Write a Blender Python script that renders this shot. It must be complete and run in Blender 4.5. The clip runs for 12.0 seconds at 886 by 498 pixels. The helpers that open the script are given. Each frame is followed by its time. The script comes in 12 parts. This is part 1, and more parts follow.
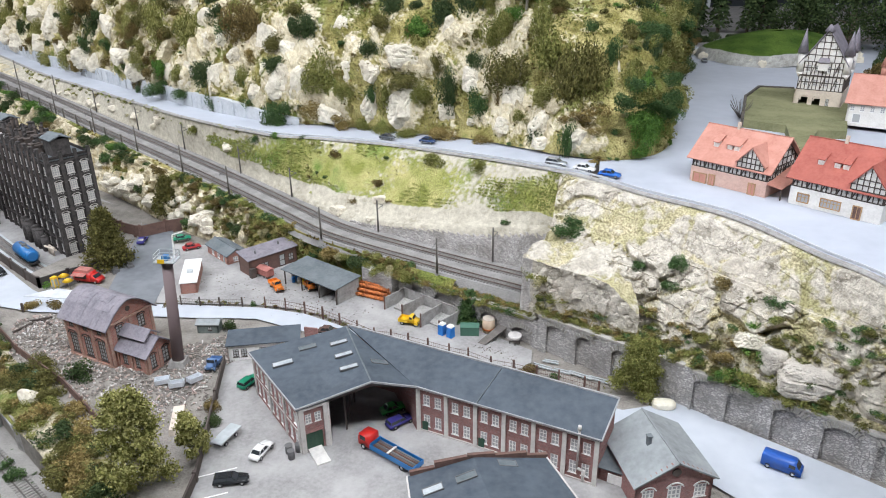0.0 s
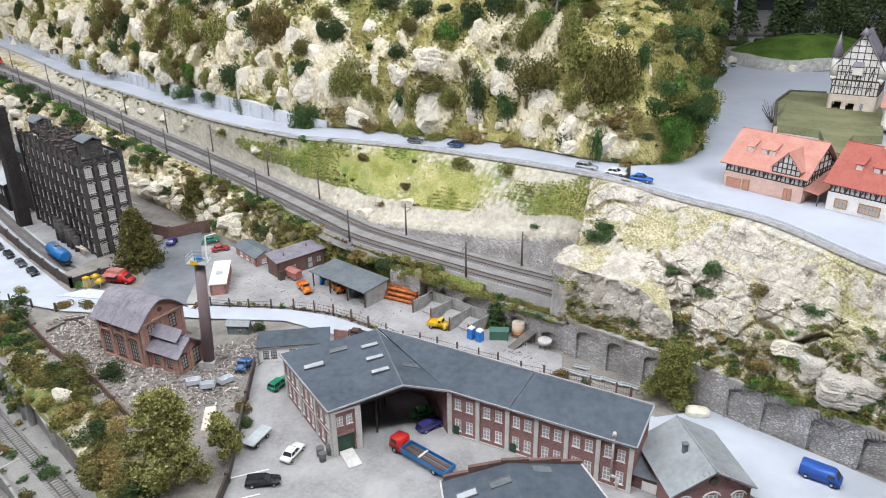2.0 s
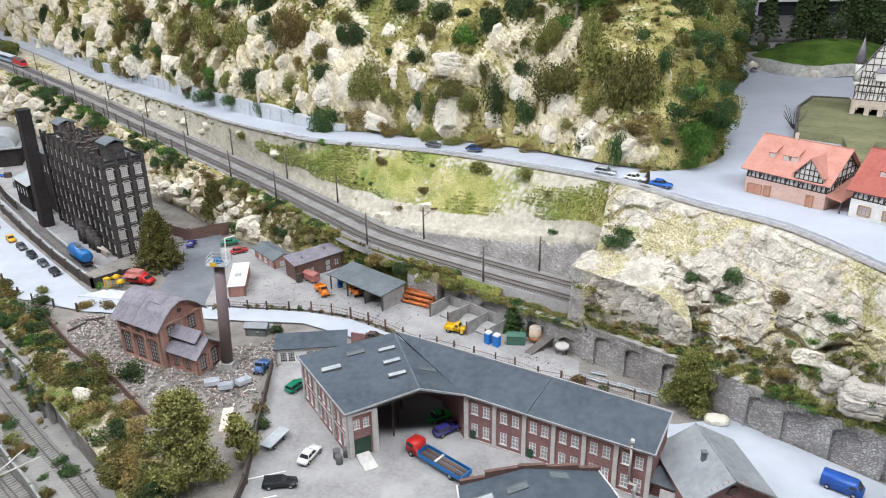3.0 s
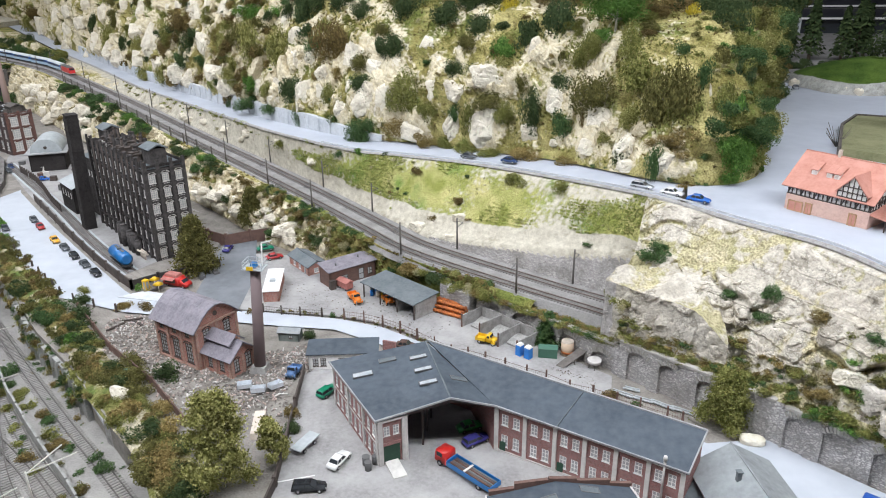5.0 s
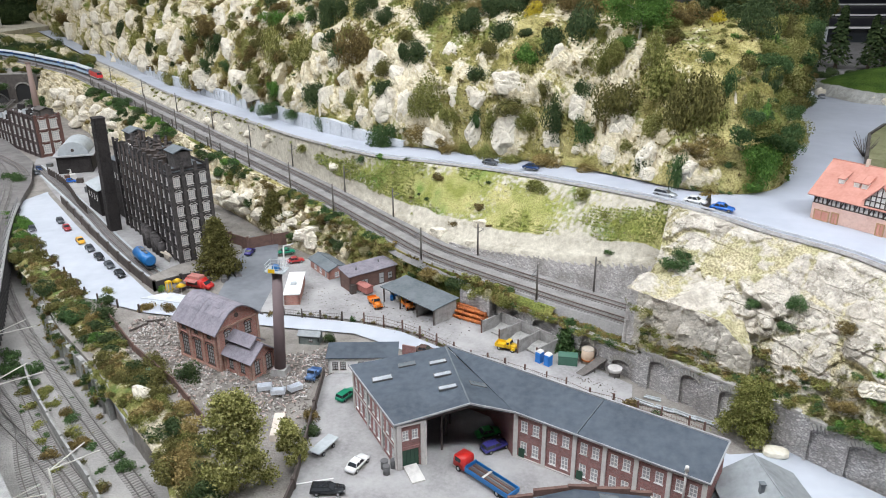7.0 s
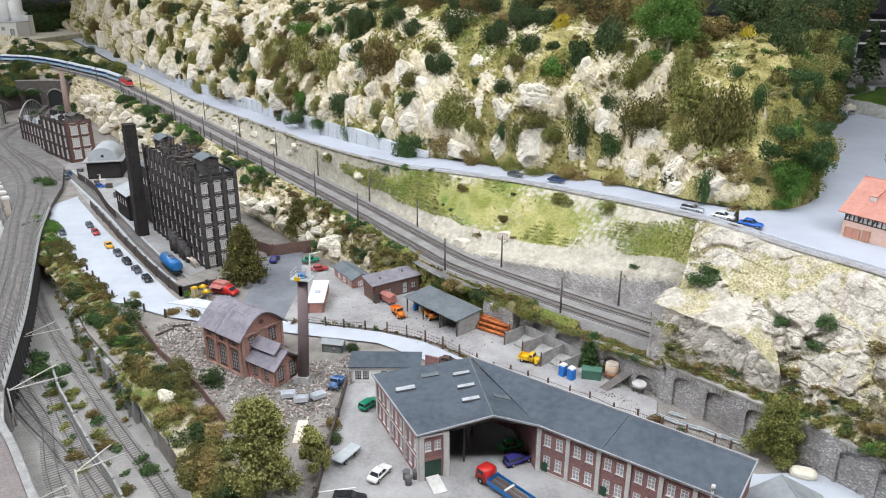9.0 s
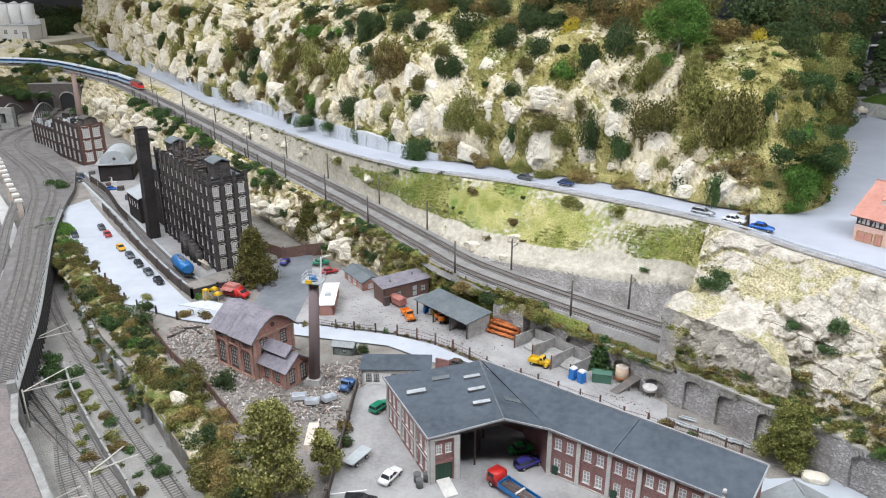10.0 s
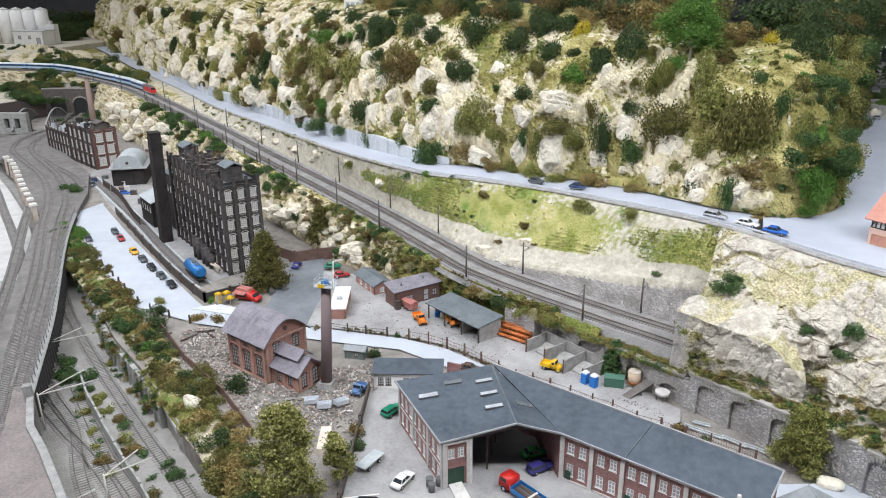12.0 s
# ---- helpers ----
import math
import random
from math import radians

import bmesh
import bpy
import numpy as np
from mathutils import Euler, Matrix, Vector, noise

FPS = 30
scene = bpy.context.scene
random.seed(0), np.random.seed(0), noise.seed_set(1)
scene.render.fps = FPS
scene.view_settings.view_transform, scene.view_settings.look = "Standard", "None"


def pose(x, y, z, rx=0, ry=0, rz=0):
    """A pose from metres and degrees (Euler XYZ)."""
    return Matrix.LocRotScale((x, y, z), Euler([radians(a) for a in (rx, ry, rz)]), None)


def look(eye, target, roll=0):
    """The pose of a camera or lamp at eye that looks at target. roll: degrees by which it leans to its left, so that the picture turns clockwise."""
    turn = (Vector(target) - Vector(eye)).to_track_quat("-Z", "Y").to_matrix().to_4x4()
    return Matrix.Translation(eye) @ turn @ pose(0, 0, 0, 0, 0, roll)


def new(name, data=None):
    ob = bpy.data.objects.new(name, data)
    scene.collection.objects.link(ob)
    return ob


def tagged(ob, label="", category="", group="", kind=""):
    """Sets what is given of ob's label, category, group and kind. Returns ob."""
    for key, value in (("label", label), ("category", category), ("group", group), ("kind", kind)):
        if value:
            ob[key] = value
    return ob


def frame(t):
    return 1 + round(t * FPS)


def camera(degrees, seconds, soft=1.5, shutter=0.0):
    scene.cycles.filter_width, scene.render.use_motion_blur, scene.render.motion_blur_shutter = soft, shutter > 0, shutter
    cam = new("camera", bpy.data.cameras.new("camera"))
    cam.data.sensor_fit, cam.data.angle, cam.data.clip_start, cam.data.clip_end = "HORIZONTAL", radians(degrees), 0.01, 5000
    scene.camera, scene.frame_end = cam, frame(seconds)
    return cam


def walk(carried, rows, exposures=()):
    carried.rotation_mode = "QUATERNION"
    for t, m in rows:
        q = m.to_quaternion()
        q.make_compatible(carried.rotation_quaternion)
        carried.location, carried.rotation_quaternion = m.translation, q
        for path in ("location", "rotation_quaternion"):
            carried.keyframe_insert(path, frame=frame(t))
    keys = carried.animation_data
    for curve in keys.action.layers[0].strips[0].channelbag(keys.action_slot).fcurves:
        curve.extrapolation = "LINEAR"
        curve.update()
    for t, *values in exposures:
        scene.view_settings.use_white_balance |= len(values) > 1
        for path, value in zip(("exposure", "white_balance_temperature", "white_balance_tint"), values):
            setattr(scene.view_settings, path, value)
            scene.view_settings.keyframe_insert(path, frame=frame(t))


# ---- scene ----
cam = camera(63.57, 12.0, soft=1.0)


def gaze(x, y, z, yaw, pitch, roll):
    """A camera pose from its eye and its yaw (to the left), pitch (up) and roll in degrees."""
    return Matrix.Translation((x, y, z)) @ pose(0, 0, 0, 0, 0, yaw) @ pose(0, 0, 0, 90 + pitch, 0, 0) @ pose(0, 0, 0, 0, 0, roll)


PATH = [
    (0, gaze(0.0000, 0.0000, 0.7401, 0.003, -23.495, -0.739)),
    (0.5, gaze(-0.0028, 0.0022, 0.7397, 0.190, -23.470, -0.772)),
    (1, gaze(-0.0086, 0.0030, 0.7397, 0.617, -23.434, -0.834)),
    (1.5, gaze(-0.0161, 0.0028, 0.7388, 1.110, -23.309, -0.908)),
    (2, gaze(-0.0224, 0.0035, 0.7380, 1.627, -23.159, -0.906)),
    (2.5, gaze(-0.0251, 0.0032, 0.7391, 2.280, -23.047, -0.935)),
    (3, gaze(-0.0258, 0.0031, 0.7380, 3.015, -22.805, -0.929)),
    (5, gaze(-0.0303, -0.0013, 0.7324, 5.703, -21.704, -0.520)),
    (5.5, gaze(-0.0309, -0.0019, 0.7312, 6.238, -21.500, -0.412)),
    (6, gaze(-0.0303, -0.0025, 0.7291, 6.724, -21.308, -0.374)),
    (6.5, gaze(-0.0320, -0.0027, 0.7290, 7.030, -21.236, -0.356)),
    (7, gaze(-0.0337, -0.0031, 0.7292, 7.336, -21.125, -0.356)),
    (9, gaze(-0.0433, -0.0057, 0.7305, 9.037, -20.280, 0.103)),
    (9.5, gaze(-0.0449, -0.0079, 0.7321, 9.412, -20.161, 0.026)),
    (10, gaze(-0.0475, -0.0095, 0.7342, 9.722, -20.122, -0.048)),
    (10.5, gaze(-0.0494, -0.0111, 0.7359, 9.981, -20.085, -0.140)),
    (11, gaze(-0.0504, -0.0107, 0.7373, 10.221, -20.047, -0.252)),
    (11.5, gaze(-0.0521, -0.0115, 0.7370, 10.371, -19.955, -0.309)),
    (12, gaze(-0.0515, -0.0108, 0.7366, 10.542, -19.876, -0.361))
]
walk(cam, PATH)

# ---- light: ceiling lamps of the exhibition hall ----
world = bpy.data.worlds.new("hall_air")
world.use_nodes = True
world.node_tree.nodes["Background"].inputs[0].default_value = (0.75, 0.85, 1.0, 1)
world.node_tree.nodes["Background"].inputs[1].default_value = 0.03
scene.world = world
scene.view_settings.exposure = 0.38


def ceiling_lamp(x, y, z, sx, sy, watts, target, colour=(0.905, 0.938, 1.01)):
    data = bpy.data.lights.new("ceiling_lamp", "AREA")
    data.shape, data.size, data.size_y, data.energy, data.color = "RECTANGLE", sx, sy, watts, colour
    ob = new("ceiling_lamp", data)
    ob.matrix_world = look((x, y, z), target)
    return ob


LAMPS = [(-3.0, 0.6, 33), (-1.4, 0.10, 35), (0.2, 0.0, 35), (1.7, 0.15, 31)]
for lx, ly, lw in LAMPS:
    ceiling_lamp(lx, ly, 2.50, 1.1, 0.3, lw, (lx * 0.8, 1.7, 0.2))
# the first of these is an unseen lamp, added to brighten the far silos
for lx, ly, lw in [(-6.6, 6.4, 60), (-5.0, 4.2, 26), (-3.2, 2.6, 31), (-1.0, 2.6, 15), (1.0, 2.6, 10)]:
    ceiling_lamp(lx, ly, 2.85, 1.1, 0.3, lw, (lx, 2.6, 0))

# ---- materials ----
MATS = {}


def surf(name, a, b, size=0.02, rough=0.8, bump=0.3, c=None, metal=0.0, fine=6.0, depth=0.001, world_space=False, lo=0.35, hi=0.65):
    """A two-scale mottled surface: colour a to b in blotches of the given size in metres, with specks of c, and fine relief."""
    m = bpy.data.materials.new(name)
    m.use_nodes = True
    t, l = m.node_tree.nodes, m.node_tree.links
    p = t["Principled BSDF"]
    p.inputs["Roughness"].default_value, p.inputs["Metallic"].default_value = rough, metal
    if world_space:
        co = t.new("ShaderNodeNewGeometry").outputs["Position"]
    else:
        co = t.new("ShaderNodeTexCoord").outputs["Object"]
    big = t.new("ShaderNodeTexNoise")
    big.inputs["Scale"].default_value, big.inputs["Detail"].default_value, big.inputs["Roughness"].default_value = 1 / size, 5, 0.65
    small = t.new("ShaderNodeTexNoise")
    small.inputs["Scale"].default_value, small.inputs["Detail"].default_value = fine / size, 4
    l.new(co, big.inputs["Vector"]), l.new(co, small.inputs["Vector"])
    ramp = t.new("ShaderNodeValToRGB")
    ramp.color_ramp.elements[0].position, ramp.color_ramp.elements[1].position = lo, hi
    ramp.color_ramp.elements[0].color, ramp.color_ramp.elements[1].color = (*a, 1), (*b, 1)
    l.new(big.outputs["Fac"], ramp.inputs["Fac"])
    r2 = t.new("ShaderNodeValToRGB")
    r2.color_ramp.elements[0].position, r2.color_ramp.elements[1].position = 0.3, 0.75
    c = c or tuple(min(1, 1.25 * v) for v in b)
    l.new(small.outputs["Fac"], r2.inputs["Fac"])
    mix = t.new("ShaderNodeMix")
    mix.data_type = "RGBA"
    l.new(ramp.outputs["Color"], mix.inputs["A"])
    mix.inputs["B"].default_value = (*c, 1)
    half = t.new("ShaderNodeMath")
    half.operation, half.inputs[1].default_value = "MULTIPLY", 0.45
    l.new(r2.outputs["Color"], half.inputs[0]), l.new(half.outputs[0], mix.inputs["Factor"])
    l.new(mix.outputs["Result"], p.inputs["Base Color"])
    if bump:
        bp = t.new("ShaderNodeBump")
        bp.inputs["Strength"].default_value, bp.inputs["Distance"].default_value = bump, depth
        l.new(small.outputs["Fac"], bp.inputs["Height"]), l.new(bp.outputs["Normal"], p.inputs["Normal"])
    MATS[name] = m
    return m


def paint(name, a, rough=0.4, metal=0.0, size=0.03):
    """A painted model part: one colour with faint grime."""
    return surf(name, tuple(v * 0.85 for v in a), a, size, rough, 0.05, tuple(min(1, v * 1.1) for v in a), metal)


def courses(name, a, b, joint, length, height, rough=0.85, depth=0.0006, rows=True, size=0.03):
    """Masonry in courses (bricks or dressed stone) with recessed joints, by the object's own box mapping of x and z."""
    m = surf(name, a, b, size, rough, 0.2)
    t, l = m.node_tree.nodes, m.node_tree.links
    p = t["Principled BSDF"]
    co, geo = t.new("ShaderNodeTexCoord"), t.new("ShaderNodeUVMap")
    br = t.new("ShaderNodeTexBrick")
    br.inputs["Scale"].default_value = 1
    br.inputs["Mortar Size"].default_value, br.inputs["Mortar Smooth"].default_value = height * 0.12, 0.2
    br.inputs["Brick Width"].default_value, br.inputs["Row Height"].default_value = length, height
    br.inputs["Color1"].default_value, br.inputs["Color2"].default_value = (0.75, 0.75, 0.75, 1), (1.2, 1.2, 1.2, 1)
    l.new(geo.outputs["UV"], br.inputs["Vector"])
    base = p.inputs["Base Color"].links[0].from_socket
    mul, mor = t.new("ShaderNodeMix"), t.new("ShaderNodeMix")
    mul.data_type = mor.data_type = "RGBA"
    mul.blend_type = "MULTIPLY"
    mul.inputs["Factor"].default_value = 0.8
    l.new(base, mul.inputs["A"]), l.new(br.outputs["Color"], mul.inputs["B"])
    l.new(mul.outputs["Result"], mor.inputs["A"]), l.new(br.outputs["Fac"], mor.inputs["Factor"])
    mor.inputs["B"].default_value = (*joint, 1)
    l.new(mor.outputs["Result"], p.inputs["Base Color"])
    bp = t.new("ShaderNodeBump")
    bp.invert = True
    bp.inputs["Strength"].default_value, bp.inputs["Distance"].default_value = 0.8, depth
    l.new(br.outputs["Fac"], bp.inputs["Height"]), l.new(bp.outputs["Normal"], p.inputs["Normal"])
    return m


def rubble(name, a, b, joint, size, rough=0.9, depth=0.002):
    """Rough stone walling: irregular stones with dark recessed joints, world mapped."""
    m = bpy.data.materials.new(name)
    m.use_nodes = True
    t, l = m.node_tree.nodes, m.node_tree.links
    p = t["Principled BSDF"]
    p.inputs["Roughness"].default_value = rough
    geo = t.new("ShaderNodeNewGeometry")
    sc = t.new("ShaderNodeVectorMath")
    sc.operation, sc.inputs[1].default_value = "MULTIPLY", (1, 1, 1.9)
    l.new(geo.outputs["Position"], sc.inputs[0])
    edge, cell, n = t.new("ShaderNodeTexVoronoi"), t.new("ShaderNodeTexVoronoi"), t.new("ShaderNodeTexNoise")
    edge.feature = "DISTANCE_TO_EDGE"
    n.inputs["Scale"].default_value, n.inputs["Detail"].default_value = 25, 6
    for v in (edge, cell):
        v.inputs["Scale"].default_value = 1 / size
        l.new(sc.outputs[0], v.inputs["Vector"])
    l.new(geo.outputs["Position"], n.inputs["Vector"])
    sep = t.new("ShaderNodeSeparateColor")
    l.new(cell.outputs["Color"], sep.inputs["Color"])
    mx = t.new("ShaderNodeMix")
    mx.data_type = "RGBA"
    mx.inputs["A"].default_value, mx.inputs["B"].default_value = (*a, 1), (*b, 1)
    l.new(sep.outputs[0], mx.inputs["Factor"])
    dirt = t.new("ShaderNodeMix")
    dirt.data_type, dirt.blend_type = "RGBA", "MULTIPLY"
    dirt.inputs["Factor"].default_value = 0.7
    l.new(mx.outputs["Result"], dirt.inputs["A"])
    r = t.new("ShaderNodeValToRGB")
    r.color_ramp.elements[0].position, r.color_ramp.elements[0].color = 0.35, (0.45, 0.42, 0.38, 1)
    r.color_ramp.elements[1].position, r.color_ramp.elements[1].color = 0.6, (1, 1, 1, 1)
    l.new(n.outputs["Fac"], r.inputs["Fac"]), l.new(r.outputs["Color"], dirt.inputs["B"])
    st = t.new("ShaderNodeMapRange")
    st.inputs["From Min"].default_value, st.inputs["From Max"].default_value = 0.02, 0.12
    l.new(edge.outputs["Distance"], st.inputs["Value"])
    jo = t.new("ShaderNodeMix")
    jo.data_type = "RGBA"
    jo.inputs["A"].default_value = (*joint, 1)
    l.new(dirt.outputs["Result"], jo.inputs["B"]), l.new(st.outputs[0], jo.inputs["Factor"])
    l.new(jo.outputs["Result"], p.inputs["Base Color"])
    bp = t.new("ShaderNodeBump")
    bp.inputs["Strength"].default_value, bp.inputs["Distance"].default_value = 1.0, depth
    l.new(st.outputs[0], bp.inputs["Height"]), l.new(bp.outputs["Normal"], p.inputs["Normal"])
    MATS[name] = m
    return m


def cover(name, bare, bare2, grass, grass2, size, bump=0.6, depth=0.004, tufts=0.004, crack=0.05, joints=0.4, fresh=None, gape=0.05):
    """Ground with plant cover where the mesh's 'cover' attribute says so, broken up by noise at two scales."""
    m = bpy.data.materials.new(name)
    m.use_nodes = True
    t, l = m.node_tree.nodes, m.node_tree.links
    p = t["Principled BSDF"]
    p.inputs["Roughness"].default_value = 0.95
    p.inputs["Specular IOR Level"].default_value = 0.15
    geo = t.new("ShaderNodeNewGeometry")
    big, mid, tiny = (t.new("ShaderNodeTexNoise") for _ in range(3))
    for n, s, d in ((big, size, 4), (mid, size / 5, 4), (tiny, tufts, 3)):
        n.inputs["Scale"].default_value, n.inputs["Detail"].default_value = 1 / s, d
        l.new(geo.outputs["Position"], n.inputs["Vector"])
    tone = {}
    for key, (u, v), n in (("bare", (bare, bare2), mid), ("grass", (grass, grass2), big)):
        r = t.new("ShaderNodeValToRGB")
        r.color_ramp.elements[0].position, r.color_ramp.elements[1].position = 0.38, 0.62
        r.color_ramp.elements[0].color, r.color_ramp.elements[1].color = (*u, 1), (*v, 1)
        l.new(n.outputs["Fac"], r.inputs["Fac"])
        tone[key] = r.outputs["Color"]
    # rock joints: a net of thin dark cracks, upright rather than level, and grey weathering
    bend = t.new("ShaderNodeVectorMath")
    bend.operation, bend.inputs[1].default_value = "MULTIPLY_ADD", (crack * 1.2, crack * 1.2, crack * 1.2)
    l.new(mid.outputs["Color"], bend.inputs[0]), l.new(geo.outputs["Position"], bend.inputs[2])
    squash = t.new("ShaderNodeVectorMath")
    squash.operation, squash.inputs[1].default_value = "MULTIPLY", (1, 1, 0.7)
    l.new(bend.outputs[0], squash.inputs[0])
    net = t.new("ShaderNodeTexVoronoi")
    net.feature, net.inputs["Scale"].default_value = "DISTANCE_TO_EDGE", 1 / crack
    l.new(squash.outputs[0], net.inputs["Vector"])
    wide = t.new("ShaderNodeMapRange")
    wide.inputs["From Min"].default_value, wide.inputs["From Max"].default_value = 0.0, gape
    wide.inputs["To Min"].default_value = 1 - joints
    fade = t.new("ShaderNodeMath")
    fade.operation, fade.inputs[1].default_value = "MULTIPLY_ADD", 0.9
    off = t.new("ShaderNodeMath")
    off.operation, off.inputs[1].default_value = "SUBTRACT", 0.47
    l.new(big.outputs["Fac"], off.inputs[0]), l.new(off.outputs[0], fade.inputs[0]), l.new(net.outputs["Distance"], fade.inputs[2])
    l.new(fade.outputs[0], wide.inputs["Value"])
    gap = t.new("ShaderNodeMix")
    gap.data_type = "RGBA"
    gap.inputs["A"].default_value = (bare2[0] * 0.45, bare2[1] * 0.43, bare2[2] * 0.40, 1)
    l.new(wide.outputs[0], gap.inputs["Factor"]), l.new(tone["bare"], gap.inputs["B"])
    grime, gr = t.new("ShaderNodeTexNoise"), t.new("ShaderNodeValToRGB")
    grime.inputs["Scale"].default_value, grime.inputs["Detail"].default_value, grime.inputs["Roughness"].default_value = 1 / 0.045, 8, 0.75
    l.new(geo.outputs["Position"], grime.inputs["Vector"]), l.new(grime.outputs["Fac"], gr.inputs["Fac"])
    gr.color_ramp.elements[0].position, gr.color_ramp.elements[0].color = 0.36, (0.55, 0.52, 0.47, 1)
    gr.color_ramp.elements[1].position, gr.color_ramp.elements[1].color = 0.54, (1, 1, 1, 1)
    worn = t.new("ShaderNodeMix")
    worn.data_type, worn.blend_type = "RGBA", "MULTIPLY"
    worn.inputs["Factor"].default_value = 0.6
    l.new(gap.outputs["Result"], worn.inputs["A"]), l.new(gr.outputs["Color"], worn.inputs["B"])
    tone["bare"] = worn.outputs["Result"]
    if fresh:
        patch, pr, lush = t.new("ShaderNodeTexNoise"), t.new("ShaderNodeMapRange"), t.new("ShaderNodeMix")
        patch.inputs["Scale"].default_value, patch.inputs["Detail"].default_value = 1 / 0.12, 6
        l.new(geo.outputs["Position"], patch.inputs["Vector"]), l.new(patch.outputs["Fac"], pr.inputs["Value"])
        pr.inputs["From Min"].default_value, pr.inputs["From Max"].default_value = 0.53, 0.62
        lush.data_type = "RGBA"
        lush.inputs["B"].default_value = (*fresh, 1)
        l.new(pr.outputs[0], lush.inputs["Factor"]), l.new(tone["grass"], lush.inputs["A"])
        tone["grass"] = lush.outputs["Result"]
    at = t.new("ShaderNodeAttribute")
    at.attribute_name = "cover"
    wob = t.new("ShaderNodeMath")
    wob.operation = "ADD"
    sub = t.new("ShaderNodeMath")
    sub.operation, sub.inputs[1].default_value = "SUBTRACT", 0.5
    mulw = t.new("ShaderNodeMath")
    mulw.operation, mulw.inputs[1].default_value = "MULTIPLY", 0.9
    l.new(mid.outputs["Fac"], sub.inputs[0]), l.new(sub.outputs[0], mulw.inputs[0])
    l.new(at.outputs["Fac"], wob.inputs[0]), l.new(mulw.outputs[0], wob.inputs[1])
    st = t.new("ShaderNodeMapRange")
    st.inputs["From Min"].default_value, st.inputs["From Max"].default_value = 0.38, 0.62
    l.new(wob.outputs[0], st.inputs["Value"])
    mx = t.new("ShaderNodeMix")
    mx.data_type = "RGBA"
    l.new(st.outputs[0], mx.inputs["Factor"]), l.new(tone["bare"], mx.inputs["A"]), l.new(tone["grass"], mx.inputs["B"])
    sp = t.new("ShaderNodeMix")
    sp.data_type, sp.blend_type = "RGBA", "MULTIPLY"
    amount = t.new("ShaderNodeMapRange")
    amount.inputs["To Min"].default_value, amount.inputs["To Max"].default_value = 0.3, 0.85
    l.new(st.outputs[0], amount.inputs["Value"]), l.new(amount.outputs[0], sp.inputs["Factor"])
    r3 = t.new("ShaderNodeValToRGB")
    r3.color_ramp.elements[0].position, r3.color_ramp.elements[0].color = 0.35, (0.5, 0.48, 0.42, 1)
    r3.color_ramp.elements[1].position, r3.color_ramp.elements[1].color = 0.6, (1.15, 1.15, 1.1, 1)
    l.new(tiny.outputs["Fac"], r3.inputs["Fac"])
    l.new(mx.outputs["Result"], sp.inputs["A"]), l.new(r3.outputs["Color"], sp.inputs["B"])
    l.new(sp.outputs["Result"], p.inputs["Base Color"])
    bp = t.new("ShaderNodeBump")
    bp.inputs["Strength"].default_value, bp.inputs["Distance"].default_value = bump, depth
    l.new(tiny.outputs["Fac"], bp.inputs["Height"])
    bc = t.new("ShaderNodeBump")
    bc.inputs["Strength"].default_value, bc.inputs["Distance"].default_value = 0.8, 0.0032
    deep = t.new("ShaderNodeMath")
    deep.operation = "MULTIPLY_ADD"
    l.new(grime.outputs["Fac"], deep.inputs[0]), l.new(wide.outputs[0], deep.inputs[2])
    deep.inputs[1].default_value = 2.0
    l.new(deep.outputs[0], bc.inputs["Height"]), l.new(bp.outputs["Normal"], bc.inputs["Normal"]), l.new(bc.outputs["Normal"], p.inputs["Normal"])
    MATS[name] = m
    return m


def glassy(name, tint, rough=0.12):
    m = bpy.data.materials.new(name)
    m.use_nodes = True
    p = m.node_tree.nodes["Principled BSDF"]
    p.inputs["Base Color"].default_value = (*tint, 1)
    p.inputs["Roughness"].default_value = rough
    p.inputs["Specular IOR Level"].default_value = 0.7
    MATS[name] = m
    return m


M_HILL = cover("limestone_hill", (0.80, 0.73, 0.56), (0.66, 0.575, 0.40), (0.25, 0.225, 0.075), (0.50, 0.44, 0.20), 0.06, joints=0.3, fresh=(0.19, 0.22, 0.06))
M_BLOCK = surf("pale_limestone_block", (0.46, 0.40, 0.30), (0.80, 0.74, 0.61), 0.030, 0.92, 0.9, (0.90, 0.86, 0.76), fine=7, depth=0.004, world_space=True, lo=0.30, hi=0.55)
M_VERGE = cover("mossy_verge", (0.62, 0.56, 0.42), (0.40, 0.36, 0.27), (0.15, 0.17, 0.05), (0.30, 0.27, 0.11), 0.04, tufts=0.003, joints=0.05, fresh=(0.12, 0.19, 0.05))
M_GRASS = cover("meadow", (0.68, 0.64, 0.54), (0.55, 0.51, 0.42), (0.30, 0.33, 0.09), (0.56, 0.52, 0.23), 0.06, tufts=0.003, joints=0.05, fresh=(0.21, 0.31, 0.075))
M_ROCKS = cover("pale_rock", (0.72, 0.67, 0.585), (0.57, 0.525, 0.455), (0.66, 0.59, 0.41), (0.44, 0.41, 0.23), 0.06, tufts=0.004, crack=0.035, joints=0.5, gape=0.02)
M_STONE = surf("limestone", (0.66, 0.60, 0.46), (0.88, 0.83, 0.69), 0.05, 0.92, 0.8, (0.86, 0.82, 0.72), fine=8, depth=0.004)
M_ROAD = surf("road_surface", (0.40, 0.43, 0.49), (0.48, 0.51, 0.575), 0.25, 0.75, 0.15, (0.53, 0.56, 0.62), world_space=True)
M_YARD = surf("yard_concrete", (0.22, 0.212, 0.208), (0.39, 0.38, 0.37), 0.10, 0.9, 0.4, (0.45, 0.44, 0.43), world_space=True, fine=18)
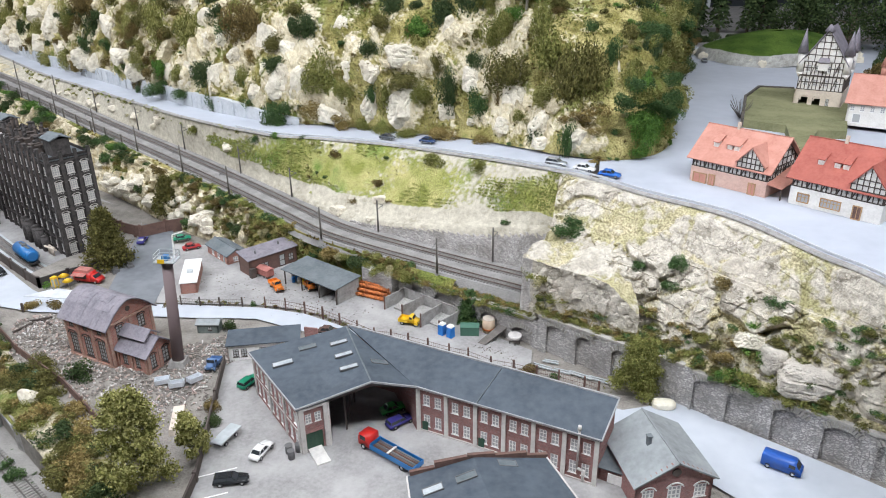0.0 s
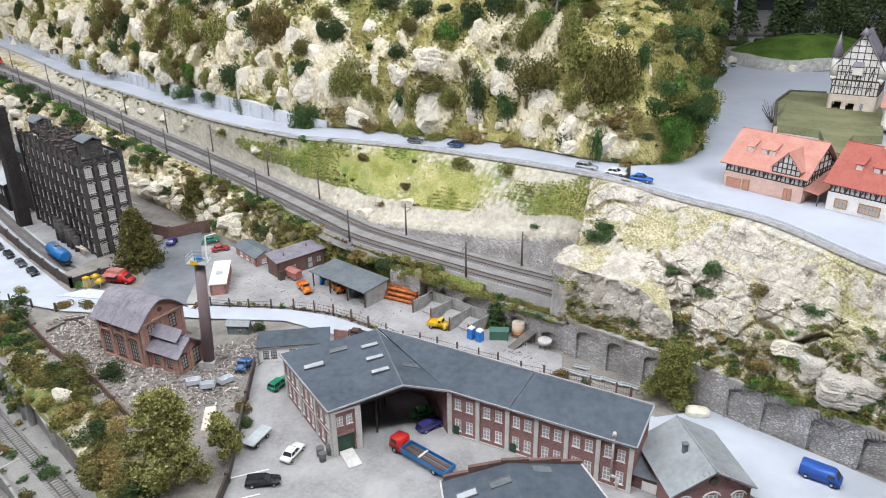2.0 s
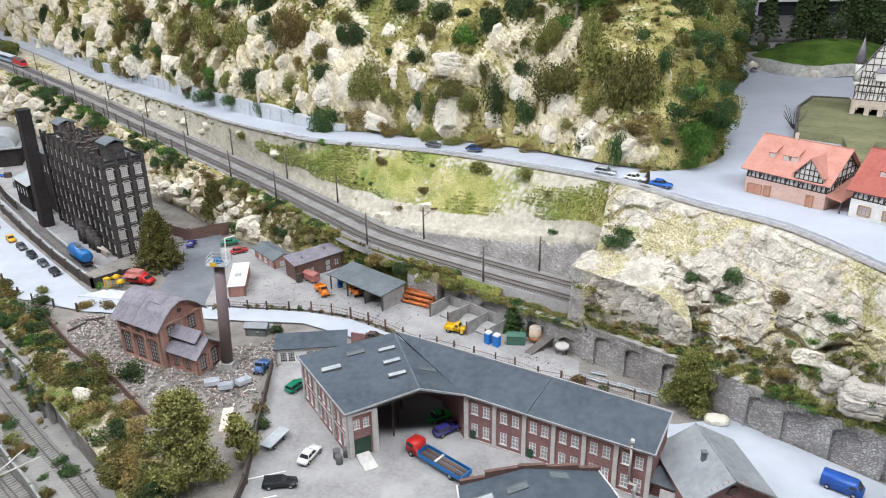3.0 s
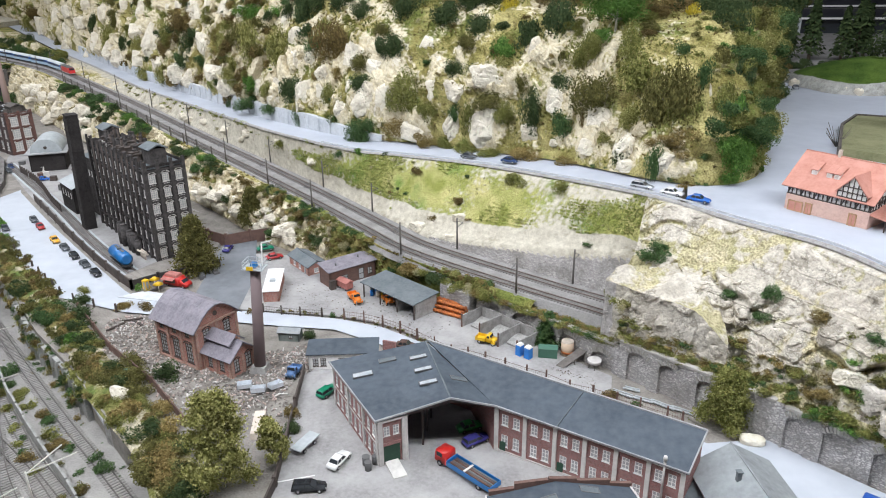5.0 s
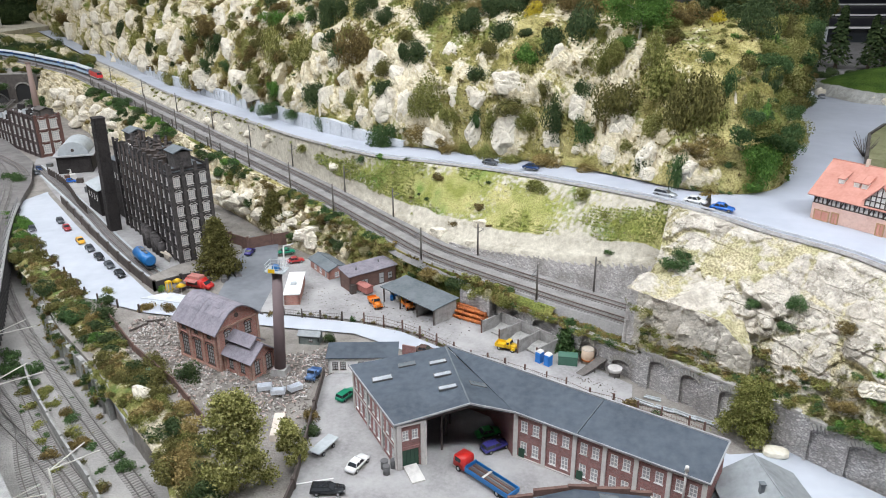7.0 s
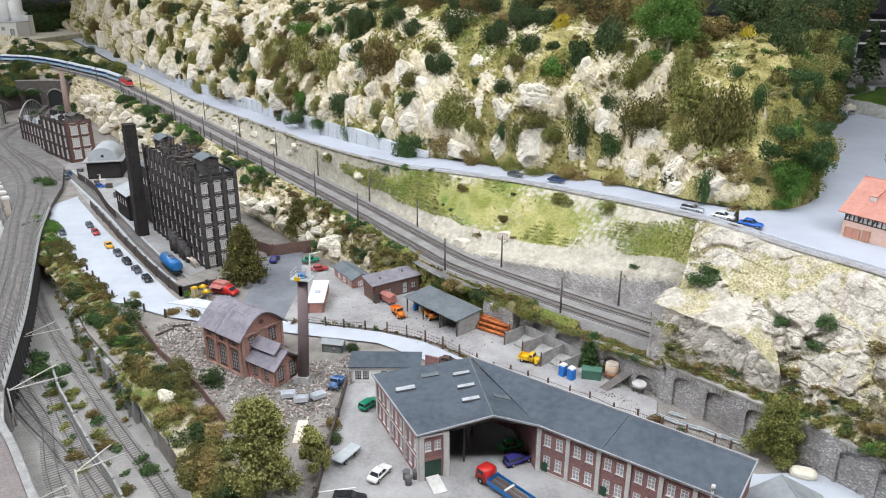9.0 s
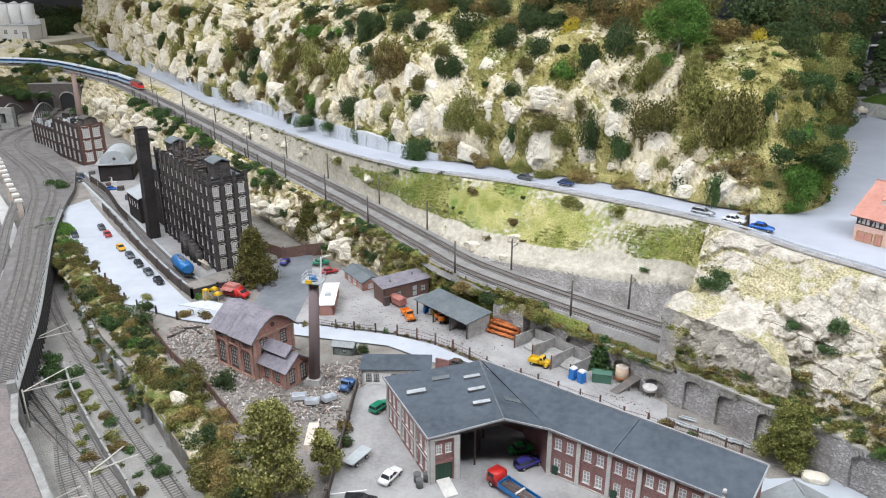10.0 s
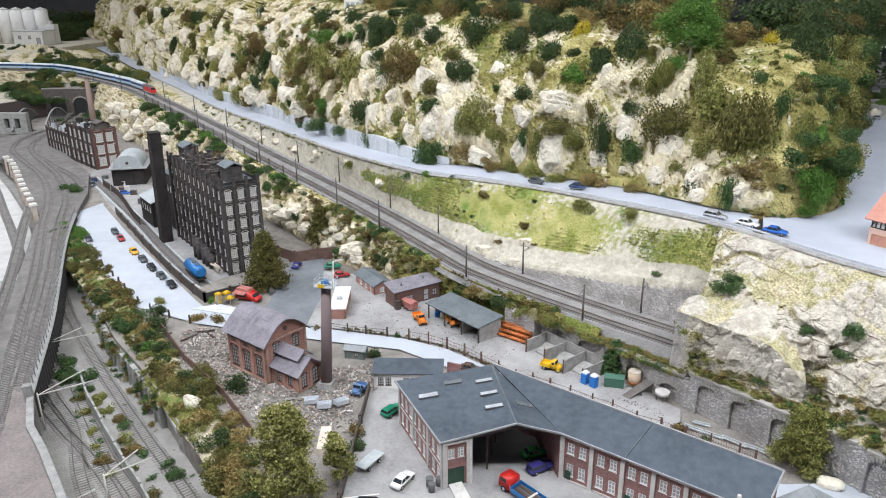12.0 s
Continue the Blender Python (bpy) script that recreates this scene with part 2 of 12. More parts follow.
M_STREET = surf("street_surface", (0.40, 0.43, 0.475), (0.49, 0.52, 0.565), 0.2, 0.8, 0.2, (0.55, 0.58, 0.62), world_space=True)
# street grey darkened: the shade beside the mill is put into this colour
M_SIDESHADE = surf("shaded_side_street", (0.12, 0.13, 0.147), (0.20, 0.213, 0.232), 0.12, 0.8, 0.2, (0.25, 0.263, 0.282), world_space=True)
M_DIRT = surf("bare_earth", (0.14, 0.125, 0.11), (0.30, 0.275, 0.245), 0.05, 0.95, 0.8, (0.40, 0.37, 0.33), world_space=True, fine=14, depth=0.003)
M_BALLAST = surf("ballast", (0.19, 0.183, 0.178), (0.33, 0.32, 0.31), 0.04, 0.95, 1.0, (0.42, 0.40, 0.38), world_space=True, fine=14, depth=0.003)
M_LOWBED = surf("weathered_ballast", (0.19, 0.182, 0.17), (0.34, 0.325, 0.305), 0.08, 0.95, 1.0, (0.42, 0.40, 0.375), world_space=True, fine=26, depth=0.002)
M_RUST = surf("rail_steel", (0.16, 0.12, 0.10), (0.25, 0.21, 0.19), 0.05, 0.5, 0.1, metal=0.4)
M_SLEEPER = surf("sleeper", (0.15, 0.142, 0.135), (0.245, 0.232, 0.222), 0.03, 0.9, 0.2)
M_WALLSTONE = rubble("rubble_wall", (0.44, 0.425, 0.415), (0.80, 0.77, 0.745), (0.33, 0.315, 0.305), 0.0058)
M_ABUTMENT = rubble("pale_abutment_stone", (0.66, 0.625, 0.60), (0.86, 0.82, 0.79), (0.46, 0.43, 0.41), 0.0052)
M_CUTSTONE = rubble("coursed_cutting_stone", (0.50, 0.475, 0.455), (0.80, 0.765, 0.73), (0.30, 0.28, 0.27), 0.0046)
M_GREYROOF = surf("slate_blue_roof", (0.040, 0.054, 0.072), (0.072, 0.092, 0.116), 0.07, 0.7, 0.15, (0.125, 0.145, 0.165))
M_BRICK = courses("red_brick", (0.22, 0.095, 0.088), (0.35, 0.165, 0.15), (0.33, 0.26, 0.24), 0.0036, 0.0013, depth=0.0003)
M_SOOT = courses("sooty_brick", (0.014, 0.013, 0.0125), (0.048, 0.042, 0.040), (0.066, 0.060, 0.058), 0.0036, 0.0014, depth=0.0003)
M_PALE = surf("pale_plaster", (0.52, 0.50, 0.47), (0.66, 0.64, 0.60), 0.03, 0.85, 0.15)
M_WHITE = surf("white_paint", (0.70, 0.69, 0.66), (0.80, 0.79, 0.77), 0.02, 0.6, 0.05)
M_DARKSTONE = surf("dark_stone", (0.060, 0.052, 0.047), (0.125, 0.110, 0.098), 0.02, 0.9, 0.3)
M_DARK = surf("dark_timber", (0.045, 0.035, 0.03), (0.09, 0.07, 0.06), 0.02, 0.8, 0.2)
M_GLASS = glassy("window_glass", (0.42, 0.43, 0.43), 0.25)
M_ROOM = surf("hall_wall", (0.10, 0.10, 0.11), (0.13, 0.13, 0.14), 0.8, 0.9, 0.0)
M_CEIL = surf("hall_ceiling", (0.60, 0.60, 0.58), (0.68, 0.68, 0.66), 0.8, 0.9, 0.0)

# ---- building blocks ----
def mesh_of(name, bm, mat, smooth=False):
    me = bpy.data.meshes.new(name)
    bm.to_mesh(me)
    bm.free()
    for mm in (mat if isinstance(mat, (list, tuple)) else [mat]):
        me.materials.append(mm)
    if smooth:
        me.polygons.foreach_set("use_smooth", [True] * len(me.polygons))
    return me


def part(name, bm, mat, parent, label="", smooth=False):
    ob = new(name, mesh_of(name, bm, mat, smooth))
    ob.parent = parent
    return tagged(ob, label)


def thing(name, label, category, group="", kind="", at=None):
    ob = new(name)
    ob.empty_display_size = 0.02
    if at is not None:
        ob.matrix_basis = at
    return tagged(ob, label, category, group, kind)


def solid(name, bm, mat, label, category="", group="", kind="", smooth=False, at=None):
    ob = new(name, mesh_of(name, bm, mat, smooth))
    if at is not None:
        ob.matrix_basis = at
    return tagged(ob, label, category, group, kind)


def quad(bm, pts, uv=None, mi=0):
    vs = [bm.verts.new(p) for p in pts]
    f = bm.faces.new(vs)
    f.material_index = mi
    if uv:
        lay = bm.loops.layers.uv.verify()
        for lo, c in zip(f.loops, uv):
            lo[lay].uv = c
    return f


def box(bm, x0, x1, y0, y1, z0, z1, mi=0, taper=0.0):
    """An axis-aligned block; taper draws the top in on all sides. Faces carry UVs in metres."""
    t = taper
    lo = [(x0, y0, z0), (x1, y0, z0), (x1, y1, z0), (x0, y1, z0)]
    hi = [(x0 + t, y0 + t, z1), (x1 - t, y0 + t, z1), (x1 - t, y1 - t, z1), (x0 + t, y1 - t, z1)]
    for n in range(4):
        k = (n + 1) % 4
        w = math.dist(lo[n], lo[k])
        quad(bm, [lo[n], lo[k], hi[k], hi[n]], [(0, z0), (w, z0), (w, z1), (0, z1)], mi)
    quad(bm, hi, [(p[0], p[1]) for p in hi], mi)
    quad(bm, lo[::-1], [(p[0], p[1]) for p in lo[::-1]], mi)


def beam(bm, p, q, w, h=None, mi=0):
    """A square bar from p to q."""
    p, q, h = Vector(p), Vector(q), h or w
    d = (q - p).normalized()
    up = Vector((0, 0, 1)) if abs(d.z) < 0.95 else Vector((1, 0, 0))
    s = d.cross(up).normalized() * (w / 2)
    u = s.cross(d).normalized() * (h / 2)
    a = [p - s - u, p + s - u, p + s + u, p - s + u]
    b = [v + (q - p) for v in a]
    for n in range(4):
        k = (n + 1) % 4
        quad(bm, [a[n], a[k], b[k], b[n]], None, mi)
    quad(bm, a[::-1], None, mi), quad(bm, b, None, mi)


def tube(bm, p, q, r0, r1=None, n=12, mi=0, caps=True):
    """A round bar or cone from p to q."""
    p, q, r1 = Vector(p), Vector(q), r0 if r1 is None else r1
    d = (q - p).normalized()
    up = Vector((0, 0, 1)) if abs(d.z) < 0.95 else Vector((1, 0, 0))
    s = d.cross(up).normalized()
    u = s.cross(d)
    a = [bm.verts.new(p + (s * math.cos(k * math.tau / n) + u * math.sin(k * math.tau / n)) * r0) for k in range(n)]
    b = [bm.verts.new(q + (s * math.cos(k * math.tau / n) + u * math.sin(k * math.tau / n)) * r1) for k in range(n)]
    for k in range(n):
        f = bm.faces.new([a[k], a[(k + 1) % n], b[(k + 1) % n], b[k]][::-1])
        f.material_index, f.smooth = mi, True
    if caps:
        for ring in (a, b[::-1]):
            bm.faces.new(ring).material_index = mi


def slab(bm, pts, thick, mi=0):
    """A plate over the corners pts (anticlockwise from above), reaching down by thick."""
    pts = [Vector(p) for p in pts]
    nrm = (pts[1] - pts[0]).cross(pts[2] - pts[0]).normalized()
    low = [p - nrm * thick for p in pts]
    e = (pts[1] - pts[0]).normalized()
    g = nrm.cross(e)
    quad(bm, pts, [((p - pts[0]).dot(e), (p - pts[0]).dot(g)) for p in pts], mi)
    quad(bm, low[::-1], None, mi)
    for n in range(len(pts)):
        k = (n + 1) % len(pts)
        quad(bm, [low[n], low[k], pts[k], pts[n]], None, mi)


def wall(bm, w, h, holes=(), thick=0.004, top=None, base=0.0):
    """A wall in the plane y = 0 from x = 0 to w, its face to -y, with openings (x, z, w, h) cut through; top gives a gable: a list of (x, z)."""
    xs = sorted({0.0, w, *[v for x, z, a, b in holes for v in (x, x + a)]})
    zs = sorted({base, h, *[v for x, z, a, b in holes for v in (z, z + b)]})
    xs, zs = [x for x in xs if -1e-6 <= x <= w + 1e-6], [z for z in zs if base - 1e-6 <= z <= h + 1e-6]

    def is_open(x, z):
        return any(a < x < a + c and b < z < b + d for a, b, c, d in holes)

    cells = {}
    for i in range(len(xs) - 1):
        for j in range(len(zs) - 1):
            cells[i, j] = not is_open((xs[i] + xs[i + 1]) / 2, (zs[j] + zs[j + 1]) / 2)
    for (i, j), on in cells.items():
        if not on:
            continue
        x0, x1, z0, z1 = xs[i], xs[i + 1], zs[j], zs[j + 1]
        uv = [(x0, z0), (x1, z0), (x1, z1), (x0, z1)]
        quad(bm, [(x0, 0, z0), (x1, 0, z0), (x1, 0, z1), (x0, 0, z1)], uv)
        quad(bm, [(x1, thick, z0), (x0, thick, z0), (x0, thick, z1), (x1, thick, z1)], uv)
        for di, dj, e in ((-1, 0, ((x0, z0), (x0, z1))), (1, 0, ((x1, z1), (x1, z0))), (0, -1, ((x1, z0), (x0, z0))), (0, 1, ((x0, z1), (x1, z1)))):
            if dj == 1 and j == len(zs) - 2 and top:
                continue
            if not cells.get((i + di, j + dj), False):
                (a, b), (c, d) = e
                quad(bm, [(a, 0, b), (c, 0, d), (c, thick, d), (a, thick, b)][::-1], [(0, b), (thick, b), (thick, d), (0, d)])
    if top:
        front = [(0, 0, h)] + [(w, 0, h)] + [(x, 0, z) for x, z in top[::-1]]
        quad(bm, front, [(p[0], p[2]) for p in front])
        back = [(x, thick, z) for x, y, z in front[::-1]]
        quad(bm, back, [(p[0], p[2]) for p in back])
        for n in range(1, len(front)):
            k = (n + 1) % len(front)
            a, b = front[n], front[k]
            quad(bm, [a, (a[0], thick, a[2]), (b[0], thick, b[2]), b][::-1])


WINDOWS = {}


def window(parent, x, z, w, h, frame_mat, cols=2, rows=3, depth=0.0012, arch=False, name="window"):
    """A window set into an opening of a wall built by wall(): a frame with glazing bars and sill, and its pane."""
    key = (round(w, 4), round(h, 4), frame_mat.name, cols, rows, arch)
    if key not in WINDOWS:
        bm = bmesh.new()
        t = min(w, h) * 0.10
        y0, y1 = depth * 0.3, depth
        box(bm, 0, t, y0, y1, 0, h), box(bm, w - t, w, y0, y1, 0, h)
        box(bm, t, w - t, y0, y1, 0, t), box(bm, t, w - t, y0, y1, h - t, h)
        for c in range(1, cols):
            box(bm, w * c / cols - t / 2, w * c / cols + t / 2, y0 + 0.0002, y1, t, h - t)
        for r in range(1, rows):
            box(bm, t, w - t, y0 + 0.0003, y1, h * r / rows - t / 2, h * r / rows + t / 2)
        box(bm, -t, w + t, -0.0008, y1, -t, 0)
        if arch:
            for k in range(7):
                a0, a1 = math.pi * (k / 7 * 0.7 + 0.15), math.pi * ((k + 0.92) / 7 * 0.7 + 0.15)
                r0, r1, cx, cz = w * 0.66, w * 0.66 + t * 1.1, w / 2, h - w * 0.42
                p = [(cx + r * math.cos(a), cz + r * math.sin(a)) for r, a in ((r0, a0), (r1, a0), (r1, a1), (r0, a1))]
                slab(bm, [(u, -0.0007, v) for u, v in p[::-1]], 0.0012)
        gm = bmesh.new()
        quad(gm, [(0, depth * 0.8, 0), (w, depth * 0.8, 0), (w, depth * 0.8, h), (0, depth * 0.8, h)])
        WINDOWS[key] = (mesh_of(name, bm, frame_mat), mesh_of("pane", gm, M_GLASS))
    fm, pm = WINDOWS[key]
    o = new(name, fm)
    o.parent, o.matrix_basis = parent, pose(x, 0, z)
    g = new("pane", pm)
    g.parent = o
    return o


def facade(parent, p, q, h, mat, wins=(), frame_mat=None, thick=0.004, top=None, arch=False, name="wall", label="", base=0.0):
    """A wall from p to q in the thing's plan with its outside to the right of the way p to q, with windows (x, z, w, h, cols, rows)."""
    p, q = Vector((*p[:2], 0)), Vector((*q[:2], 0))
    bm = bmesh.new()
    wall(bm, (q - p).length, h, [v[:4] for v in wins], thick, top, base)
    ob = part(name, bm, mat, parent, label)
    ob.matrix_basis = Matrix.Translation(p) @ Matrix.Rotation(math.atan2(q.y - p.y, q.x - p.x), 4, "Z")
    for v in wins:
        x, z, a, b = v[:4]
        c, r = v[4:6] if len(v) > 5 else (2, 3)
        if c:
            window(ob, x, z, a, b, frame_mat, c, r, arch=arch)
    return ob


class Line:
    """A smooth curve in space through the given points, by its length."""

    def __init__(self, pts, step=0.01):
        pts = [np.array(p, float) for p in pts]
        pts = [2 * pts[0] - pts[1]] + pts + [2 * pts[-1] - pts[-2]]
        out = []
        for n in range(1, len(pts) - 2):
            a, b, c, d = pts[n - 1:n + 3]
            k = max(2, int(np.linalg.norm(c - b) / step))
            for t in np.linspace(0, 1, k, endpoint=False):
                out.append(0.5 * (2 * b + (c - a) * t + (2 * a - 5 * b + 4 * c - d) * t**2 + (3 * b - a - 3 * c + d) * t**3))
        out.append(pts[-2])
        self.p = np.array(out)
        self.s = np.r_[0, np.cumsum(np.linalg.norm(np.diff(self.p, axis=0), axis=1))]
        self.length = self.s[-1]

    def at(self, s, off=0.0, up=0.0):
        """The place at length s, off metres to the right of the way in plan."""
        a, b = self._at(s - 0.004), self._at(s + 0.004)
        d = (b - a) / max(1e-9, np.hypot(*(b - a)[:2]))
        return self._at(s) + np.array([d[1] * off, -d[0] * off, up])

    def _at(self, s):
        if s < 0:
            return self.p[0] + (self.p[1] - self.p[0]) / self.s[1] * s
        if s > self.length:
            return self.p[-1] + (self.p[-1] - self.p[-2]) / (self.s[-1] - self.s[-2]) * (s - self.length)
        return np.array([np.interp(s, self.s, self.p[:, k]) for k in range(3)])

    def heading(self, s):
        a, b = self._at(s - 0.02), self._at(s + 0.02)
        return math.degrees(math.atan2(b[1] - a[1], b[0] - a[0]))


def loft(name, rows, mat, label, category="", kind="structure", smooth=True, closed=None, attr=None):
    """A sheet through rows of points (each an n x 3 array), with an optional 'cover' value a point."""
    rows = np.array(rows)
    n, m = rows.shape[:2]
    faces = [(i * m + j, i * m + j + 1, (i + 1) * m + j + 1, (i + 1) * m + j) for i in range(n - 1) for j in range(m - 1)]
    me = bpy.data.meshes.new(name)
    me.from_pydata(rows.reshape(-1, 3).tolist(), [], faces)
    me.materials.append(mat)
    if smooth:
        me.polygons.foreach_set("use_smooth", [True] * len(me.polygons))
    if attr is not None:
        a = me.attributes.new("cover", "FLOAT", "POINT")
        a.data.foreach_set("value", np.array(attr, float).ravel())
    ob = new(name, me)
    return tagged(ob, label, category, "", kind)


def plate(name, outline, z, mat, label, kind="structure", thick=0.0, category=""):
    """A level sheet over a plan outline, with a skirt of the given depth."""
    bm = bmesh.new()
    vs = [bm.verts.new((x, y, z)) for x, y in outline]
    f = bm.faces.new(vs)
    if f.normal.z < 0:
        f.normal_flip()
    bm.normal_update()
    if f.normal.z < 0:
        f.normal_flip()
    if thick:
        low = [bm.verts.new((x, y, z - thick)) for x, y in outline]
        for n in range(len(vs)):
            k = (n + 1) % len(vs)
            bm.faces.new([low[n], low[k], vs[k], vs[n]])
    bmesh.ops.triangulate(bm, faces=[f])
    return solid(name, bm, mat, label, category, "", kind)

# ---- the lie of the land ----
def away(x, y, z):
    """Draws the hill side of the valley back, more so up the valley, so that the slope under the road leans."""
    b = float(np.interp(x / y, [-0.16, -0.05, 0.04, 0.17], [1.10, 1.085, 1.05, 1.0]))
    return (x * b, y * b, 0.74 + (z - 0.74) * b)


TRACK = Line([(0.30, 1.245, 0.08), (0.165, 1.339, 0.08), (0.025, 1.430, 0.08), (-0.243, 1.610, 0.085), (-0.385, 1.745, 0.092),
              (-0.61, 1.96, 0.11), (-0.85, 2.18, 0.128), (-1.2, 2.5, 0.15), (-1.634, 2.924, 0.17), (-2.095, 3.373, 0.185),
              (-2.679, 3.953, 0.19), (-3.046, 4.233, 0.195), (-3.617, 4.621, 0.2), (-4.0, 4.765, 0.2), (-4.8, 4.8, 0.2), (-5.7, 4.78, 0.2), (-6.8, 4.7, 0.2)])
EDGE = Line([away(*p) for p in [(0.66, 0.45, 0.28), (0.655, 0.75, 0.28), (0.635, 0.918, 0.28), (0.589, 1.019, 0.28), (0.518, 1.183, 0.28), (0.397, 1.310, 0.28),
             (0.262, 1.461, 0.28), (0.024, 1.616, 0.28), (-0.14, 1.705, 0.28), (-0.30, 1.765, 0.28), (-0.46, 1.825, 0.279), (-0.73, 2.04, 0.275),
             (-0.96, 2.27, 0.27), (-1.285, 2.60, 0.265), (-1.63, 2.955, 0.26), (-2.155, 3.56, 0.255), (-2.87, 4.345, 0.255), (-3.9, 5.52, 0.26), (-4.8, 6.5, 0.28)]])
TOE = Line([away(*p) for p in [(1.02, 3.1, 0.30), (0.86, 2.6, 0.29), (0.69, 2.1, 0.28), (0.585, 1.78, 0.28), (0.51, 1.61, 0.28), (0.40, 1.545, 0.28), (0.277, 1.59, 0.28),
            (0.20, 1.65, 0.28), (0.054, 1.757, 0.28), (-0.12, 1.83, 0.28), (-0.28, 1.90, 0.28), (-0.46, 1.965, 0.28), (-0.73, 2.18, 0.275), (-0.98, 2.43, 0.27),
            (-1.34, 2.80, 0.265), (-1.70, 3.17, 0.26), (-2.24, 3.78, 0.255), (-2.96, 4.58, 0.255), (-4.0, 5.8, 0.26), (-4.9, 6.75, 0.28)]])
SPINE = Line([away(*p) for p in [(1.35, 3.6, 0.640), (1.05, 3.0, 0.640), (0.80, 2.55, 0.640), (0.62, 2.35, 0.640), (0.52, 2.26, 0.640), (0.44, 2.22, 0.640), (0.34, 2.20, 0.650),
              (0.26, 2.20, 0.675), (0.12, 2.24, 0.685), (-0.03, 2.30, 0.695), (-0.16, 2.36, 0.695), (-0.30, 2.44, 0.705), (-0.52, 2.64, 0.715), (-0.76, 2.88, 0.725),
              (-1.08, 3.24, 0.745), (-1.44, 3.62, 0.755), (-1.98, 4.22, 0.765), (-2.7, 5.02, 0.785), (-3.7, 6.2, 0.805), (-4.6, 7.2, 0.825)]])
WALLTOP = 0.078
WALL = Line([(0.80, 0.68, 0.0), (0.625, 0.828, 0.0), (0.51, 0.915, 0.0), (0.41, 1.0, 0.0), (0.327, 1.09, 0.0), (0.181, 1.200, 0.0), (0.02, 1.325, 0.0), (-0.10, 1.425, 0.0), (-0.18, 1.49, 0.0)])
BANK = Line([(-0.10, 1.43, 0.0), (-0.22, 1.53, 0.0), (-0.36, 1.645, 0.0), (-0.50, 1.70, 0.0), (-0.66, 1.80, 0.0), (-0.80, 1.92, 0.0), (-1.0, 2.12, 0.0),
             (-1.30, 2.38, 0.0), (-1.70, 2.78, 0.0), (-2.2, 3.24, 0.0), (-2.8, 3.82, 0.0), (-3.4, 4.33, 0.0), (-4.3, 4.62, 0.0), (-5.4, 4.60, 0.05), (-6.8, 4.5, 0.05)])
BED = 0.072


def s_of(line, x):
    """The length along a line that runs to smaller x, at the given x."""
    n = int(np.argmin(np.abs(line.p[:, 0] - x)))
    return line.s[n]


def crag(p, size, seed):
    """A blocky rock relief at p: how far it stands out (0 to 1), and how much of a crevice it is."""
    q = Vector((p[0] / size + seed, p[1] / size, p[2] / size * 0.8))
    q += 0.35 * noise.noise_vector(q * 1.7)
    d, pts = noise.voronoi(q)
    f = d[1] - d[0]
    h = noise.cell(pts[0] * 3.7)
    h = abs(h) % 1.0
    s = min(1.0, f / 0.17)
    s = s * s * (3 - 2 * s)
    lean = noise.noise_vector(pts[0] * 2.9 + Vector((7, 3, 1)))
    return s * max(0.0, min(1.2, h + 0.7 * (q - pts[0]).dot(lean))), 1 - s, h


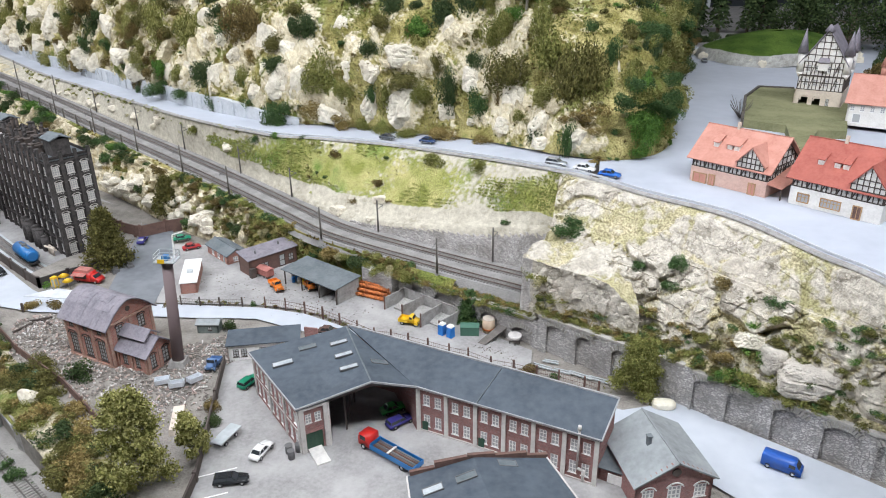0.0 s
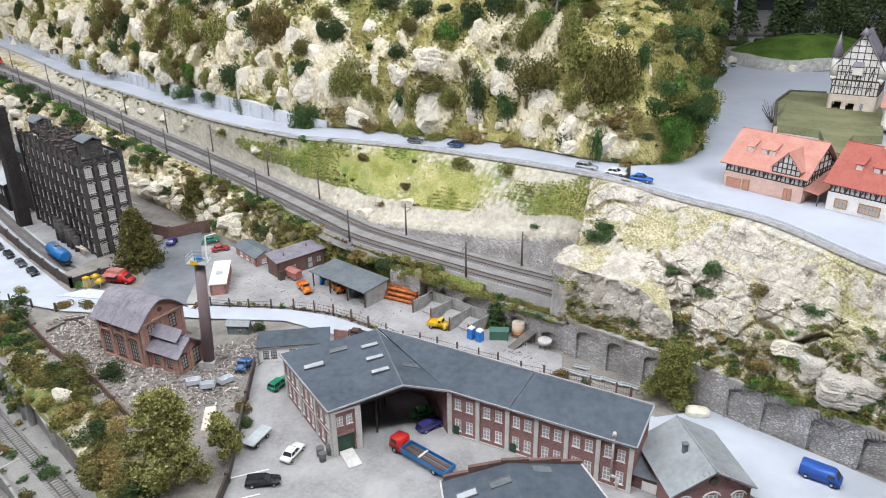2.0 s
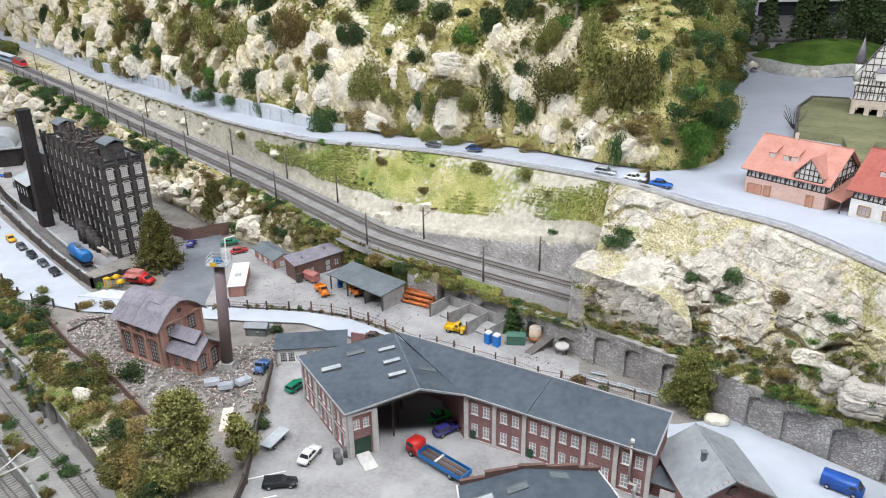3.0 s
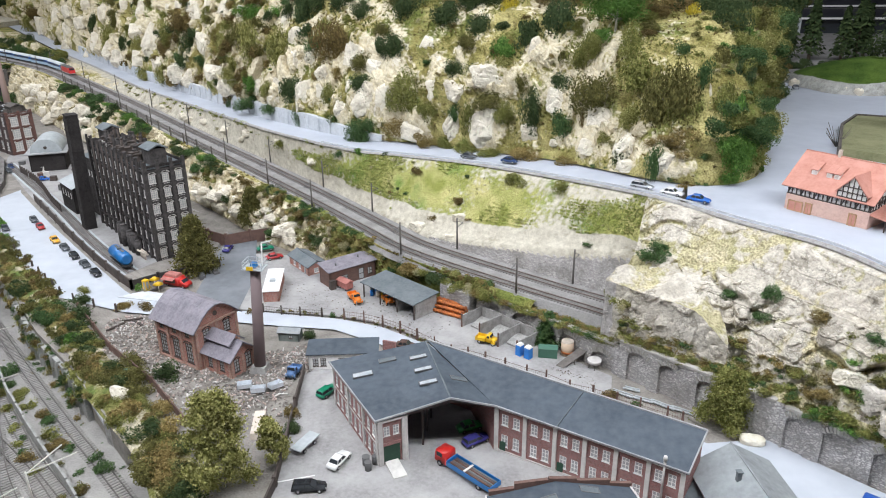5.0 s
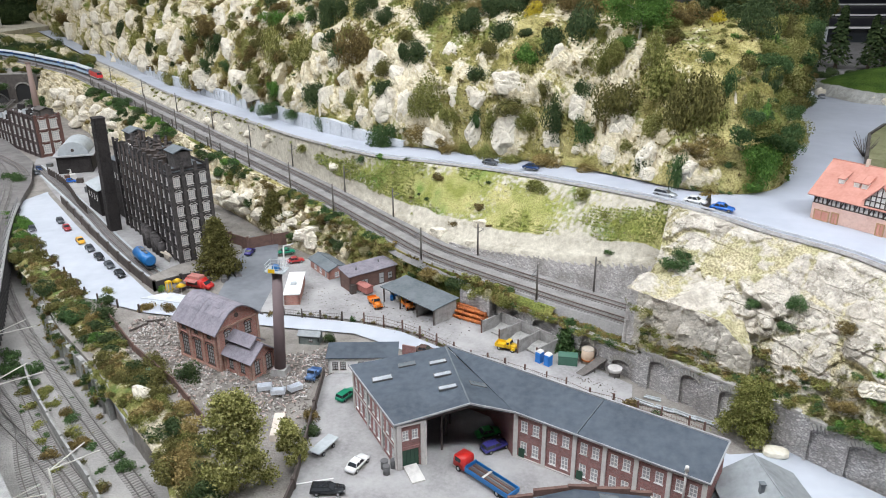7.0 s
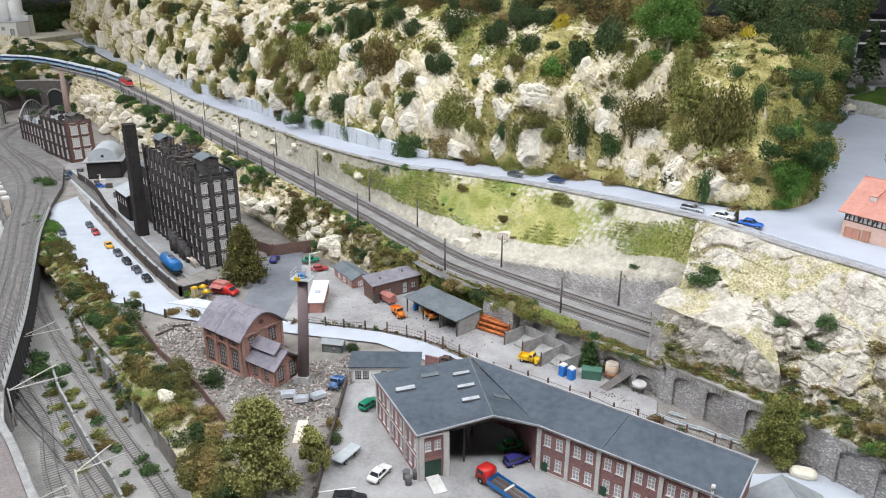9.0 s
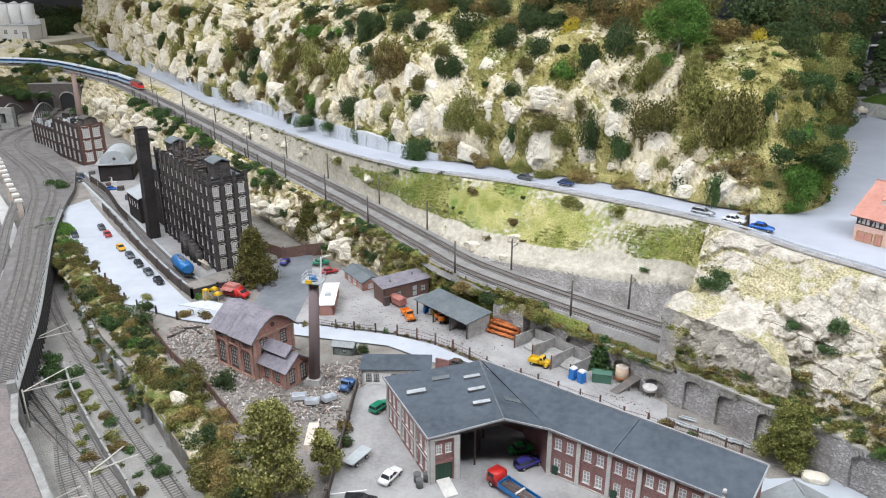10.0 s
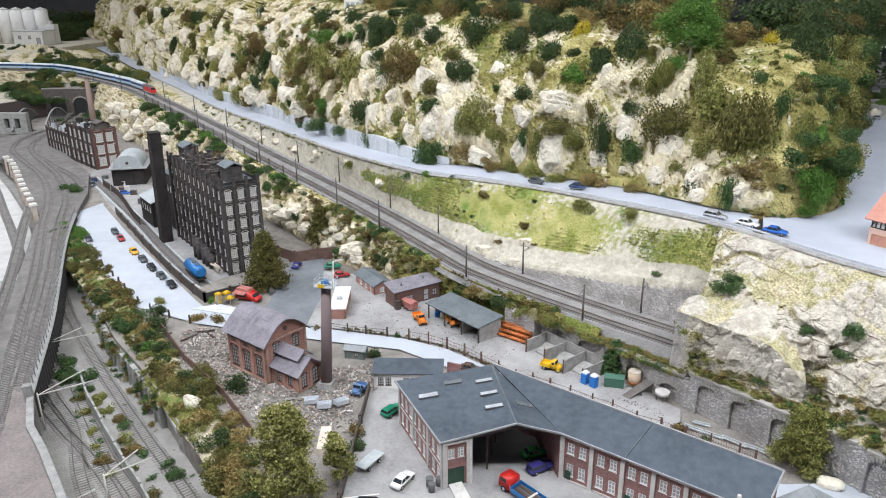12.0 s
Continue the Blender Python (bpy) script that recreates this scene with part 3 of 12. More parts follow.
# blocks standing out of the limestone hill: centre, half width and half height
HILL_BLOCKS = [
    [(-1.232, 3.023, 0.561, 0.0291, 0.0388), (-1.342, 3.044, 0.426, 0.0348, 0.0498), (-1.2, 2.788, 0.342, 0.0576, 0.0346), (-1.48, 3.076, 0.304, 0.0461, 0.0461), (-1.096, 2.697, 0.306, 0.0503, 0.038), (-0.947, 2.56, 0.323, 0.0253, 0.0295), (-0.77, 2.466, 0.423, 0.0318, 0.0418), (-0.694, 2.437, 0.447, 0.0312, 0.0332), (-0.54, 2.312, 0.449, 0.0404, 0.0533), (-0.451, 2.231, 0.434, 0.0266, 0.0319), (-0.378, 2.194, 0.447, 0.0312, 0.0225), (-0.725, 2.362, 0.316, 0.0387, 0.06), (-0.656, 2.344, 0.327, 0.0268, 0.0497), (-0.566, 2.231, 0.311, 0.0328, 0.0309), (-0.473, 2.179, 0.348, 0.0404, 0.0475), (-0.414, 2.16, 0.339, 0.0383, 0.0522), (-0.926, 2.587, 0.389, 0.0316, 0.0211), (-1.434, 3.179, 0.544, 0.0334, 0.0514), (-1.337, 3.135, 0.579, 0.0314, 0.0528)],
    [(-0.859, 2.679, 0.55, 0.0234, 0.0361), (-0.784, 2.525, 0.502, 0.0242, 0.0403), (-0.649, 2.363, 0.407, 0.0266, 0.0266), (-0.847, 2.468, 0.342, 0.0364, 0.0283), (-0.284, 2.196, 0.509, 0.0256, 0.0256), (-0.257, 2.085, 0.392, 0.0215, 0.0347), (-0.309, 2.088, 0.272, 0.0389, 0.0338), (-0.19, 2.056, 0.398, 0.0307, 0.0324), (-0.188, 2.059, 0.304, 0.0313, 0.0494), (-0.086, 2.024, 0.441, 0.0612, 0.0345), (-0.02, 2.002, 0.422, 0.0139, 0.0217), (-0.098, 1.98, 0.314, 0.0409, 0.0487), (-0.098, 2.004, 0.363, 0.011, 0.0205), (0.034, 1.911, 0.31, 0.0421, 0.0271), (0.031, 2.01, 0.524, 0.0198, 0.0243), (0.096, 1.896, 0.402, 0.0351, 0.0292), (0.189, 1.788, 0.379, 0.0358, 0.0289), (0.169, 1.764, 0.312, 0.0317, 0.0193), (0.25, 1.678, 0.331, 0.0286, 0.0351)],
    [(0.248, 1.643, 0.3, 0.0308, 0.0128), (0.318, 1.579, 0.323, 0.0256, 0.0256), (0.416, 1.679, 0.445, 0.0075, 0.0275), (-0.121, 2.246, 0.6, 0.0186, 0.0102), (-0.243, 2.132, 0.475, 0.0166, 0.0116), (-4.495, 6.634, 0.525, 0.0827, 0.1323), (-3.059, 4.999, 0.589, 0.0575, 0.0452), (-3.423, 5.271, 0.371, 0.0485, 0.0838), (-3.954, 5.856, 0.296, 0.0444, 0.0691), (-2.445, 4.215, 0.476, 0.0418, 0.0487), (-2.56, 4.269, 0.314, 0.0322, 0.0501), (-1.791, 3.481, 0.395, 0.0489, 0.0719), (-1.955, 3.629, 0.429, 0.045, 0.036), (-2.187, 3.851, 0.269, 0.0679, 0.0421), (-1.673, 3.453, 0.514, 0.0281, 0.059), (-2.806, 4.662, 0.515, 0.0461, 0.0538), (-3.124, 4.913, 0.329, 0.0453, 0.0536), (-2.296, 3.95, 0.304, 0.0398, 0.0398), (-1.9, 3.522, 0.31, 0.0442, 0.0353)],
    [(-1.702, 3.338, 0.306, 0.0418, 0.0362), (-3.811, 5.843, 0.518, 0.0581, 0.0727), (-3.069, 4.872, 0.458, 0.0405, 0.0486), (-2.236, 4.092, 0.52, 0.0402, 0.0503), (-1.96, 3.758, 0.523, 0.0368, 0.0522), (-1.8, 3.649, 0.614, 0.0353, 0.0441), (-2.317, 4.08, 0.407, 0.0305, 0.0406), (-2.779, 4.516, 0.406, 0.0377, 0.0452), (-1.422, 3.031, 0.286, 0.0329, 0.0329), (-3.139, 4.889, 0.226, 0.0413, 0.0413), (-2.724, 4.444, 0.212, 0.0376, 0.0376), (-1.586, 3.365, 0.546, 0.0245, 0.0409), (-1.105, 2.871, 0.564, 0.0229, 0.0275), (-0.539, 2.239, 0.378, 0.0217, 0.0235), (-0.862, 2.44, 0.299, 0.0262, 0.0182), (0.087, 1.855, 0.299, 0.0175, 0.0102), (-0.347, 2.219, 0.497, 0.0173, 0.0191), (-0.186, 2.132, 0.5, 0.0148, 0.0148)],
]


# the wooded limestone hill behind the road
def build_hill():
    prof_v = [0, 0.05, 0.12, 0.25, 0.42, 0.60, 0.80, 1.0]
    prof_z = [0, 0.16, 0.34, 0.60, 0.80, 0.90, 0.96, 1.0]
    cols = np.r_[np.arange(0, 1.2, 0.03), np.arange(1.2, 4.4, 0.0095), np.arange(4.4, TOE.length, 0.04)]
    vs = np.r_[np.linspace(0, 0.62, 74), np.linspace(0.66, 1.0, 8)]
    rows, att = [], []
    seats = np.array([b for row in HILL_BLOCKS for b in row])
    for v in vs:
        row, cov = [], []
        for s in cols:
            t, k = TOE.at(s), SPINE.at(s / TOE.length * SPINE.length)
            n = int(np.interp(s, TOE.s, np.arange(len(TOE.s))))
            zf = np.interp(v, prof_v, prof_z)
            p = t + (k - t) * v
            p[2] = t[2] + (k[2] - t[2]) * zf
            out = (t - k) / np.linalg.norm((t - k)[:2])
            out[2] = 0.35
            face = min(1, v / 0.03) * max(0.0, min(1.0, (0.72 - v) / 0.2))
            right = min(1.0, max(0.0, (TOE.at(s)[0] - 0.22) / 0.15))
            a, crev, h = crag((p[0], p[1], p[2] * 0.62), 0.098, 3.1)
            b, crev2, h2 = crag(p, 0.036, 9.7)
            west = min(1.0, max(0.0, (-0.45 - TOE.at(s)[0]) / 0.5))
            rocky = (1 - 0.6 * right) * (0.55 + 0.45 * min(1, max(0, (0.5 - v) / 0.3)))
            lump = noise.noise(Vector(p) * 7.0) * 0.030 + noise.noise(Vector(p) * 2.2) * 0.045 + noise.noise(Vector(p) * 19.0) * 0.010
            big = 1.0 if h > 0.22 else 0.15
            p = p + out * face * (lump + (a * big * (0.014 + 0.036 * west) + b * (0.011 + 0.006 * west)) * rocky)
            p[2] += face * 0.003 * noise.noise(Vector(p) * 40)
            c = 0.50 - 0.22 * west + 0.55 * crev * (0.4 + 0.6 * west) + 0.15 * crev2 + 0.30 * right + 0.75 * noise.noise(Vector(p) * 8 + Vector((5, 1, 2))) + 0.3 * noise.noise(Vector(p) * 25)
            c = max(c, (v - 0.42) * 3.0)
            gap = np.sqrt(((seats[:, 0] - p[0]) / (seats[:, 3] + 0.014)) ** 2 + ((seats[:, 1] - p[1]) / 0.06) ** 2 + ((seats[:, 2] - p[2]) / (seats[:, 4] + 0.014)) ** 2).min()
            seat = max(0.0, min(1.0, (1.7 - gap) / 0.8)) * face
            p = p + out * 0.007 * seat
            c -= 0.28 * seat
            row.append(p), cov.append(c)
        rows.append(row), att.append(cov)
    return loft("hillside", rows, M_HILL, "steep pale limestone hillside with grass and scrub in its crevices", "hill", smooth=False, attr=att)


hillside = build_hill()


# the grassy slope between the railway and the road
def stone_height(x):
    return float(np.interp(x, [-0.30, -0.22, 0.0, 0.14, 0.24], [0.0, 0.008, 0.045, 0.075, 0.085]))


def build_slope():
    ss = np.arange(0.02, s_of(TRACK, -4.8) - 1.8, 0.012)
    rows, att = [], []
    near = []
    for s in ss:
        q = TRACK.at(s, 0.074)
        near.append(EDGE.s[int(np.argmin(np.linalg.norm(EDGE.p[:, :2] - q[:2], axis=1)))])
    near = np.maximum.accumulate(np.array(near))
    near = np.convolve(np.r_[[near[0]] * 8, near, [near[-1]] * 8], np.ones(17) / 17, "valid")
    for v in np.linspace(0, 1, 26):
        row, cov = [], []
        for s, e in zip(ss, near):
            a = TRACK.at(s, 0.074 + 0.25 * stone_height(TRACK.at(s)[0]))
            a[2] += stone_height(a[0]) - 0.002
            b = EDGE.at(e, 0.0, -0.003)
            zf = np.interp(v, [0, 0.15, 0.4, 0.92, 1.0], [0, 0.06, 0.34, 0.97, 1.0])
            p = a + (b - a) * v
            p[2] = a[2] + (b[2] - a[2]) * zf
            mid = math.sin(math.pi * min(1, v * 1.02))
            r, crev, h = crag(p, 0.05, 1.3)
            low = max(0, 0.45 - v) / 0.45 * (1.0 if p[0] < -0.3 else 0.2)
            p[2] += mid * (0.012 * noise.noise(Vector(p) * 9) + 0.004 * noise.noise(Vector(p) * 35)) + 0.02 * r * low * mid
            cov.append(0.40 + 0.42 * math.sin(math.pi * min(1, max(0, (v - 0.12) / 0.75))) + 0.55 * noise.noise(Vector(p) * 6) - (0.75 if v < 0.30 else 0.0) - 1.1 * max(0, min(0.8, -0.30 - p[0])))
            row.append(p)
        rows.append(row), att.append(cov)
    rows.insert(0, [p + np.array((-0.012, -0.012, -0.10)) for p in rows[0]])
    att.insert(0, att[0])
    return loft("grass_slope", rows, M_GRASS, "sunlit grassy embankment with bare sandy patches below the road", "slope", attr=att)


grass_slope = build_slope()


# the rocks between the arched wall and the road on the village side
def build_rocks():
    n = 64
    w0, w1 = 0.0, s_of(WALL, 0.172)
    e0, e1 = s_of(EDGE, 0.655) * 0.6, s_of(EDGE, 0.255)
    rows, att = [], []
    for v in np.r_[np.linspace(0, 0.2, 18), np.linspace(0.208, 1, 124)]:
        row, cov = [], []
        for k in np.linspace(0, 1, 340):
            a, b = WALL.at(w0 + (w1 - w0) * k, 0.004), EDGE.at(e0 + (e1 - e0) * k, 0.0, -0.003)
            a[2] = WALLTOP
            zf = np.interp(v, [0, 0.14, 0.2, 0.42, 0.7, 0.9, 1.0], [0, 0.05, 0.12, 0.46, 0.72, 0.97, 1.0])
            p = a + (b - a) * v
            p[2] = a[2] + (b[2] - a[2]) * zf
            face = min(1, v / 0.16) * min(1, (1 - v) / 0.06)
            r, crev, h = crag(p, 0.115, 5.2)
            r2, c2, h2 = crag(p, 0.042, 2.2)
            out = (a - b) / np.linalg.norm((a - b)[:2])
            out[2] = 0.5
            strong = 1.0 if v < 0.6 else 0.4
            q = Vector(p)
            bed = (p[2] + 0.25 * p[0] * 0.3 + 0.016 * noise.noise(q * 9)) / 0.034
            ledge = (1 - bed % 1.0) ** 2 * max(0.0, min(1.0, 0.5 + 1.4 * noise.noise(q * 5 + Vector((2, 8, 4)))))
            r3, c3, h3 = crag(p, 0.017, 6.1)
            p = p + out * face * (0.022 * r * strong + (0.011 * r2 + 0.0045 * r3) * (1.0 if v < 0.6 else 0.35) + 0.005 * ledge * strong + 0.010 * noise.noise(q * 8) + 0.0022 * noise.noise(q * 70))
            cov.append((1.1 if v < 0.15 else 0.10) + 0.30 * crev + 0.10 * c2 + 0.6 * noise.noise(Vector(p) * 7) + 0.25 * noise.noise(Vector(p) * 30) + 0.45 * max(0, k * -2 + 0.75) * (v > 0.5) + (0.20 if v > 0.62 else 0.04))
            row.append(p)
        rows.append(row), att.append(cov)
    return loft("rock_slope", rows, M_ROCKS, "pale broken rock face with dry grass below the village road", "rocks", smooth=False, attr=att)


rock_slope = build_rocks()


# the bank from the works yards up to the railway
def build_bank():
    ss = np.r_[np.arange(s_of(TRACK, 0.06), s_of(TRACK, -1.6), 0.007), np.arange(s_of(TRACK, -1.6), s_of(TRACK, -6.5), 0.02)]
    rows, att = [], []
    near = []
    for s in ss:
        q = TRACK.at(s, -0.072)
        near.append(BANK.s[int(np.argmin(np.linalg.norm(BANK.p[:, :2] - q[:2], axis=1)))])
    near = np.maximum.accumulate(np.array(near))
    near = np.convolve(np.r_[[near[0]] * 6, near, [near[-1]] * 6], np.ones(13) / 13, "valid")
    for v in np.linspace(0, 1, 40):
        row, cov = [], []
        for s, e in zip(ss, near):
            a, b = BANK.at(e, 0.0), TRACK.at(s, -0.056, -0.003)
            if b[0] > -0.16:
                a = WALL.at(WALL.s[int(np.argmin(np.linalg.norm(WALL.p[:, :2] - b[:2], axis=1)))], 0.004)
                a[2] = 0.056
            zf = np.interp(v, [0, 0.35, 0.75, 1.0], [0, 0.55, 0.93, 1.0])
            p = a + (b - a) * v
            p[2] = a[2] + (b[2] - a[2]) * zf
            mid = math.sin(math.pi * v)
            rocky = 1.0 if p[0] < -0.50 else 0.15
            r, crev, h = crag(p, 0.050, 7.7)
            r2, c2, h2 = crag(p, 0.020, 3.3)
            bulge = mid ** 0.5 * rocky * (0.032 * r + 0.013 * r2)
            p[2] += mid * 0.010 * noise.noise(Vector(p) * 11) + 0.6 * bulge
            p[1] -= bulge
            cov.append((0.62 if rocky > 0.5 else 0.85) + 0.4 * noise.noise(Vector(p) * 8) - (0.62 - 0.45 * crev) * (rocky > 0.5) * (v < 0.85))
            row.append(p)
        rows.append(row), att.append(cov)
    return loft("railway_bank", rows, M_HILL, "scrubby bank and pale rocks below the main line", "bank", smooth=False, attr=att)


railway_bank = build_bank()


def ribbon(name, line, s0, s1, o0, o1, mat, label, up=0.0, step=0.015, skirt=0.0, kind="structure", category=""):
    """A level strip along a line from offset o0 to o1, with skirts down its sides."""
    ss = np.arange(s0, s1, step)
    rows = []
    if skirt:
        rows.append([line.at(s, o0 - skirt * 0.7, up - skirt) for s in ss])
    rows += [[line.at(s, o0, up) for s in ss], [line.at(s, o1, up) for s in ss]]
    if skirt:
        rows.append([line.at(s, o1 + skirt * 0.7, up - skirt) for s in ss])
    return loft(name, rows, mat, label, category, kind, smooth=False)


ballast = ribbon("ballast_bed", TRACK, 0.0, TRACK.length, -0.050, 0.062, M_BALLAST, "dark grey ballast of the double-track main line", 0.0, skirt=0.02, category="track bed")

# the road along the hill, opening into the village square
road_s = s_of(EDGE, 0.30)
rows = [[EDGE.at(s, 0.0) for s in np.arange(road_s, EDGE.length, 0.02)], []]
for s in np.arange(road_s, EDGE.length, 0.02):
    p = EDGE.at(s)
    q = TOE.p[int(np.argmin(np.linalg.norm(TOE.p[:, :2] - p[:2], axis=1)))]
    d = (q - p)[:2]
    w = np.linalg.norm(d) + 0.03
    rows[1].append(np.array([*(p[:2] + d / np.linalg.norm(d) * w), q[2] - 0.003]))
road = loft("road", rows, M_ROAD, "pale blue-grey country road along the hill", "road", smooth=False)
square_edge = [tuple(EDGE.at(s)[:2]) for s in np.arange(0.0, road_s + 0.001, 0.03)]
far_side = tuple(rows[1][0][:2])
village_square = plate("village_square", [(2.6, 0.45)] + square_edge + [far_side, (0.62, 2.0), (0.80, 2.6), (0.98, 3.3), (2.6, 3.3)], 0.2795, M_ROAD, "pale grey paved village square and lane", thick=0.03)

# works yards, streets and the low railway
UPPER = [(1.2, 0.35), (1.2, 2.4), (-4.6, 5.4), (-4.6, 4.2), (-2.9, 3.5), (-2.1, 2.65), (-1.93, 2.33), (-1.74, 2.0), (-1.56, 1.81), (-1.36, 1.61), (-1.15, 1.385), (-1.045, 1.28),
         (-0.895, 1.155), (-0.755, 1.02), (-0.67, 0.94), (-0.60, 0.905), (-0.52, 0.80), (-0.44, 0.62), (-0.40, 0.35)]
yard = plate("ground", UPPER, 0.0, M_DIRT, "dusty grey-brown earth of the works area", thick=0.09)
low_ground = plate("low_ground", [(-5.4, -0.1), (0.9, -0.1), (0.9, 0.5), (-0.3, 1.5), (-1.6, 2.6), (-5.4, 5.4)], BED - 0.13, M_LOWBED, "grey gravel of the low-lying goods lines")
concrete = plate("works_yard", [(-0.372, 0.40), (-0.372, 0.83), (-0.418, 1.16), (-0.30, 1.22), (-0.12, 1.16), (0.10, 1.05), (0.27, 0.94), (0.40, 0.70), (0.40, 0.40)], 0.003, M_YARD, "stained light grey concrete of the works yard")
street = plate("street", [(-1.755, 2.27), (-1.735, 2.24), (-1.43, 1.935), (-1.165, 1.685), (-0.955, 1.49), (-0.90, 1.45), (-0.75, 1.41), (-0.58, 1.405), (-0.40, 1.385), (-0.30, 1.355), (-0.12, 1.24), (0.05, 1.14), (0.30, 1.0), (0.395, 1.02), (0.62, 0.82), (0.80, 0.64),
                          (0.75, 0.5), (0.42, 0.78), (0.30, 0.93), (0.05, 1.09), (-0.22, 1.245), (-0.40, 1.335), (-0.56, 1.345), (-0.90, 1.38), (-1.09, 1.44), (-1.195, 1.515), (-1.38, 1.69), (-1.78, 2.12)], 0.004, M_STREET, "pale grey-blue street past the works")
# painted darker than the street to hold the shade lying on it
side_street = plate("side_street", [(-0.76, 1.40), (-0.64, 1.40), (-0.665, 1.59), (-0.76, 1.88), (-0.85, 1.90), (-0.80, 1.62)], 0.0045, M_SIDESHADE, "grey side street with the shade over it put into its colour")
depot_yard = plate("depot_yard", [(-0.64, 1.415), (-0.42, 1.40), (-0.30, 1.37), (-0.12, 1.26), (0.06, 1.16), (0.16, 1.12), (0.17, 1.195), (0.02, 1.315), (-0.16, 1.45), (-0.36, 1.62), (-0.60, 1.74), (-0.72, 1.75)], 0.0035, M_YARD, "trodden light grey yard of the road depot")

mill_yard = plate("mill_yard", [(-0.90, 1.475), (-1.165, 1.705), (-1.43, 1.955), (-1.735, 2.265), (-2.05, 2.60), (-2.13, 2.74), (-2.0, 2.92), (-1.7, 2.66), (-1.3, 2.32), (-0.98, 2.05), (-0.86, 1.91), (-0.81, 1.62)], 0.0025, M_YARD, "dusty grey paving round the old mill")
mill_court = plate("mill_court", [(-0.90, 1.480), (-1.0, 1.572), (-0.962, 1.66), (-0.885, 1.755), (-1.19, 2.05), (-1.15, 2.15), (-0.98, 2.05), (-0.86, 1.91), (-0.812, 1.62)], 0.0066, M_DIRT, "dark trodden earth of the court beside the mill")

# the exhibition hall round the layout
def hall_wall(name, x0, x1, y0, y1, z0, z1, mat, label):
    bm = bmesh.new()
    box(bm, x0, x1, y0, y1, z0, z1)
    return solid(name, bm, mat, label, "", "", "structure")


hall_wall("wall_north", -9.0, 6.0, 9.0, 9.1, -1.0, 3.2, M_ROOM, "dark grey hall wall")
hall_wall("wall_south", -9.0, 6.0, -2.6, -2.5, -1.0, 3.2, M_ROOM, "dark grey hall wall")
hall_wall("wall_east", 6.0, 6.1, -2.6, 9.1, -1.0, 3.2, M_ROOM, "dark grey hall wall")
hall_wall("wall_west", -9.1, -9.0, -2.6, 9.1, -1.0, 3.2, M_ROOM, "dark grey hall wall")
hall_wall("ceiling", -9.0, 6.0, -2.5, 9.0, 3.2, 3.3, M_CEIL, "pale hall ceiling")
hall_wall("floor", -9.0, 6.0, -2.5, 9.0, -1.1, -1.0, M_ROOM, "dark hall floor")

# ---- more materials ----
M_PALEROOF = surf("skylight_glass", (0.26, 0.29, 0.31), (0.46, 0.49, 0.51), 0.02, 0.4, 0.1)
M_STONEGREY = surf("weathered_stone_trim", (0.44, 0.42, 0.40), (0.60, 0.57, 0.54), 0.02, 0.85, 0.2)
M_OLDCOPING = surf("mossy_coping", (0.24, 0.23, 0.20), (0.42, 0.40, 0.37), 0.015, 0.9, 0.4)
M_ZINC = surf("dull_zinc_edge", (0.24, 0.245, 0.25), (0.38, 0.38, 0.38), 0.02, 0.6, 0.1)
M_GREENDOOR = paint("green_door", (0.025, 0.075, 0.045), 0.6)
M_REDROOF = surf("clay_tile_roof", (0.46, 0.19, 0.14), (0.58, 0.28, 0.22), 0.03, 0.75, 0.2, (0.62, 0.34, 0.27))
M_DEEPROOF = surf("deep_red_tile_roof", (0.32, 0.075, 0.055), (0.43, 0.12, 0.09), 0.03, 0.75, 0.2, (0.48, 0.17, 0.13))
M_SLATE = surf("mauve_slate", (0.145, 0.135, 0.16), (0.26, 0.235, 0.265), 0.025, 0.75, 0.3, (0.34, 0.32, 0.35))
M_TAR = surf("tar_paper", (0.09, 0.11, 0.12), (0.16, 0.18, 0.19), 0.04, 0.85, 0.15)
M_LIGHTROOF = surf("light_grey_roof", (0.34, 0.37, 0.38), (0.44, 0.47, 0.48), 0.05, 0.7, 0.1)
M_GATEROOF = surf("grey_sheet_roof", (0.20, 0.215, 0.22), (0.31, 0.33, 0.335), 0.05, 0.7, 0.15)
M_ORANGEBRICK = courses("orange_brick", (0.33, 0.13, 0.10), (0.48, 0.215, 0.165), (0.46, 0.36, 0.32), 0.0036, 0.0013, depth=0.0003)
M_BROWNWOOD = surf("brown_boards", (0.10, 0.06, 0.05), (0.17, 0.10, 0.08), 0.015, 0.85, 0.3)
M_SANDSTONE = surf("sandstone", (0.52, 0.44, 0.36), (0.66, 0.58, 0.49), 0.03, 0.85, 0.2)
M_CONCRETE = surf("concrete", (0.20, 0.19, 0.18), (0.38, 0.37, 0.35), 0.014, 0.9, 0.35, (0.50, 0.48, 0.46), fine=9)
M_SCREE = surf("pale_gravel", (0.34, 0.33, 0.31), (0.52, 0.505, 0.48), 0.006, 0.95, 1.0, (0.60, 0.59, 0.57), fine=8, depth=0.002)
M_GREYWALL = surf("retaining_plaster", (0.42, 0.445, 0.475), (0.58, 0.60, 0.62), 0.06, 0.85, 0.3, world_space=True)
M_IRON = paint("grey_iron", (0.16, 0.16, 0.16), 0.5, 0.3)
M_POLE = surf("weathered_mast", (0.085, 0.075, 0.07), (0.15, 0.135, 0.12), 0.01, 0.8, 0.1)
M_RUBBER = paint("black_rubber", (0.02, 0.02, 0.02), 0.7)
M_CARGLASS = glassy("car_glass", (0.03, 0.035, 0.04), 0.08)
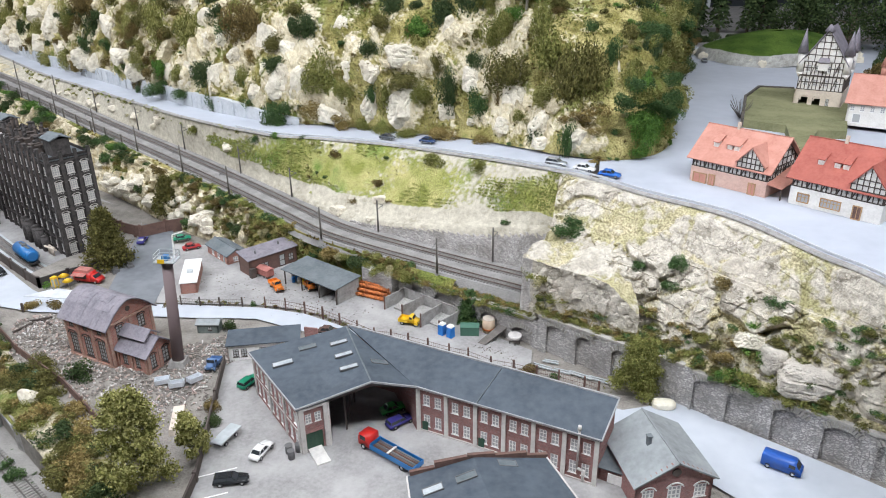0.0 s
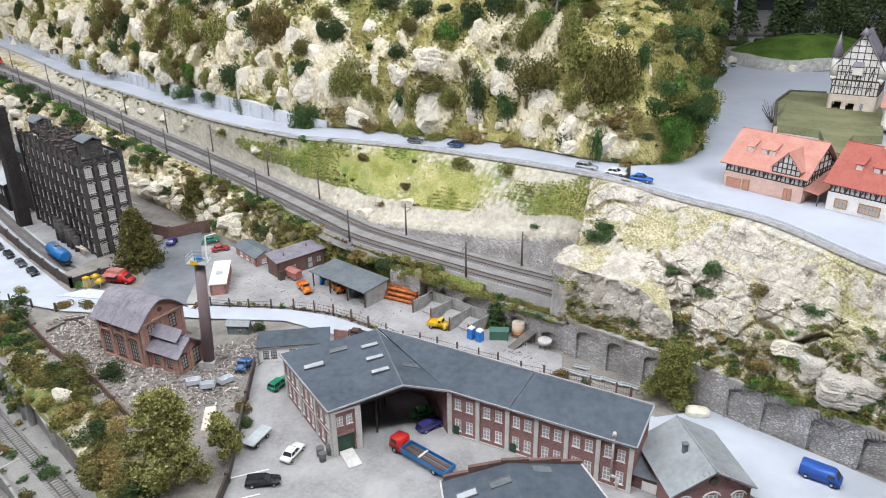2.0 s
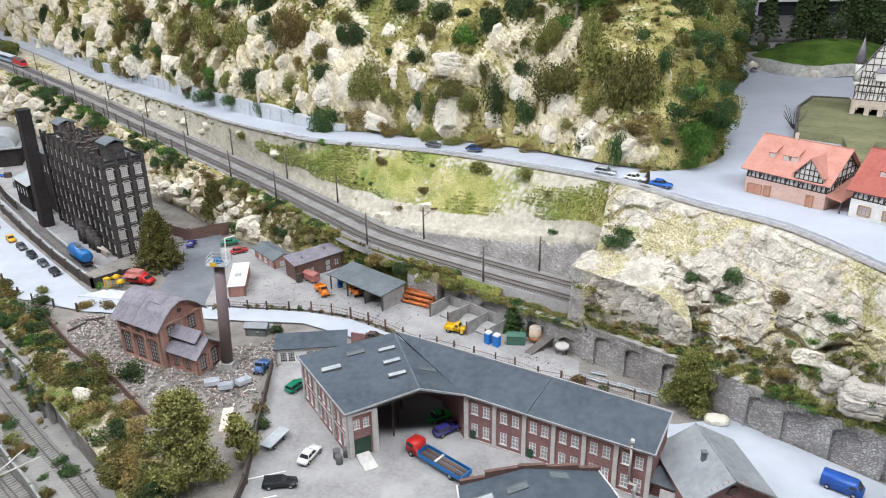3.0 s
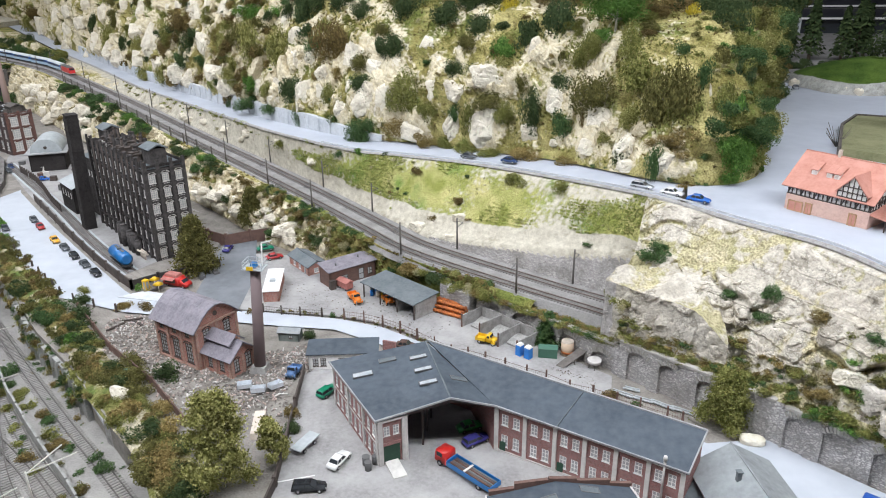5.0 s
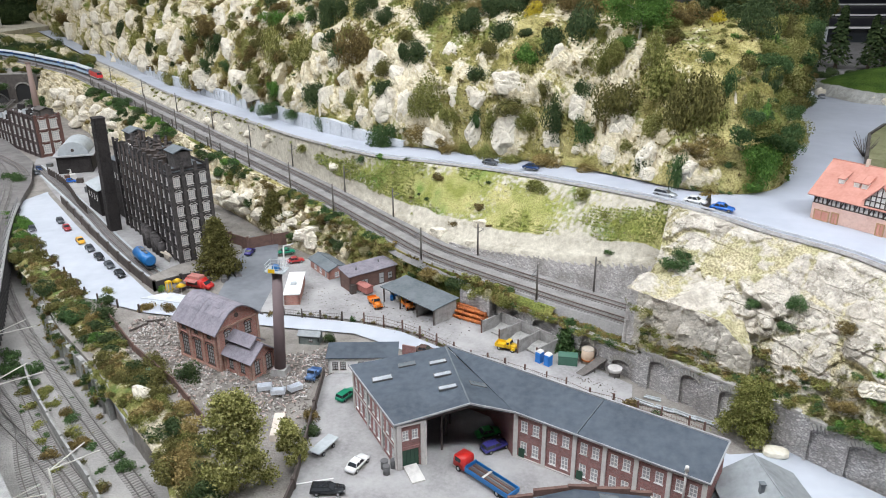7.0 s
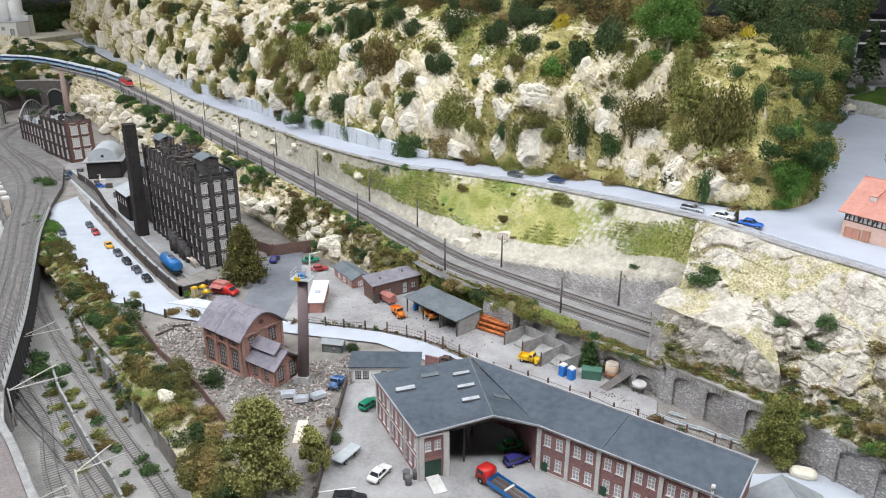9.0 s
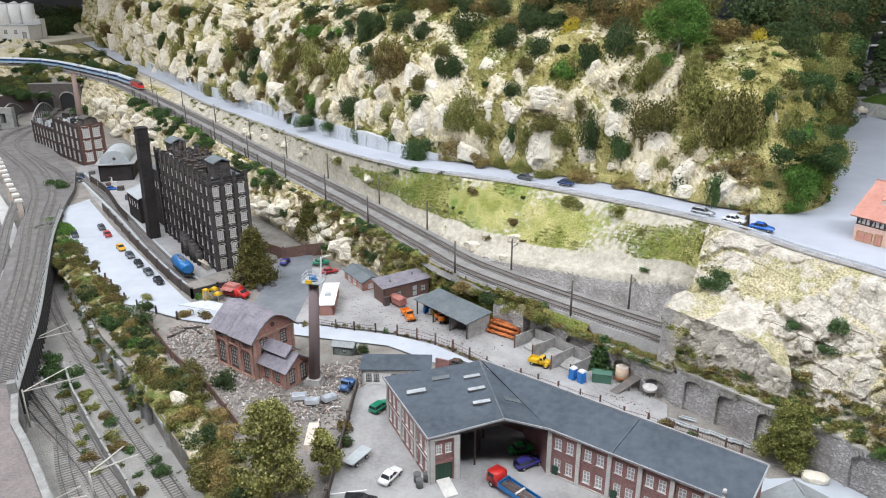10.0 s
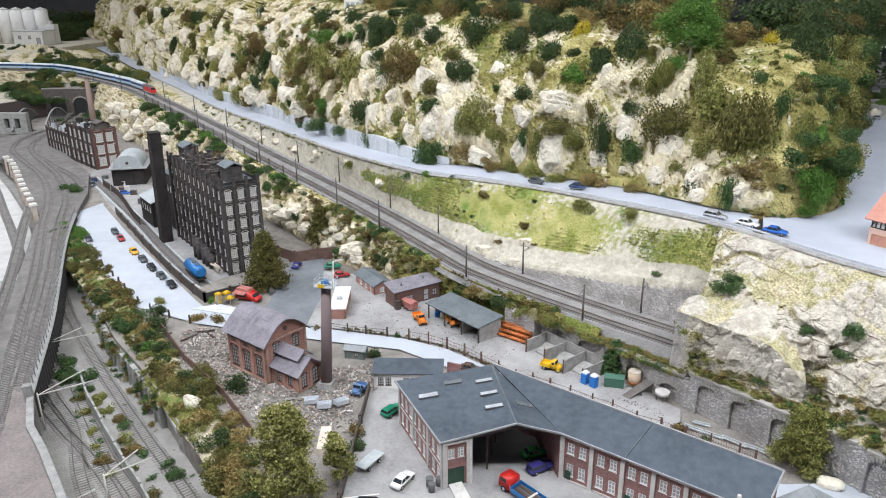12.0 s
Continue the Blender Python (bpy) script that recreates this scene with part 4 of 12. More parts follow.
M_CHROME = paint("bright_metal", (0.55, 0.55, 0.55), 0.3, 0.6)
M_ORANGE = paint("municipal_orange", (0.80, 0.22, 0.02), 0.4)
M_RUSTY = surf("rusty_orange_pipe", (0.24, 0.07, 0.03), (0.60, 0.19, 0.05), 0.008, 0.75, 0.3)
M_HUTGREY = surf("grey_green_boards", (0.10, 0.125, 0.115), (0.17, 0.195, 0.18), 0.01, 0.8, 0.2)
M_FADEDRED = surf("faded_red_boards", (0.30, 0.10, 0.085), (0.44, 0.18, 0.15), 0.01, 0.8, 0.2)
M_RED = paint("signal_red", (0.62, 0.03, 0.025), 0.35)
M_BLUE = paint("tank_blue", (0.02, 0.16, 0.42), 0.35)
M_COACHBLUE = paint("coach_blue", (0.02, 0.11, 0.36), 0.3)
M_COACHPALE = paint("coach_pale_blue", (0.50, 0.66, 0.80), 0.3)
M_COACHROOF = paint("coach_roof", (0.68, 0.72, 0.74), 0.5)
M_GUARD = surf("guard_rail_steel", (0.55, 0.58, 0.62), (0.70, 0.73, 0.76), 0.02, 0.45, 0.0, metal=0.3)
M_CREAM = paint("cream_drum", (0.66, 0.50, 0.36), 0.5)
M_CONTAINER = paint("dull_green", (0.07, 0.17, 0.12), 0.5)
M_WCBLUE = paint("bright_blue_plastic", (0.02, 0.20, 0.62), 0.35)
M_YELLOW = paint("bright_yellow", (0.80, 0.50, 0.02), 0.4)
M_HT = surf("half_timber_white", (0.66, 0.64, 0.60), (0.78, 0.76, 0.72), 0.02, 0.8, 0.1)
M_WARMWOOD = surf("warm_brown_frame", (0.34, 0.20, 0.10), (0.48, 0.30, 0.16), 0.01, 0.7, 0.1)
M_PINK = surf("pink_sandstone_wall", (0.56, 0.36, 0.30), (0.66, 0.46, 0.38), 0.02, 0.85, 0.15)


def prism(bm, prof, mi=0):
    """A body along x from profile points (x, z, half width), joined round and closed on both flanks."""
    a = [bm.verts.new((x, -w, z)) for x, z, w in prof]
    b = [bm.verts.new((x, w, z)) for x, z, w in prof]
    n = len(prof)
    for k in range(n):
        j = (k + 1) % n
        bm.faces.new([a[k], b[k], b[j], a[j]]).material_index = mi
    bm.faces.new(a).material_index = mi
    bm.faces.new(b[::-1]).material_index = mi


def local(origin, angle, z=0.0):
    return pose(origin[0], origin[1], z, 0, 0, angle)


# ---- arched retaining walls below the rocks and the railway ----
def arched_wall(name, p, q, h0, h1, arches, label, mat=None):
    """A rubble wall from p to q, h0 to h1 high, with blind segmental arches (start, end, springing, crown) and a ring of cut stones over each."""
    p, q = Vector((*p, 0)), Vector((*q, 0))
    length, deep = (q - p).length, 0.007
    at = Matrix.Translation(p) @ Matrix.Rotation(math.atan2(q.y - p.y, q.x - p.x), 4, "Z")
    root = thing(name, label, "", "", "structure", at)

    def top(x):
        return h0 + (h1 - h0) * x / length

    def soffit(x):
        for a, b, s, c in arches:
            if a - 1e-6 <= x <= b + 1e-6:
                k = (x - (a + b) / 2) / ((b - a) / 2)
                return s + (c - s) * math.sqrt(max(0.0, 1 - k * k * 0.98))
        return 0.0

    xs = sorted({0.0, length, *[a + (b - a) * k / 12 for a, b, s, c in arches for k in range(13)], *[a - 1e-5 for a, *_ in arches], *[b + 1e-5 for _, b, *_ in arches]})
    bm = bmesh.new()
    for x0, x1 in zip(xs, xs[1:]):
        m = (x0 + x1) / 2
        inside = any(a < m < b for a, b, *_ in arches)
        s0, s1 = (soffit(x0 + 1e-5 if inside else 0), soffit(x1 - 1e-5)) if inside else (0.0, 0.0)
        quad(bm, [(x0, 0, s0), (x1, 0, s1), (x1, 0, top(x1)), (x0, 0, top(x0))])
        if inside:
            quad(bm, [(x0, 0, s0), (x0, deep, s0), (x1, deep, s1), (x1, 0, s1)])
        quad(bm, [(x0, deep, 0), (x1, deep, 0), (x1, deep, top(x1)), (x0, deep, top(x0))])
        quad(bm, [(x0, deep, top(x0)), (x0, 0, top(x0)), (x1, 0, top(x1)), (x1, deep, top(x1))])
    for a, b, s, c in arches:
        for x, d in ((a, 1), (b, -1)):
            quad(bm, [(x, 0, 0), (x, deep, 0), (x, deep, s), (x, 0, s)][::d])
    part("wall_face", bm, mat or M_WALLSTONE, root)
    bm = bmesh.new()
    for k in range(int(length / 0.016)):
        x = k * 0.016
        box(bm, x, x + 0.0155, -0.002, 0.009, top(x) - 0.001, top(x) + 0.003 + 0.0006 * random.random())
    part("coping", bm, M_OLDCOPING, root)
    block = bmesh.new()
    box(block, -0.0018, 0.0018, -0.0020, 0.004, 0, 0.0092, taper=0.0002)
    stone = mesh_of("arch_stone", block, M_OLDCOPING)
    for a, b, s, c in arches:
        n = max(7, round((b - a) / 0.0046))
        for k in range(n):
            x = a + (b - a) * (k + 0.5) / n
            z = soffit(x)
            lean = math.atan2((x - (a + b) / 2) * 0.9, (b - a) * 0.62)
            o = new("arch_stone", stone)
            o.parent = root
            o.matrix_basis = Matrix.Translation((x, 0, z)) @ Matrix.Rotation(lean, 4, "Y") @ Matrix.Diagonal((1, 1, random.uniform(0.92, 1.08), 1))
    return root


arched_wall("retaining_wall", (0.41, 1.0), (0.8, 0.685), 0.078, 0.078, [(0.2031, 0.2515, 0.057, 0.0695), (0.1305, 0.1790, 0.057, 0.0695), (0.0600, 0.1085, 0.057, 0.0695), (0.0040, 0.0375, 0.058, 0.0695), (0.2753, 0.3240, 0.057, 0.0695)], "grey rubble retaining wall with blind arches")
arched_wall("retaining_wall", (0.181, 1.2), (0.413, 1.004), 0.076, 0.08, [(0.1554, 0.1924, 0.052, 0.066), (0.0824, 0.1204, 0.052, 0.066), (0.0174, 0.0604, 0.052, 0.067)], "grey rubble retaining wall with blind arches")
arched_wall("retaining_wall", (-0.1, 1.43), (0.181, 1.205), 0.06, 0.062, [(0.3, 0.346, 0.02, 0.036), (0.224, 0.272, 0.028, 0.046), (0.102, 0.148, 0.032, 0.05), (0.038, 0.073, 0.034, 0.05)], "low rubble retaining wall with blind arches")

# stone-faced cutting behind the tracks and beside the tunnel mouth
rows = []
for v in np.linspace(0, 1, 9):
    rows.append([TRACK.at(s, 0.066 + v * (0.008 + 0.25 * stone_height(TRACK.at(s)[0])) + 0.0015 * math.sin(s * 310 + v * 17), -0.012 + v * (stone_height(TRACK.at(s)[0]) + 0.012)) for s in np.arange(0.02, s_of(TRACK, -0.29), 0.008)])
loft("cutting_wall", rows, M_CUTSTONE, "sloping grey rubble facing of the railway cutting", "wall", smooth=False)
bm = bmesh.new()
for k in range(40):
    s = 0.03 + k * 0.0125
    x = TRACK.at(s)[0]
    if stone_height(x) < 0.006:
        continue
    a, b = TRACK.at(s, 0.076 + 0.25 * stone_height(x), stone_height(x) + 0.001), TRACK.at(s + 0.012, 0.076 + 0.25 * stone_height(TRACK.at(s + 0.012)[0]), stone_height(TRACK.at(s + 0.012)[0]) + 0.001)
    beam(bm, a, b, 0.004, 0.0025)
solid("coping", bm, M_STONEGREY, "rough coping stones on the cutting wall", "", "", "structure")
bm = bmesh.new()
slab(bm, [(-0.185, 1.468, -0.002), (-0.115, 1.416, -0.002), (-0.115, 1.416, 0.056), (-0.185, 1.468, 0.060)], 0.02)
slab(bm, [(-0.1145, 1.416, -0.002), (-0.080, 1.458, -0.002), (-0.080, 1.458, 0.064), (-0.1145, 1.416, 0.056)], 0.02)
solid("stone_abutment", bm, M_WALLSTONE, "rubble stone abutment behind the loading bays", "wall", "", "structure")
FRONT = Line([(0.300, 1.440, 0.0), (0.205, 1.325, 0.0), (0.157, 1.2535, 0.0), (0.160, 1.2495, 0.0), (0.210, 1.207, 0.0), (0.303, 1.1295, 0.0), (0.345, 1.10, 0.0)], 0.003)


def front_point(s, v):
    """A place on the rough abutment face: v from the foot (0) to the top (1)."""
    p = FRONT.at(s)
    top = 0.177 - 0.05 * max(0.0, (p[0] - 0.29) / 0.055) if s > 0.2 else 0.177
    q = Vector((p[0], p[1], 0.06 + (top - 0.06) * v))
    r, crev, h = crag(q, 0.022, 8.3)
    r2, c2, h2 = crag(q, 0.07, 2.9)
    rough = min(1.0, max(0.0, (s - 0.236) / 0.03))
    d = (0.0012 + 0.003 * rough) * r + 0.008 * r2 * rough + 0.004 * noise.noise(q * 14)
    n = FRONT.at(s, 1.0) - p
    return np.array(q) + np.array([n[0], n[1], 0]) * d


ss = np.arange(0.02, FRONT.length, 0.004)
rows = [[front_point(s, v) for s in ss] for v in np.linspace(0, 1, 26)]
joint = int(np.searchsorted(ss, 0.262))
loft("tunnel_front", [row[:joint + 1] for row in rows], M_ABUTMENT, "rough grey rubble abutment beside the railway", "wall", smooth=False)
bluff = [row[joint:] for row in rows]
loft("rock_bluff", bluff, M_ROCKS, "pale cracked rock bluff beside the masonry abutment", "rocks", smooth=False, attr=[[0.05 + 0.5 * noise.noise(Vector(p) * 16) for p in row] for row in bluff])
rows = [[front_point(s, 1.0) + (np.array([0.235 + 0.62 * (front_point(s, 1.0)[0] - 0.157), 1.345 - 0.42 * (front_point(s, 1.0)[0] - 0.157), 0.205]) - front_point(s, 1.0)) * v
         + np.array([0, 0, (0.022 * noise.noise(Vector(front_point(s, 1.0)) * 16 + Vector((0, v * 2.4, 0))) + 0.010 * noise.noise(Vector(front_point(s, 1.0)) * 50 + Vector((0, v * 7, 0)))) * math.sin(math.pi * v) ** 0.5]) for s in ss if s > 0.19] for v in np.linspace(0, 1, 30)]
loft("rock_shelf", rows, M_ROCKS, "pale rock shelf on top of the abutment", "rocks", smooth=False, attr=[[0.56 + 0.7 * noise.noise(Vector(p) * 12) for p in row] for row in rows])

# pale retaining wall along the far part of the road
rows = []
ss = np.arange(s_of(TOE, -0.42), s_of(TOE, -2.9), 0.02)
for o, z in ((-0.012, -0.004), (-0.010, 0.046), (0.0, 0.048), (0.02, 0.040)):
    rows.append([TOE.at(s, o, z * min(1.0, 0.35 + (s - ss[0]) / 0.5)) for s in ss])
loft("road_wall", rows, M_GREYWALL, "pale blue-grey retaining wall behind the road", "wall", smooth=False)
bm = bmesh.new()
for s in np.arange(s_of(TOE, -0.6), s_of(TOE, -2.8), 0.06):
    p = TOE.at(s, -0.013)
    beam(bm, (p[0], p[1], p[2] - 0.003), (p[0], p[1], p[2] + 0.04), 0.003, 0.003)
solid("wall_joints", bm, M_GREYWALL, "thin ribs on the pale retaining wall", "", "", "structure")

# ---- railway: rails, sleepers, masts ----
def lay_track(line, off, s0, s1, name, label, up=0.0, gauge=0.0165, every=0.0075, wood=None, steel=None):
    root = thing(name, label, "railway track", "", "structure")
    for side in (-1, 1):
        ss = np.arange(s0, s1, 0.02)
        rows = [[line.at(s, off + side * gauge / 2 + o, up + z) for s in ss] for o, z in ((-0.0009, 0.002), (-0.0009, 0.0045), (0.0009, 0.0045), (0.0009, 0.002))]
        r = loft("rail", rows, steel or M_RUST, "", "", "", smooth=False)
        r.parent = root
    vs, fs = [], []
    for s in np.arange(s0, s1, every):
        c, a = line.at(s, off, up), math.radians(line.heading(s))
        dx, dy = math.cos(a), math.sin(a)
        k = len(vs)
        for z in (-0.001, 0.0022):
            for u, w in ((-0.0015, -0.015), (0.0015, -0.015), (0.0015, 0.015), (-0.0015, 0.015)):
                vs.append((c[0] + dx * u - dy * w, c[1] + dy * u + dx * w, c[2] + z))
        fs += [(k + 4, k + 5, k + 6, k + 7), (k, k + 1, k + 5, k + 4), (k + 1, k + 2, k + 6, k + 5), (k + 2, k + 3, k + 7, k + 6), (k + 3, k, k + 4, k + 7)]
    me = bpy.data.meshes.new("sleepers")
    me.from_pydata(vs, [], fs)
    me.materials.append(wood or M_SLEEPER)
    ob = new("sleepers", me)
    ob.parent = root
    tagged(ob, "", "", "", "stuff")
    return root


lay_track(TRACK, -0.029, 0.0, TRACK.length - 0.05, "track", "near main line track with dark sleepers")
lay_track(TRACK, 0.029, 0.0, TRACK.length - 0.05, "track", "far main line track with dark sleepers")


def catenary_mast(x, y, z, h, yaw, reach):
    m = thing("catenary_mast", "thin weathered lattice catenary mast with a short bracket", "mast", "catenary masts along the main line", "", pose(x, y, z, 0, 0, yaw))
    bm = bmesh.new()
    tube(bm, (0, 0, 0), (0, 0, h), 0.0024, 0.0018, 8)
    part("pole", bm, M_POLE, m)
    bm = bmesh.new()
    box(bm, -0.004, 0.004, -0.004, 0.004, -0.004, 0.003, taper=0.0008)
    part("base", bm, M_CONCRETE, m)
    bm = bmesh.new()
    if reach:
        beam(bm, (0, 0, h * 0.72), (reach, 0, h * 0.78), 0.0014)
        beam(bm, (0, 0, h * 0.90), (reach, 0, h * 0.78), 0.0012)
        beam(bm, (reach * 0.9, 0, h * 0.70), (reach, 0, h * 0.79), 0.0006)
    else:
        beam(bm, (-0.006, 0, h * 0.93), (0.006, 0, h * 0.93), 0.0008)
        beam(bm, (-0.005, 0, h * 0.85), (0.005, 0, h * 0.85), 0.0008)
    part("bracket", bm, M_IRON, m)
    return m


def mast_row(off, spots, reach):
    for x in spots:
        s = s_of(TRACK, x)
        p = TRACK.at(s, off)
        catenary_mast(p[0], p[1], p[2] - 0.002, 0.084, TRACK.heading(s) - 90 + (180 if off > 0 else 0), reach)


mast_row(-0.058, [0.02, -0.25, -0.54, -0.72, -0.925, -1.14, -1.39, -1.65, -1.95, -2.3, -2.7, -3.1], -0.022)
mast_row(0.058, [0.082, -0.19, -0.45, -0.63, -0.86, -1.09, -1.33, -1.62, -1.95, -2.35, -2.8], -0.022)

# low fence posts on the near side of the line above the mill
post = bmesh.new()
box(post, -0.002, 0.002, -0.002, 0.002, -0.006, 0.032)
post_mesh = mesh_of("post", post, M_POLE)
parapet = thing("trackside_fence", "row of dark posts with thin rails beside the main line", "fence", "", "structure")
for x in np.arange(-1.0, -2.3, -0.085):
    s = s_of(TRACK, x)
    p, q = TRACK.at(s, -0.056), TRACK.at(s + 0.118, -0.056)
    o = new("post", post_mesh)
    o.parent, o.matrix_basis = parapet, pose(*p)
    for z in (0.012, 0.026):
        bm = bmesh.new()
        beam(bm, (p[0], p[1], p[2] + z), (q[0], q[1], q[2] + z), 0.0009)
        part("rail", bm, M_IRON, parapet)

# ---- crash barrier along the road ----
barrier = thing("guard_rail", "white-grey steel guard rail along the road edge", "guard rail", "", "structure")
gp = bmesh.new()
box(gp, -0.0007, 0.0007, -0.0007, 0.0007, -0.003, 0.008)
gpm = mesh_of("post", gp, M_GUARD)
for s in np.arange(s_of(EDGE, 0.655) * 0.5, s_of(EDGE, -0.62), 0.022):
    p = EDGE.at(s, 0.006)
    o = new("post", gpm)
    o.parent, o.matrix_basis = barrier, pose(*p)
ss = np.arange(s_of(EDGE, 0.655) * 0.5, s_of(EDGE, -0.62), 0.02)
r = loft("rail", [[EDGE.at(s, 0.006 + o, z) for s in ss] for o, z in ((-0.0008, 0.0045), (-0.0014, 0.006), (-0.0008, 0.0085), (0.0006, 0.0085), (0.0006, 0.0045))], M_GUARD, "", "", "", smooth=False)

r.parent = barrier
kerb = ribbon("kerb", EDGE, s_of(EDGE, 0.655) * 0.4, s_of(EDGE, -2.9), -0.004, 0.004, M_CONCRETE, "pale kerb along the valley side of the road", 0.0025, skirt=0.004)

# ---- buildings ----
def roof_slab(parent, pts, mat, thick=0.0025, name="roof"):
    bm = bmesh.new()
    slab(bm, pts, thick)
    return part(name, bm, mat, parent)


def trims(parent, wall_ob, xs, h, mat, w=0.005, proud=0.0018, name="pilaster", z0=0.0):
    """Upright strips on a wall's face."""
    bm = bmesh.new()
    box(bm, -w / 2, w / 2, -proud, 0.0006, z0, h)
    me = mesh_of(name, bm, mat)
    for x in xs:
        o = new(name, me)
        o.parent, o.matrix_basis = wall_ob, pose(x, 0, 0)


def strip(wall_ob, x0, x1, z, mat, h=0.003, proud=0.0022, name="cornice"):
    bm = bmesh.new()
    box(bm, x0, x1, -proud, 0.0004, z, z + h)
    return part(name, bm, mat, wall_ob)


def skylight(parent, origin, ux, uy, w, d, mat=None):
    """A raised glazed roof light on a sloping roof, with its frame and pane."""
    o, ux, uy = Vector(origin), Vector(ux).normalized(), Vector(uy).normalized()
    n = ux.cross(uy).normalized()
    bm = bmesh.new()
    for a, b, c, e in ((0, w, 0, 0.0012), (0, w, d - 0.0012, d), (0, 0.0012, 0, d), (w - 0.0012, w, 0, d)):
        slab(bm, [o + ux * u + uy * v + n * 0.0010 for u, v in ((a, c), (b, c), (b, e), (a, e))], 0.003)
    ob = part("skylight", bm, M_IRON, parent)
    bm = bmesh.new()
    slab(bm, [o + ux * u + uy * v + n * 0.0007 for u, v in ((0.001, 0.001), (w - 0.001, 0.001), (w - 0.001, d - 0.001), (0.001, d - 0.001))], 0.002)
    for k in range(1, 4):
        slab(bm, [o + ux * u + uy * v + n * 0.0009 for u, v in ((w * k / 4 - 0.0003, 0.001), (w * k / 4 + 0.0003, 0.001), (w * k / 4 + 0.0003, d - 0.001), (w * k / 4 - 0.0003, d - 0.001))], 0.001)
    part("pane", bm, mat or M_PALEROOF, ob)


def pair_windows(x0, x1, n, z, w, h, cols=2, rows=3):
    """n windows evenly set between x0 and x1."""
    return [(x0 + (x1 - x0) * (k + 0.5) / n - w / 2, z, w, h, cols, rows) for k in range(n)]


def build_works_hall():
    hall = thing("works_hall", "dark red brick works hall with slate-blue roof and open gate", "factory hall")
    A, B, C, D, E, F = (-0.332, 1.062), (-0.224, 0.899), (-0.184, 0.922), (-0.043, 0.957), (0.047, 0.912), (0.216, 0.821)
    back_r, back_m = (0.256, 0.888), (-0.172, 1.108)
    e = 0.086
    w1 = math.dist(A, B)
    left = facade(hall, A, B, e, M_BRICK, pair_windows(0.006, w1 - 0.006, 9, 0.050, 0.0105, 0.022) + pair_windows(0.006, w1 - 0.006, 9, 0.012, 0.0105, 0.024), M_WHITE)
    trims(hall, left, [0.003, w1 * 0.36, w1 * 0.70, w1 - 0.003], e, M_STONEGREY, 0.006)
    strip(left, 0, w1, 0.041, M_STONEGREY, 0.002, 0.0012)
    strip(left, 0, w1, e - 0.004, M_STONEGREY, 0.004, 0.003)
    w2 = math.dist(B, C)
    front = facade(hall, B, C, e, M_BRICK, [(0.010, 0.055, 0.010, 0.017, 2, 3), (0.0255, 0.055, 0.010, 0.017, 2, 3), (0.009, 0.003, 0.0275, 0.034, 0, 0)], M_WHITE)
    trims(hall, front, [0.004, w2 - 0.003], e, M_STONEGREY, 0.0075, 0.003)
    strip(front, 0, w2, e - 0.004, M_STONEGREY, 0.004, 0.0035)
    strip(front, 0.008, w2 - 0.008, 0.038, M_BRICK, 0.005, 0.002, "arch_band")
    bm = bmesh.new()
    box(bm, 0.009, 0.0366, 0.0018, 0.0028, 0.003, 0.037)
    gate = part("gate", bm, M_GREENDOOR, front, "dark green double gate")
    for k in range(4):
        bm = bmesh.new()
        box(bm, 0.0092 + k * 0.0069, 0.0155 + k * 0.0069, 0.0010, 0.0017, 0.0035, 0.0365)
        part("board", bm, M_GREENDOOR, hall).matrix_basis = front.matrix_basis
    # the long wing with its bays
    for P, Q, bays, shade in ((D, E, 2, M_BRICK), (E, F, 4, M_BRICK)):
        w = math.dist(P, Q)
        wins = []
        for k in range(bays):
            a, b = w * k / bays + 0.005, w * (k + 1) / bays - 0.005
            wins += pair_windows(a, b, 2, 0.054, 0.0115, 0.020) + pair_windows(a, b, 2, 0.014, 0.0115, 0.022)
        wing = facade(hall, P, Q, e, shade, wins, M_WHITE)
        trims(hall, wing, [w * k / bays for k in range(bays + 1)], e, M_PALE, 0.0065, 0.0025)
        strip(wing, 0, w, e - 0.003, M_PALE, 0.003, 0.003)
        strip(wing, 0, w, 0.0005, M_STONEGREY, 0.006, 0.0015, "plinth")
    # green doors in the wing
    for P, Q, x in ((D, E, 0.012), (E, F, 0.0105)):
        bm = bmesh.new()
        box(bm, -0.005, 0.005, -0.0012, 0.001, 0.003, 0.022)
        o = part("door", bm, M_GREENDOOR, hall, "green panelled door")
        a = math.atan2(Q[1] - P[1], Q[0] - P[0])
        o.matrix_basis = Matrix.Translation((P[0] + math.cos(a) * x, P[1] + math.sin(a) * x, 0)) @ Matrix.Rotation(a, 4, "Z")
    end = facade(hall, F, back_r, e, M_BRICK, top=[(0, e), (math.dist(F, back_r), 0.099)])
    facade(hall, back_r, back_m, 0.100, M_BRICK)
    facade(hall, back_m, A, e, M_BRICK)
    # gate opening: columns, beam and the gable over it
    for p, q in ((C, 1), (D, -1)):
        bm = bmesh.new()
        box(bm, p[0] - 0.0035, p[0] + 0.0035, p[1] - 0.0035, p[1] + 0.0035, 0, e)
        part("gate_column", bm, M_PALE, hall, "pale stone gate column")
    ang = math.atan2(D[1] - C[1], D[0] - C[0])
    wgate = math.dist(C, D)
    bm = bmesh.new()
    front_pts = [(0, 0, e - 0.003), (wgate, 0, e - 0.003), (wgate, 0, e + 0.002), (wgate * 0.5, 0, 0.107), (0, 0, e + 0.002)]
    low = [(0, 0, e - 0.004), (wgate * 0.5, 0, 0.100), (wgate, 0, e - 0.004)]
    slab(bm, [low[0], low[1], front_pts[3], front_pts[4]], 0.003)
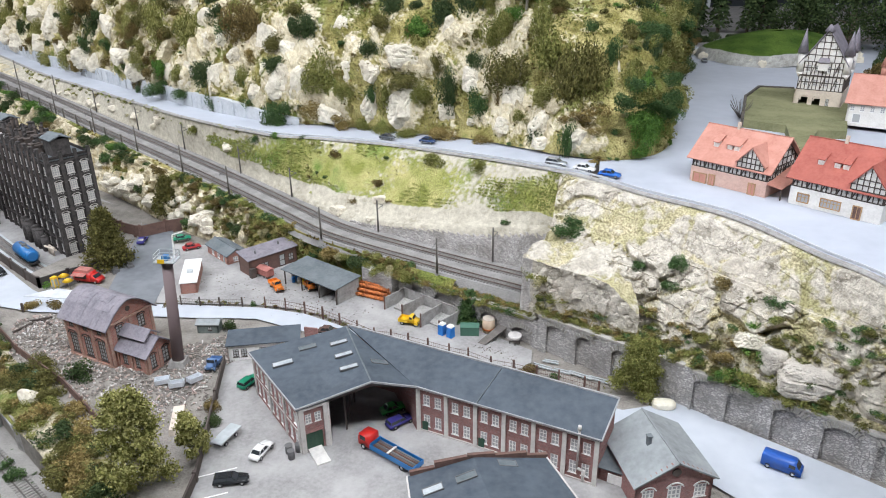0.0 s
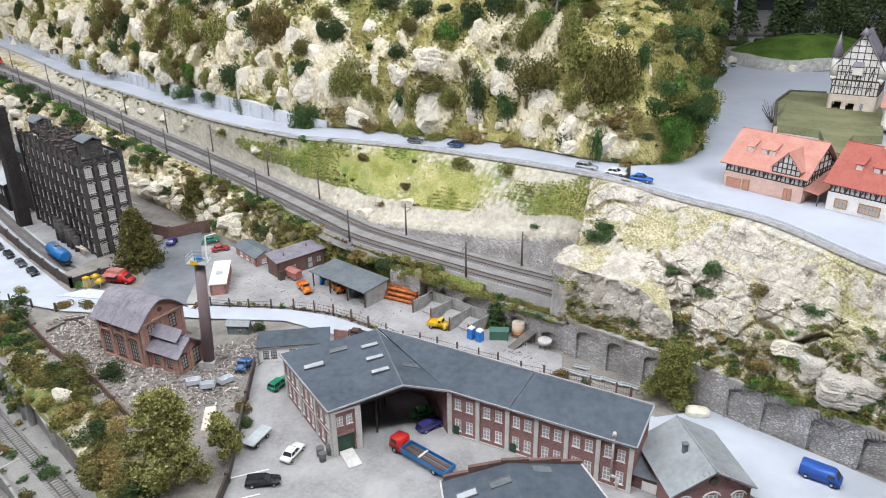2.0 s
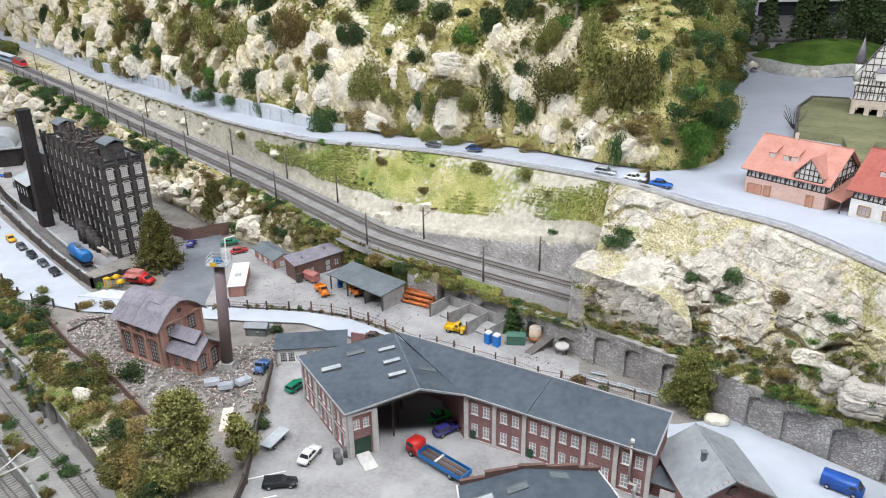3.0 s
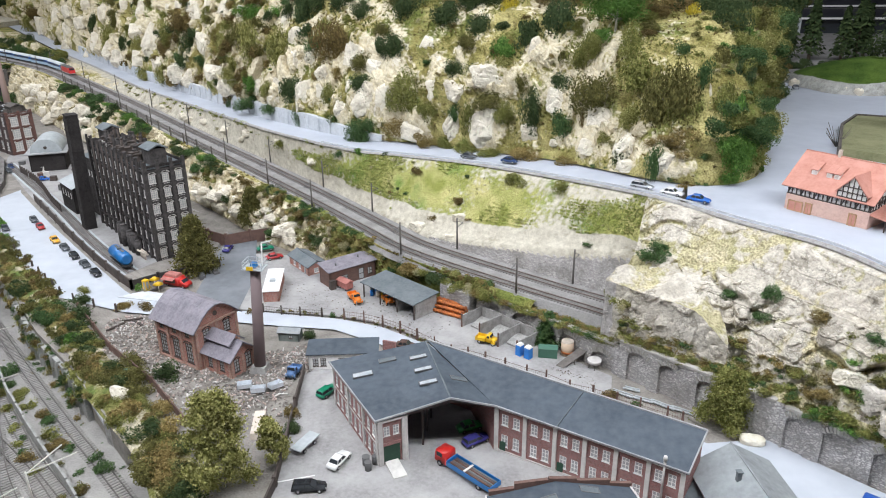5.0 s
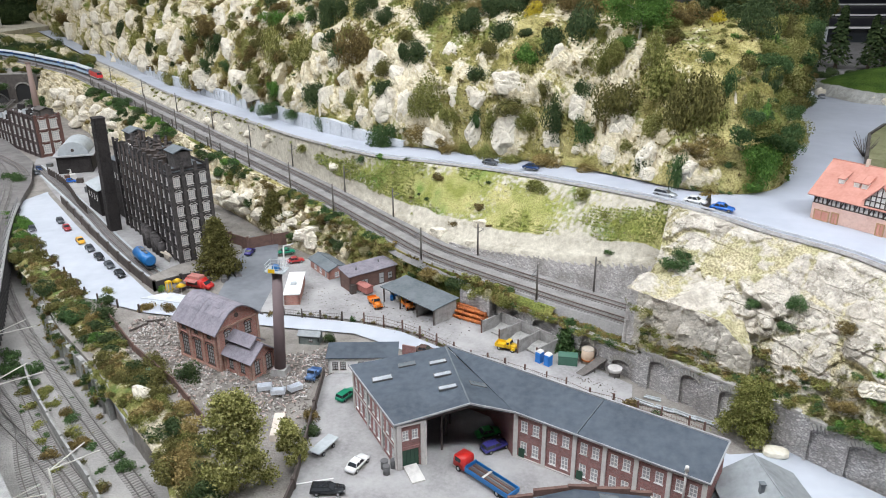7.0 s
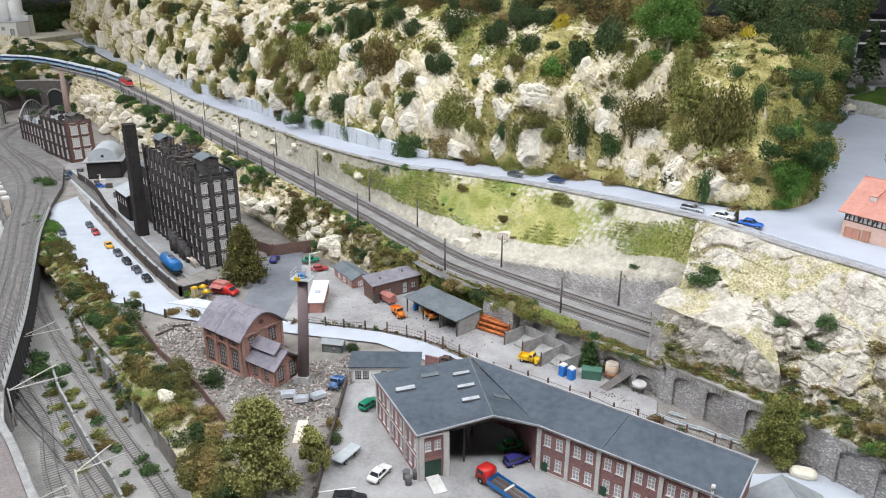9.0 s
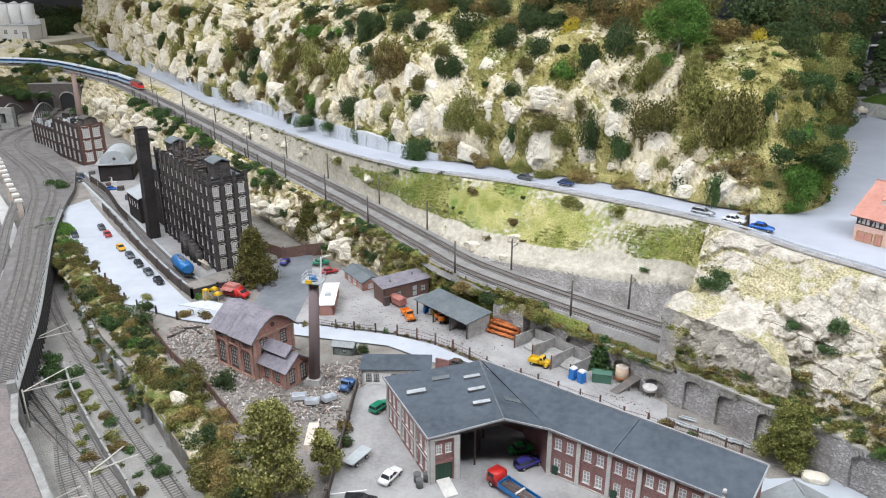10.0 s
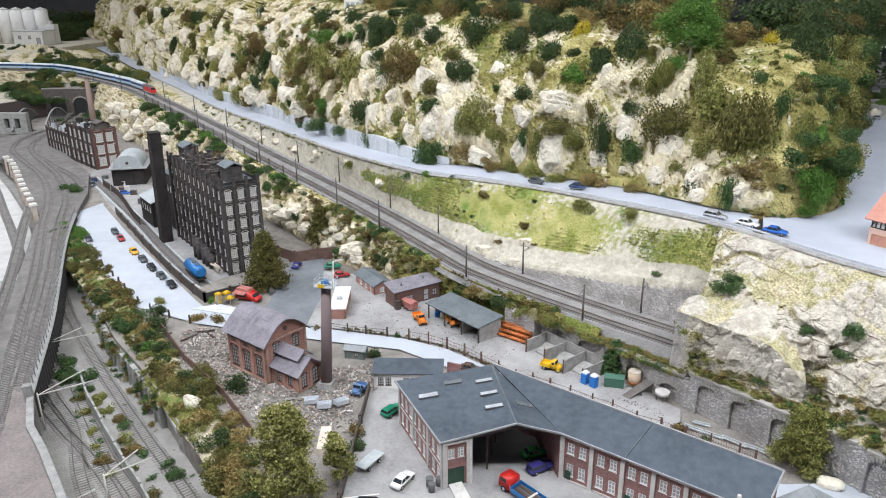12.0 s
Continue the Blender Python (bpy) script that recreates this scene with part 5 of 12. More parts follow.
    slab(bm, [low[1], low[2], front_pts[2], front_pts[3]], 0.003)
    o = part("gable_beam", bm, M_DARK, hall)
    o.matrix_basis = Matrix.Translation((*C, 0)) @ Matrix.Rotation(ang, 4, "Z")
    # inside: side walls of the passage
    facade(hall, D, (-0.085, 1.06), e, M_BRICK)
    for k in range(4):
        bm = bmesh.new()
        t = (k + 1) / 5
        p = Vector((C[0] + (A[0] - C[0]) * 0.0 + (back_m[0] - C[0]) * t, C[1] + (back_m[1] - C[1]) * t, 0))
        beam(bm, (p.x + 0.02, p.y, 0), (p.x + 0.02, p.y, e), 0.003)
        part("inner_post", bm, M_DARK, hall)
    # roof
    r0, r1 = Vector((-0.114, 0.936, 0.1095)), Vector((-0.174, 1.112, 0.1095))
    z = e + 0.003
    B2, D2, F2, A2 = (-0.226, 0.894, z), (-0.044, 0.951, z), (0.220, 0.813, z), (-0.339, 1.062, z)
    C2 = (-0.184, 0.916, z + 0.0035)
    roof = bmesh.new()
    slab(roof, [A2, B2, C2, r0, r1], 0.003)
    slab(roof, [r0, D2, r1], 0.003)
    ro = part("roof", roof, M_GREYROOF, hall)
    wing_roof = bmesh.new()
    br, bmid = (0.262, 0.893, 0.1035), (-0.172, 1.116, 0.1095)
    mid0, mid1 = Vector((0.047, 0.904, z)), Vector((0.094, 0.981, 0.1055))
    slab(wing_roof, [D2, mid0, mid1, bmid], 0.003)
    slab(wing_roof, [mid0 + Vector((0.001, -0.0005, 0.0006)), F2, br, mid1 + Vector((0.001, -0.0005, 0.0006))], 0.003)
    part("roof", wing_roof, M_GREYROOF, hall)
    bm = bmesh.new()
    beam(bm, br, bmid, 0.003, 0.004), beam(bm, F2, br, 0.002, 0.003), beam(bm, A2, B2, 0.002, 0.0035)
    beam(bm, B2, C2, 0.002, 0.003), beam(bm, C2, r0, 0.002, 0.003), beam(bm, r0, D2, 0.002, 0.003), beam(bm, D2, F2, 0.0018, 0.0025)
    part("roof_edge", bm, M_ZINC, hall, "dull metal roof edging")
    bm = bmesh.new()
    beam(bm, mid0 + Vector((0, 0, 0.001)), mid1 + Vector((0, 0, 0.001)), 0.0012, 0.0016)
    part("roof_seam", bm, M_TAR, hall)
    bm = bmesh.new()
    beam(bm, r0 + Vector((0, 0, 0.0006)), r1, 0.0025, 0.001)
    part("roof_seam", bm, M_TAR, hall)
    ridge, left_dir = (r1 - r0), (Vector(B2) - r0)
    down = (Vector(A2) - r1)
    for t, k in ((0.28, 0.10), (0.50, 0.12), (0.72, 0.14)):
        o = r0 + ridge * t + down * 0.22
        skylight(hall, o + Vector((0, 0, 0.0002)), -down, ridge, 0.030, 0.011)
    skylight(hall, r0 + ridge * 0.62 + down * 0.80, -down, ridge, 0.034, 0.014)
    skylight(hall, r0 + ridge * 0.78 + down * 0.52, -down, ridge, 0.030, 0.012, M_TAR)
    skylight(hall, r0 + (Vector(D2) - r0) * 0.22 + (r1 - r0) * 0.33 + Vector((0, 0, 0.0003)), Vector(D2) - r0, ridge, 0.028, 0.012, M_TAR)
    # stove pipe on the wing
    bm = bmesh.new()
    a = math.atan2(F[1] - E[1], F[0] - E[0])
    px, py = E[0] + math.cos(a) * 0.166 + math.sin(a) * 0.004, E[1] + math.sin(a) * 0.166 - math.cos(a) * 0.004
    tube(bm, (px, py, 0.028), (px, py, 0.098), 0.0018), tube(bm, (px, py, 0.096), (px, py, 0.103), 0.0032, 0.0026)
    tube(bm, (px, py, 0.028), (px + 0.009, py - 0.003, 0.024), 0.0022), tube(bm, (px + 0.009, py - 0.003, 0.026), (px + 0.009, py - 0.003, 0.006), 0.0024)
    part("flue", bm, M_STONEGREY, hall, "pale metal flue pipe")
    return hall


works_hall = build_works_hall()


def build_front_hall():
    """The neighbouring hall, of which the roof shows at the foot of the view."""
    h = thing("front_hall", "brick works hall with a grey roof and stepped parapet", "factory hall")
    P, Q, R, S = (-0.048, 0.748), (0.135, 0.782), (0.20, 0.60), (-0.02, 0.56)
    for a, b in ((S, R), (R, Q), (Q, P), (P, S)):
        facade(h, a, b, 0.083, M_BRICK)
    ra, rb = Vector((0.035, 0.775, 0.103)), Vector((0.08, 0.575, 0.103))
    P3, Q3, R3, S3 = (-0.052, 0.750, 0.085), (0.138, 0.786, 0.085), (0.205, 0.598, 0.085), (-0.026, 0.556, 0.085)
    bm = bmesh.new()
    slab(bm, [P3, S3, rb, ra], 0.003)
    slab(bm, [ra, rb, R3, Q3], 0.003)
    part("roof", bm, M_GREYROOF, h)
    for a, b in ((Q3, R3), (P3, S3)):
        bm = bmesh.new()
        beam(bm, a, b, 0.0022, 0.003)
        part("roof_edge", bm, M_STONEGREY, h)
    ux, uy = (Vector(P3) - ra), (rb - ra)
    for t, k in ((0.16, 0.85), (0.42, 0.85), (0.16, 0.35), (0.45, 0.4)):
        skylight(h, ra + uy * t + ux * k, -ux, uy, 0.028, 0.013, M_PALEROOF if k > 0.5 else M_TAR)
    ux2 = Vector(Q3) - ra
    for t in (0.12, 0.42):
        skylight(h, ra + uy * t + ux2 * 0.30, ux2, -uy, 0.026, 0.013, M_TAR)
    # stepped brick parapet on the back edge
    d = Vector((*Q, 0)) - Vector((*P, 0))
    for k, (t0, t1, z) in enumerate(((0.0, 0.18, 0.094), (0.18, 0.42, 0.104), (0.42, 0.62, 0.109), (0.62, 0.86, 0.103), (0.86, 1.02, 0.095))):
        a, b = Vector((*P, 0)) + d * t0, Vector((*P, 0)) + d * t1
        bm = bmesh.new()
        beam(bm, (a.x, a.y + 0.004, z - 0.008), (b.x, b.y + 0.004, z - 0.008 + (0.003 if k < 2 else -0.003)), 0.005, 0.014)
        part("parapet", bm, M_BROWNWOOD, h, "dark red capped brick parapet")
    return h


build_front_hall()


def gable_house(name, label, category, origin, angle, w, d, eave, ridge, mats, z=0.0, wins=None, over=0.005, along=True, frame_mat=None, arch=False, group=""):
    """A house with a pitched roof: w along its own x, d along y; the ridge runs along x, or along y. wins: side 0 front, 1 right, 2 back, 3 left -> windows."""
    wall_mat, roof_mat = mats[:2]
    h = thing(name, label, category, group, "", local(origin, angle, z))
    wins = wins or {}
    cs = [(0, 0), (w, 0), (w, d), (0, d)]
    walls = []
    for k in range(4):
        p, q = cs[k], cs[(k + 1) % 4]
        ln = math.dist(p, q)
        gable = (k in (1, 3)) if along else (k in (0, 2))
        walls.append(facade(h, p, q, eave, wall_mat, wins.get(k, ()), frame_mat or M_WHITE, top=[(0, eave), (ln / 2, ridge), (ln, eave)] if gable else None, arch=arch))
    t = (ridge - eave) / ((d if along else w) / 2)
    lo = eave - over * t + 0.002
    if along:
        r0, r1 = (-over, d / 2, ridge + 0.002), (w + over, d / 2, ridge + 0.002)
        roof_slab(h, [(-over, -over, lo), (w + over, -over, lo), r1, r0], roof_mat)
        roof_slab(h, [r0, r1, (w + over, d + over, lo), (-over, d + over, lo)], roof_mat)
    else:
        r0, r1 = (w / 2, -over, ridge + 0.002), (w / 2, d + over, ridge + 0.002)
        roof_slab(h, [(-over, -over, lo), r0, r1, (-over, d + over, lo)], roof_mat)
        roof_slab(h, [r0, (w + over, -over, lo), (w + over, d + over, lo), r1], roof_mat)
    bm = bmesh.new()
    beam(bm, (r0[0], r0[1], r0[2] + 0.0003), (r1[0], r1[1], r1[2] + 0.0003), 0.0022, 0.0016)
    part("ridge_cap", bm, roof_mat, h)
    return h, walls


def mono_shed(name, label, category, origin, angle, w, d, h0, h1, mats, wins=None, over=0.004, frame_mat=None):
    """A shed with a single-pitch roof, h0 high at the front, h1 at the back."""
    s = thing(name, label, category, "", "", local(origin, angle))
    wins = wins or {}
    facade(s, (0, 0), (w, 0), h0, mats[0], wins.get(0, ()), frame_mat or M_WHITE)
    facade(s, (w, 0), (w, d), h0, mats[0], wins.get(1, ()), frame_mat or M_WHITE, top=[(0, h0), (d, h1)])
    facade(s, (w, d), (0, d), h1, mats[0])
    facade(s, (0, d), (0, 0), h0, mats[0], wins.get(3, ()), frame_mat or M_WHITE, top=[(0, h1), (d, h0)])
    roof_slab(s, [(-over, -over, h0 + 0.0015), (w + over, -over, h0 + 0.0015), (w + over, d + over, h1 + 0.0025), (-over, d + over, h1 + 0.0025)], mats[1], 0.002)
    return s


def base_angle(p, q):
    return math.degrees(math.atan2(q[1] - p[1], q[0] - p[0]))


# small white office at the end of the works hall
office = mono_shed("office", "small white office with a flat slate roof", "office", (-0.411, 1.172), 8, 0.132, 0.045, 0.036, 0.041, (M_WHITE, M_GREYROOF),
                   {0: [(0.008, 0.010, 0.011, 0.017, 2, 3), (0.023, 0.010, 0.011, 0.017, 2, 3), (0.058, 0.010, 0.012, 0.017, 3, 3), (0.074, 0.010, 0.012, 0.017, 3, 3)]}, frame_mat=M_DARK)
bm = bmesh.new()
box(bm, 0.002, 0.030, 0, 0.004, 0, 0.046, taper=0.0003)
solid("brick_gable_wall", bm, M_BRICK, "dark red brick wall stub beside the white office", "wall", at=local((-0.276, 1.222), -14))

# brick gatehouse with grey roof beside the street
gate_house, gw = gable_house("gatehouse", "red brick gatehouse with a light grey roof", "house", (0.262, 0.772), 9, 0.115, 0.115, 0.046, 0.078, (M_BRICK, M_GATEROOF), along=False, over=0.006,
                             wins={0: [(0.010, 0.012, 0.018, 0.022, 3, 3), (0.048, 0.012, 0.020, 0.024, 3, 3), (0.088, 0.012, 0.018, 0.022, 3, 3)]}, arch=True)
bm = bmesh.new()
for k in range(8):
    t = k / 8
    box(bm, 0.0575 - 0.0575 * (1 - t) - 0.002, 0.0575 - 0.0575 * (1 - t) + 0.006, -0.0025, 0.002, 0.042 + 0.033 * t, 0.047 + 0.033 * t)
    box(bm, 0.0575 + 0.0575 * (1 - t) - 0.006, 0.0575 + 0.0575 * (1 - t) + 0.002, -0.0025, 0.002, 0.042 + 0.033 * t, 0.047 + 0.033 * t)
part("stepped_frieze", bm, M_BRICK, gate_house)
bm = bmesh.new()
tube(bm, (0.0575, -0.002, 0.060), (0.0575, 0.001, 0.060), 0.0065, 0.0065, 16)
part("round_window", bm, M_DARK, gate_house)
bm = bmesh.new()
box(bm, 0.036, 0.042, 0.05, 0.056, 0.055, 0.083), box(bm, 0.035, 0.043, 0.049, 0.057, 0.083, 0.0845)
part("chimney", bm, M_TAR, gate_house)
lean = mono_shed("lean_to", "low annex with a slate roof and white hatch", "shed", (0.225, 0.835), -28, 0.045, 0.035, 0.026, 0.034, (M_BRICK, M_TAR))
bm = bmesh.new()
box(bm, 0.014, 0.042, -0.003, -0.0005, 0.004, 0.020, taper=0.0004)
part("hatch", bm, M_WHITE, lean, "white sliding hatch")


M_PALEBRICK = courses("pale_brick", (0.36, 0.19, 0.14), (0.50, 0.30, 0.23), (0.50, 0.40, 0.35), 0.0036, 0.0013, depth=0.0003)


# ruined red brick works with its chimney
def round_gable_house(name, label, category, origin, angle, w, d, eave, ridge, mats, wins, frame_mat, over):
    """A house whose roof curves over from eave to ridge; the ridge runs along x."""
    h = thing(name, label, category, "", "", local(origin, angle))
    curve = [(0.0, 0.0), (0.17, 0.50), (0.30, 0.80), (0.42, 0.96), (0.5, 1.0)]
    curve += [(1 - u, v) for u, v in curve[-2::-1]]
    line = [(d * u, eave + (ridge - eave) * v) for u, v in curve]
    cs = [(0, 0), (w, 0), (w, d), (0, d)]
    walls = [facade(h, cs[k], cs[(k + 1) % 4], eave, mats[0], wins.get(k, ()), frame_mat, top=line if k in (1, 3) else None, arch=True) for k in range(4)]
    ext = [(-over, eave - over * 1.1)] + line[1:-1] + [(d + over, eave - over * 1.1)]
    bm = bmesh.new()
    for (y0, z0), (y1, z1) in zip(ext, ext[1:]):
        slab(bm, [(-over, y0, z0 + 0.002), (w + over, y0, z0 + 0.002), (w + over, y1, z1 + 0.002), (-over, y1, z1 + 0.002)], 0.002)
    part("roof", bm, mats[1], h)
    # slate courses and patched sheets on the visible slope
    rng = random.Random(41)
    for y0, z0, y1, z1 in [(*p, *q) for p, q in zip(ext[:4], ext[1:5])]:
        n = 9
        for k in range(n):
            x0, x1 = -over + (w + 2 * over) * k / n, -over + (w + 2 * over) * (k + 0.97) / n
            lift = 0.0024 + rng.uniform(0.0002, 0.0010)
            bm = bmesh.new()
            slab(bm, [(x0, y0, z0 + lift), (x1, y0, z0 + lift), (x1, y0 + (y1 - y0) * 0.985, z0 + (z1 - z0) * 0.985 + lift), (x0, y0 + (y1 - y0) * 0.985, z0 + (z1 - z0) * 0.985 + lift)], 0.0006)
            part("roof_sheet", bm, mats[1], h)
    return h, walls


def build_red_works():
    a, ang, w, d = (-0.731, 1.210), -27.9, 0.120, 0.106
    arches = [(0.010, 0.012, 0.020, 0.042, 3, 5), (0.049, 0.012, 0.020, 0.042, 3, 5), (0.088, 0.012, 0.020, 0.042, 3, 5)]
    upper = [(0.014, 0.068, 0.012, 0.011, 2, 2), (0.053, 0.068, 0.012, 0.011, 2, 2), (0.092, 0.068, 0.012, 0.011, 2, 2)]
    h, walls = round_gable_house("brick_works", "orange-red brick works house with curved mauve slate roof", "factory", a, ang, w, d, 0.090, 0.123, (M_ORANGEBRICK, M_SLATE),
                                 {0: arches + upper, 1: [(0.020, 0.054, 0.016, 0.026, 2, 4), (0.070, 0.054, 0.016, 0.026, 2, 4), (0.036, 0.098, 0.008, 0.009, 2, 2)][:2]}, M_DARK, 0.008)
    trims(h, walls[0], [0.004, 0.0395, 0.0785, w - 0.004], 0.086, M_PALEBRICK, 0.005)
    trims(h, walls[1], [0.004, 0.053, d - 0.004], 0.086, M_PALEBRICK, 0.006)
    strip(walls[1], 0, d, 0.086, M_PALEBRICK, 0.004, 0.003)
    strip(walls[0], 0, w, 0.084, M_ORANGEBRICK, 0.004, 0.003)
    strip(walls[0], 0, w, 0.060, M_ORANGEBRICK, 0.002, 0.0015)
    strip(walls[0], 0, w, 0.0005, M_PALEBRICK, 0.006, 0.002, "plinth")
    bm = bmesh.new()
    tube(bm, (d / 2, -0.001, 0.104), (d / 2, 0.001, 0.104), 0.005, 0.005, 14)
    part("round_window", bm, M_DARK, walls[1])
    o = Matrix(h.matrix_basis) @ Vector((w + 0.001, 0.012, 0))
    s, sw = gable_house("boiler_house", "brick boiler house with two-step mauve slate roof", "factory", (o.x, o.y), ang + 2, 0.076, 0.062, 0.042, 0.066, (M_ORANGEBRICK, M_SLATE),
                        wins={0: [(0.014, 0.010, 0.012, 0.024, 2, 4), (0.046, 0.010, 0.012, 0.024, 2, 4)], 1: [(0.009, 0.008, 0.013, 0.028, 2, 4), (0.038, 0.006, 0.015, 0.032, 2, 4)]}, frame_mat=M_DARK, arch=True, over=0.007)
    trims(s, sw[0], [0.003, 0.037, 0.073], 0.040, M_PALEBRICK, 0.005)
    trims(s, sw[1], [0.003, 0.031, 0.059], 0.040, M_PALEBRICK, 0.005)
    for y0, y1, z0, z1 in ((0.010, 0.031, 0.0625, 0.079), (0.052, 0.031, 0.0625, 0.079)):
        pts = [(-0.001, y0, z0), (0.066, y0, z0), (0.066, y1, z1), (-0.001, y1, z1)]
        roof_slab(s, pts if y0 < y1 else pts[::-1], M_SLATE)
    return h


build_red_works()


def build_chimney(x, y, h, r0, r1, mat, name, label, platform, lean=(0, 0)):
    c = thing(name, label, "chimney", "", "", pose(x, y, 0, *lean))
    bm = bmesh.new()
    tube(bm, (0, 0, 0), (0, 0, h), r0, r1, 14)
    part("shaft", bm, mat, c)
    bm = bmesh.new()
    if platform:
        box(bm, -0.016, 0.016, -0.016, 0.016, 0, 0.014, taper=0.002)
    else:
        box(bm, -r0 * 1.5, r0 * 1.5, -r0 * 1.5, r0 * 1.5, 0, 0.05, taper=0.002)
    part("plinth", bm, M_CONCRETE, c)
    if platform:
        bm = bmesh.new()
        box(bm, -0.019, 0.019, -0.017, 0.017, h - 0.002, h + 0.0)
        part("platform", bm, M_LIGHTROOF, c, "pale plank platform round the chimney top")
        bars = [("railing_post", (u, v, h), (u, v, h + 0.013)) for u in (-0.018, 0.0, 0.018) for v in (-0.016, 0.016)]
        for z in (h + 0.006, h + 0.013):
            bars += [("rail", (-0.018, v, z), (0.018, v, z)) for v in (-0.016, 0.016)] + [("rail", (u, -0.016, z), (u, 0.016, z)) for u in (-0.018, 0.018)]
        for kind, a, b in bars:
            bm = bmesh.new()
            beam(bm, a, b, 0.0009)
            part(kind, bm, M_LIGHTROOF, c)
        bm = bmesh.new()
        beam(bm, (0.012, 0.006, h), (0.012, 0.006, h + 0.045), 0.0022), beam(bm, (0.012, 0.006, h + 0.045), (0.030, 0.010, h + 0.050), 0.0018)
        part("hoist", bm, M_WHITE, c, "white hoist gallows")
        bm = bmesh.new()
        box(bm, -0.010, 0.002, -0.0185, -0.0172, h - 0.001, h + 0.006)
        part("sign", bm, M_YELLOW, c, "yellow sign board")
        bm = bmesh.new()
        box(bm, -0.008, 0.004, -0.006, 0.006, h, h + 0.008, taper=0.001)
        part("tool_chest", bm, M_BLUE, c)
    else:
        bm = bmesh.new()
        tube(bm, (0, 0, h - 0.008), (0, 0, h), r1 * 1.25, r1 * 1.3, 14)
        part("cap", bm, mat, c)
    return c


M_CHIMRED = courses("chimney_red_brick", (0.22, 0.10, 0.075), (0.32, 0.16, 0.12), (0.28, 0.20, 0.17), 0.006, 0.0024, depth=0.0003)
M_BROWNBRICK = courses("brown_brick", (0.050, 0.036, 0.034), (0.105, 0.075, 0.070), (0.09, 0.07, 0.065), 0.0036, 0.0014, depth=0.0003)
M_CHIM = courses("dark_chimney_brick", (0.15, 0.090, 0.088), (0.29, 0.20, 0.195), (0.20, 0.15, 0.15), 0.004, 0.0016, depth=0.0003)
build_chimney(-0.506, 1.164, 0.218, 0.0112, 0.0096, M_CHIM, "works_chimney", "tall purple-brown brick chimney with a pale work platform", True, (-2.0, 2.6))
build_chimney(-2.50, 3.30, 0.335, 0.019, 0.010, M_CHIMRED, "factory_chimney", "slim red brick factory chimney far behind the mill", False)


M_DUSTY = surf("dusty_black_brick", (0.022, 0.020, 0.0195), (0.095, 0.085, 0.081), 0.008, 0.9, 0.3)
M_GRIME = surf("sooty_window_frame", (0.48, 0.46, 0.43), (0.70, 0.67, 0.63), 0.006, 0.8, 0.1)
M_SOOT.node_tree.nodes["Principled BSDF"].inputs["Specular IOR Level"].default_value = 0.15


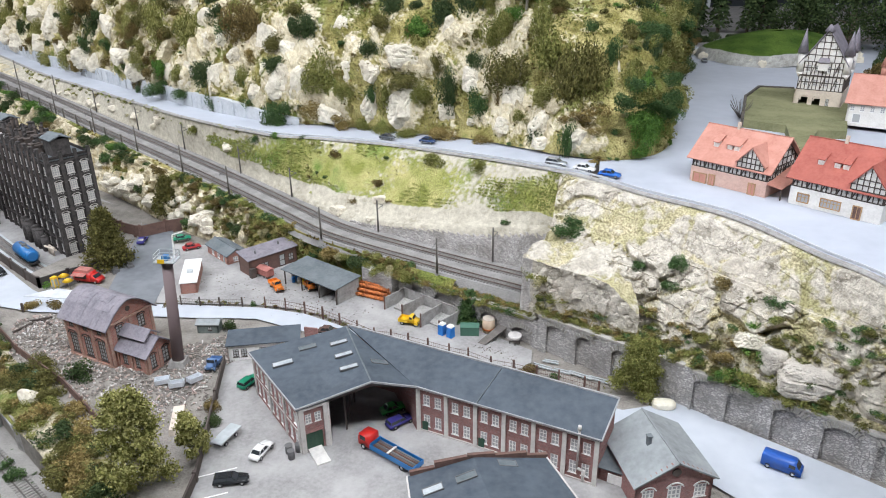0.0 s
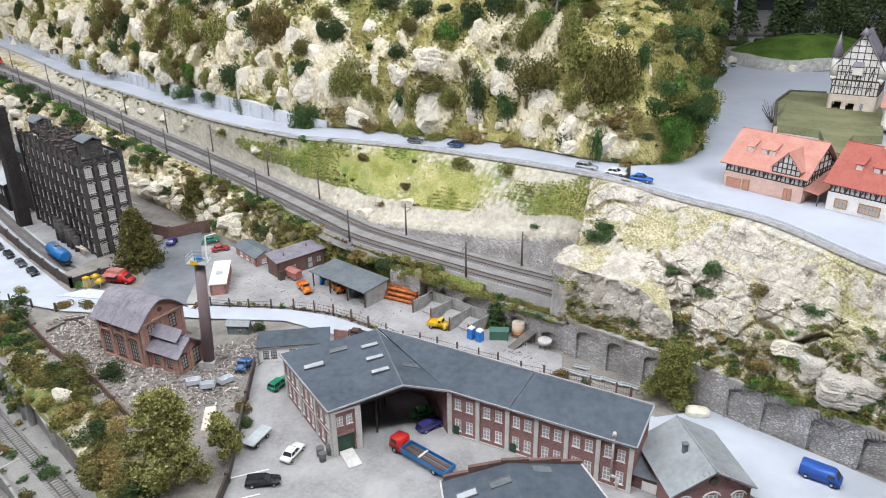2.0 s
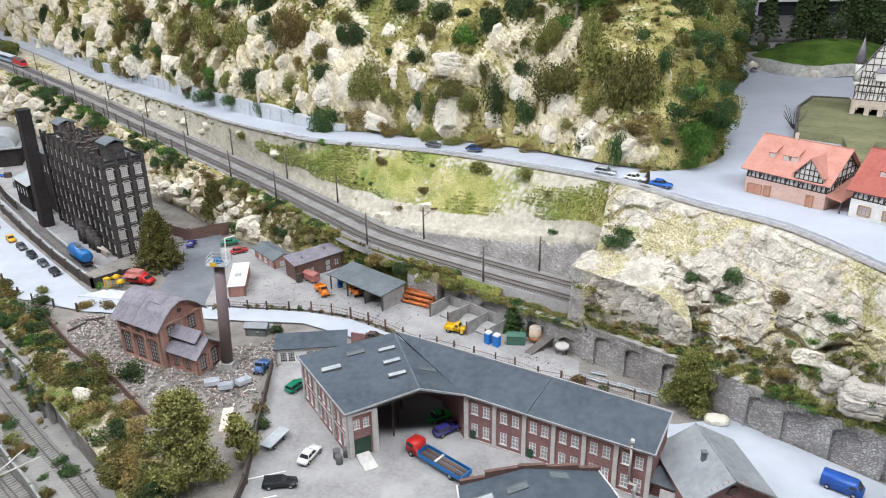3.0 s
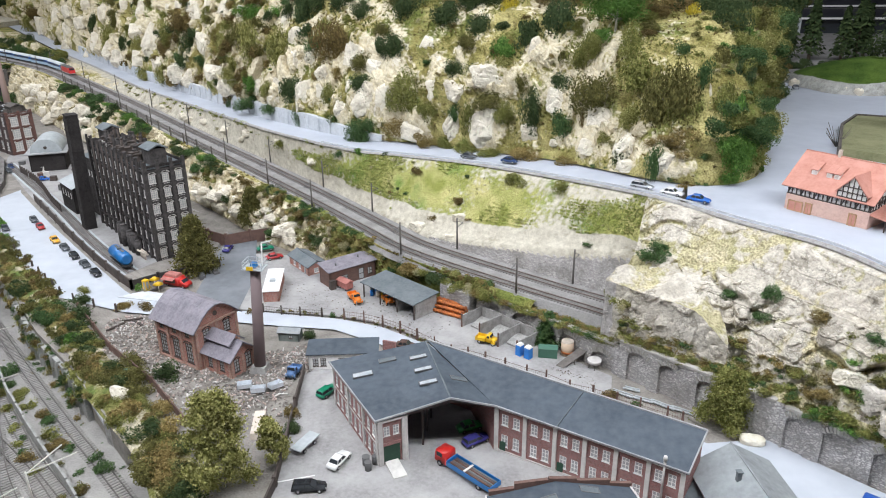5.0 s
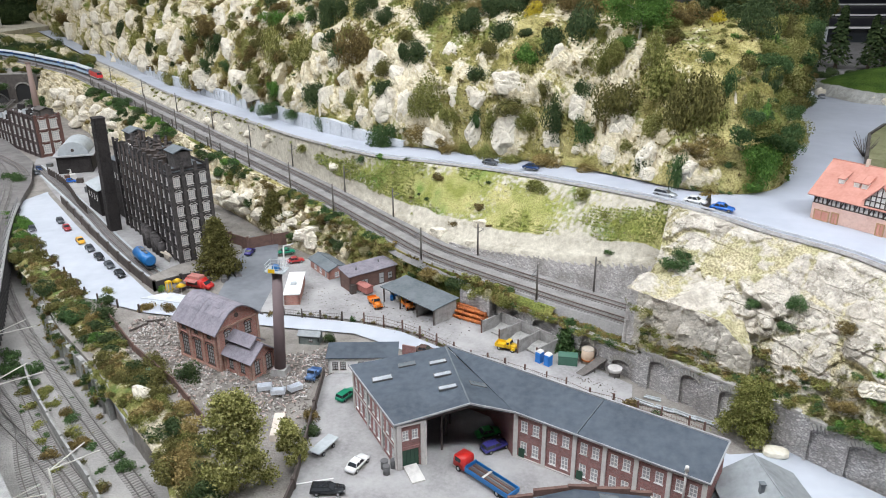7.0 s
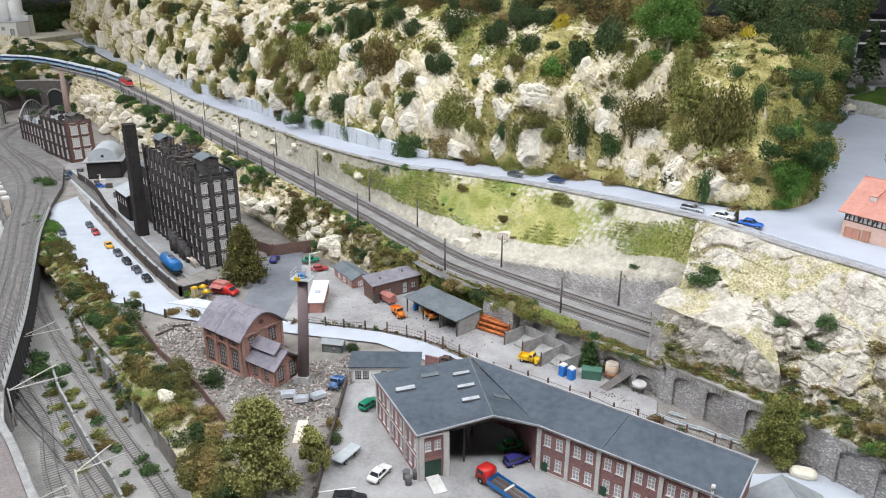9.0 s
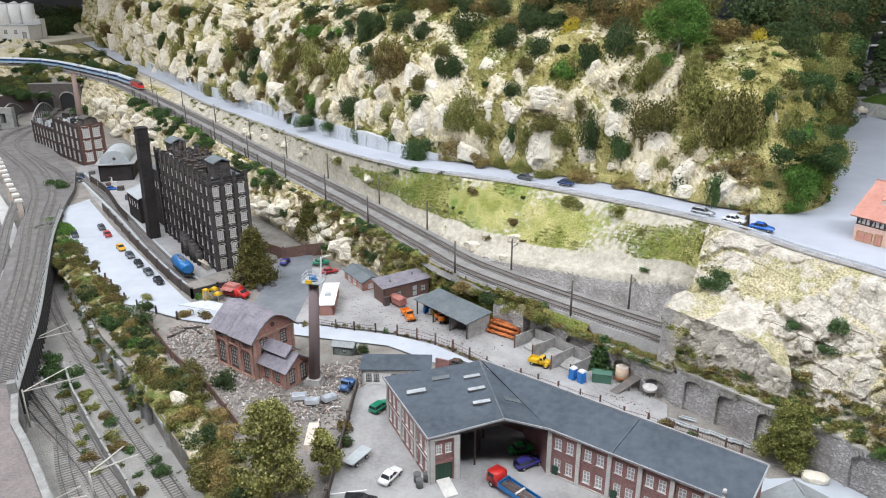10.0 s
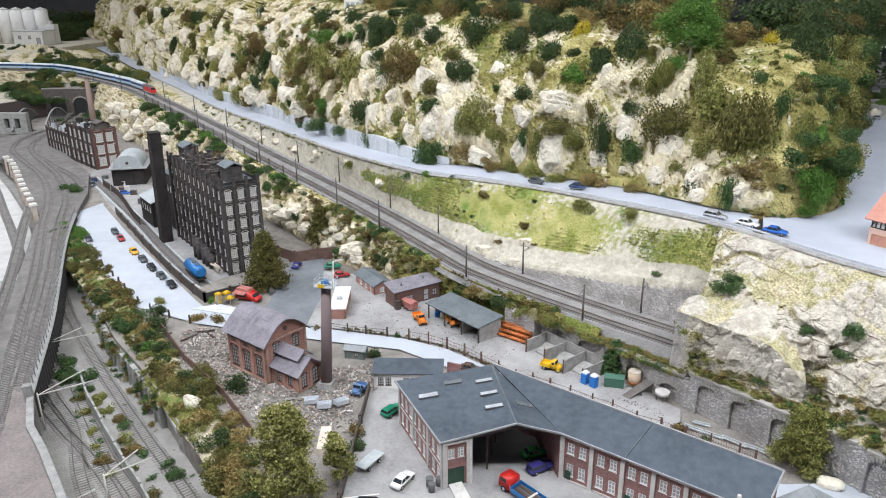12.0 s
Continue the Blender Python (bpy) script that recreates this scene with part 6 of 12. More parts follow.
def build_mill():
    mill = thing("old_mill", "soot-black six-storey brick mill with cluttered roof", "factory")
    P, Q, R, S = (-1.275, 1.962), (-0.960, 1.676), (-0.890, 1.758), (-1.205, 2.044)
    H = 0.262
    w = math.dist(P, Q)
    n = 11
    wins = []
    for row in range(6):
        for k in range(n):
            wins.append((w * (k + 0.5) / n - 0.0055, 0.014 + row * 0.0405, 0.011, 0.021, 2, 3))
    long = facade(mill, P, Q, H, M_SOOT, wins, M_GRIME)
    trims(mill, long, [w * k / n for k in range(n + 1)], H + 0.017, M_DUSTY, 0.008, 0.004)
    for row in range(1, 7):
        strip(long, 0, w, row * 0.0405 + 0.003, M_DUSTY, 0.003, 0.002, "string_course")
    d = math.dist(Q, R)
    wins = []
    for row in range(6):
        for k in range(3):
            wins.append((d * (k + 0.5) / 3 - 0.009, 0.012 + row * 0.0405, 0.018, 0.024, 3, 4))
    end = facade(mill, Q, R, H, M_SOOT, wins, M_GRIME, arch=True)
    trims(mill, end, [0.003, d / 3, 2 * d / 3, d - 0.003], H + 0.012, M_DUSTY, 0.008, 0.005)
    for row in range(1, 7):
        strip(end, 0, d, row * 0.0405 + 0.001, M_DUSTY, 0.005, 0.0025, "string_course")
    bm = bmesh.new()
    for x in (0, 0.0042, 0.0084, 0.0126):
        box(bm, x, x + 0.0026, -0.0008, 0.001, 0, 0.0036)
    frieze = mesh_of("frieze", bm, M_STONEGREY)
    for x, z, a, b, *_ in wins:
        o = new("frieze", frieze)
        o.parent, o.matrix_basis = end, pose(x + 0.0015, 0, z - 0.0075)
    facade(mill, R, S, H, M_SOOT)
    facade(mill, S, P, H, M_SOOT)
    bm = bmesh.new()
    slab(bm, [(*P, H - 0.006), (*Q, H - 0.006), (*R, H - 0.006), (*S, H - 0.006)], 0.004)
    part("roof", bm, M_TAR, mill)
    ux, uy = Vector((Q[0] - P[0], Q[1] - P[1], 0)) / w, Vector((R[0] - Q[0], R[1] - Q[1], 0)) / d

    def on_roof(u, v, z=H - 0.006):
        p = Vector((*P, z)) + ux * u + uy * v
        return p

    rng = random.Random(5)
    for u, v in ((w - 0.045, 0.05), (0.045, 0.05)):
        p = on_roof(u, v)
        bm = bmesh.new()
        box(bm, -0.018, 0.018, -0.016, 0.016, 0, 0.030)
        o = part("stair_house", bm, M_DUSTY, mill, "small gabled house on the roof")
        bm = bmesh.new()
        slab(bm, [(-0.022, -0.020, 0.030), (0.022, -0.020, 0.030), (0.022, 0, 0.038), (-0.022, 0, 0.038)], 0.002)
        slab(bm, [(-0.022, 0, 0.038), (0.022, 0, 0.038), (0.022, 0.020, 0.030), (-0.022, 0.020, 0.030)], 0.002)
        part("roof", bm, M_TAR, o)
        o.matrix_basis = Matrix.Translation(p) @ Matrix.Rotation(math.atan2(ux.y, ux.x), 4, "Z") @ Matrix.Diagonal((1.45, 1.35, 1.4, 1))
    for k in range(96):
        p = on_roof(rng.uniform(0.075, w - 0.075), rng.choice([rng.uniform(0.008, 0.035), rng.uniform(0.01, d - 0.012)]))
        bm = bmesh.new()
        kind = rng.random()
        if kind < 0.45:
            r, h = rng.uniform(0.0025, 0.0062), rng.uniform(0.018, 0.048)
            tube(bm, (0, 0, 0), (0, 0, h), r, r, 10), tube(bm, (0, 0, h), (0, 0, h + 0.003), r * 1.5, r * 0.6, 10)
            part("vent_pipe", bm, rng.choice([M_SOOT, M_DUSTY, M_DARK]), mill).matrix_basis = Matrix.Translation(p)
        elif kind < 0.75:
            a, b, h = rng.uniform(0.005, 0.011), rng.uniform(0.005, 0.010), rng.uniform(0.012, 0.030)
            box(bm, -a, a, -b, b, 0, h, taper=0.0005), box(bm, -a - 0.001, a + 0.001, -b - 0.001, b + 0.001, h, h + 0.002)
            o = part("plant_box", bm, M_DARK, mill)
            o.matrix_basis = Matrix.Translation(p) @ Matrix.Rotation(rng.random(), 4, "Z")
        else:
            tube(bm, (-0.012, 0, 0.008), (0.012, 0, 0.010), 0.003, 0.003, 8), tube(bm, (0.010, 0, 0.0), (0.010, 0, 0.010), 0.003, 0.003, 8), tube(bm, (-0.010, 0, 0.0), (-0.010, 0, 0.010), 0.003, 0.003, 8)
            o = part("duct", bm, M_IRON, mill)
            o.matrix_basis = Matrix.Translation(p) @ Matrix.Rotation(rng.random() * 3, 4, "Z")
    bm = bmesh.new()
    box(bm, -0.018, 0.018, -0.0008, 0.0008, 0.006, 0.022)
    o = part("sign_board", bm, M_PALE, mill, "blank pale sign board on the parapet")
    o.matrix_basis = Matrix.Translation(on_roof(0.13, 0.006)) @ Matrix.Rotation(math.atan2(ux.y, ux.x), 4, "Z")
    # battlements along the long parapet
    bm = bmesh.new()
    for k in range(n):
        for off in (0.25, 0.75):
            p = on_roof(w * (k + off) / n, 0.002, H)
            beam(bm, p - ux * 0.004, p + ux * 0.004, 0.004, 0.014)
    part("parapet", bm, M_SOOT, mill)
    # round tanks along the long front
    for u, h, r in ((w - 0.205, 0.062, 0.0105), (w - 0.180, 0.060, 0.0105), (w - 0.135, 0.054, 0.0105), (w - 0.112, 0.050, 0.0105), (w - 0.085, 0.038, 0.0095)):
        p = on_roof(u, -0.018, 0.004)
        bm = bmesh.new()
        tube(bm, p, p + Vector((0, 0, h)), r, r, 16), tube(bm, p + Vector((0, 0, h)), p + Vector((0, 0, h + 0.004)), r * 1.0, r * 0.4, 16)
        part("process_tank", bm, M_DUSTY, mill)
    # pale pipework at the corner
    for k in range(4):
        bm = bmesh.new()
        p = on_roof(w - 0.060 + k * 0.010, -0.022, 0.004)
        q = p + Vector((0, 0, 0.020 + 0.006 * (k % 2)))
        tube(bm, p, q, 0.0018), tube(bm, q, q + ux * 0.014, 0.0018)
        part("bent_pipe", bm, M_SANDSTONE, mill, "pale pipe at the foot of the mill")
    bm = bmesh.new()
    tube(bm, on_roof(w - 0.072, -0.026, 0.022), on_roof(w - 0.015, -0.020, 0.024), 0.0028)
    part("header_pipe", bm, M_SANDSTONE, mill, "pale pipe at the foot of the mill")
    for k in range(9):
        u = w * (k + 1.5) / n
        bm = bmesh.new()
        p, q = on_roof(u + 0.006, -0.007, 0.05 + 0.04 * (k % 3)), on_roof(u + 0.006, -0.007, H + 0.006)
        tube(bm, p, q, 0.0016, n=8), tube(bm, p, p + ux * 0.010, 0.0016, n=8)
        part("downpipe", bm, M_DARK, mill)
    for k in range(n - 1):
        bm = bmesh.new()
        p = on_roof(w * (k + 1) / n, -0.002, H + 0.017)
        beam(bm, p - ux * 0.005, p + ux * 0.005, 0.010, 0.003)
        part("pilaster_cap", bm, M_DUSTY, mill)
    return mill


build_mill()

# square black tower beside the mill
tower = thing("boiler_tower", "square soot-black brick tower with a slotted top", "tower", "", "", pose(-1.293, 1.917, 0, -0.8, 1.6, base_angle((-1.275, 1.962), (-0.96, 1.676))))
bm = bmesh.new()
box(bm, -0.0175, 0.0175, -0.0165, 0.0165, -0.004, 0.335, taper=0.001)
part("shaft", bm, M_SOOT, tower)
bm = bmesh.new()
for a in range(3):
    box(bm, -0.0165 + a * 0.0125, -0.0085 + a * 0.0125, -0.0148, 0.0148, 0.335, 0.344)
box(bm, -0.018, 0.018, -0.0165, 0.0165, 0.344, 0.347)
part("crown", bm, M_SOOT, tower)
for z in (0.06, 0.12, 0.18, 0.24, 0.30, 0.326):
    bm = bmesh.new()
    box(bm, -0.0182, 0.0182, -0.0172, 0.0172, z, z + 0.004)
    part("band", bm, M_SOOT, tower)

# low mill outbuildings behind the tower
mono_shed("mill_outbuilding", "sooty low outbuilding with grey roof beside the tower", "shed", (-1.50, 2.12), base_angle((-1.275, 1.962), (-0.96, 1.676)), 0.13, 0.06, 0.085, 0.105, (M_SOOT, M_LIGHTROOF), {0: pair_windows(0.01, 0.12, 4, 0.05, 0.010, 0.018)}, frame_mat=M_PALE)
mono_shed("mill_outbuilding", "sooty tall outbuilding behind the mill", "shed", (-1.36, 2.06), base_angle((-1.275, 1.962), (-0.96, 1.676)), 0.10, 0.06, 0.19, 0.20, (M_SOOT, M_TAR), {0: pair_windows(0.01, 0.09, 3, 0.13, 0.010, 0.018)}, frame_mat=M_PALE)


# far brick factory and the round-roofed hall
def build_far_factory():
    """A tall end block with a lower wing behind it, both along one street front."""
    A, M, B = (-2.62, 3.10), (-2.36, 2.917), (-2.112, 2.745)
    n = Vector((0.57, 0.82)) * 0.105
    f = thing("far_factory", "red-brown brick factory with a tall end block and a lower wing", "factory")

    def back(p):
        return (p[0] + n.x, p[1] + n.y)

    rng = random.Random(2)
    for P, Q, h, storeys, cols, end_cols in ((M, B, 0.176, 3, 5, 2), (A, M, 0.120, 2, 7, 0)):
        w, d = math.dist(P, Q), n.length
        z0 = 0.018
        step = (h - 0.02) / storeys
        front = facade(f, P, Q, h, M_BROWNBRICK, [v for r in range(storeys) for v in pair_windows(0.008, w - 0.008, cols, z0 + r * step, 0.020, step * 0.68)], M_PALE)
        side = facade(f, Q, back(Q), h, M_FARBRICK, [v for r in range(storeys) for v in pair_windows(0.010, d - 0.010, end_cols, z0 + r * step, 0.030, step * 0.72, 3, 4)], M_PALE, arch=True)
        facade(f, back(Q), back(P), h, M_BROWNBRICK), facade(f, back(P), P, h, M_BROWNBRICK)
        trims(f, front, [0.004 + (w - 0.008) * k / cols for k in range(cols + 1)], h + 0.006, M_BROWNBRICK, 0.007, 0.004)
        if end_cols:
            trims(f, side, [0.005, d / 2, d - 0.005], h + 0.006, M_FARBRICK, 0.010, 0.004)
            for r in range(1, storeys + 1):
                strip(side, 0, d, z0 + r * step - 0.010, M_FARBRICK, 0.005, 0.003, "string_course")
        strip(front, 0, w, h - 0.004, M_BROWNBRICK, 0.005, 0.004)
        bm = bmesh.new()
        slab(bm, [(*P, h - 0.004), (*Q, h - 0.004), (*back(Q), h - 0.004), (*back(P), h - 0.004)], 0.004)
        part("roof", bm, M_ZINC, f)
        for k in range(26):
            t, u = rng.uniform(0.06, 0.92), rng.uniform(0.08, 0.9)
            o = Vector((P[0] + (Q[0] - P[0]) * t + n.x * u, P[1] + (Q[1] - P[1]) * t + n.y * u, h - 0.004))
            bm = bmesh.new()
            a, c = rng.uniform(0.005, 0.011), rng.uniform(0.005, 0.010)
            box(bm, -a, a, -c, c, 0, rng.uniform(0.008, 0.024), taper=0.001)
            part("roof_vent", bm, rng.choice([M_LIGHTROOF, M_SOOT, M_DARKSTONE]), f).matrix_basis = Matrix.Translation(o)
    bm = bmesh.new()
    o = Vector((*B, 0.172)) + Vector((n.x, n.y, 0)) * 0.55 + Vector((-0.04, 0.03, 0))
    box(bm, -0.030, 0.030, -0.022, 0.022, 0, 0.026)
    slab(bm, [(-0.036, -0.028, 0.026), (0.036, -0.028, 0.026), (0.036, 0, 0.036), (-0.036, 0, 0.036)], 0.003)
    slab(bm, [(-0.036, 0, 0.036), (0.036, 0, 0.036), (0.036, 0.028, 0.026), (-0.036, 0.028, 0.026)], 0.003)
    part("stair_house", bm, M_DARKSTONE, f).matrix_basis = Matrix.Translation(o) @ Matrix.Rotation(-0.6, 4, "Z")
    return f


M_FARBRICK = courses("warm_factory_brick", (0.10, 0.048, 0.038), (0.18, 0.085, 0.065), (0.14, 0.09, 0.08), 0.0045, 0.0018, depth=0.0003)
build_far_factory()


def build_round_hall():
    h = thing("round_hall", "low works hall with a pale barrel roof", "factory hall", "", "", local((-1.869, 2.501), 24))
    w, d = 0.125, 0.16
    facade(h, (0, 0), (w, 0), 0.07, M_SOOT), facade(h, (w, 0), (w, d), 0.07, M_SOOT), facade(h, (w, d), (0, d), 0.07, M_SOOT), facade(h, (0, d), (0, 0), 0.07, M_SOOT)
    bm = bmesh.new()
    n = 14
    for k in range(n):
        a0, a1 = math.pi * k / n, math.pi * (k + 1) / n
        p = [(w / 2 - math.cos(a) * w * 0.44, 0.074 + math.sin(a) * 0.05) for a in (a0, a1)]
        quad(bm, [(p[0][0], 0.004, p[0][1]), (p[1][0], 0.004, p[1][1]), (p[1][0], d, p[1][1]), (p[0][0], d, p[0][1])][::-1])
        quad(bm, [(w / 2, 0.004, 0.074), (p[0][0], 0.004, p[0][1]), (p[1][0], 0.004, p[1][1])][::-1])
        quad(bm, [(w / 2, d, 0.074), (p[1][0], d, p[1][1]), (p[0][0], d, p[0][1])][::-1])
    part("barrel_roof", bm, M_LIGHTROOF, h)
    bm = bmesh.new()
    slab(bm, [(-0.012, -0.014, 0.074), (w + 0.012, -0.014, 0.074), (w + 0.012, d + 0.01, 0.074), (-0.012, d + 0.01, 0.074)], 0.004)
    part("cornice", bm, M_ZINC, h)
    bm = bmesh.new()
    tube(bm, (w / 2, 0.002, 0.092), (w / 2, 0.006, 0.092), 0.006, 0.006, 14)
    part("round_window", bm, M_DARK, h)
    return h


build_round_hall()

# depot sheds
gable_house("brick_hut", "small orange brick hut with a dark felt roof", "shed", (-0.605, 1.690), base_angle((-0.613, 1.697), (-0.54, 1.618)), 0.106, 0.050, 0.028, 0.038, (M_ORANGEBRICK, M_TAR), wins={0: [(0.022, 0.008, 0.013, 0.013, 2, 2), (0.052, 0.008, 0.013, 0.013, 2, 2), (0.082, 0.002, 0.011, 0.022, 1, 1)], 1: [(0.016, 0.008, 0.012, 0.012, 2, 2)]})
brown = mono_shed("brown_shed", "long brown boarded shed with a felt roof", "shed", (-0.461, 1.543), base_angle((-0.461, 1.543), (-0.367, 1.632)), 0.132, 0.048, 0.044, 0.052, (M_BROWNWOOD, M_SLATE), {0: [(0.030, 0.014, 0.022, 0.014, 2, 2), (0.082, 0.004, 0.016, 0.030, 1, 2), (0.108, 0.012, 0.014, 0.018, 2, 2)]}, frame_mat=M_DARK)
bm = bmesh.new()
box(bm, -0.004, 0.010, -0.014, -0.002, 0, 0.026, taper=0.001)
part("porch", bm, M_DARK, brown)
bm = bmesh.new()
tube(bm, (0.03, 0.02, 0.045), (0.03, 0.02, 0.056), 0.002), tube(bm, (0.10, 0.03, 0.045), (0.10, 0.03, 0.058), 0.002)
part("flue", bm, M_IRON, brown)
shed = thing("open_shed", "open-fronted depot shed with a grey felt roof", "shed", "", "", local((-0.370, 1.503), base_angle((-0.370, 1.506), (-0.232, 1.394))))
sw, sd = 0.178, 0.075
roof_slab(shed, [(-0.004, -0.006, 0.043), (sw, -0.006, 0.043), (sw, sd, 0.048), (-0.004, sd, 0.048)], M_TAR, 0.002)
for x in (0.002, 0.06, 0.118, sw - 0.004):
    bm = bmesh.new()
    box(bm, x - 0.0012, x + 0.0012, -0.001, 0.0014, 0, 0.042)
    part("post", bm, M_DARK, shed)
facade(shed, (sw - 0.004, sd - 0.006), (0, sd - 0.006), 0.045, M_BROWNWOOD)
facade(shed, (sw - 0.003, 0.004), (sw - 0.003, sd - 0.006), 0.042, M_CONCRETE)
facade(shed, (0, sd - 0.006), (0, 0.02), 0.042, M_CONCRETE)
facade(shed, (0.118, 0.004), (0.118, sd - 0.008), 0.041, M_CONCRETE)
flat = mono_shed("flat_roof_hut", "orange brick hut with a white flat roof", "hut", (-0.597, 1.455), 12, 0.036, 0.130, 0.030, 0.030, (M_ORANGEBRICK, M_WHITE), over=0.002)
bm = bmesh.new()
box(bm, 0.010, 0.024, 0.05, 0.062, 0.032, 0.037, taper=0.0008)
part("roof_box", bm, M_LIGHTROOF, flat)
gable_house("garden_hut", "small grey-green wooden hut", "hut", (-0.507, 1.284), -2, 0.044, 0.024, 0.020, 0.026, (M_HUTGREY, M_GATEROOF), over=0.003, wins={0: [(0.022, 0.007, 0.008, 0.007, 2, 1)]}, frame_mat=M_DARK)


# half-timbered houses in the village
def timber(wall_ob, w, z0, z1, posts, mat=None, braces=True, proud=0.0009):
    """Black timber framing on a wall's face between z0 and z1."""
    mat = mat or M_DARK
    t = 0.0018

    def bar(x0, z0_, x1, z1_):
        bm = bmesh.new()
        beam(bm, (x0, -proud / 2, z0_), (x1, -proud / 2, z1_), t, proud * 2.2) if abs(x1 - x0) > abs(z1_ - z0_) else beam(bm, (x0, -proud / 2, z0_), (x1, -proud / 2, z1_), t, proud * 2.2)
        part("timber", bm, mat, wall_ob)

    for z in (z0 + 0.001, (z0 + z1) / 2 + 0.002, z1 - 0.001):
        bar(0, z, w, z)
    for k in range(posts + 1):
        bar(min(max(w * k / posts, 0.001), w - 0.001), z0, min(max(w * k / posts, 0.001), w - 0.001), z1)
    if braces:
        for k in range(0, posts, 3):
            bar(w * k / posts, z0, w * (k + 1) / posts, z1)


def gable_timber(wall_ob, d, eave, ridge, rows=4, mat=None):
    for r in range(1, rows):
        z = eave + (ridge - eave) * r / rows
        half = d / 2 * (1 - r / rows) - 0.002
        bm = bmesh.new()
        beam(bm, (d / 2 - half, -0.0005, z), (d / 2 + half, -0.0005, z), 0.0016, 0.002)
        part("timber", bm, mat or M_DARK, wall_ob)
    for k in range(1, 7):
        x = d * k / 7
        top = eave + (ridge - eave) * (1 - abs(x - d / 2) / (d / 2)) - 0.002
        bm = bmesh.new()
        beam(bm, (x, -0.0005, eave), (x, -0.0005, top), 0.0015, 0.002)
        part("timber", bm, mat or M_DARK, wall_ob)
    for x0, x1 in ((0.004, d / 2), (d - 0.004, d / 2)):
        bm = bmesh.new()
        beam(bm, (x0, -0.0007, eave + 0.002), (x1, -0.0007, ridge - 0.003), 0.0024, 0.002)
        part("bargeboard", bm, mat or M_DARK, wall_ob)


def dormer(parent, x, y, z, w, mat):
    bm = bmesh.new()
    box(bm, x - w / 2, x + w / 2, y, y + 0.018, z - 0.008, z + 0.005)
    ob = part("dormer", bm, M_HT, parent)
    bm = bmesh.new()
    slab(bm, [(x - w / 2 - 0.002, y - 0.002, z + 0.0055), (x + w / 2 + 0.002, y - 0.002, z + 0.0055), (x + w / 2 + 0.002, y + 0.024, z + 0.016), (x - w / 2 - 0.002, y + 0.024, z + 0.016)], 0.0018)
    part("dormer_roof", bm, mat, ob)
    bm = bmesh.new()
    box(bm, x - w * 0.32, x + w * 0.32, y - 0.0008, y + 0.0004, z - 0.003, z + 0.0035)
    part("pane", bm, M_PALE, ob)


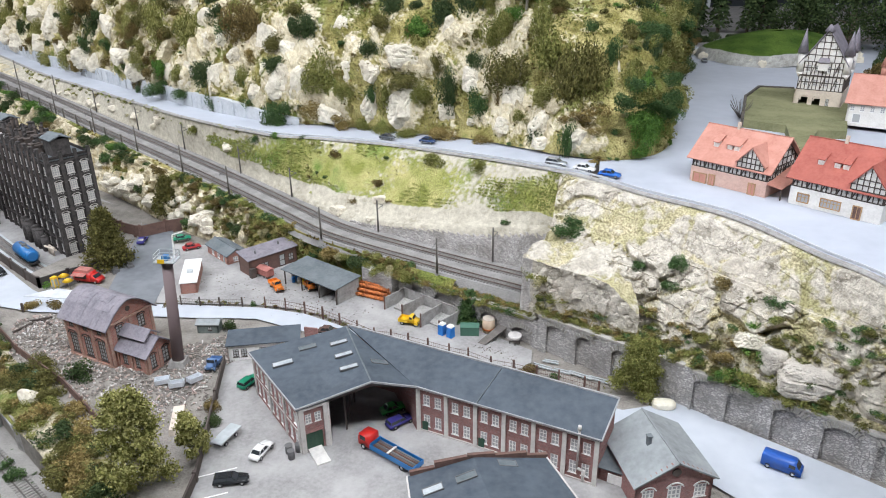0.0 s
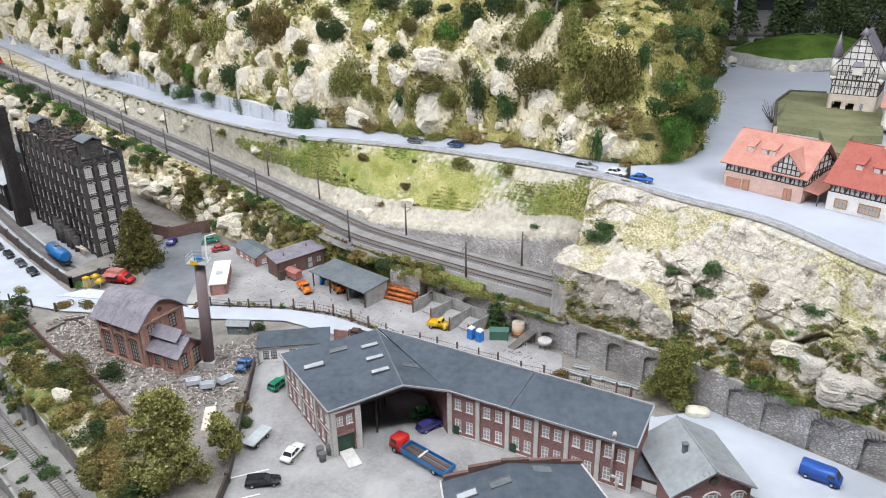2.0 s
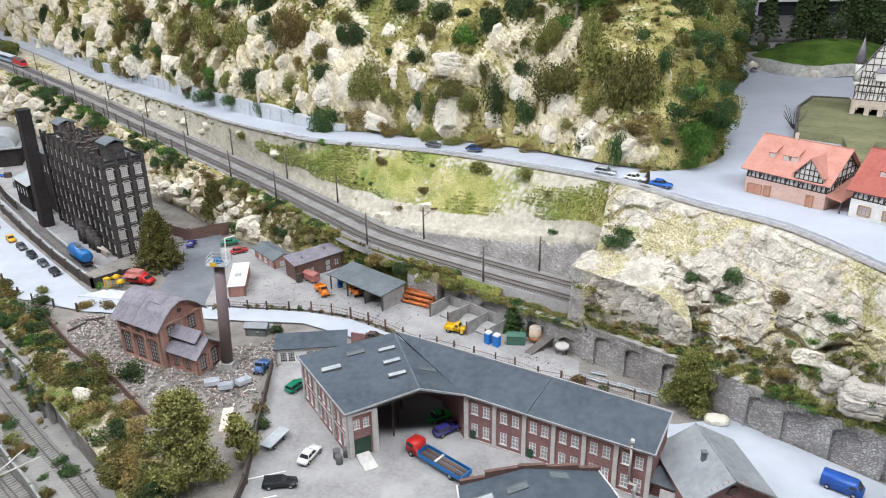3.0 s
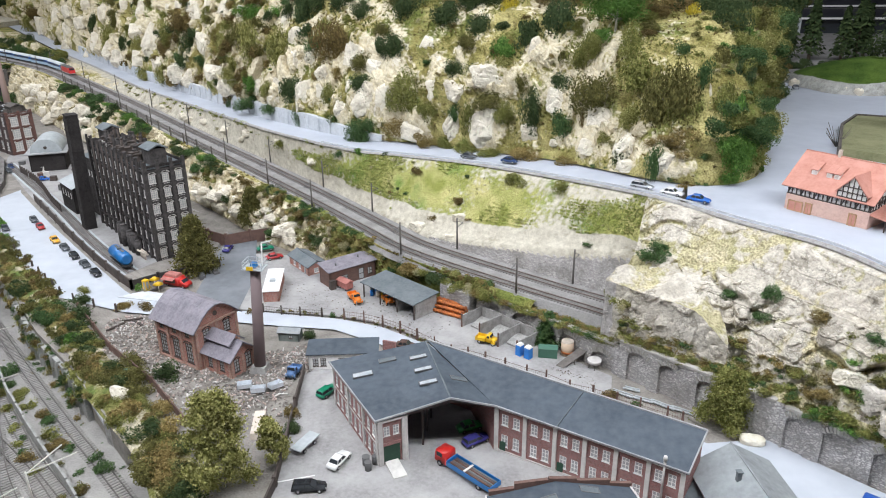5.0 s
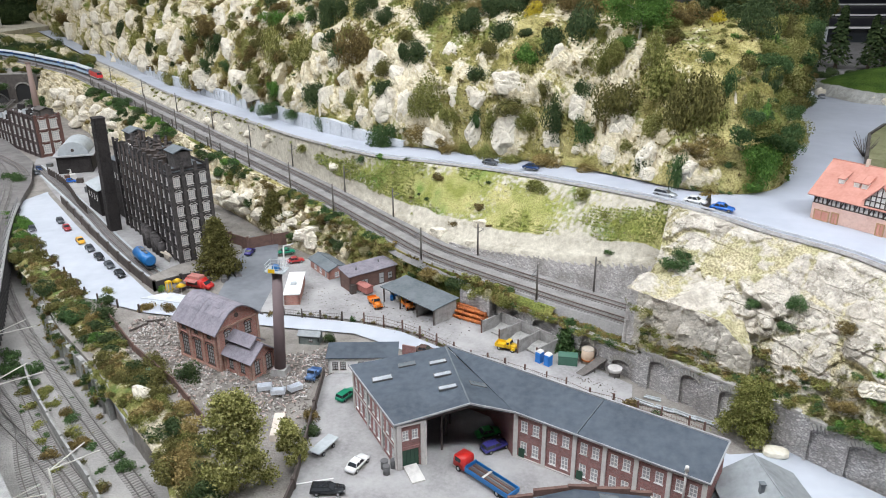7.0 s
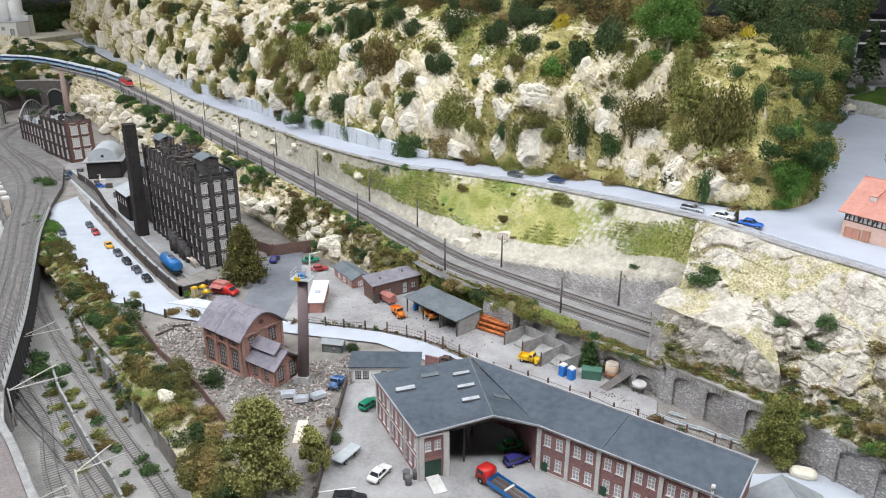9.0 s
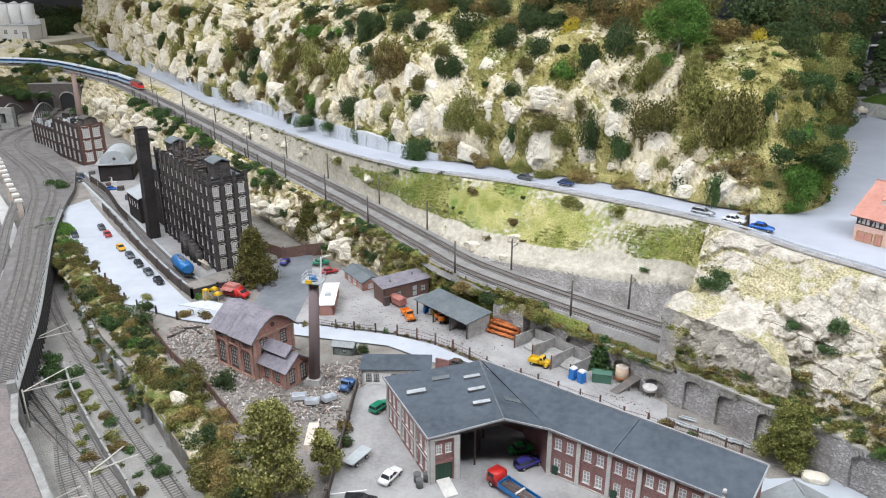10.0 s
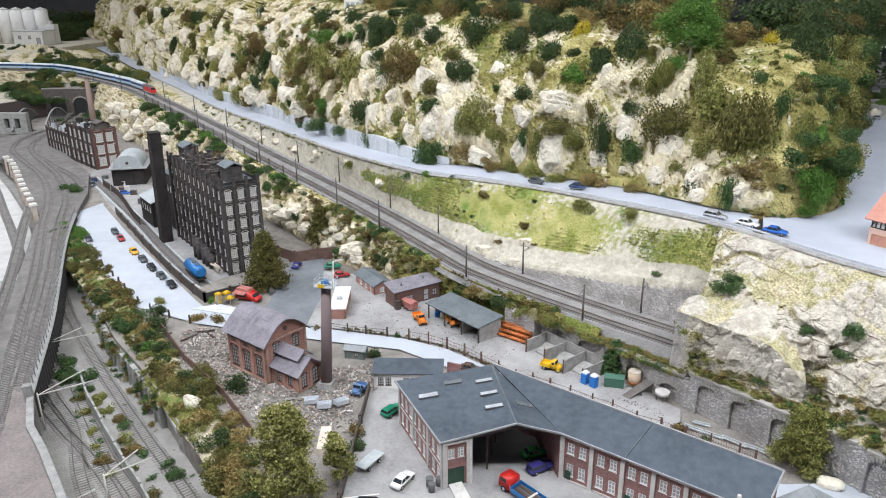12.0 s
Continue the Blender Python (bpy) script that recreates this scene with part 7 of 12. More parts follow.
def village_house(name, label, p, q, depth, floor, eave, ridge, base_mat, roof_mat, gable_at, z=0.28, cut=()):
    ang, w = base_angle(p, q), math.dist(p, q)
    up = [(w * (k + 0.5) / 9 - 0.0045, floor + 0.006, 0.009, 0.012, 2, 2) for k in range(9)]
    h, walls = gable_house(name, label, "house", p, ang, w, depth, eave, ridge, (M_HT, roof_mat), z, wins={0: up, 1: [(depth * (k + 0.5) / 6 - 0.0045, floor + 0.006, 0.009, 0.012, 2, 2) for k in range(6)]}, over=0.010)
    timber(walls[0], w, floor, eave, 18)
    timber(walls[1], depth, floor, eave, 12)
    gable_timber(walls[1], depth, eave, ridge)
    bm = bmesh.new()
    box(bm, -0.0015, w + 0.0015, -0.0015, depth + 0.0015, 0, floor)
    g = part("ground_floor", bm, base_mat, h)
    for x, ww, hh, m in cut:
        bm = bmesh.new()
        box(bm, x, x + ww, -0.0028, -0.0008, 0.0 if m is not M_GLASS else 0.008, hh)
        leaf = part("door" if m is not M_GLASS else "window", bm, m, h)
        z0 = 0.0 if m is not M_GLASS else 0.008
        bm = bmesh.new()
        for a, b in (((x, z0), (x, hh)), ((x + ww, z0), (x + ww, hh)), ((x - 0.0008, hh), (x + ww + 0.0008, hh)), ((x - 0.0008, z0), (x + ww + 0.0008, z0))):
            beam(bm, (a[0], -0.003, a[1]), (b[0], -0.003, b[1]), 0.0018, 0.0018)
        part("frame", bm, M_WARMWOOD, leaf)
        for k in range(1, max(2, round(ww / 0.006)) if m is M_GLASS else 2):
            bm = bmesh.new()
            u = x + ww * k / (max(2, round(ww / 0.006)) if m is M_GLASS else 2)
            beam(bm, (u, -0.003, z0), (u, -0.003, hh), 0.0011, 0.0011)
            part("glazing_bar", bm, M_WARMWOOD, leaf)
        if m is M_GLASS:
            bm = bmesh.new()
            beam(bm, (x, -0.003, z0 + (hh - z0) * 0.62), (x + ww, -0.003, z0 + (hh - z0) * 0.62), 0.0011, 0.0011)
            part("transom", bm, M_WARMWOOD, leaf)
    # cross gable
    gx, gw = gable_at
    gz = ridge - 0.012
    bm = bmesh.new()
    pts = [(gx - gw / 2, -0.006, eave - 0.004), (gx + gw / 2, -0.006, eave - 0.004), (gx + gw / 2, -0.006, eave + 0.010), (gx, -0.006, gz), (gx - gw / 2, -0.006, eave + 0.010)]
    slab(bm, pts, depth * 0.45)
    dg = part("cross_gable", bm, M_HT, h)
    for sgn in (-1, 1):
        a, b = Vector((gx + sgn * (gw / 2 + 0.004), -0.011, eave + 0.006)), Vector((gx, -0.011, gz + 0.002))
        c, d = b + Vector((0, depth * 0.47, 0)), a + Vector((0, depth * 0.47, 0))
        roof_slab(h, [a, b, c, d] if sgn < 0 else [b, a, d, c], roof_mat, 0.002, "gable_roof")
    for k in range(7):
        x = gx - gw / 2 + gw * k / 6
        top = eave + 0.010 + (gz - eave - 0.010) * (1 - abs(x - gx) / (gw / 2)) - 0.001
        bm = bmesh.new()
        beam(bm, (x, -0.0068, eave - 0.004), (x, -0.0068, top), 0.0015, 0.0015)
        part("timber", bm, M_DARK, dg)
    for r in range(3):
        zz = eave - 0.003 + r * 0.010
        half = gw / 2 if r < 2 else gw / 2 * 0.6
        bm = bmesh.new()
        beam(bm, (gx - half, -0.007, zz), (gx + half, -0.007, zz), 0.0015, 0.0015)
        part("timber", bm, M_DARK, dg)
    t = (ridge - eave) / (depth / 2)
    for x in (0.22, 0.50, 0.60):
        yy = depth * 0.16
        dormer(h, w * x if w * x < gx - gw / 2 - 0.01 else w * x - 0.03, yy, eave + yy * t + 0.007, 0.010, roof_mat)
    bm = bmesh.new()
    box(bm, w * 0.36 - 0.003, w * 0.36 + 0.003, depth * 0.5 - 0.003, depth * 0.5 + 0.003, ridge - 0.004, ridge + 0.014, taper=0.0003)
    part("chimney", bm, M_SANDSTONE, h)
    return h


h1 = village_house("timbered_house", "half-timbered house with salmon roof above a pink stone floor", (0.510, 1.40), (0.612, 1.284), 0.125, 0.031, 0.054, 0.104, M_PINK, M_REDROOF, (0.122, 0.052), cut=[(0.006, 0.028, 0.019, M_REDROOF), (0.040, 0.012, 0.021, M_REDROOF), (0.122, 0.013, 0.022, M_REDROOF)])
lean2 = bmesh.new()
slab(lean2, [(0.155, 0.0, 0.028), (0.185, 0.0, 0.024), (0.185, 0.10, 0.032), (0.155, 0.10, 0.045)], 0.002)
part("lean_to_roof", lean2, M_REDROOF, h1)
bm = bmesh.new()
for y in (0.004, 0.05, 0.096):
    beam(bm, (0.183, y, 0), (0.183, y, 0.024), 0.002)
part("lean_to_posts", bm, M_DARK, h1)
h2 = village_house("timbered_inn", "half-timbered inn with a deep red roof and white ground floor", (0.646, 1.254), (0.748, 1.138), 0.13, 0.034, 0.057, 0.112, M_HT, M_DEEPROOF, (0.128, 0.055), cut=[(0.014, 0.020, 0.024, M_GLASS), (0.055, 0.034, 0.024, M_GLASS), (0.110, 0.014, 0.024, M_BROWNWOOD)])
gable_house("village_house", "white house with salmon roof and arched ground floor", "house", (1.03, 1.80), -35, 0.20, 0.13, 0.062, 0.118, (M_HT, M_REDROOF), 0.29, wins={0: [(0.014, 0.008, 0.020, 0.024, 1, 1)] + pair_windows(0.0, 0.2, 9, 0.038, 0.010, 0.014)}, over=0.008)


def build_town_hall():
    p, q = (1.0, 2.02), (1.095, 1.955)
    ang, w, depth = base_angle(p, q), math.dist(p, q), 0.13
    z = 0.29
    f1, eave, ridge = 0.050, 0.128, 0.215
    t = thing("town_hall", "tall half-timbered town hall with slate turrets", "town hall", "", "", local(p, ang, z))
    wins = [v for r in range(2) for v in pair_windows(0.008, w - 0.008, 4, f1 + 0.012 + r * 0.038, 0.013, 0.018)]
    fr = facade(t, (0, 0), (w, 0), eave, M_HT, wins, M_WHITE, top=[(0, eave), (w / 2, ridge), (w, eave)], base=f1)
    sides = [facade(t, (w, 0), (w, depth), eave, M_HT, [v for r in range(2) for v in pair_windows(0.006, depth - 0.006, 6, f1 + 0.012 + r * 0.038, 0.012, 0.018)], M_WHITE, base=f1),
             facade(t, (w, depth), (0, depth), eave, M_HT, top=[(0, eave), (w / 2, ridge), (w, eave)], base=f1), facade(t, (0, depth), (0, 0), eave, M_HT, base=f1)]
    timber(fr, w, f1, f1 + 0.039, 12), timber(fr, w, f1 + 0.039, eave, 12)
    timber(sides[0], depth, f1, f1 + 0.039, 14), timber(sides[0], depth, f1 + 0.039, eave, 14)
    gable_timber(fr, w, eave, ridge, 5)
    base = facade(t, (-0.003, -0.003), (w + 0.003, -0.003), f1, M_SANDSTONE, [(0.014, 0, 0.022, 0.030, 0, 0), (0.048, 0, 0.020, 0.028, 0, 0), (0.082, 0.010, 0.008, 0.020, 2, 2)], M_DARK, name="arcade")
    facade(t, (w + 0.003, -0.003), (w + 0.003, depth), f1, M_SANDSTONE)
    facade(t, (-0.003, depth), (-0.003, -0.003), f1, M_SANDSTONE)
    for cx, r in ((0.025, 0.011), (0.058, 0.010)):
        bm = bmesh.new()
        for k in range(9):
            a = math.pi * k / 8
            beam(bm, (cx + math.cos(a) * r, -0.0036, 0.026 + math.sin(a) * r), (cx + math.cos(a + 0.36) * r, -0.0036, 0.026 + math.sin(a + 0.36) * r), 0.003, 0.003)
        part("arch", bm, M_SANDSTONE, t)
    over = 0.006
    r0, r1 = (w / 2, -over, ridge + 0.003), (w / 2, depth, ridge + 0.003)
    roof_slab(t, [(-over, -over, eave - 0.008), r0, r1, (-over, depth, eave - 0.008)], M_SLATE)
    roof_slab(t, [r0, (w + over, -over, eave - 0.008), (w + over, depth, eave - 0.008), r1], M_SLATE)
    for x, y in ((0.0, 0.004), (w, 0.004), (w, depth - 0.02)):
        bm = bmesh.new()
        tube(bm, (x, y, eave - 0.03), (x, y, eave + 0.022), 0.010, 0.010, 8), tube(bm, (x, y, eave - 0.045), (x, y, eave - 0.03), 0.003, 0.010, 8)
        tu = part("turret", bm, M_HT, t)
        bm = bmesh.new()
        tube(bm, (x, y, eave + 0.020), (x, y, eave + 0.085), 0.0145, 0.0006, 8)
        part("spire", bm, M_SLATE, tu)
    bm = bmesh.new()
    tube(bm, (w / 2, -0.002, ridge - 0.006), (w / 2, -0.002, ridge + 0.012), 0.014, 0.002, 8)
    part("hip", bm, M_SLATE, t)
    bm = bmesh.new()
    box(bm, w / 2 - 0.012, w / 2 + 0.012, -0.010, 0.001, f1 + 0.055, f1 + 0.078)
    o = part("oriel", bm, M_HT, t)
    bm = bmesh.new()
    slab(bm, [(w / 2 - 0.015, -0.013, f1 + 0.077), (w / 2 + 0.015, -0.013, f1 + 0.077), (w / 2 + 0.012, 0.001, f1 + 0.090), (w / 2 - 0.012, 0.001, f1 + 0.090)], 0.002)
    part("oriel_roof", bm, M_SLATE, o)
    return t


build_town_hall()
bm = bmesh.new()
tube(bm, (1.14, 1.86, 0.40), (1.14, 1.86, 0.425), 0.008, 0.008, 6), tube(bm, (1.14, 1.86, 0.425), (1.14, 1.86, 0.465), 0.011, 0.001, 6)
solid("ridge_turret", bm, M_REDROOF, "small pointed bell turret on the village house roof", "turret")

# ---- vehicles ----
WHEELS = {}


def wheels(parent, spots, r, w):
    key = (r, w)
    if key not in WHEELS:
        bm = bmesh.new()
        tube(bm, (0, -w / 2, 0), (0, w / 2, 0), r, r, 14)
        hub = bmesh.new()
        tube(hub, (0, -w / 2 - 0.0003, 0), (0, w / 2 + 0.0003, 0), r * 0.5, r * 0.5, 10)
        WHEELS[key] = (mesh_of("wheel", bm, M_RUBBER), mesh_of("hub_cap", hub, M_CHROME))
    for x, y in spots:
        o = new("wheel", WHEELS[key][0])
        o.parent, o.matrix_basis = parent, pose(x, y, r)
        h = new("hub_cap", WHEELS[key][1])
        h.parent = o


def bevelled(bm, width=0.0006, seg=2):
    bmesh.ops.bevel(bm, geom=bm.edges[:], offset=width, segments=seg, affect="EDGES", clamp_overlap=True)


def car(label, mat, x, y, angle, z=0.004, style="saloon", length=0.048, group=""):
    c = thing("car", label, "car", group, "", pose(x, y, z, 0, 0, angle))
    L, W, H = length, 0.0096, 0.0158
    bm = bmesh.new()
    w = W
    prof = [(-0.5, 0.22, w * 0.94), (-0.5, 0.50, w * 0.93), (-0.44, 0.60, w * 0.92), (-0.30, 0.63, w * 0.96), (0.22, 0.62, w * 0.96), (0.42, 0.54, w * 0.92), (0.495, 0.42, w * 0.9), (0.5, 0.22, w * 0.92)]
    prism(bm, [(u * L, v * H, q) for u, v, q in prof])
    bevelled(bm, 0.0007)
    part("body", bm, mat, c, smooth=True)
    back = {"saloon": (-0.36, -0.24), "estate": (-0.48, -0.43), "beetle": (-0.44, -0.20)}[style]
    glass = [(back[0] + 0.02, 0.61, w * 0.90), (back[1] + 0.01, 0.95, w * 0.72), (0.04, 0.95, w * 0.72), (0.20, 0.61, w * 0.90)]
    bm = bmesh.new()
    prism(bm, [(u * L, v * H, q) for u, v, q in glass])
    bevelled(bm, 0.0004)
    part("glazing", bm, M_CARGLASS, c)
    bm = bmesh.new()
    prism(bm, [(u * L, v * H, q) for u, v, q in ((back[1] - 0.01, 0.94, w * 0.75), (back[1] + 0.02, 1.0, w * 0.68), (0.03, 1.0, w * 0.68), (0.06, 0.94, w * 0.75))])
    part("roof", bm, mat, c)
    for u in (back[0] + 0.01, -0.10, 0.19):
        for sgn in (-1, 1):
            bm = bmesh.new()
            v = back[1] if u < -0.2 else (-0.10 if u < 0 else 0.05)
            beam(bm, (u * L, sgn * w * 0.91, 0.61 * H), (v * L, sgn * w * 0.735, 0.96 * H), 0.0008)
            part("pillar", bm, mat, c)
    for sgn in (-1, 1):
        bm = bmesh.new()
        box(bm, 0.478 * L, 0.497 * L, sgn * w * 0.62 - 0.0013, sgn * w * 0.62 + 0.0013, 0.36 * H, 0.48 * H)
        part("headlight", bm, M_CHROME, c)
    wheels(c, [(0.31 * L, W * 0.86), (0.31 * L, -W * 0.86), (-0.30 * L, W * 0.86), (-0.30 * L, -W * 0.86)], 0.0036, 0.0022)
    return c


def van(label, mat, x, y, angle, z=0.004, length=0.058, height=0.023, roof_mat=None):
    c = thing("van", label, "van", "", "", pose(x, y, z, 0, 0, angle))
    L, W, H = length, 0.0110, height
    bm = bmesh.new()
    prism(bm, [(u * L, v * H, q) for u, v, q in ((-0.5, 0.13, W), (-0.5, 0.92, W * 0.93), (-0.47, 1.0, W * 0.85), (0.26, 1.0, W * 0.85), (0.34, 0.94, W * 0.88), (0.44, 0.55, W * 0.97), (0.5, 0.48, W * 0.96), (0.5, 0.13, W))])
    bevelled(bm, 0.0008)
    part("body", bm, mat, c, smooth=True)
    bm = bmesh.new()
    slab(bm, [(0.446 * L, -W * 0.80, 0.56 * H), (0.446 * L, W * 0.80, 0.56 * H), (0.352 * L, W * 0.76, 0.92 * H), (0.352 * L, -W * 0.76, 0.92 * H)], 0.0006)
    part("windscreen", bm, M_CARGLASS, c)
    for sgn in (-1, 1):
        bm = bmesh.new()
        box(bm, 0.18 * L, 0.34 * L, sgn * W * 0.965 - 0.0004, sgn * W * 0.965 + 0.0004, 0.60 * H, 0.84 * H)
        part("side_window", bm, M_CARGLASS, c)
        bm = bmesh.new()
        box(bm, 0.485 * L, 0.503 * L, sgn * W * 0.7 - 0.0013, sgn * W * 0.7 + 0.0013, 0.28 * H, 0.40 * H)
        part("headlight", bm, M_CHROME, c)
    wheels(c, [(0.30 * L, W * 0.88), (0.30 * L, -W * 0.88), (-0.32 * L, W * 0.88), (-0.32 * L, -W * 0.88)], 0.0042, 0.0024)
    return c


def lorry(label, cab_mat, bed_mat, x, y, angle, length=0.085, load=None, z=0.004, box_load=False):
    c = thing("lorry", label, "lorry", "", "", pose(x, y, z, 0, 0, angle))
    L, W = length, 0.0130
    bm = bmesh.new()
    prism(bm, [(L * 0.5, 0.006, W * 0.92), (L * 0.5, 0.017, W * 0.92), (L * 0.485, 0.027, W * 0.84), (L * 0.32, 0.0285, W * 0.84), (L * 0.29, 0.027, W * 0.86), (L * 0.29, 0.006, W * 0.92)])
    bevelled(bm, 0.0009)
    part("cab", bm, cab_mat, c, smooth=True)
    bm = bmesh.new()
    slab(bm, [(L * 0.503, -W * 0.8, 0.0175), (L * 0.503, W * 0.8, 0.0175), (L * 0.490, W * 0.74, 0.0255), (L * 0.490, -W * 0.74, 0.0255)], 0.0006)
    part("windscreen", bm, M_CARGLASS, c)
    for sgn in (-1, 1):
        bm = bmesh.new()
        box(bm, L * 0.36, L * 0.46, sgn * W * 0.885 - 0.0006, sgn * W * 0.885 + 0.0006, 0.0175, 0.0245)
        part("side_window", bm, M_CARGLASS, c)
    bm = bmesh.new()
    box(bm, -L * 0.5, L * 0.28, -0.006, 0.006, 0.005, 0.0085)
    part("chassis", bm, M_RUBBER, c)
    bm = bmesh.new()
    if box_load:
        box(bm, -L * 0.5, L * 0.26, -W, W, 0.0085, 0.030, taper=0.0006)
    else:
        box(bm, -L * 0.5, L * 0.27, -W, W, 0.0085, 0.0105)
        box(bm, -L * 0.5, L * 0.27, -W, -W + 0.001, 0.0105, 0.0165), box(bm, -L * 0.5, L * 0.27, W - 0.001, W, 0.0105, 0.0165)
        box(bm, -L * 0.5, -L * 0.488, -W + 0.001, W - 0.001, 0.0105, 0.0165), box(bm, L * 0.258, L * 0.27, -W + 0.001, W - 0.001, 0.0105, 0.0185)
    part("flatbed" if not box_load else "box_body", bm, bed_mat, c)
    if load:
        for k, yy in enumerate((-0.007, -0.0025, 0.002, 0.0065)):
            bm = bmesh.new()
            tube(bm, (-L * 0.47, yy, 0.0135), (L * 0.24, yy, 0.0135), 0.0019, 0.0019, 10)
            part("pipe", bm, load if k % 2 else M_IRON, c)
        bm = bmesh.new()
        box(bm, -L * 0.05, -L * 0.02, -W * 0.8, W * 0.8, 0.0154, 0.0166)
        part("batten", bm, M_PALE, c)
    wheels(c, [(L * 0.40, W * 0.84), (L * 0.40, -W * 0.84), (-L * 0.30, W * 0.84), (-L * 0.30, -W * 0.84)], 0.0052, 0.0030)
    return c


def bonnet_lorry(label, mat, x, y, angle, length=0.052, z=0.004):
    """A small old-fashioned tipper lorry: bonnet, rounded cab and an open bed."""
    c = thing("lorry", label, "lorry", "small tipper lorries of the depot", "", pose(x, y, z, 0, 0, angle))
    L, W = length, 0.0105
    bm = bmesh.new()
    prism(bm, [(L * 0.5, 0.006, W * 0.55), (L * 0.5, 0.0125, W * 0.55), (L * 0.47, 0.0145, W * 0.58), (L * 0.22, 0.0155, W * 0.66), (L * 0.22, 0.006, W * 0.66)])
    bevelled(bm, 0.0009)
    part("bonnet", bm, mat, c, smooth=True)
    bm = bmesh.new()
    prism(bm, [(L * 0.25, 0.006, W * 0.86), (L * 0.25, 0.0155, W * 0.86), (L * 0.19, 0.0225, W * 0.74), (L * 0.03, 0.0225, W * 0.74), (L * 0.0, 0.0155, W * 0.86), (L * 0.0, 0.006, W * 0.86)])
    bevelled(bm, 0.0009)
    part("cab", bm, mat, c, smooth=True)
    bm = bmesh.new()
    slab(bm, [(L * 0.25, -W * 0.72, 0.0165), (L * 0.25, W * 0.72, 0.0165), (L * 0.203, W * 0.66, 0.0215), (L * 0.203, -W * 0.66, 0.0215)], 0.0005)
    part("windscreen", bm, M_CARGLASS, c)
    for sgn in (-1, 1):
        bm = bmesh.new()
        box(bm, L * 0.06, L * 0.18, sgn * W * 0.82 - 0.0007, sgn * W * 0.82 + 0.0007, 0.0160, 0.0205)
        part("side_window", bm, M_CARGLASS, c)
        bm = bmesh.new()
        prism(bm, [(L * 0.46, 0.005, 0.0018), (L * 0.44, 0.0098, 0.0018), (L * 0.32, 0.0104, 0.0018), (L * 0.26, 0.005, 0.0018)])
        o = part("mudguard", bm, mat, c)
        o.matrix_basis = pose(0, sgn * W * 0.78, 0)
        bm = bmesh.new()
        tube(bm, (L * 0.49, sgn * W * 0.62, 0.0105), (L * 0.515, sgn * W * 0.62, 0.0105), 0.0013, 0.0013, 10)
        part("headlight", bm, M_CHROME, c)
    bm = bmesh.new()
    box(bm, -L * 0.5, L * 0.24, -W * 0.45, W * 0.45, 0.004, 0.007)
    part("chassis", bm, M_RUBBER, c)
    bm = bmesh.new()
    box(bm, -L * 0.5, -L * 0.02, -W, W, 0.0075, 0.0090)
    for y0 in (-W, W - 0.0009):
        box(bm, -L * 0.5, -L * 0.02, y0, y0 + 0.0009, 0.0090, 0.0145)
    box(bm, -L * 0.5, -L * 0.482, -W + 0.0009, W - 0.0009, 0.0090, 0.0145), box(bm, -L * 0.038, -L * 0.02, -W + 0.0009, W - 0.0009, 0.0090, 0.0165)
    part("tipping_bed", bm, mat, c)
    wheels(c, [(L * 0.36, W * 0.78), (L * 0.36, -W * 0.78), (-L * 0.30, W * 0.80), (-L * 0.30, -W * 0.80)], 0.0044, 0.0026)
    return c


P_WHITE, P_BLACK, P_GREEN = paint("car_white", (0.78, 0.78, 0.76), 0.25), paint("car_black", (0.02, 0.022, 0.025), 0.2), paint("car_green", (0.03, 0.33, 0.07), 0.3)
P_VIOLET, P_YELLOW, P_BLUE = paint("car_violet", (0.05, 0.045, 0.22), 0.25), paint("car_yellow", (0.82, 0.42, 0.015), 0.3), paint("car_blue", (0.02, 0.13, 0.50), 0.25)
P_SILVER, P_GREY, P_RED = paint("car_silver", (0.48, 0.50, 0.52), 0.25, 0.4), paint("car_grey", (0.10, 0.11, 0.12), 0.25, 0.2), paint("car_red", (0.42, 0.03, 0.03), 0.3)
P_PICKUP = paint("dusty_blue", (0.12, 0.22, 0.42), 0.5)
P_WRECK = surf("rusted_wreck", (0.035, 0.025, 0.022), (0.11, 0.06, 0.045), 0.008, 0.8, 0.3)
P_EMERALD, P_NAVY, P_VAN = paint("car_emerald", (0.01, 0.24, 0.13), 0.3), paint("car_navy", (0.02, 0.05, 0.14), 0.25), paint("van_blue", (0.02, 0.10, 0.42), 0.35)

car("white coupe parked on the works yard", P_WHITE, -0.288, 0.901, 69, 0.0035)
car("black estate car parked on the works yard", P_BLACK, -0.318, 0.836, 8, 0.0035, "estate", 0.052)
car("bright green saloon in the hall gateway", P_GREEN, -0.088, 1.006, 27, 0.0035, "saloon", 0.046)
car("dark violet hatchback before the hall gateway", P_VIOLET, -0.075, 0.971, 38, 0.0035, "estate", 0.049)
bonnet_lorry("bright yellow old tipper lorry on the depot yard", M_YELLOW, -0.071, 1.304, -20, 0.045)
car("emerald green car beside the works hall", P_EMERALD, -0.354, 1.092, 62, 0.0035, "estate", 0.046)
car("bright blue saloon on the village road", P_BLUE, 0.347, 1.418, -28, 0.282, "saloon", 0.047, "cars queuing on the village road")
car("white saloon on the village road", P_WHITE, 0.303, 1.462, -30, 0.282, "saloon", 0.047, "cars queuing on the village road")
car("green and white patrol saloon on the village road", P_SILVER, *away(0.250, 1.506, 0.282)[:2], -32, away(0.250, 1.506, 0.282)[2], "estate", 0.048, "cars queuing on the village road")
car("dark blue saloon on the hill road", P_NAVY, *away(-0.034, 1.705, 0.282)[:2], -28, away(-0.034, 1.705, 0.282)[2], "saloon", 0.044)
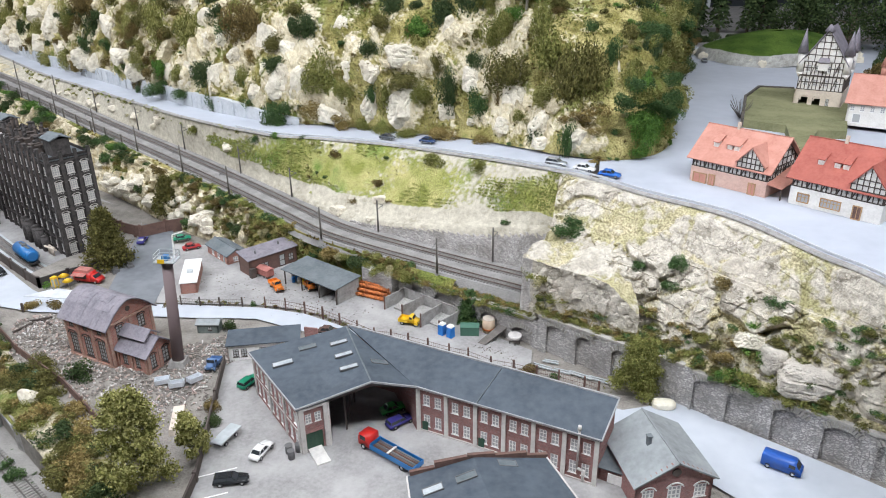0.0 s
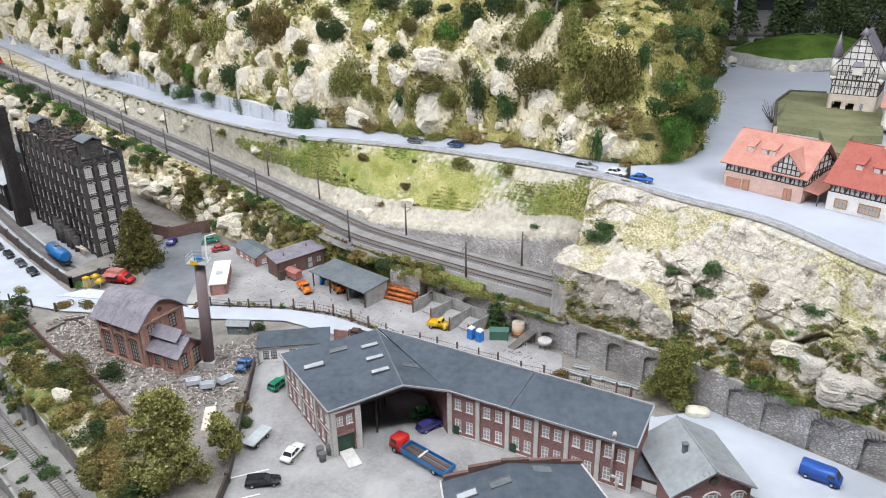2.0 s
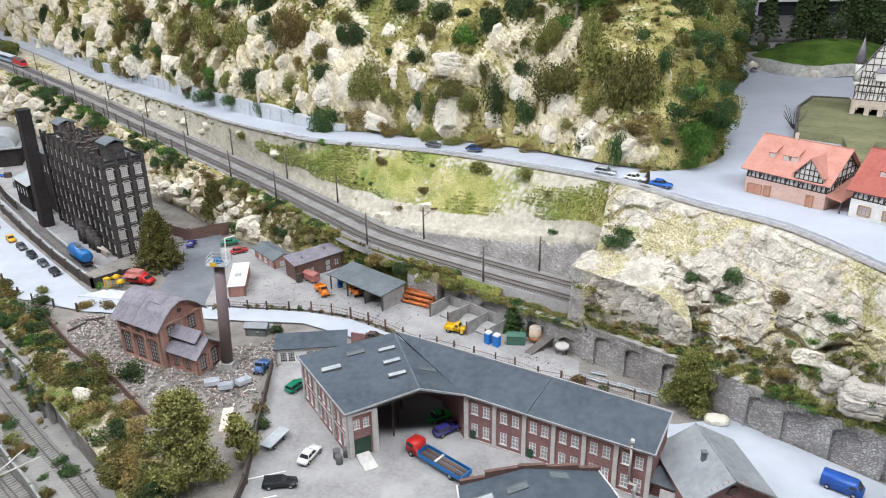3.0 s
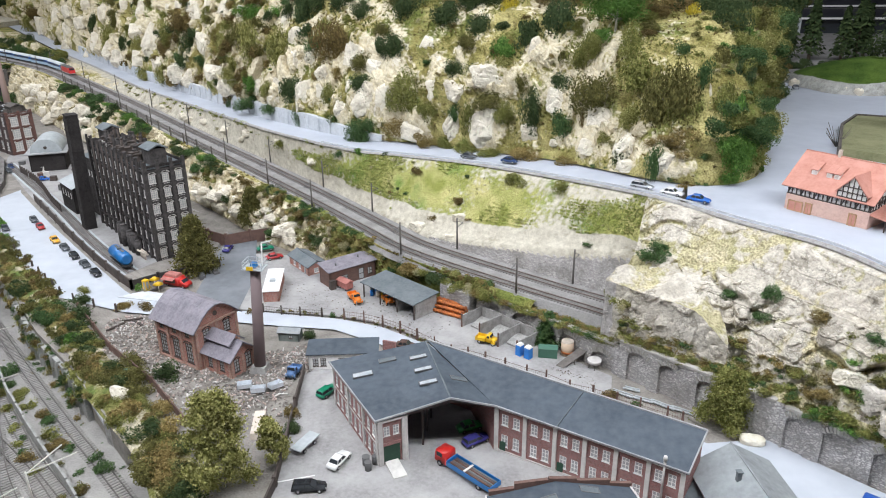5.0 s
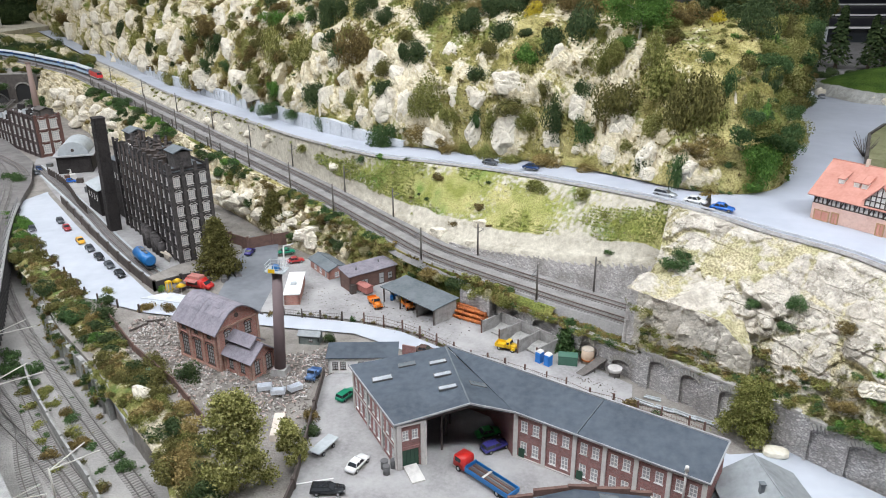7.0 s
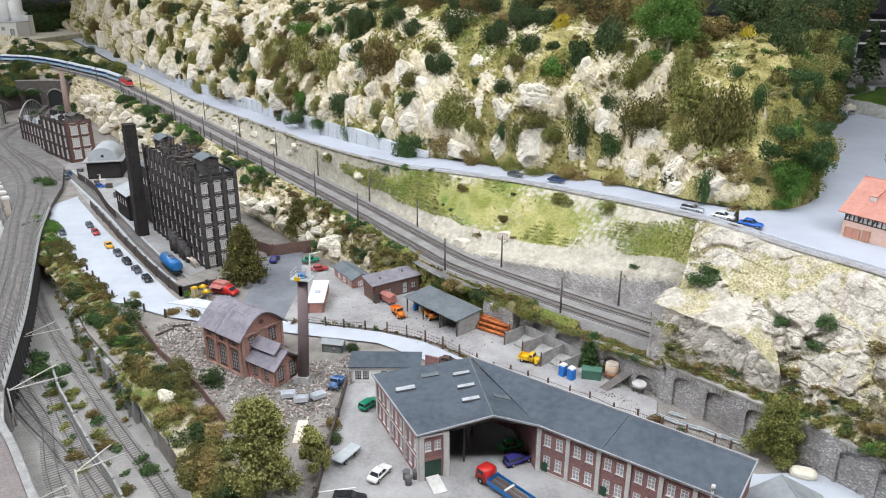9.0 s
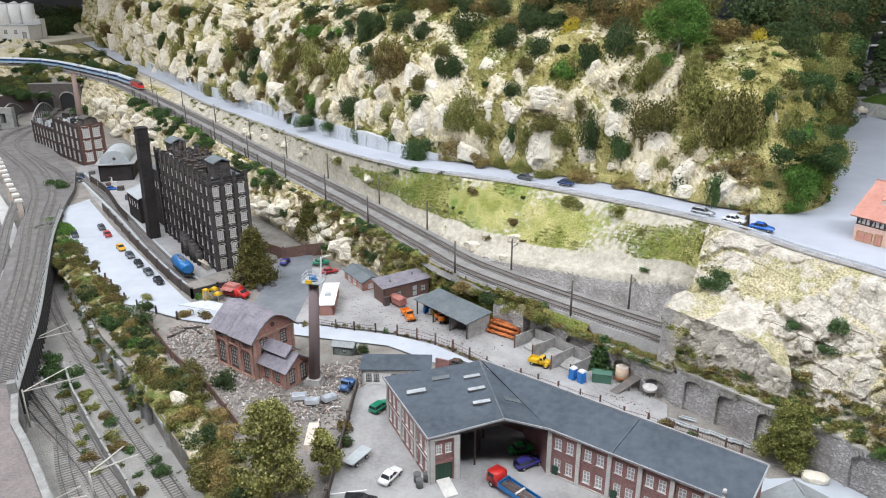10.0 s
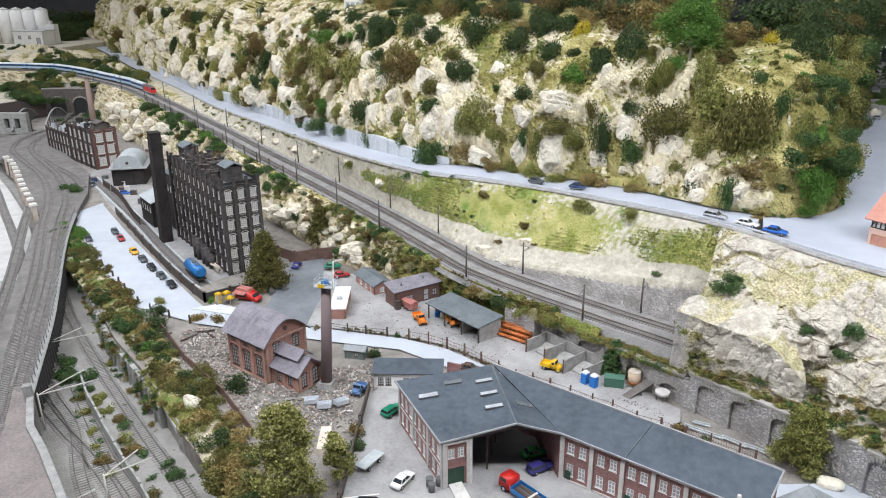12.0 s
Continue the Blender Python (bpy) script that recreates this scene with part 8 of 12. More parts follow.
car("dark grey saloon on the hill road", P_GREY, *away(-0.135, 1.745, 0.282)[:2], -22, away(-0.135, 1.745, 0.282)[2], "saloon", 0.044)
car("black car driving up the village lane", P_BLACK, 0.784, 2.31, 78, 0.2815, "estate", 0.042)
car("silver car far up the village lane", P_SILVER, 1.037, 2.87, 80, 0.2815, "saloon", 0.046)
for cx, cy in ((0.93, 2.80), (0.95, 2.95), (0.99, 3.08)):
    car("pale car parked at the end of the lane", P_SILVER if cy < 2.9 else P_NAVY, cx, cy, 20, 0.2815, "saloon", 0.046, "cars parked at the end of the lane")
for cx, cy, ca, m, lab in ((-1.535, 1.875, -48, P_GREY, "dark estate car driving on the street"), (-1.497, 1.955, -45, P_GREY, "dark grey car parked by the works fence"), (-1.436, 1.895, -45, P_RED, "dark red car parked by the works fence"),
                           (-1.325, 1.792, -43, P_YELLOW, "yellow car parked by the works fence"), (-1.262, 1.738, -43, P_GREY, "dark car parked by the works fence"), (-1.200, 1.682, -43, P_BLACK, "black car parked by the works fence"),
                           (-1.138, 1.628, -42, P_GREY, "grey-green car parked by the works fence"), (-1.078, 1.576, -42, P_BLACK, "dark car parked by the works fence")):
    car(lab, m, cx, cy, ca, 0.0045, "saloon", 0.046, "cars parked along the works fence" if "parked" in lab else "")
for cx, cy, ca, m, lab in ((-1.99, 2.555, -46, P_NAVY, "dark blue car on the works street"), (-1.96, 2.50, -46, P_GREY, "dark car on the works street"), (-1.755, 2.40, 10, P_BLUE, "blue car in the mill yard")):
    car(lab, m, cx, cy, ca, 0.001, "saloon", 0.048)
car("dark red car beside the brick hut", P_RED, -0.655, 1.715, 30, 0.0045, "saloon", 0.046)
car("deep green car beside the brick hut", P_EMERALD, -0.70, 1.775, 25, 0.0045, "saloon", 0.046)
car("violet car parked on the side street", P_VIOLET, -0.80, 1.76, 92, 0.006, "saloon", 0.044)
bonnet_lorry("small blue pickup with a pale load bed by the rubble", P_PICKUP, -0.436, 1.152, -98, 0.038, 0.001)
car("rusty brown car wreck by the street", P_WRECK, -0.235, 1.268, -10, 0.005, "saloon", 0.044)
van("deep blue delivery van on the street", P_VAN, 0.503, 0.850, -36, 0.0045, 0.056, 0.023)
lorry("red-cabbed lorry with a blue flatbed carrying pipes", M_RED, M_BLUE, -0.086, 0.888, 141, 0.115, M_BROWNWOOD, 0.0035)
bonnet_lorry("bright orange old tipper lorry on the depot yard", M_ORANGE, -0.385, 1.478, -58, 0.054)
bonnet_lorry("small orange sweeper lorry under the open shed", M_ORANGE, -0.306, 1.474, -60, 0.034)
box_trailer = thing("box_trailer", "faded red boarded works trailer behind the orange lorry", "trailer", "", "", pose(-0.424, 1.546, 0.0035, 0, 0, -40))
bm = bmesh.new()
box(bm, -0.019, 0.019, -0.010, 0.010, 0.005, 0.021, taper=0.0004)
part("body", bm, M_FADEDRED, box_trailer)
bm = bmesh.new()
slab(bm, [(-0.021, -0.012, 0.021), (0.021, -0.012, 0.021), (0.021, 0, 0.0255), (-0.021, 0, 0.0255)], 0.001)
slab(bm, [(-0.021, 0, 0.0255), (0.021, 0, 0.0255), (0.021, 0.012, 0.021), (-0.021, 0.012, 0.021)], 0.001)
part("roof", bm, M_FADEDRED, box_trailer)
wheels(box_trailer, [(-0.011, 0.0085), (-0.011, -0.0085), (0.011, 0.0085), (0.011, -0.0085)], 0.0036, 0.0022)
for x, y, m in ((-0.352, 1.512, M_WCBLUE), (-0.343, 1.520, M_WCBLUE), (-0.338, 1.508, M_WHITE), (-0.328, 1.500, M_YELLOW)):
    bm = bmesh.new()
    tube(bm, (0, 0, 0), (0, 0, 0.012), 0.0042, 0.0042, 12), tube(bm, (0, 0, 0.012), (0, 0, 0.0125), 0.0044, 0.0044, 12)
    solid("oil_drum", bm, m, "painted oil drum under the open shed", "drum", "oil drums under the shed", at=pose(x, y, 0.0035))

trailer = thing("trailer", "flat grey two-wheeled trailer on the works yard", "trailer", "", "", pose(-0.352, 0.936, 0.0035, 0, 0, 68))
bm = bmesh.new()
box(bm, -0.026, 0.026, -0.0105, 0.0105, 0.0095, 0.0115)
part("deck", bm, M_LIGHTROOF, trailer)
bm = bmesh.new()
box(bm, -0.024, 0.024, -0.006, 0.006, 0.006, 0.0095)
part("frame", bm, M_RUBBER, trailer)
wheels(trailer, [(-0.014, 0.009), (-0.014, -0.009), (0.012, 0.009), (0.012, -0.009)], 0.0036, 0.0022)

food = thing("snack_van", "red snack van with a raised roof and open serving hatch", "van", "", "", pose(-0.841, 1.535, 0.001, 0, 0, -16))
bm = bmesh.new()
prism(bm, [(-0.034, 0.005, 0.0135), (-0.034, 0.026, 0.0130), (0.012, 0.026, 0.0130), (0.012, 0.005, 0.0135)])
bevelled(bm, 0.0007)
part("body", bm, M_RED, food, smooth=True)
bm = bmesh.new()
prism(bm, [(0.0125, 0.005, 0.0125), (0.0125, 0.022, 0.0115), (0.019, 0.0215, 0.0115), (0.026, 0.0145, 0.0115), (0.034, 0.0125, 0.011), (0.035, 0.005, 0.0115)])
bevelled(bm, 0.0008)
part("cab", bm, M_RED, food, smooth=True)
bm = bmesh.new()
slab(bm, [(0.0268, -0.0098, 0.0152), (0.0268, 0.0098, 0.0152), (0.0203, 0.0098, 0.0212), (0.0203, -0.0098, 0.0212)], 0.0005)
part("windscreen", bm, M_CARGLASS, food)
bm = bmesh.new()
box(bm, -0.030, 0.008, -0.0112, 0.0112, 0.026, 0.032, taper=0.0012)
part("raised_roof", bm, M_FADEDRED, food, "faded red raised roof")
bm = bmesh.new()
slab(bm, [(-0.030, -0.026, 0.0235), (0.006, -0.026, 0.0235), (0.006, -0.0132, 0.0262), (-0.030, -0.0132, 0.0262)], 0.0008)
part("hatch", bm, M_FADEDRED, food, "raised red hatch flap")
# dark plate on the closed side, painting the shade inside the serving hatch
bm = bmesh.new()
box(bm, -0.028, 0.004, -0.0142, -0.0128, 0.012, 0.0235)
part("serving_hatch_shade", bm, M_DARK, food)
wheels(food, [(0.024, 0.0105), (0.024, -0.0105), (-0.022, 0.0115), (-0.022, -0.0115)], 0.0042, 0.0024)
booth = thing("phone_booth", "bright yellow telephone booth", "phone booth", "", "", pose(-0.905, 1.50, 0.0, 0, 0, -20))
for u in (-0.005, 0.005):
    for v in (-0.005, 0.005):
        bm = bmesh.new()
        beam(bm, (u, v, 0.003), (u, v, 0.026), 0.0016)
        part("corner_post", bm, M_YELLOW, booth)
for z0, z1, nm in ((0.026, 0.030, "roof"), (0, 0.003, "base")):
    bm = bmesh.new()
    box(bm, -0.006, 0.006, -0.006, 0.006, z0, z1)
    part(nm, bm, M_YELLOW, booth)
bm = bmesh.new()
box(bm, -0.0045, 0.0045, -0.0045, 0.0045, 0.003, 0.026)
part("glazing", bm, M_GLASS, booth)
for ux, uy in ((-0.872, 1.497), (-0.895, 1.525)):
    u = thing("parasol", "small yellow parasol beside the snack van", "parasol", "parasols by the snack van", "", pose(ux, uy, 0))
    bm = bmesh.new()
    tube(bm, (0, 0, 0), (0, 0, 0.026), 0.0007)
    part("pole", bm, M_WHITE, u)
    bm = bmesh.new()
    tube(bm, (0, 0, 0.021), (0, 0, 0.028), 0.013, 0.001, 8)
    part("canopy", bm, M_YELLOW, u)

# tank wagon on the works siding
SIDING = Line([(-0.93, 1.545, 0.006), (-1.07, 1.665, 0.006), (-1.25, 1.835, 0.006), (-1.50, 2.09, 0.006), (-1.80, 2.38, 0.006), (-2.05, 2.62, 0.006)])
ribbon("siding_bed", SIDING, 0, SIDING.length, -0.022, 0.022, M_LIGHTROOF, "pale paved siding along the mill", -0.003, skirt=0.003)
lay_track(SIDING, 0.0, 0.0, SIDING.length, "track", "light works siding", -0.0035)
wagon = thing("tank_wagon", "bright blue tank wagon on the works siding", "rail wagon", "", "", pose(-1.045, 1.645, 0.0065, 0, 0, 137))
bm = bmesh.new()
tube(bm, (-0.044, 0, 0.026), (0.044, 0, 0.026), 0.0165, 0.0165, 20), tube(bm, (0.044, 0, 0.026), (0.048, 0, 0.026), 0.0165, 0.011, 20), tube(bm, (-0.048, 0, 0.026), (-0.044, 0, 0.026), 0.011, 0.0165, 20)
part("tank", bm, M_BLUE, wagon, smooth=False)
bm = bmesh.new()
tube(bm, (0.0, 0, 0.042), (0.0, 0, 0.047), 0.006, 0.006, 12), box(bm, -0.030, 0.030, -0.003, 0.003, 0.0425, 0.044)
part("dome_walkway", bm, M_IRON, wagon)
bm = bmesh.new()
box(bm, -0.052, 0.052, -0.012, 0.012, 0.007, 0.0105)
part("underframe", bm, M_RUBBER, wagon)
wheels(wagon, [(-0.030, 0.0083), (-0.030, -0.0083), (0.030, 0.0083), (0.030, -0.0083)], 0.0055, 0.002)

# ---- the train on the far main line track ----
M_TRAINRED = paint("locomotive_red", (0.62, 0.018, 0.02), 0.3)


def stand_on(s, off, up=0.0045):
    p = TRACK.at(s, off, up)
    return pose(p[0], p[1], p[2], 0, math.degrees(math.atan2(TRACK.at(s - 0.1)[2] - TRACK.at(s + 0.1)[2], 0.2)) * 0, TRACK.heading(s))


def bogie(parent, x):
    bm = bmesh.new()
    box(bm, x - 0.017, x + 0.017, -0.0105, 0.0105, 0.003, 0.0075, taper=0.0008)
    b = part("bogie", bm, M_RUBBER, parent)
    wheels(b, [(x - 0.012, 0.0083), (x - 0.012, -0.0083), (x + 0.012, 0.0083), (x + 0.012, -0.0083)], 0.0052, 0.002)


def coach(s):
    c = thing("passenger_coach", "blue and pale blue express coach on the far track", "railway coach", "coaches of the express train", "", stand_on(s, 0.029))
    L, W = 0.252, 0.0162
    bm = bmesh.new()
    prism(bm, [(-L / 2, 0.008, W * 0.97), (-L / 2, 0.0225, W), (L / 2, 0.0225, W), (L / 2, 0.008, W * 0.97)])
    part("lower_body", bm, M_COACHPALE, c)
    bm = bmesh.new()
    prism(bm, [(-L / 2, 0.0225, W), (-L / 2, 0.036, W * 0.96), (L / 2, 0.036, W * 0.96), (L / 2, 0.0225, W)])
    part("window_band", bm, M_COACHBLUE, c)
    bm = bmesh.new()
    prism(bm, [(-L / 2, 0.036, W * 0.97), (-L / 2, 0.0425, W * 0.74), (-L / 2, 0.0455, W * 0.36), (L / 2, 0.0455, W * 0.36), (L / 2, 0.0425, W * 0.74), (L / 2, 0.036, W * 0.97)])
    part("roof", bm, M_COACHROOF, c)
    pane = bmesh.new()
    box(pane, -0.0062, 0.0062, -W - 0.0003, W + 0.0003, 0.0245, 0.0335)
    pm = mesh_of("window", pane, M_CARGLASS)
    for k in range(12):
        o = new("window", pm)
        o.parent, o.matrix_basis = c, pose(-L * 0.40 + L * 0.80 * k / 11, 0, 0)
    bm = bmesh.new()
    box(bm, -0.05, 0.05, -0.011, 0.011, 0.0045, 0.008)
    part("underframe", bm, M_RUBBER, c)
    bogie(c, -L * 0.36), bogie(c, L * 0.36)
    return c


def locomotive(s):
    c = thing("electric_locomotive", "red electric locomotive heading the express train", "locomotive", "", "", stand_on(s, 0.029) @ pose(0, 0, 0, 0, 0, 180))
    L, W = 0.192, 0.0162
    bm = bmesh.new()
    prism(bm, [(-L / 2, 0.009, W * 0.96), (-L / 2 + 0.003, 0.024, W * 0.95), (-L / 2 + 0.012, 0.037, W * 0.90), (L / 2 - 0.012, 0.037, W * 0.90), (L / 2 - 0.003, 0.024, W * 0.95), (L / 2, 0.009, W * 0.96)])
    bevelled(bm, 0.001)
    part("body", bm, M_TRAINRED, c)
    bm = bmesh.new()
    prism(bm, [(-L / 2 + 0.014, 0.0365, W * 0.88), (-L / 2 + 0.018, 0.042, W * 0.66), (L / 2 - 0.018, 0.042, W * 0.66), (L / 2 - 0.014, 0.0365, W * 0.88)])
    part("roof", bm, M_IRON, c)
    bm = bmesh.new()
    box(bm, -L / 2 + 0.003, L / 2 - 0.003, -W * 0.98, W * 0.98, 0.006, 0.009)
    part("skirt", bm, M_PALE, c)
    for sgn in (-1, 1):
        bm = bmesh.new()
        slab(bm, [(sgn * (L / 2 - 0.0028), -sgn * W * 0.8, 0.0255), (sgn * (L / 2 - 0.0028), sgn * W * 0.8, 0.0255), (sgn * (L / 2 - 0.0105), sgn * W * 0.76, 0.0355), (sgn * (L / 2 - 0.0105), -sgn * W * 0.76, 0.0355)], 0.0006)
        part("windscreen", bm, M_CARGLASS, c)
        bm = bmesh.new()
        beam(bm, (sgn * 0.052, -0.008, 0.0425), (sgn * 0.030, 0, 0.049), 0.0008), beam(bm, (sgn * 0.052, 0.008, 0.0425), (sgn * 0.030, 0, 0.049), 0.0008), beam(bm, (sgn * 0.030, -0.010, 0.0492), (sgn * 0.030, 0.010, 0.0492), 0.001)
        part("pantograph", bm, M_IRON, c)
        bogie(c, sgn * L * 0.30)
    return c


TRAIN_S = s_of(TRACK, -2.42)
locomotive(TRAIN_S + 0.098)
for k in range(10):
    coach(TRAIN_S + 0.198 + 0.128 + k * 0.258)

# ---- fences, bays and clutter of the depot ----
def fence(name, label, pts, h, mat, post_w=0.0032, mesh_rails=True, every=None):
    f = thing(name, label, "fence")
    bm = bmesh.new()
    box(bm, -post_w / 2, post_w / 2, -post_w / 2, post_w / 2, 0, h, taper=0.0002)
    pm = mesh_of("post", bm, mat)
    for n, (x, y) in enumerate(pts):
        o = new("post", pm)
        o.parent, o.matrix_basis = f, pose(x, y, 0.0, 0, 0, n * 17)
    if mesh_rails:
        for p, q in zip(pts, pts[1:]):
            bm = bmesh.new()
            for z in (0.25, 0.5, 0.75):
                beam(bm, (*p, h * z), (*q, h * z), 0.0005)
            n = max(3, int(math.dist(p, q) / 0.004))
            for k in range(1, n):
                x, y = p[0] + (q[0] - p[0]) * k / n, p[1] + (q[1] - p[1]) * k / n
                beam(bm, (x, y, h * 0.1), (x, y, h * 0.8), 0.0003)
            part("wire_mesh", bm, mat, f)
    return f


fence("depot_fence", "wire fence with rust-brown posts along the depot", [(-0.39, 1.386), (-0.344, 1.378), (-0.299, 1.36), (-0.257, 1.337), (-0.217, 1.307), (-0.177, 1.275), (-0.14, 1.245), (-0.106, 1.238), (-0.071, 1.222), (-0.032, 1.202), (0.009, 1.18), (0.045, 1.164), (0.086, 1.133), (0.127, 1.119), (0.167, 1.10), (0.205, 1.085), (0.247, 1.063), (0.269, 1.048)], 0.030, M_BROWNWOOD)
fence("depot_fence", "dense wire fence with dark posts beside the flat hut", [(-0.60, 1.405), (-0.58, 1.404), (-0.536, 1.397), (-0.492, 1.394), (-0.442, 1.393)], 0.026, M_DARK)


def board_wall(name, label, pts, h, mat, thick=0.003, z=0.0):
    w = thing(name, label, "wall", "", "structure")
    for p, q in zip(pts, pts[1:]):
        bm = bmesh.new()
        beam(bm, (*p, z + h / 2), (*q, z + h / 2), thick, h)
        part("panel", bm, mat, w)
        bm = bmesh.new()
        box(bm, p[0] - thick, p[0] + thick, p[1] - thick, p[1] + thick, z, z + h * 1.12)
        part("pier", bm, mat, w)
    return w


board_wall("yard_wall", "low dark boundary wall of the works yard", [(-0.372, 0.55), (-0.371, 0.70), (-0.372, 0.84), (-0.386, 0.94), (-0.402, 1.05), (-0.418, 1.165)], 0.020, M_DARK)
board_wall("works_fence", "dark panelled fence between street and siding", [(-0.945, 1.505), (-1.0, 1.55), (-1.07, 1.613), (-1.14, 1.677), (-1.21, 1.745), (-1.28, 1.812), (-1.35, 1.88), (-1.42, 1.95), (-1.49, 2.02), (-1.56, 2.09), (-1.63, 2.16)], 0.026, M_DARK)
board_wall("mill_wall", "dark boundary wall in front of the mill corner", [(-0.945, 1.505), (-0.90, 1.555), (-0.84, 1.60), (-0.78, 1.655)], 0.024, M_SOOT)
board_wall("dark_wall", "dark brick wall below the rocks", [(-0.955, 1.90), (-0.885, 1.835), (-0.82, 1.80), (-0.765, 1.84), (-0.70, 1.87)], 0.036, M_BROWNWOOD)
board_wall("wooden_fence", "rotten board fence at the edge of the rubble field", [(-1.01, 1.385), (-0.92, 1.295), (-0.84, 1.215), (-0.76, 1.15), (-0.69, 1.095), (-0.63, 1.035), (-0.575, 0.98)], 0.018, M_BROWNWOOD, 0.002)
fence("edge_posts", "short dark posts along the street edge", [(-1.49 + 0.0426 * k, 1.804 - 0.0374 * k) for k in range(10)], 0.020, M_DARK, 0.004, False)
fence("edge_posts", "short dark posts along the street edge", [(-0.92, 1.385), (-0.985, 1.405), (-1.05, 1.43)], 0.022, M_DARK, 0.004, False)

# loading bays
bays = thing("loading_bays", "row of open concrete storage bays", "storage bays")
for (ax, ay), (bx, by) in (((-0.128, 1.371), (-0.087, 1.416)), ((-0.088, 1.332), (-0.043, 1.379)), ((-0.048, 1.291), (-0.002, 1.345)), ((-0.010, 1.262), (0.034, 1.310))):
    bm = bmesh.new()
    beam(bm, (ax, ay, 0.016), (bx, by, 0.016), 0.0022, 0.032)
    part("partition", bm, M_CONCRETE, bays)
    bm = bmesh.new()
    beam(bm, (ax, ay, 0.0), (ax, ay, 0.035), 0.003)
    part("post", bm, M_BROWNWOOD, bays)
bm = bmesh.new()
beam(bm, (-0.087, 1.416, 0.017), (0.034, 1.312, 0.017), 0.0025, 0.034)
part("back_wall", bm, M_CONCRETE, bays)
for t in (0.0, 0.33, 0.66):
    bm = bmesh.new()
    x, y = -0.108 + 0.118 * t, 1.392 - 0.104 * t
    slab(bm, [(x, y - 0.02, 0.008), (x + 0.03, y - 0.045, 0.008), (x + 0.055, y - 0.008, 0.012), (x + 0.02, y + 0.018, 0.012)], 0.008)
    part("gravel_bed", bm, M_SCREE, bays)

for n, (x, y) in enumerate(((-0.004, 1.262), (0.013, 1.251))):
    t = thing("portable_toilet", "bright blue portable toilet with a white roof", "portable toilet", "portable toilets by the container", "", pose(x, y, 0.0035, 0, 0, -38) @ Matrix.Scale(0.87, 4))
    bm = bmesh.new()
    box(bm, -0.0072, 0.0072, -0.0072, 0.0072, 0, 0.0265, taper=0.0004)
    part("cabin", bm, M_WCBLUE, t)
    bm = bmesh.new()
    box(bm, -0.0075, 0.0075, -0.0075, 0.0075, 0.0265, 0.0305, taper=0.002)
    part("roof", bm, M_WHITE, t)
    bm = bmesh.new()
    box(bm, -0.0052, 0.0052, -0.0079, -0.0068, 0.002, 0.024)
    part("door", bm, M_WCBLUE, t)
cont = thing("skip_container", "dull green lidded waste container", "container", "", "", pose(0.052, 1.262, 0.0035, 0, 0, -4) @ Matrix.Scale(0.88, 4))
bm = bmesh.new()
box(bm, -0.021, 0.021, -0.011, 0.011, 0, 0.022, taper=-0.0006)
part("body", bm, M_CONTAINER, cont)
bm = bmesh.new()
slab(bm, [(-0.022, -0.0125, 0.0225), (0.022, -0.0125, 0.0225), (0.022, 0, 0.026), (-0.022, 0, 0.026)], 0.0012)
slab(bm, [(-0.022, 0, 0.026), (0.022, 0, 0.026), (0.022, 0.0125, 0.0225), (-0.022, 0.0125, 0.0225)], 0.0012)
part("lid", bm, M_CONTAINER, cont)
for x in (-0.019, -0.006, 0.006, 0.019):
    bm = bmesh.new()
    box(bm, x - 0.001, x + 0.001, -0.0122, -0.0112, 0.001, 0.021)
    part("rib", bm, M_CONTAINER, cont)
drum = thing("storage_tank", "upright cream storage tank with a rusty band", "tank", "", "", pose(0.091, 1.272, 0.0035) @ Matrix.Scale(0.88, 4))
bm = bmesh.new()
tube(bm, (0, 0, 0), (0, 0, 0.033), 0.0145, 0.0145, 24)
part("shell", bm, M_CREAM, drum)
bm = bmesh.new()
tube(bm, (0, 0, 0.006), (0, 0, 0.011), 0.0148, 0.0148, 24)
part("band", bm, M_RUSTY, drum)
bm = bmesh.new()
tube(bm, (0, 0, 0.033), (0, 0, 0.0345), 0.0147, 0.0135, 24)
part("lid", bm, M_SANDSTONE, drum)
ramp = thing("loading_ramp", "weathered timber loading ramp", "ramp")
bm = bmesh.new()
slab(bm, [(0.066, 1.226, 0.004), (0.080, 1.216, 0.004), (0.146, 1.262, 0.034), (0.130, 1.274, 0.034)], 0.002)
part("deck", bm, M_POLE, ramp)
for k in (0.35, 0.65, 0.95):
    bm = bmesh.new()
    for o in ((0.066, 1.226), (0.080, 1.216)):
        x, y = o[0] + 0.065 * k, o[1] + 0.047 * k
        beam(bm, (x, y, 0.002), (x, y, 0.004 + 0.029 * k), 0.002)
    part("trestle", bm, M_POLE, ramp)
table = thing("tub_on_legs", "pale round tub on thin legs", "tub", "", "", pose(0.139, 1.222, 0.002))
bm = bmesh.new()
tube(bm, (0, 0, 0.014), (0, 0, 0.021), 0.0125, 0.0135, 20)
part("tub", bm, M_STONEGREY, table)
for k in range(4):
    bm = bmesh.new()
    beam(bm, (math.cos(k * 1.57) * 0.010, math.sin(k * 1.57) * 0.010, 0), (math.cos(k * 1.57) * 0.009, math.sin(k * 1.57) * 0.009, 0.014), 0.0012)
    part("leg", bm, M_POLE, table)
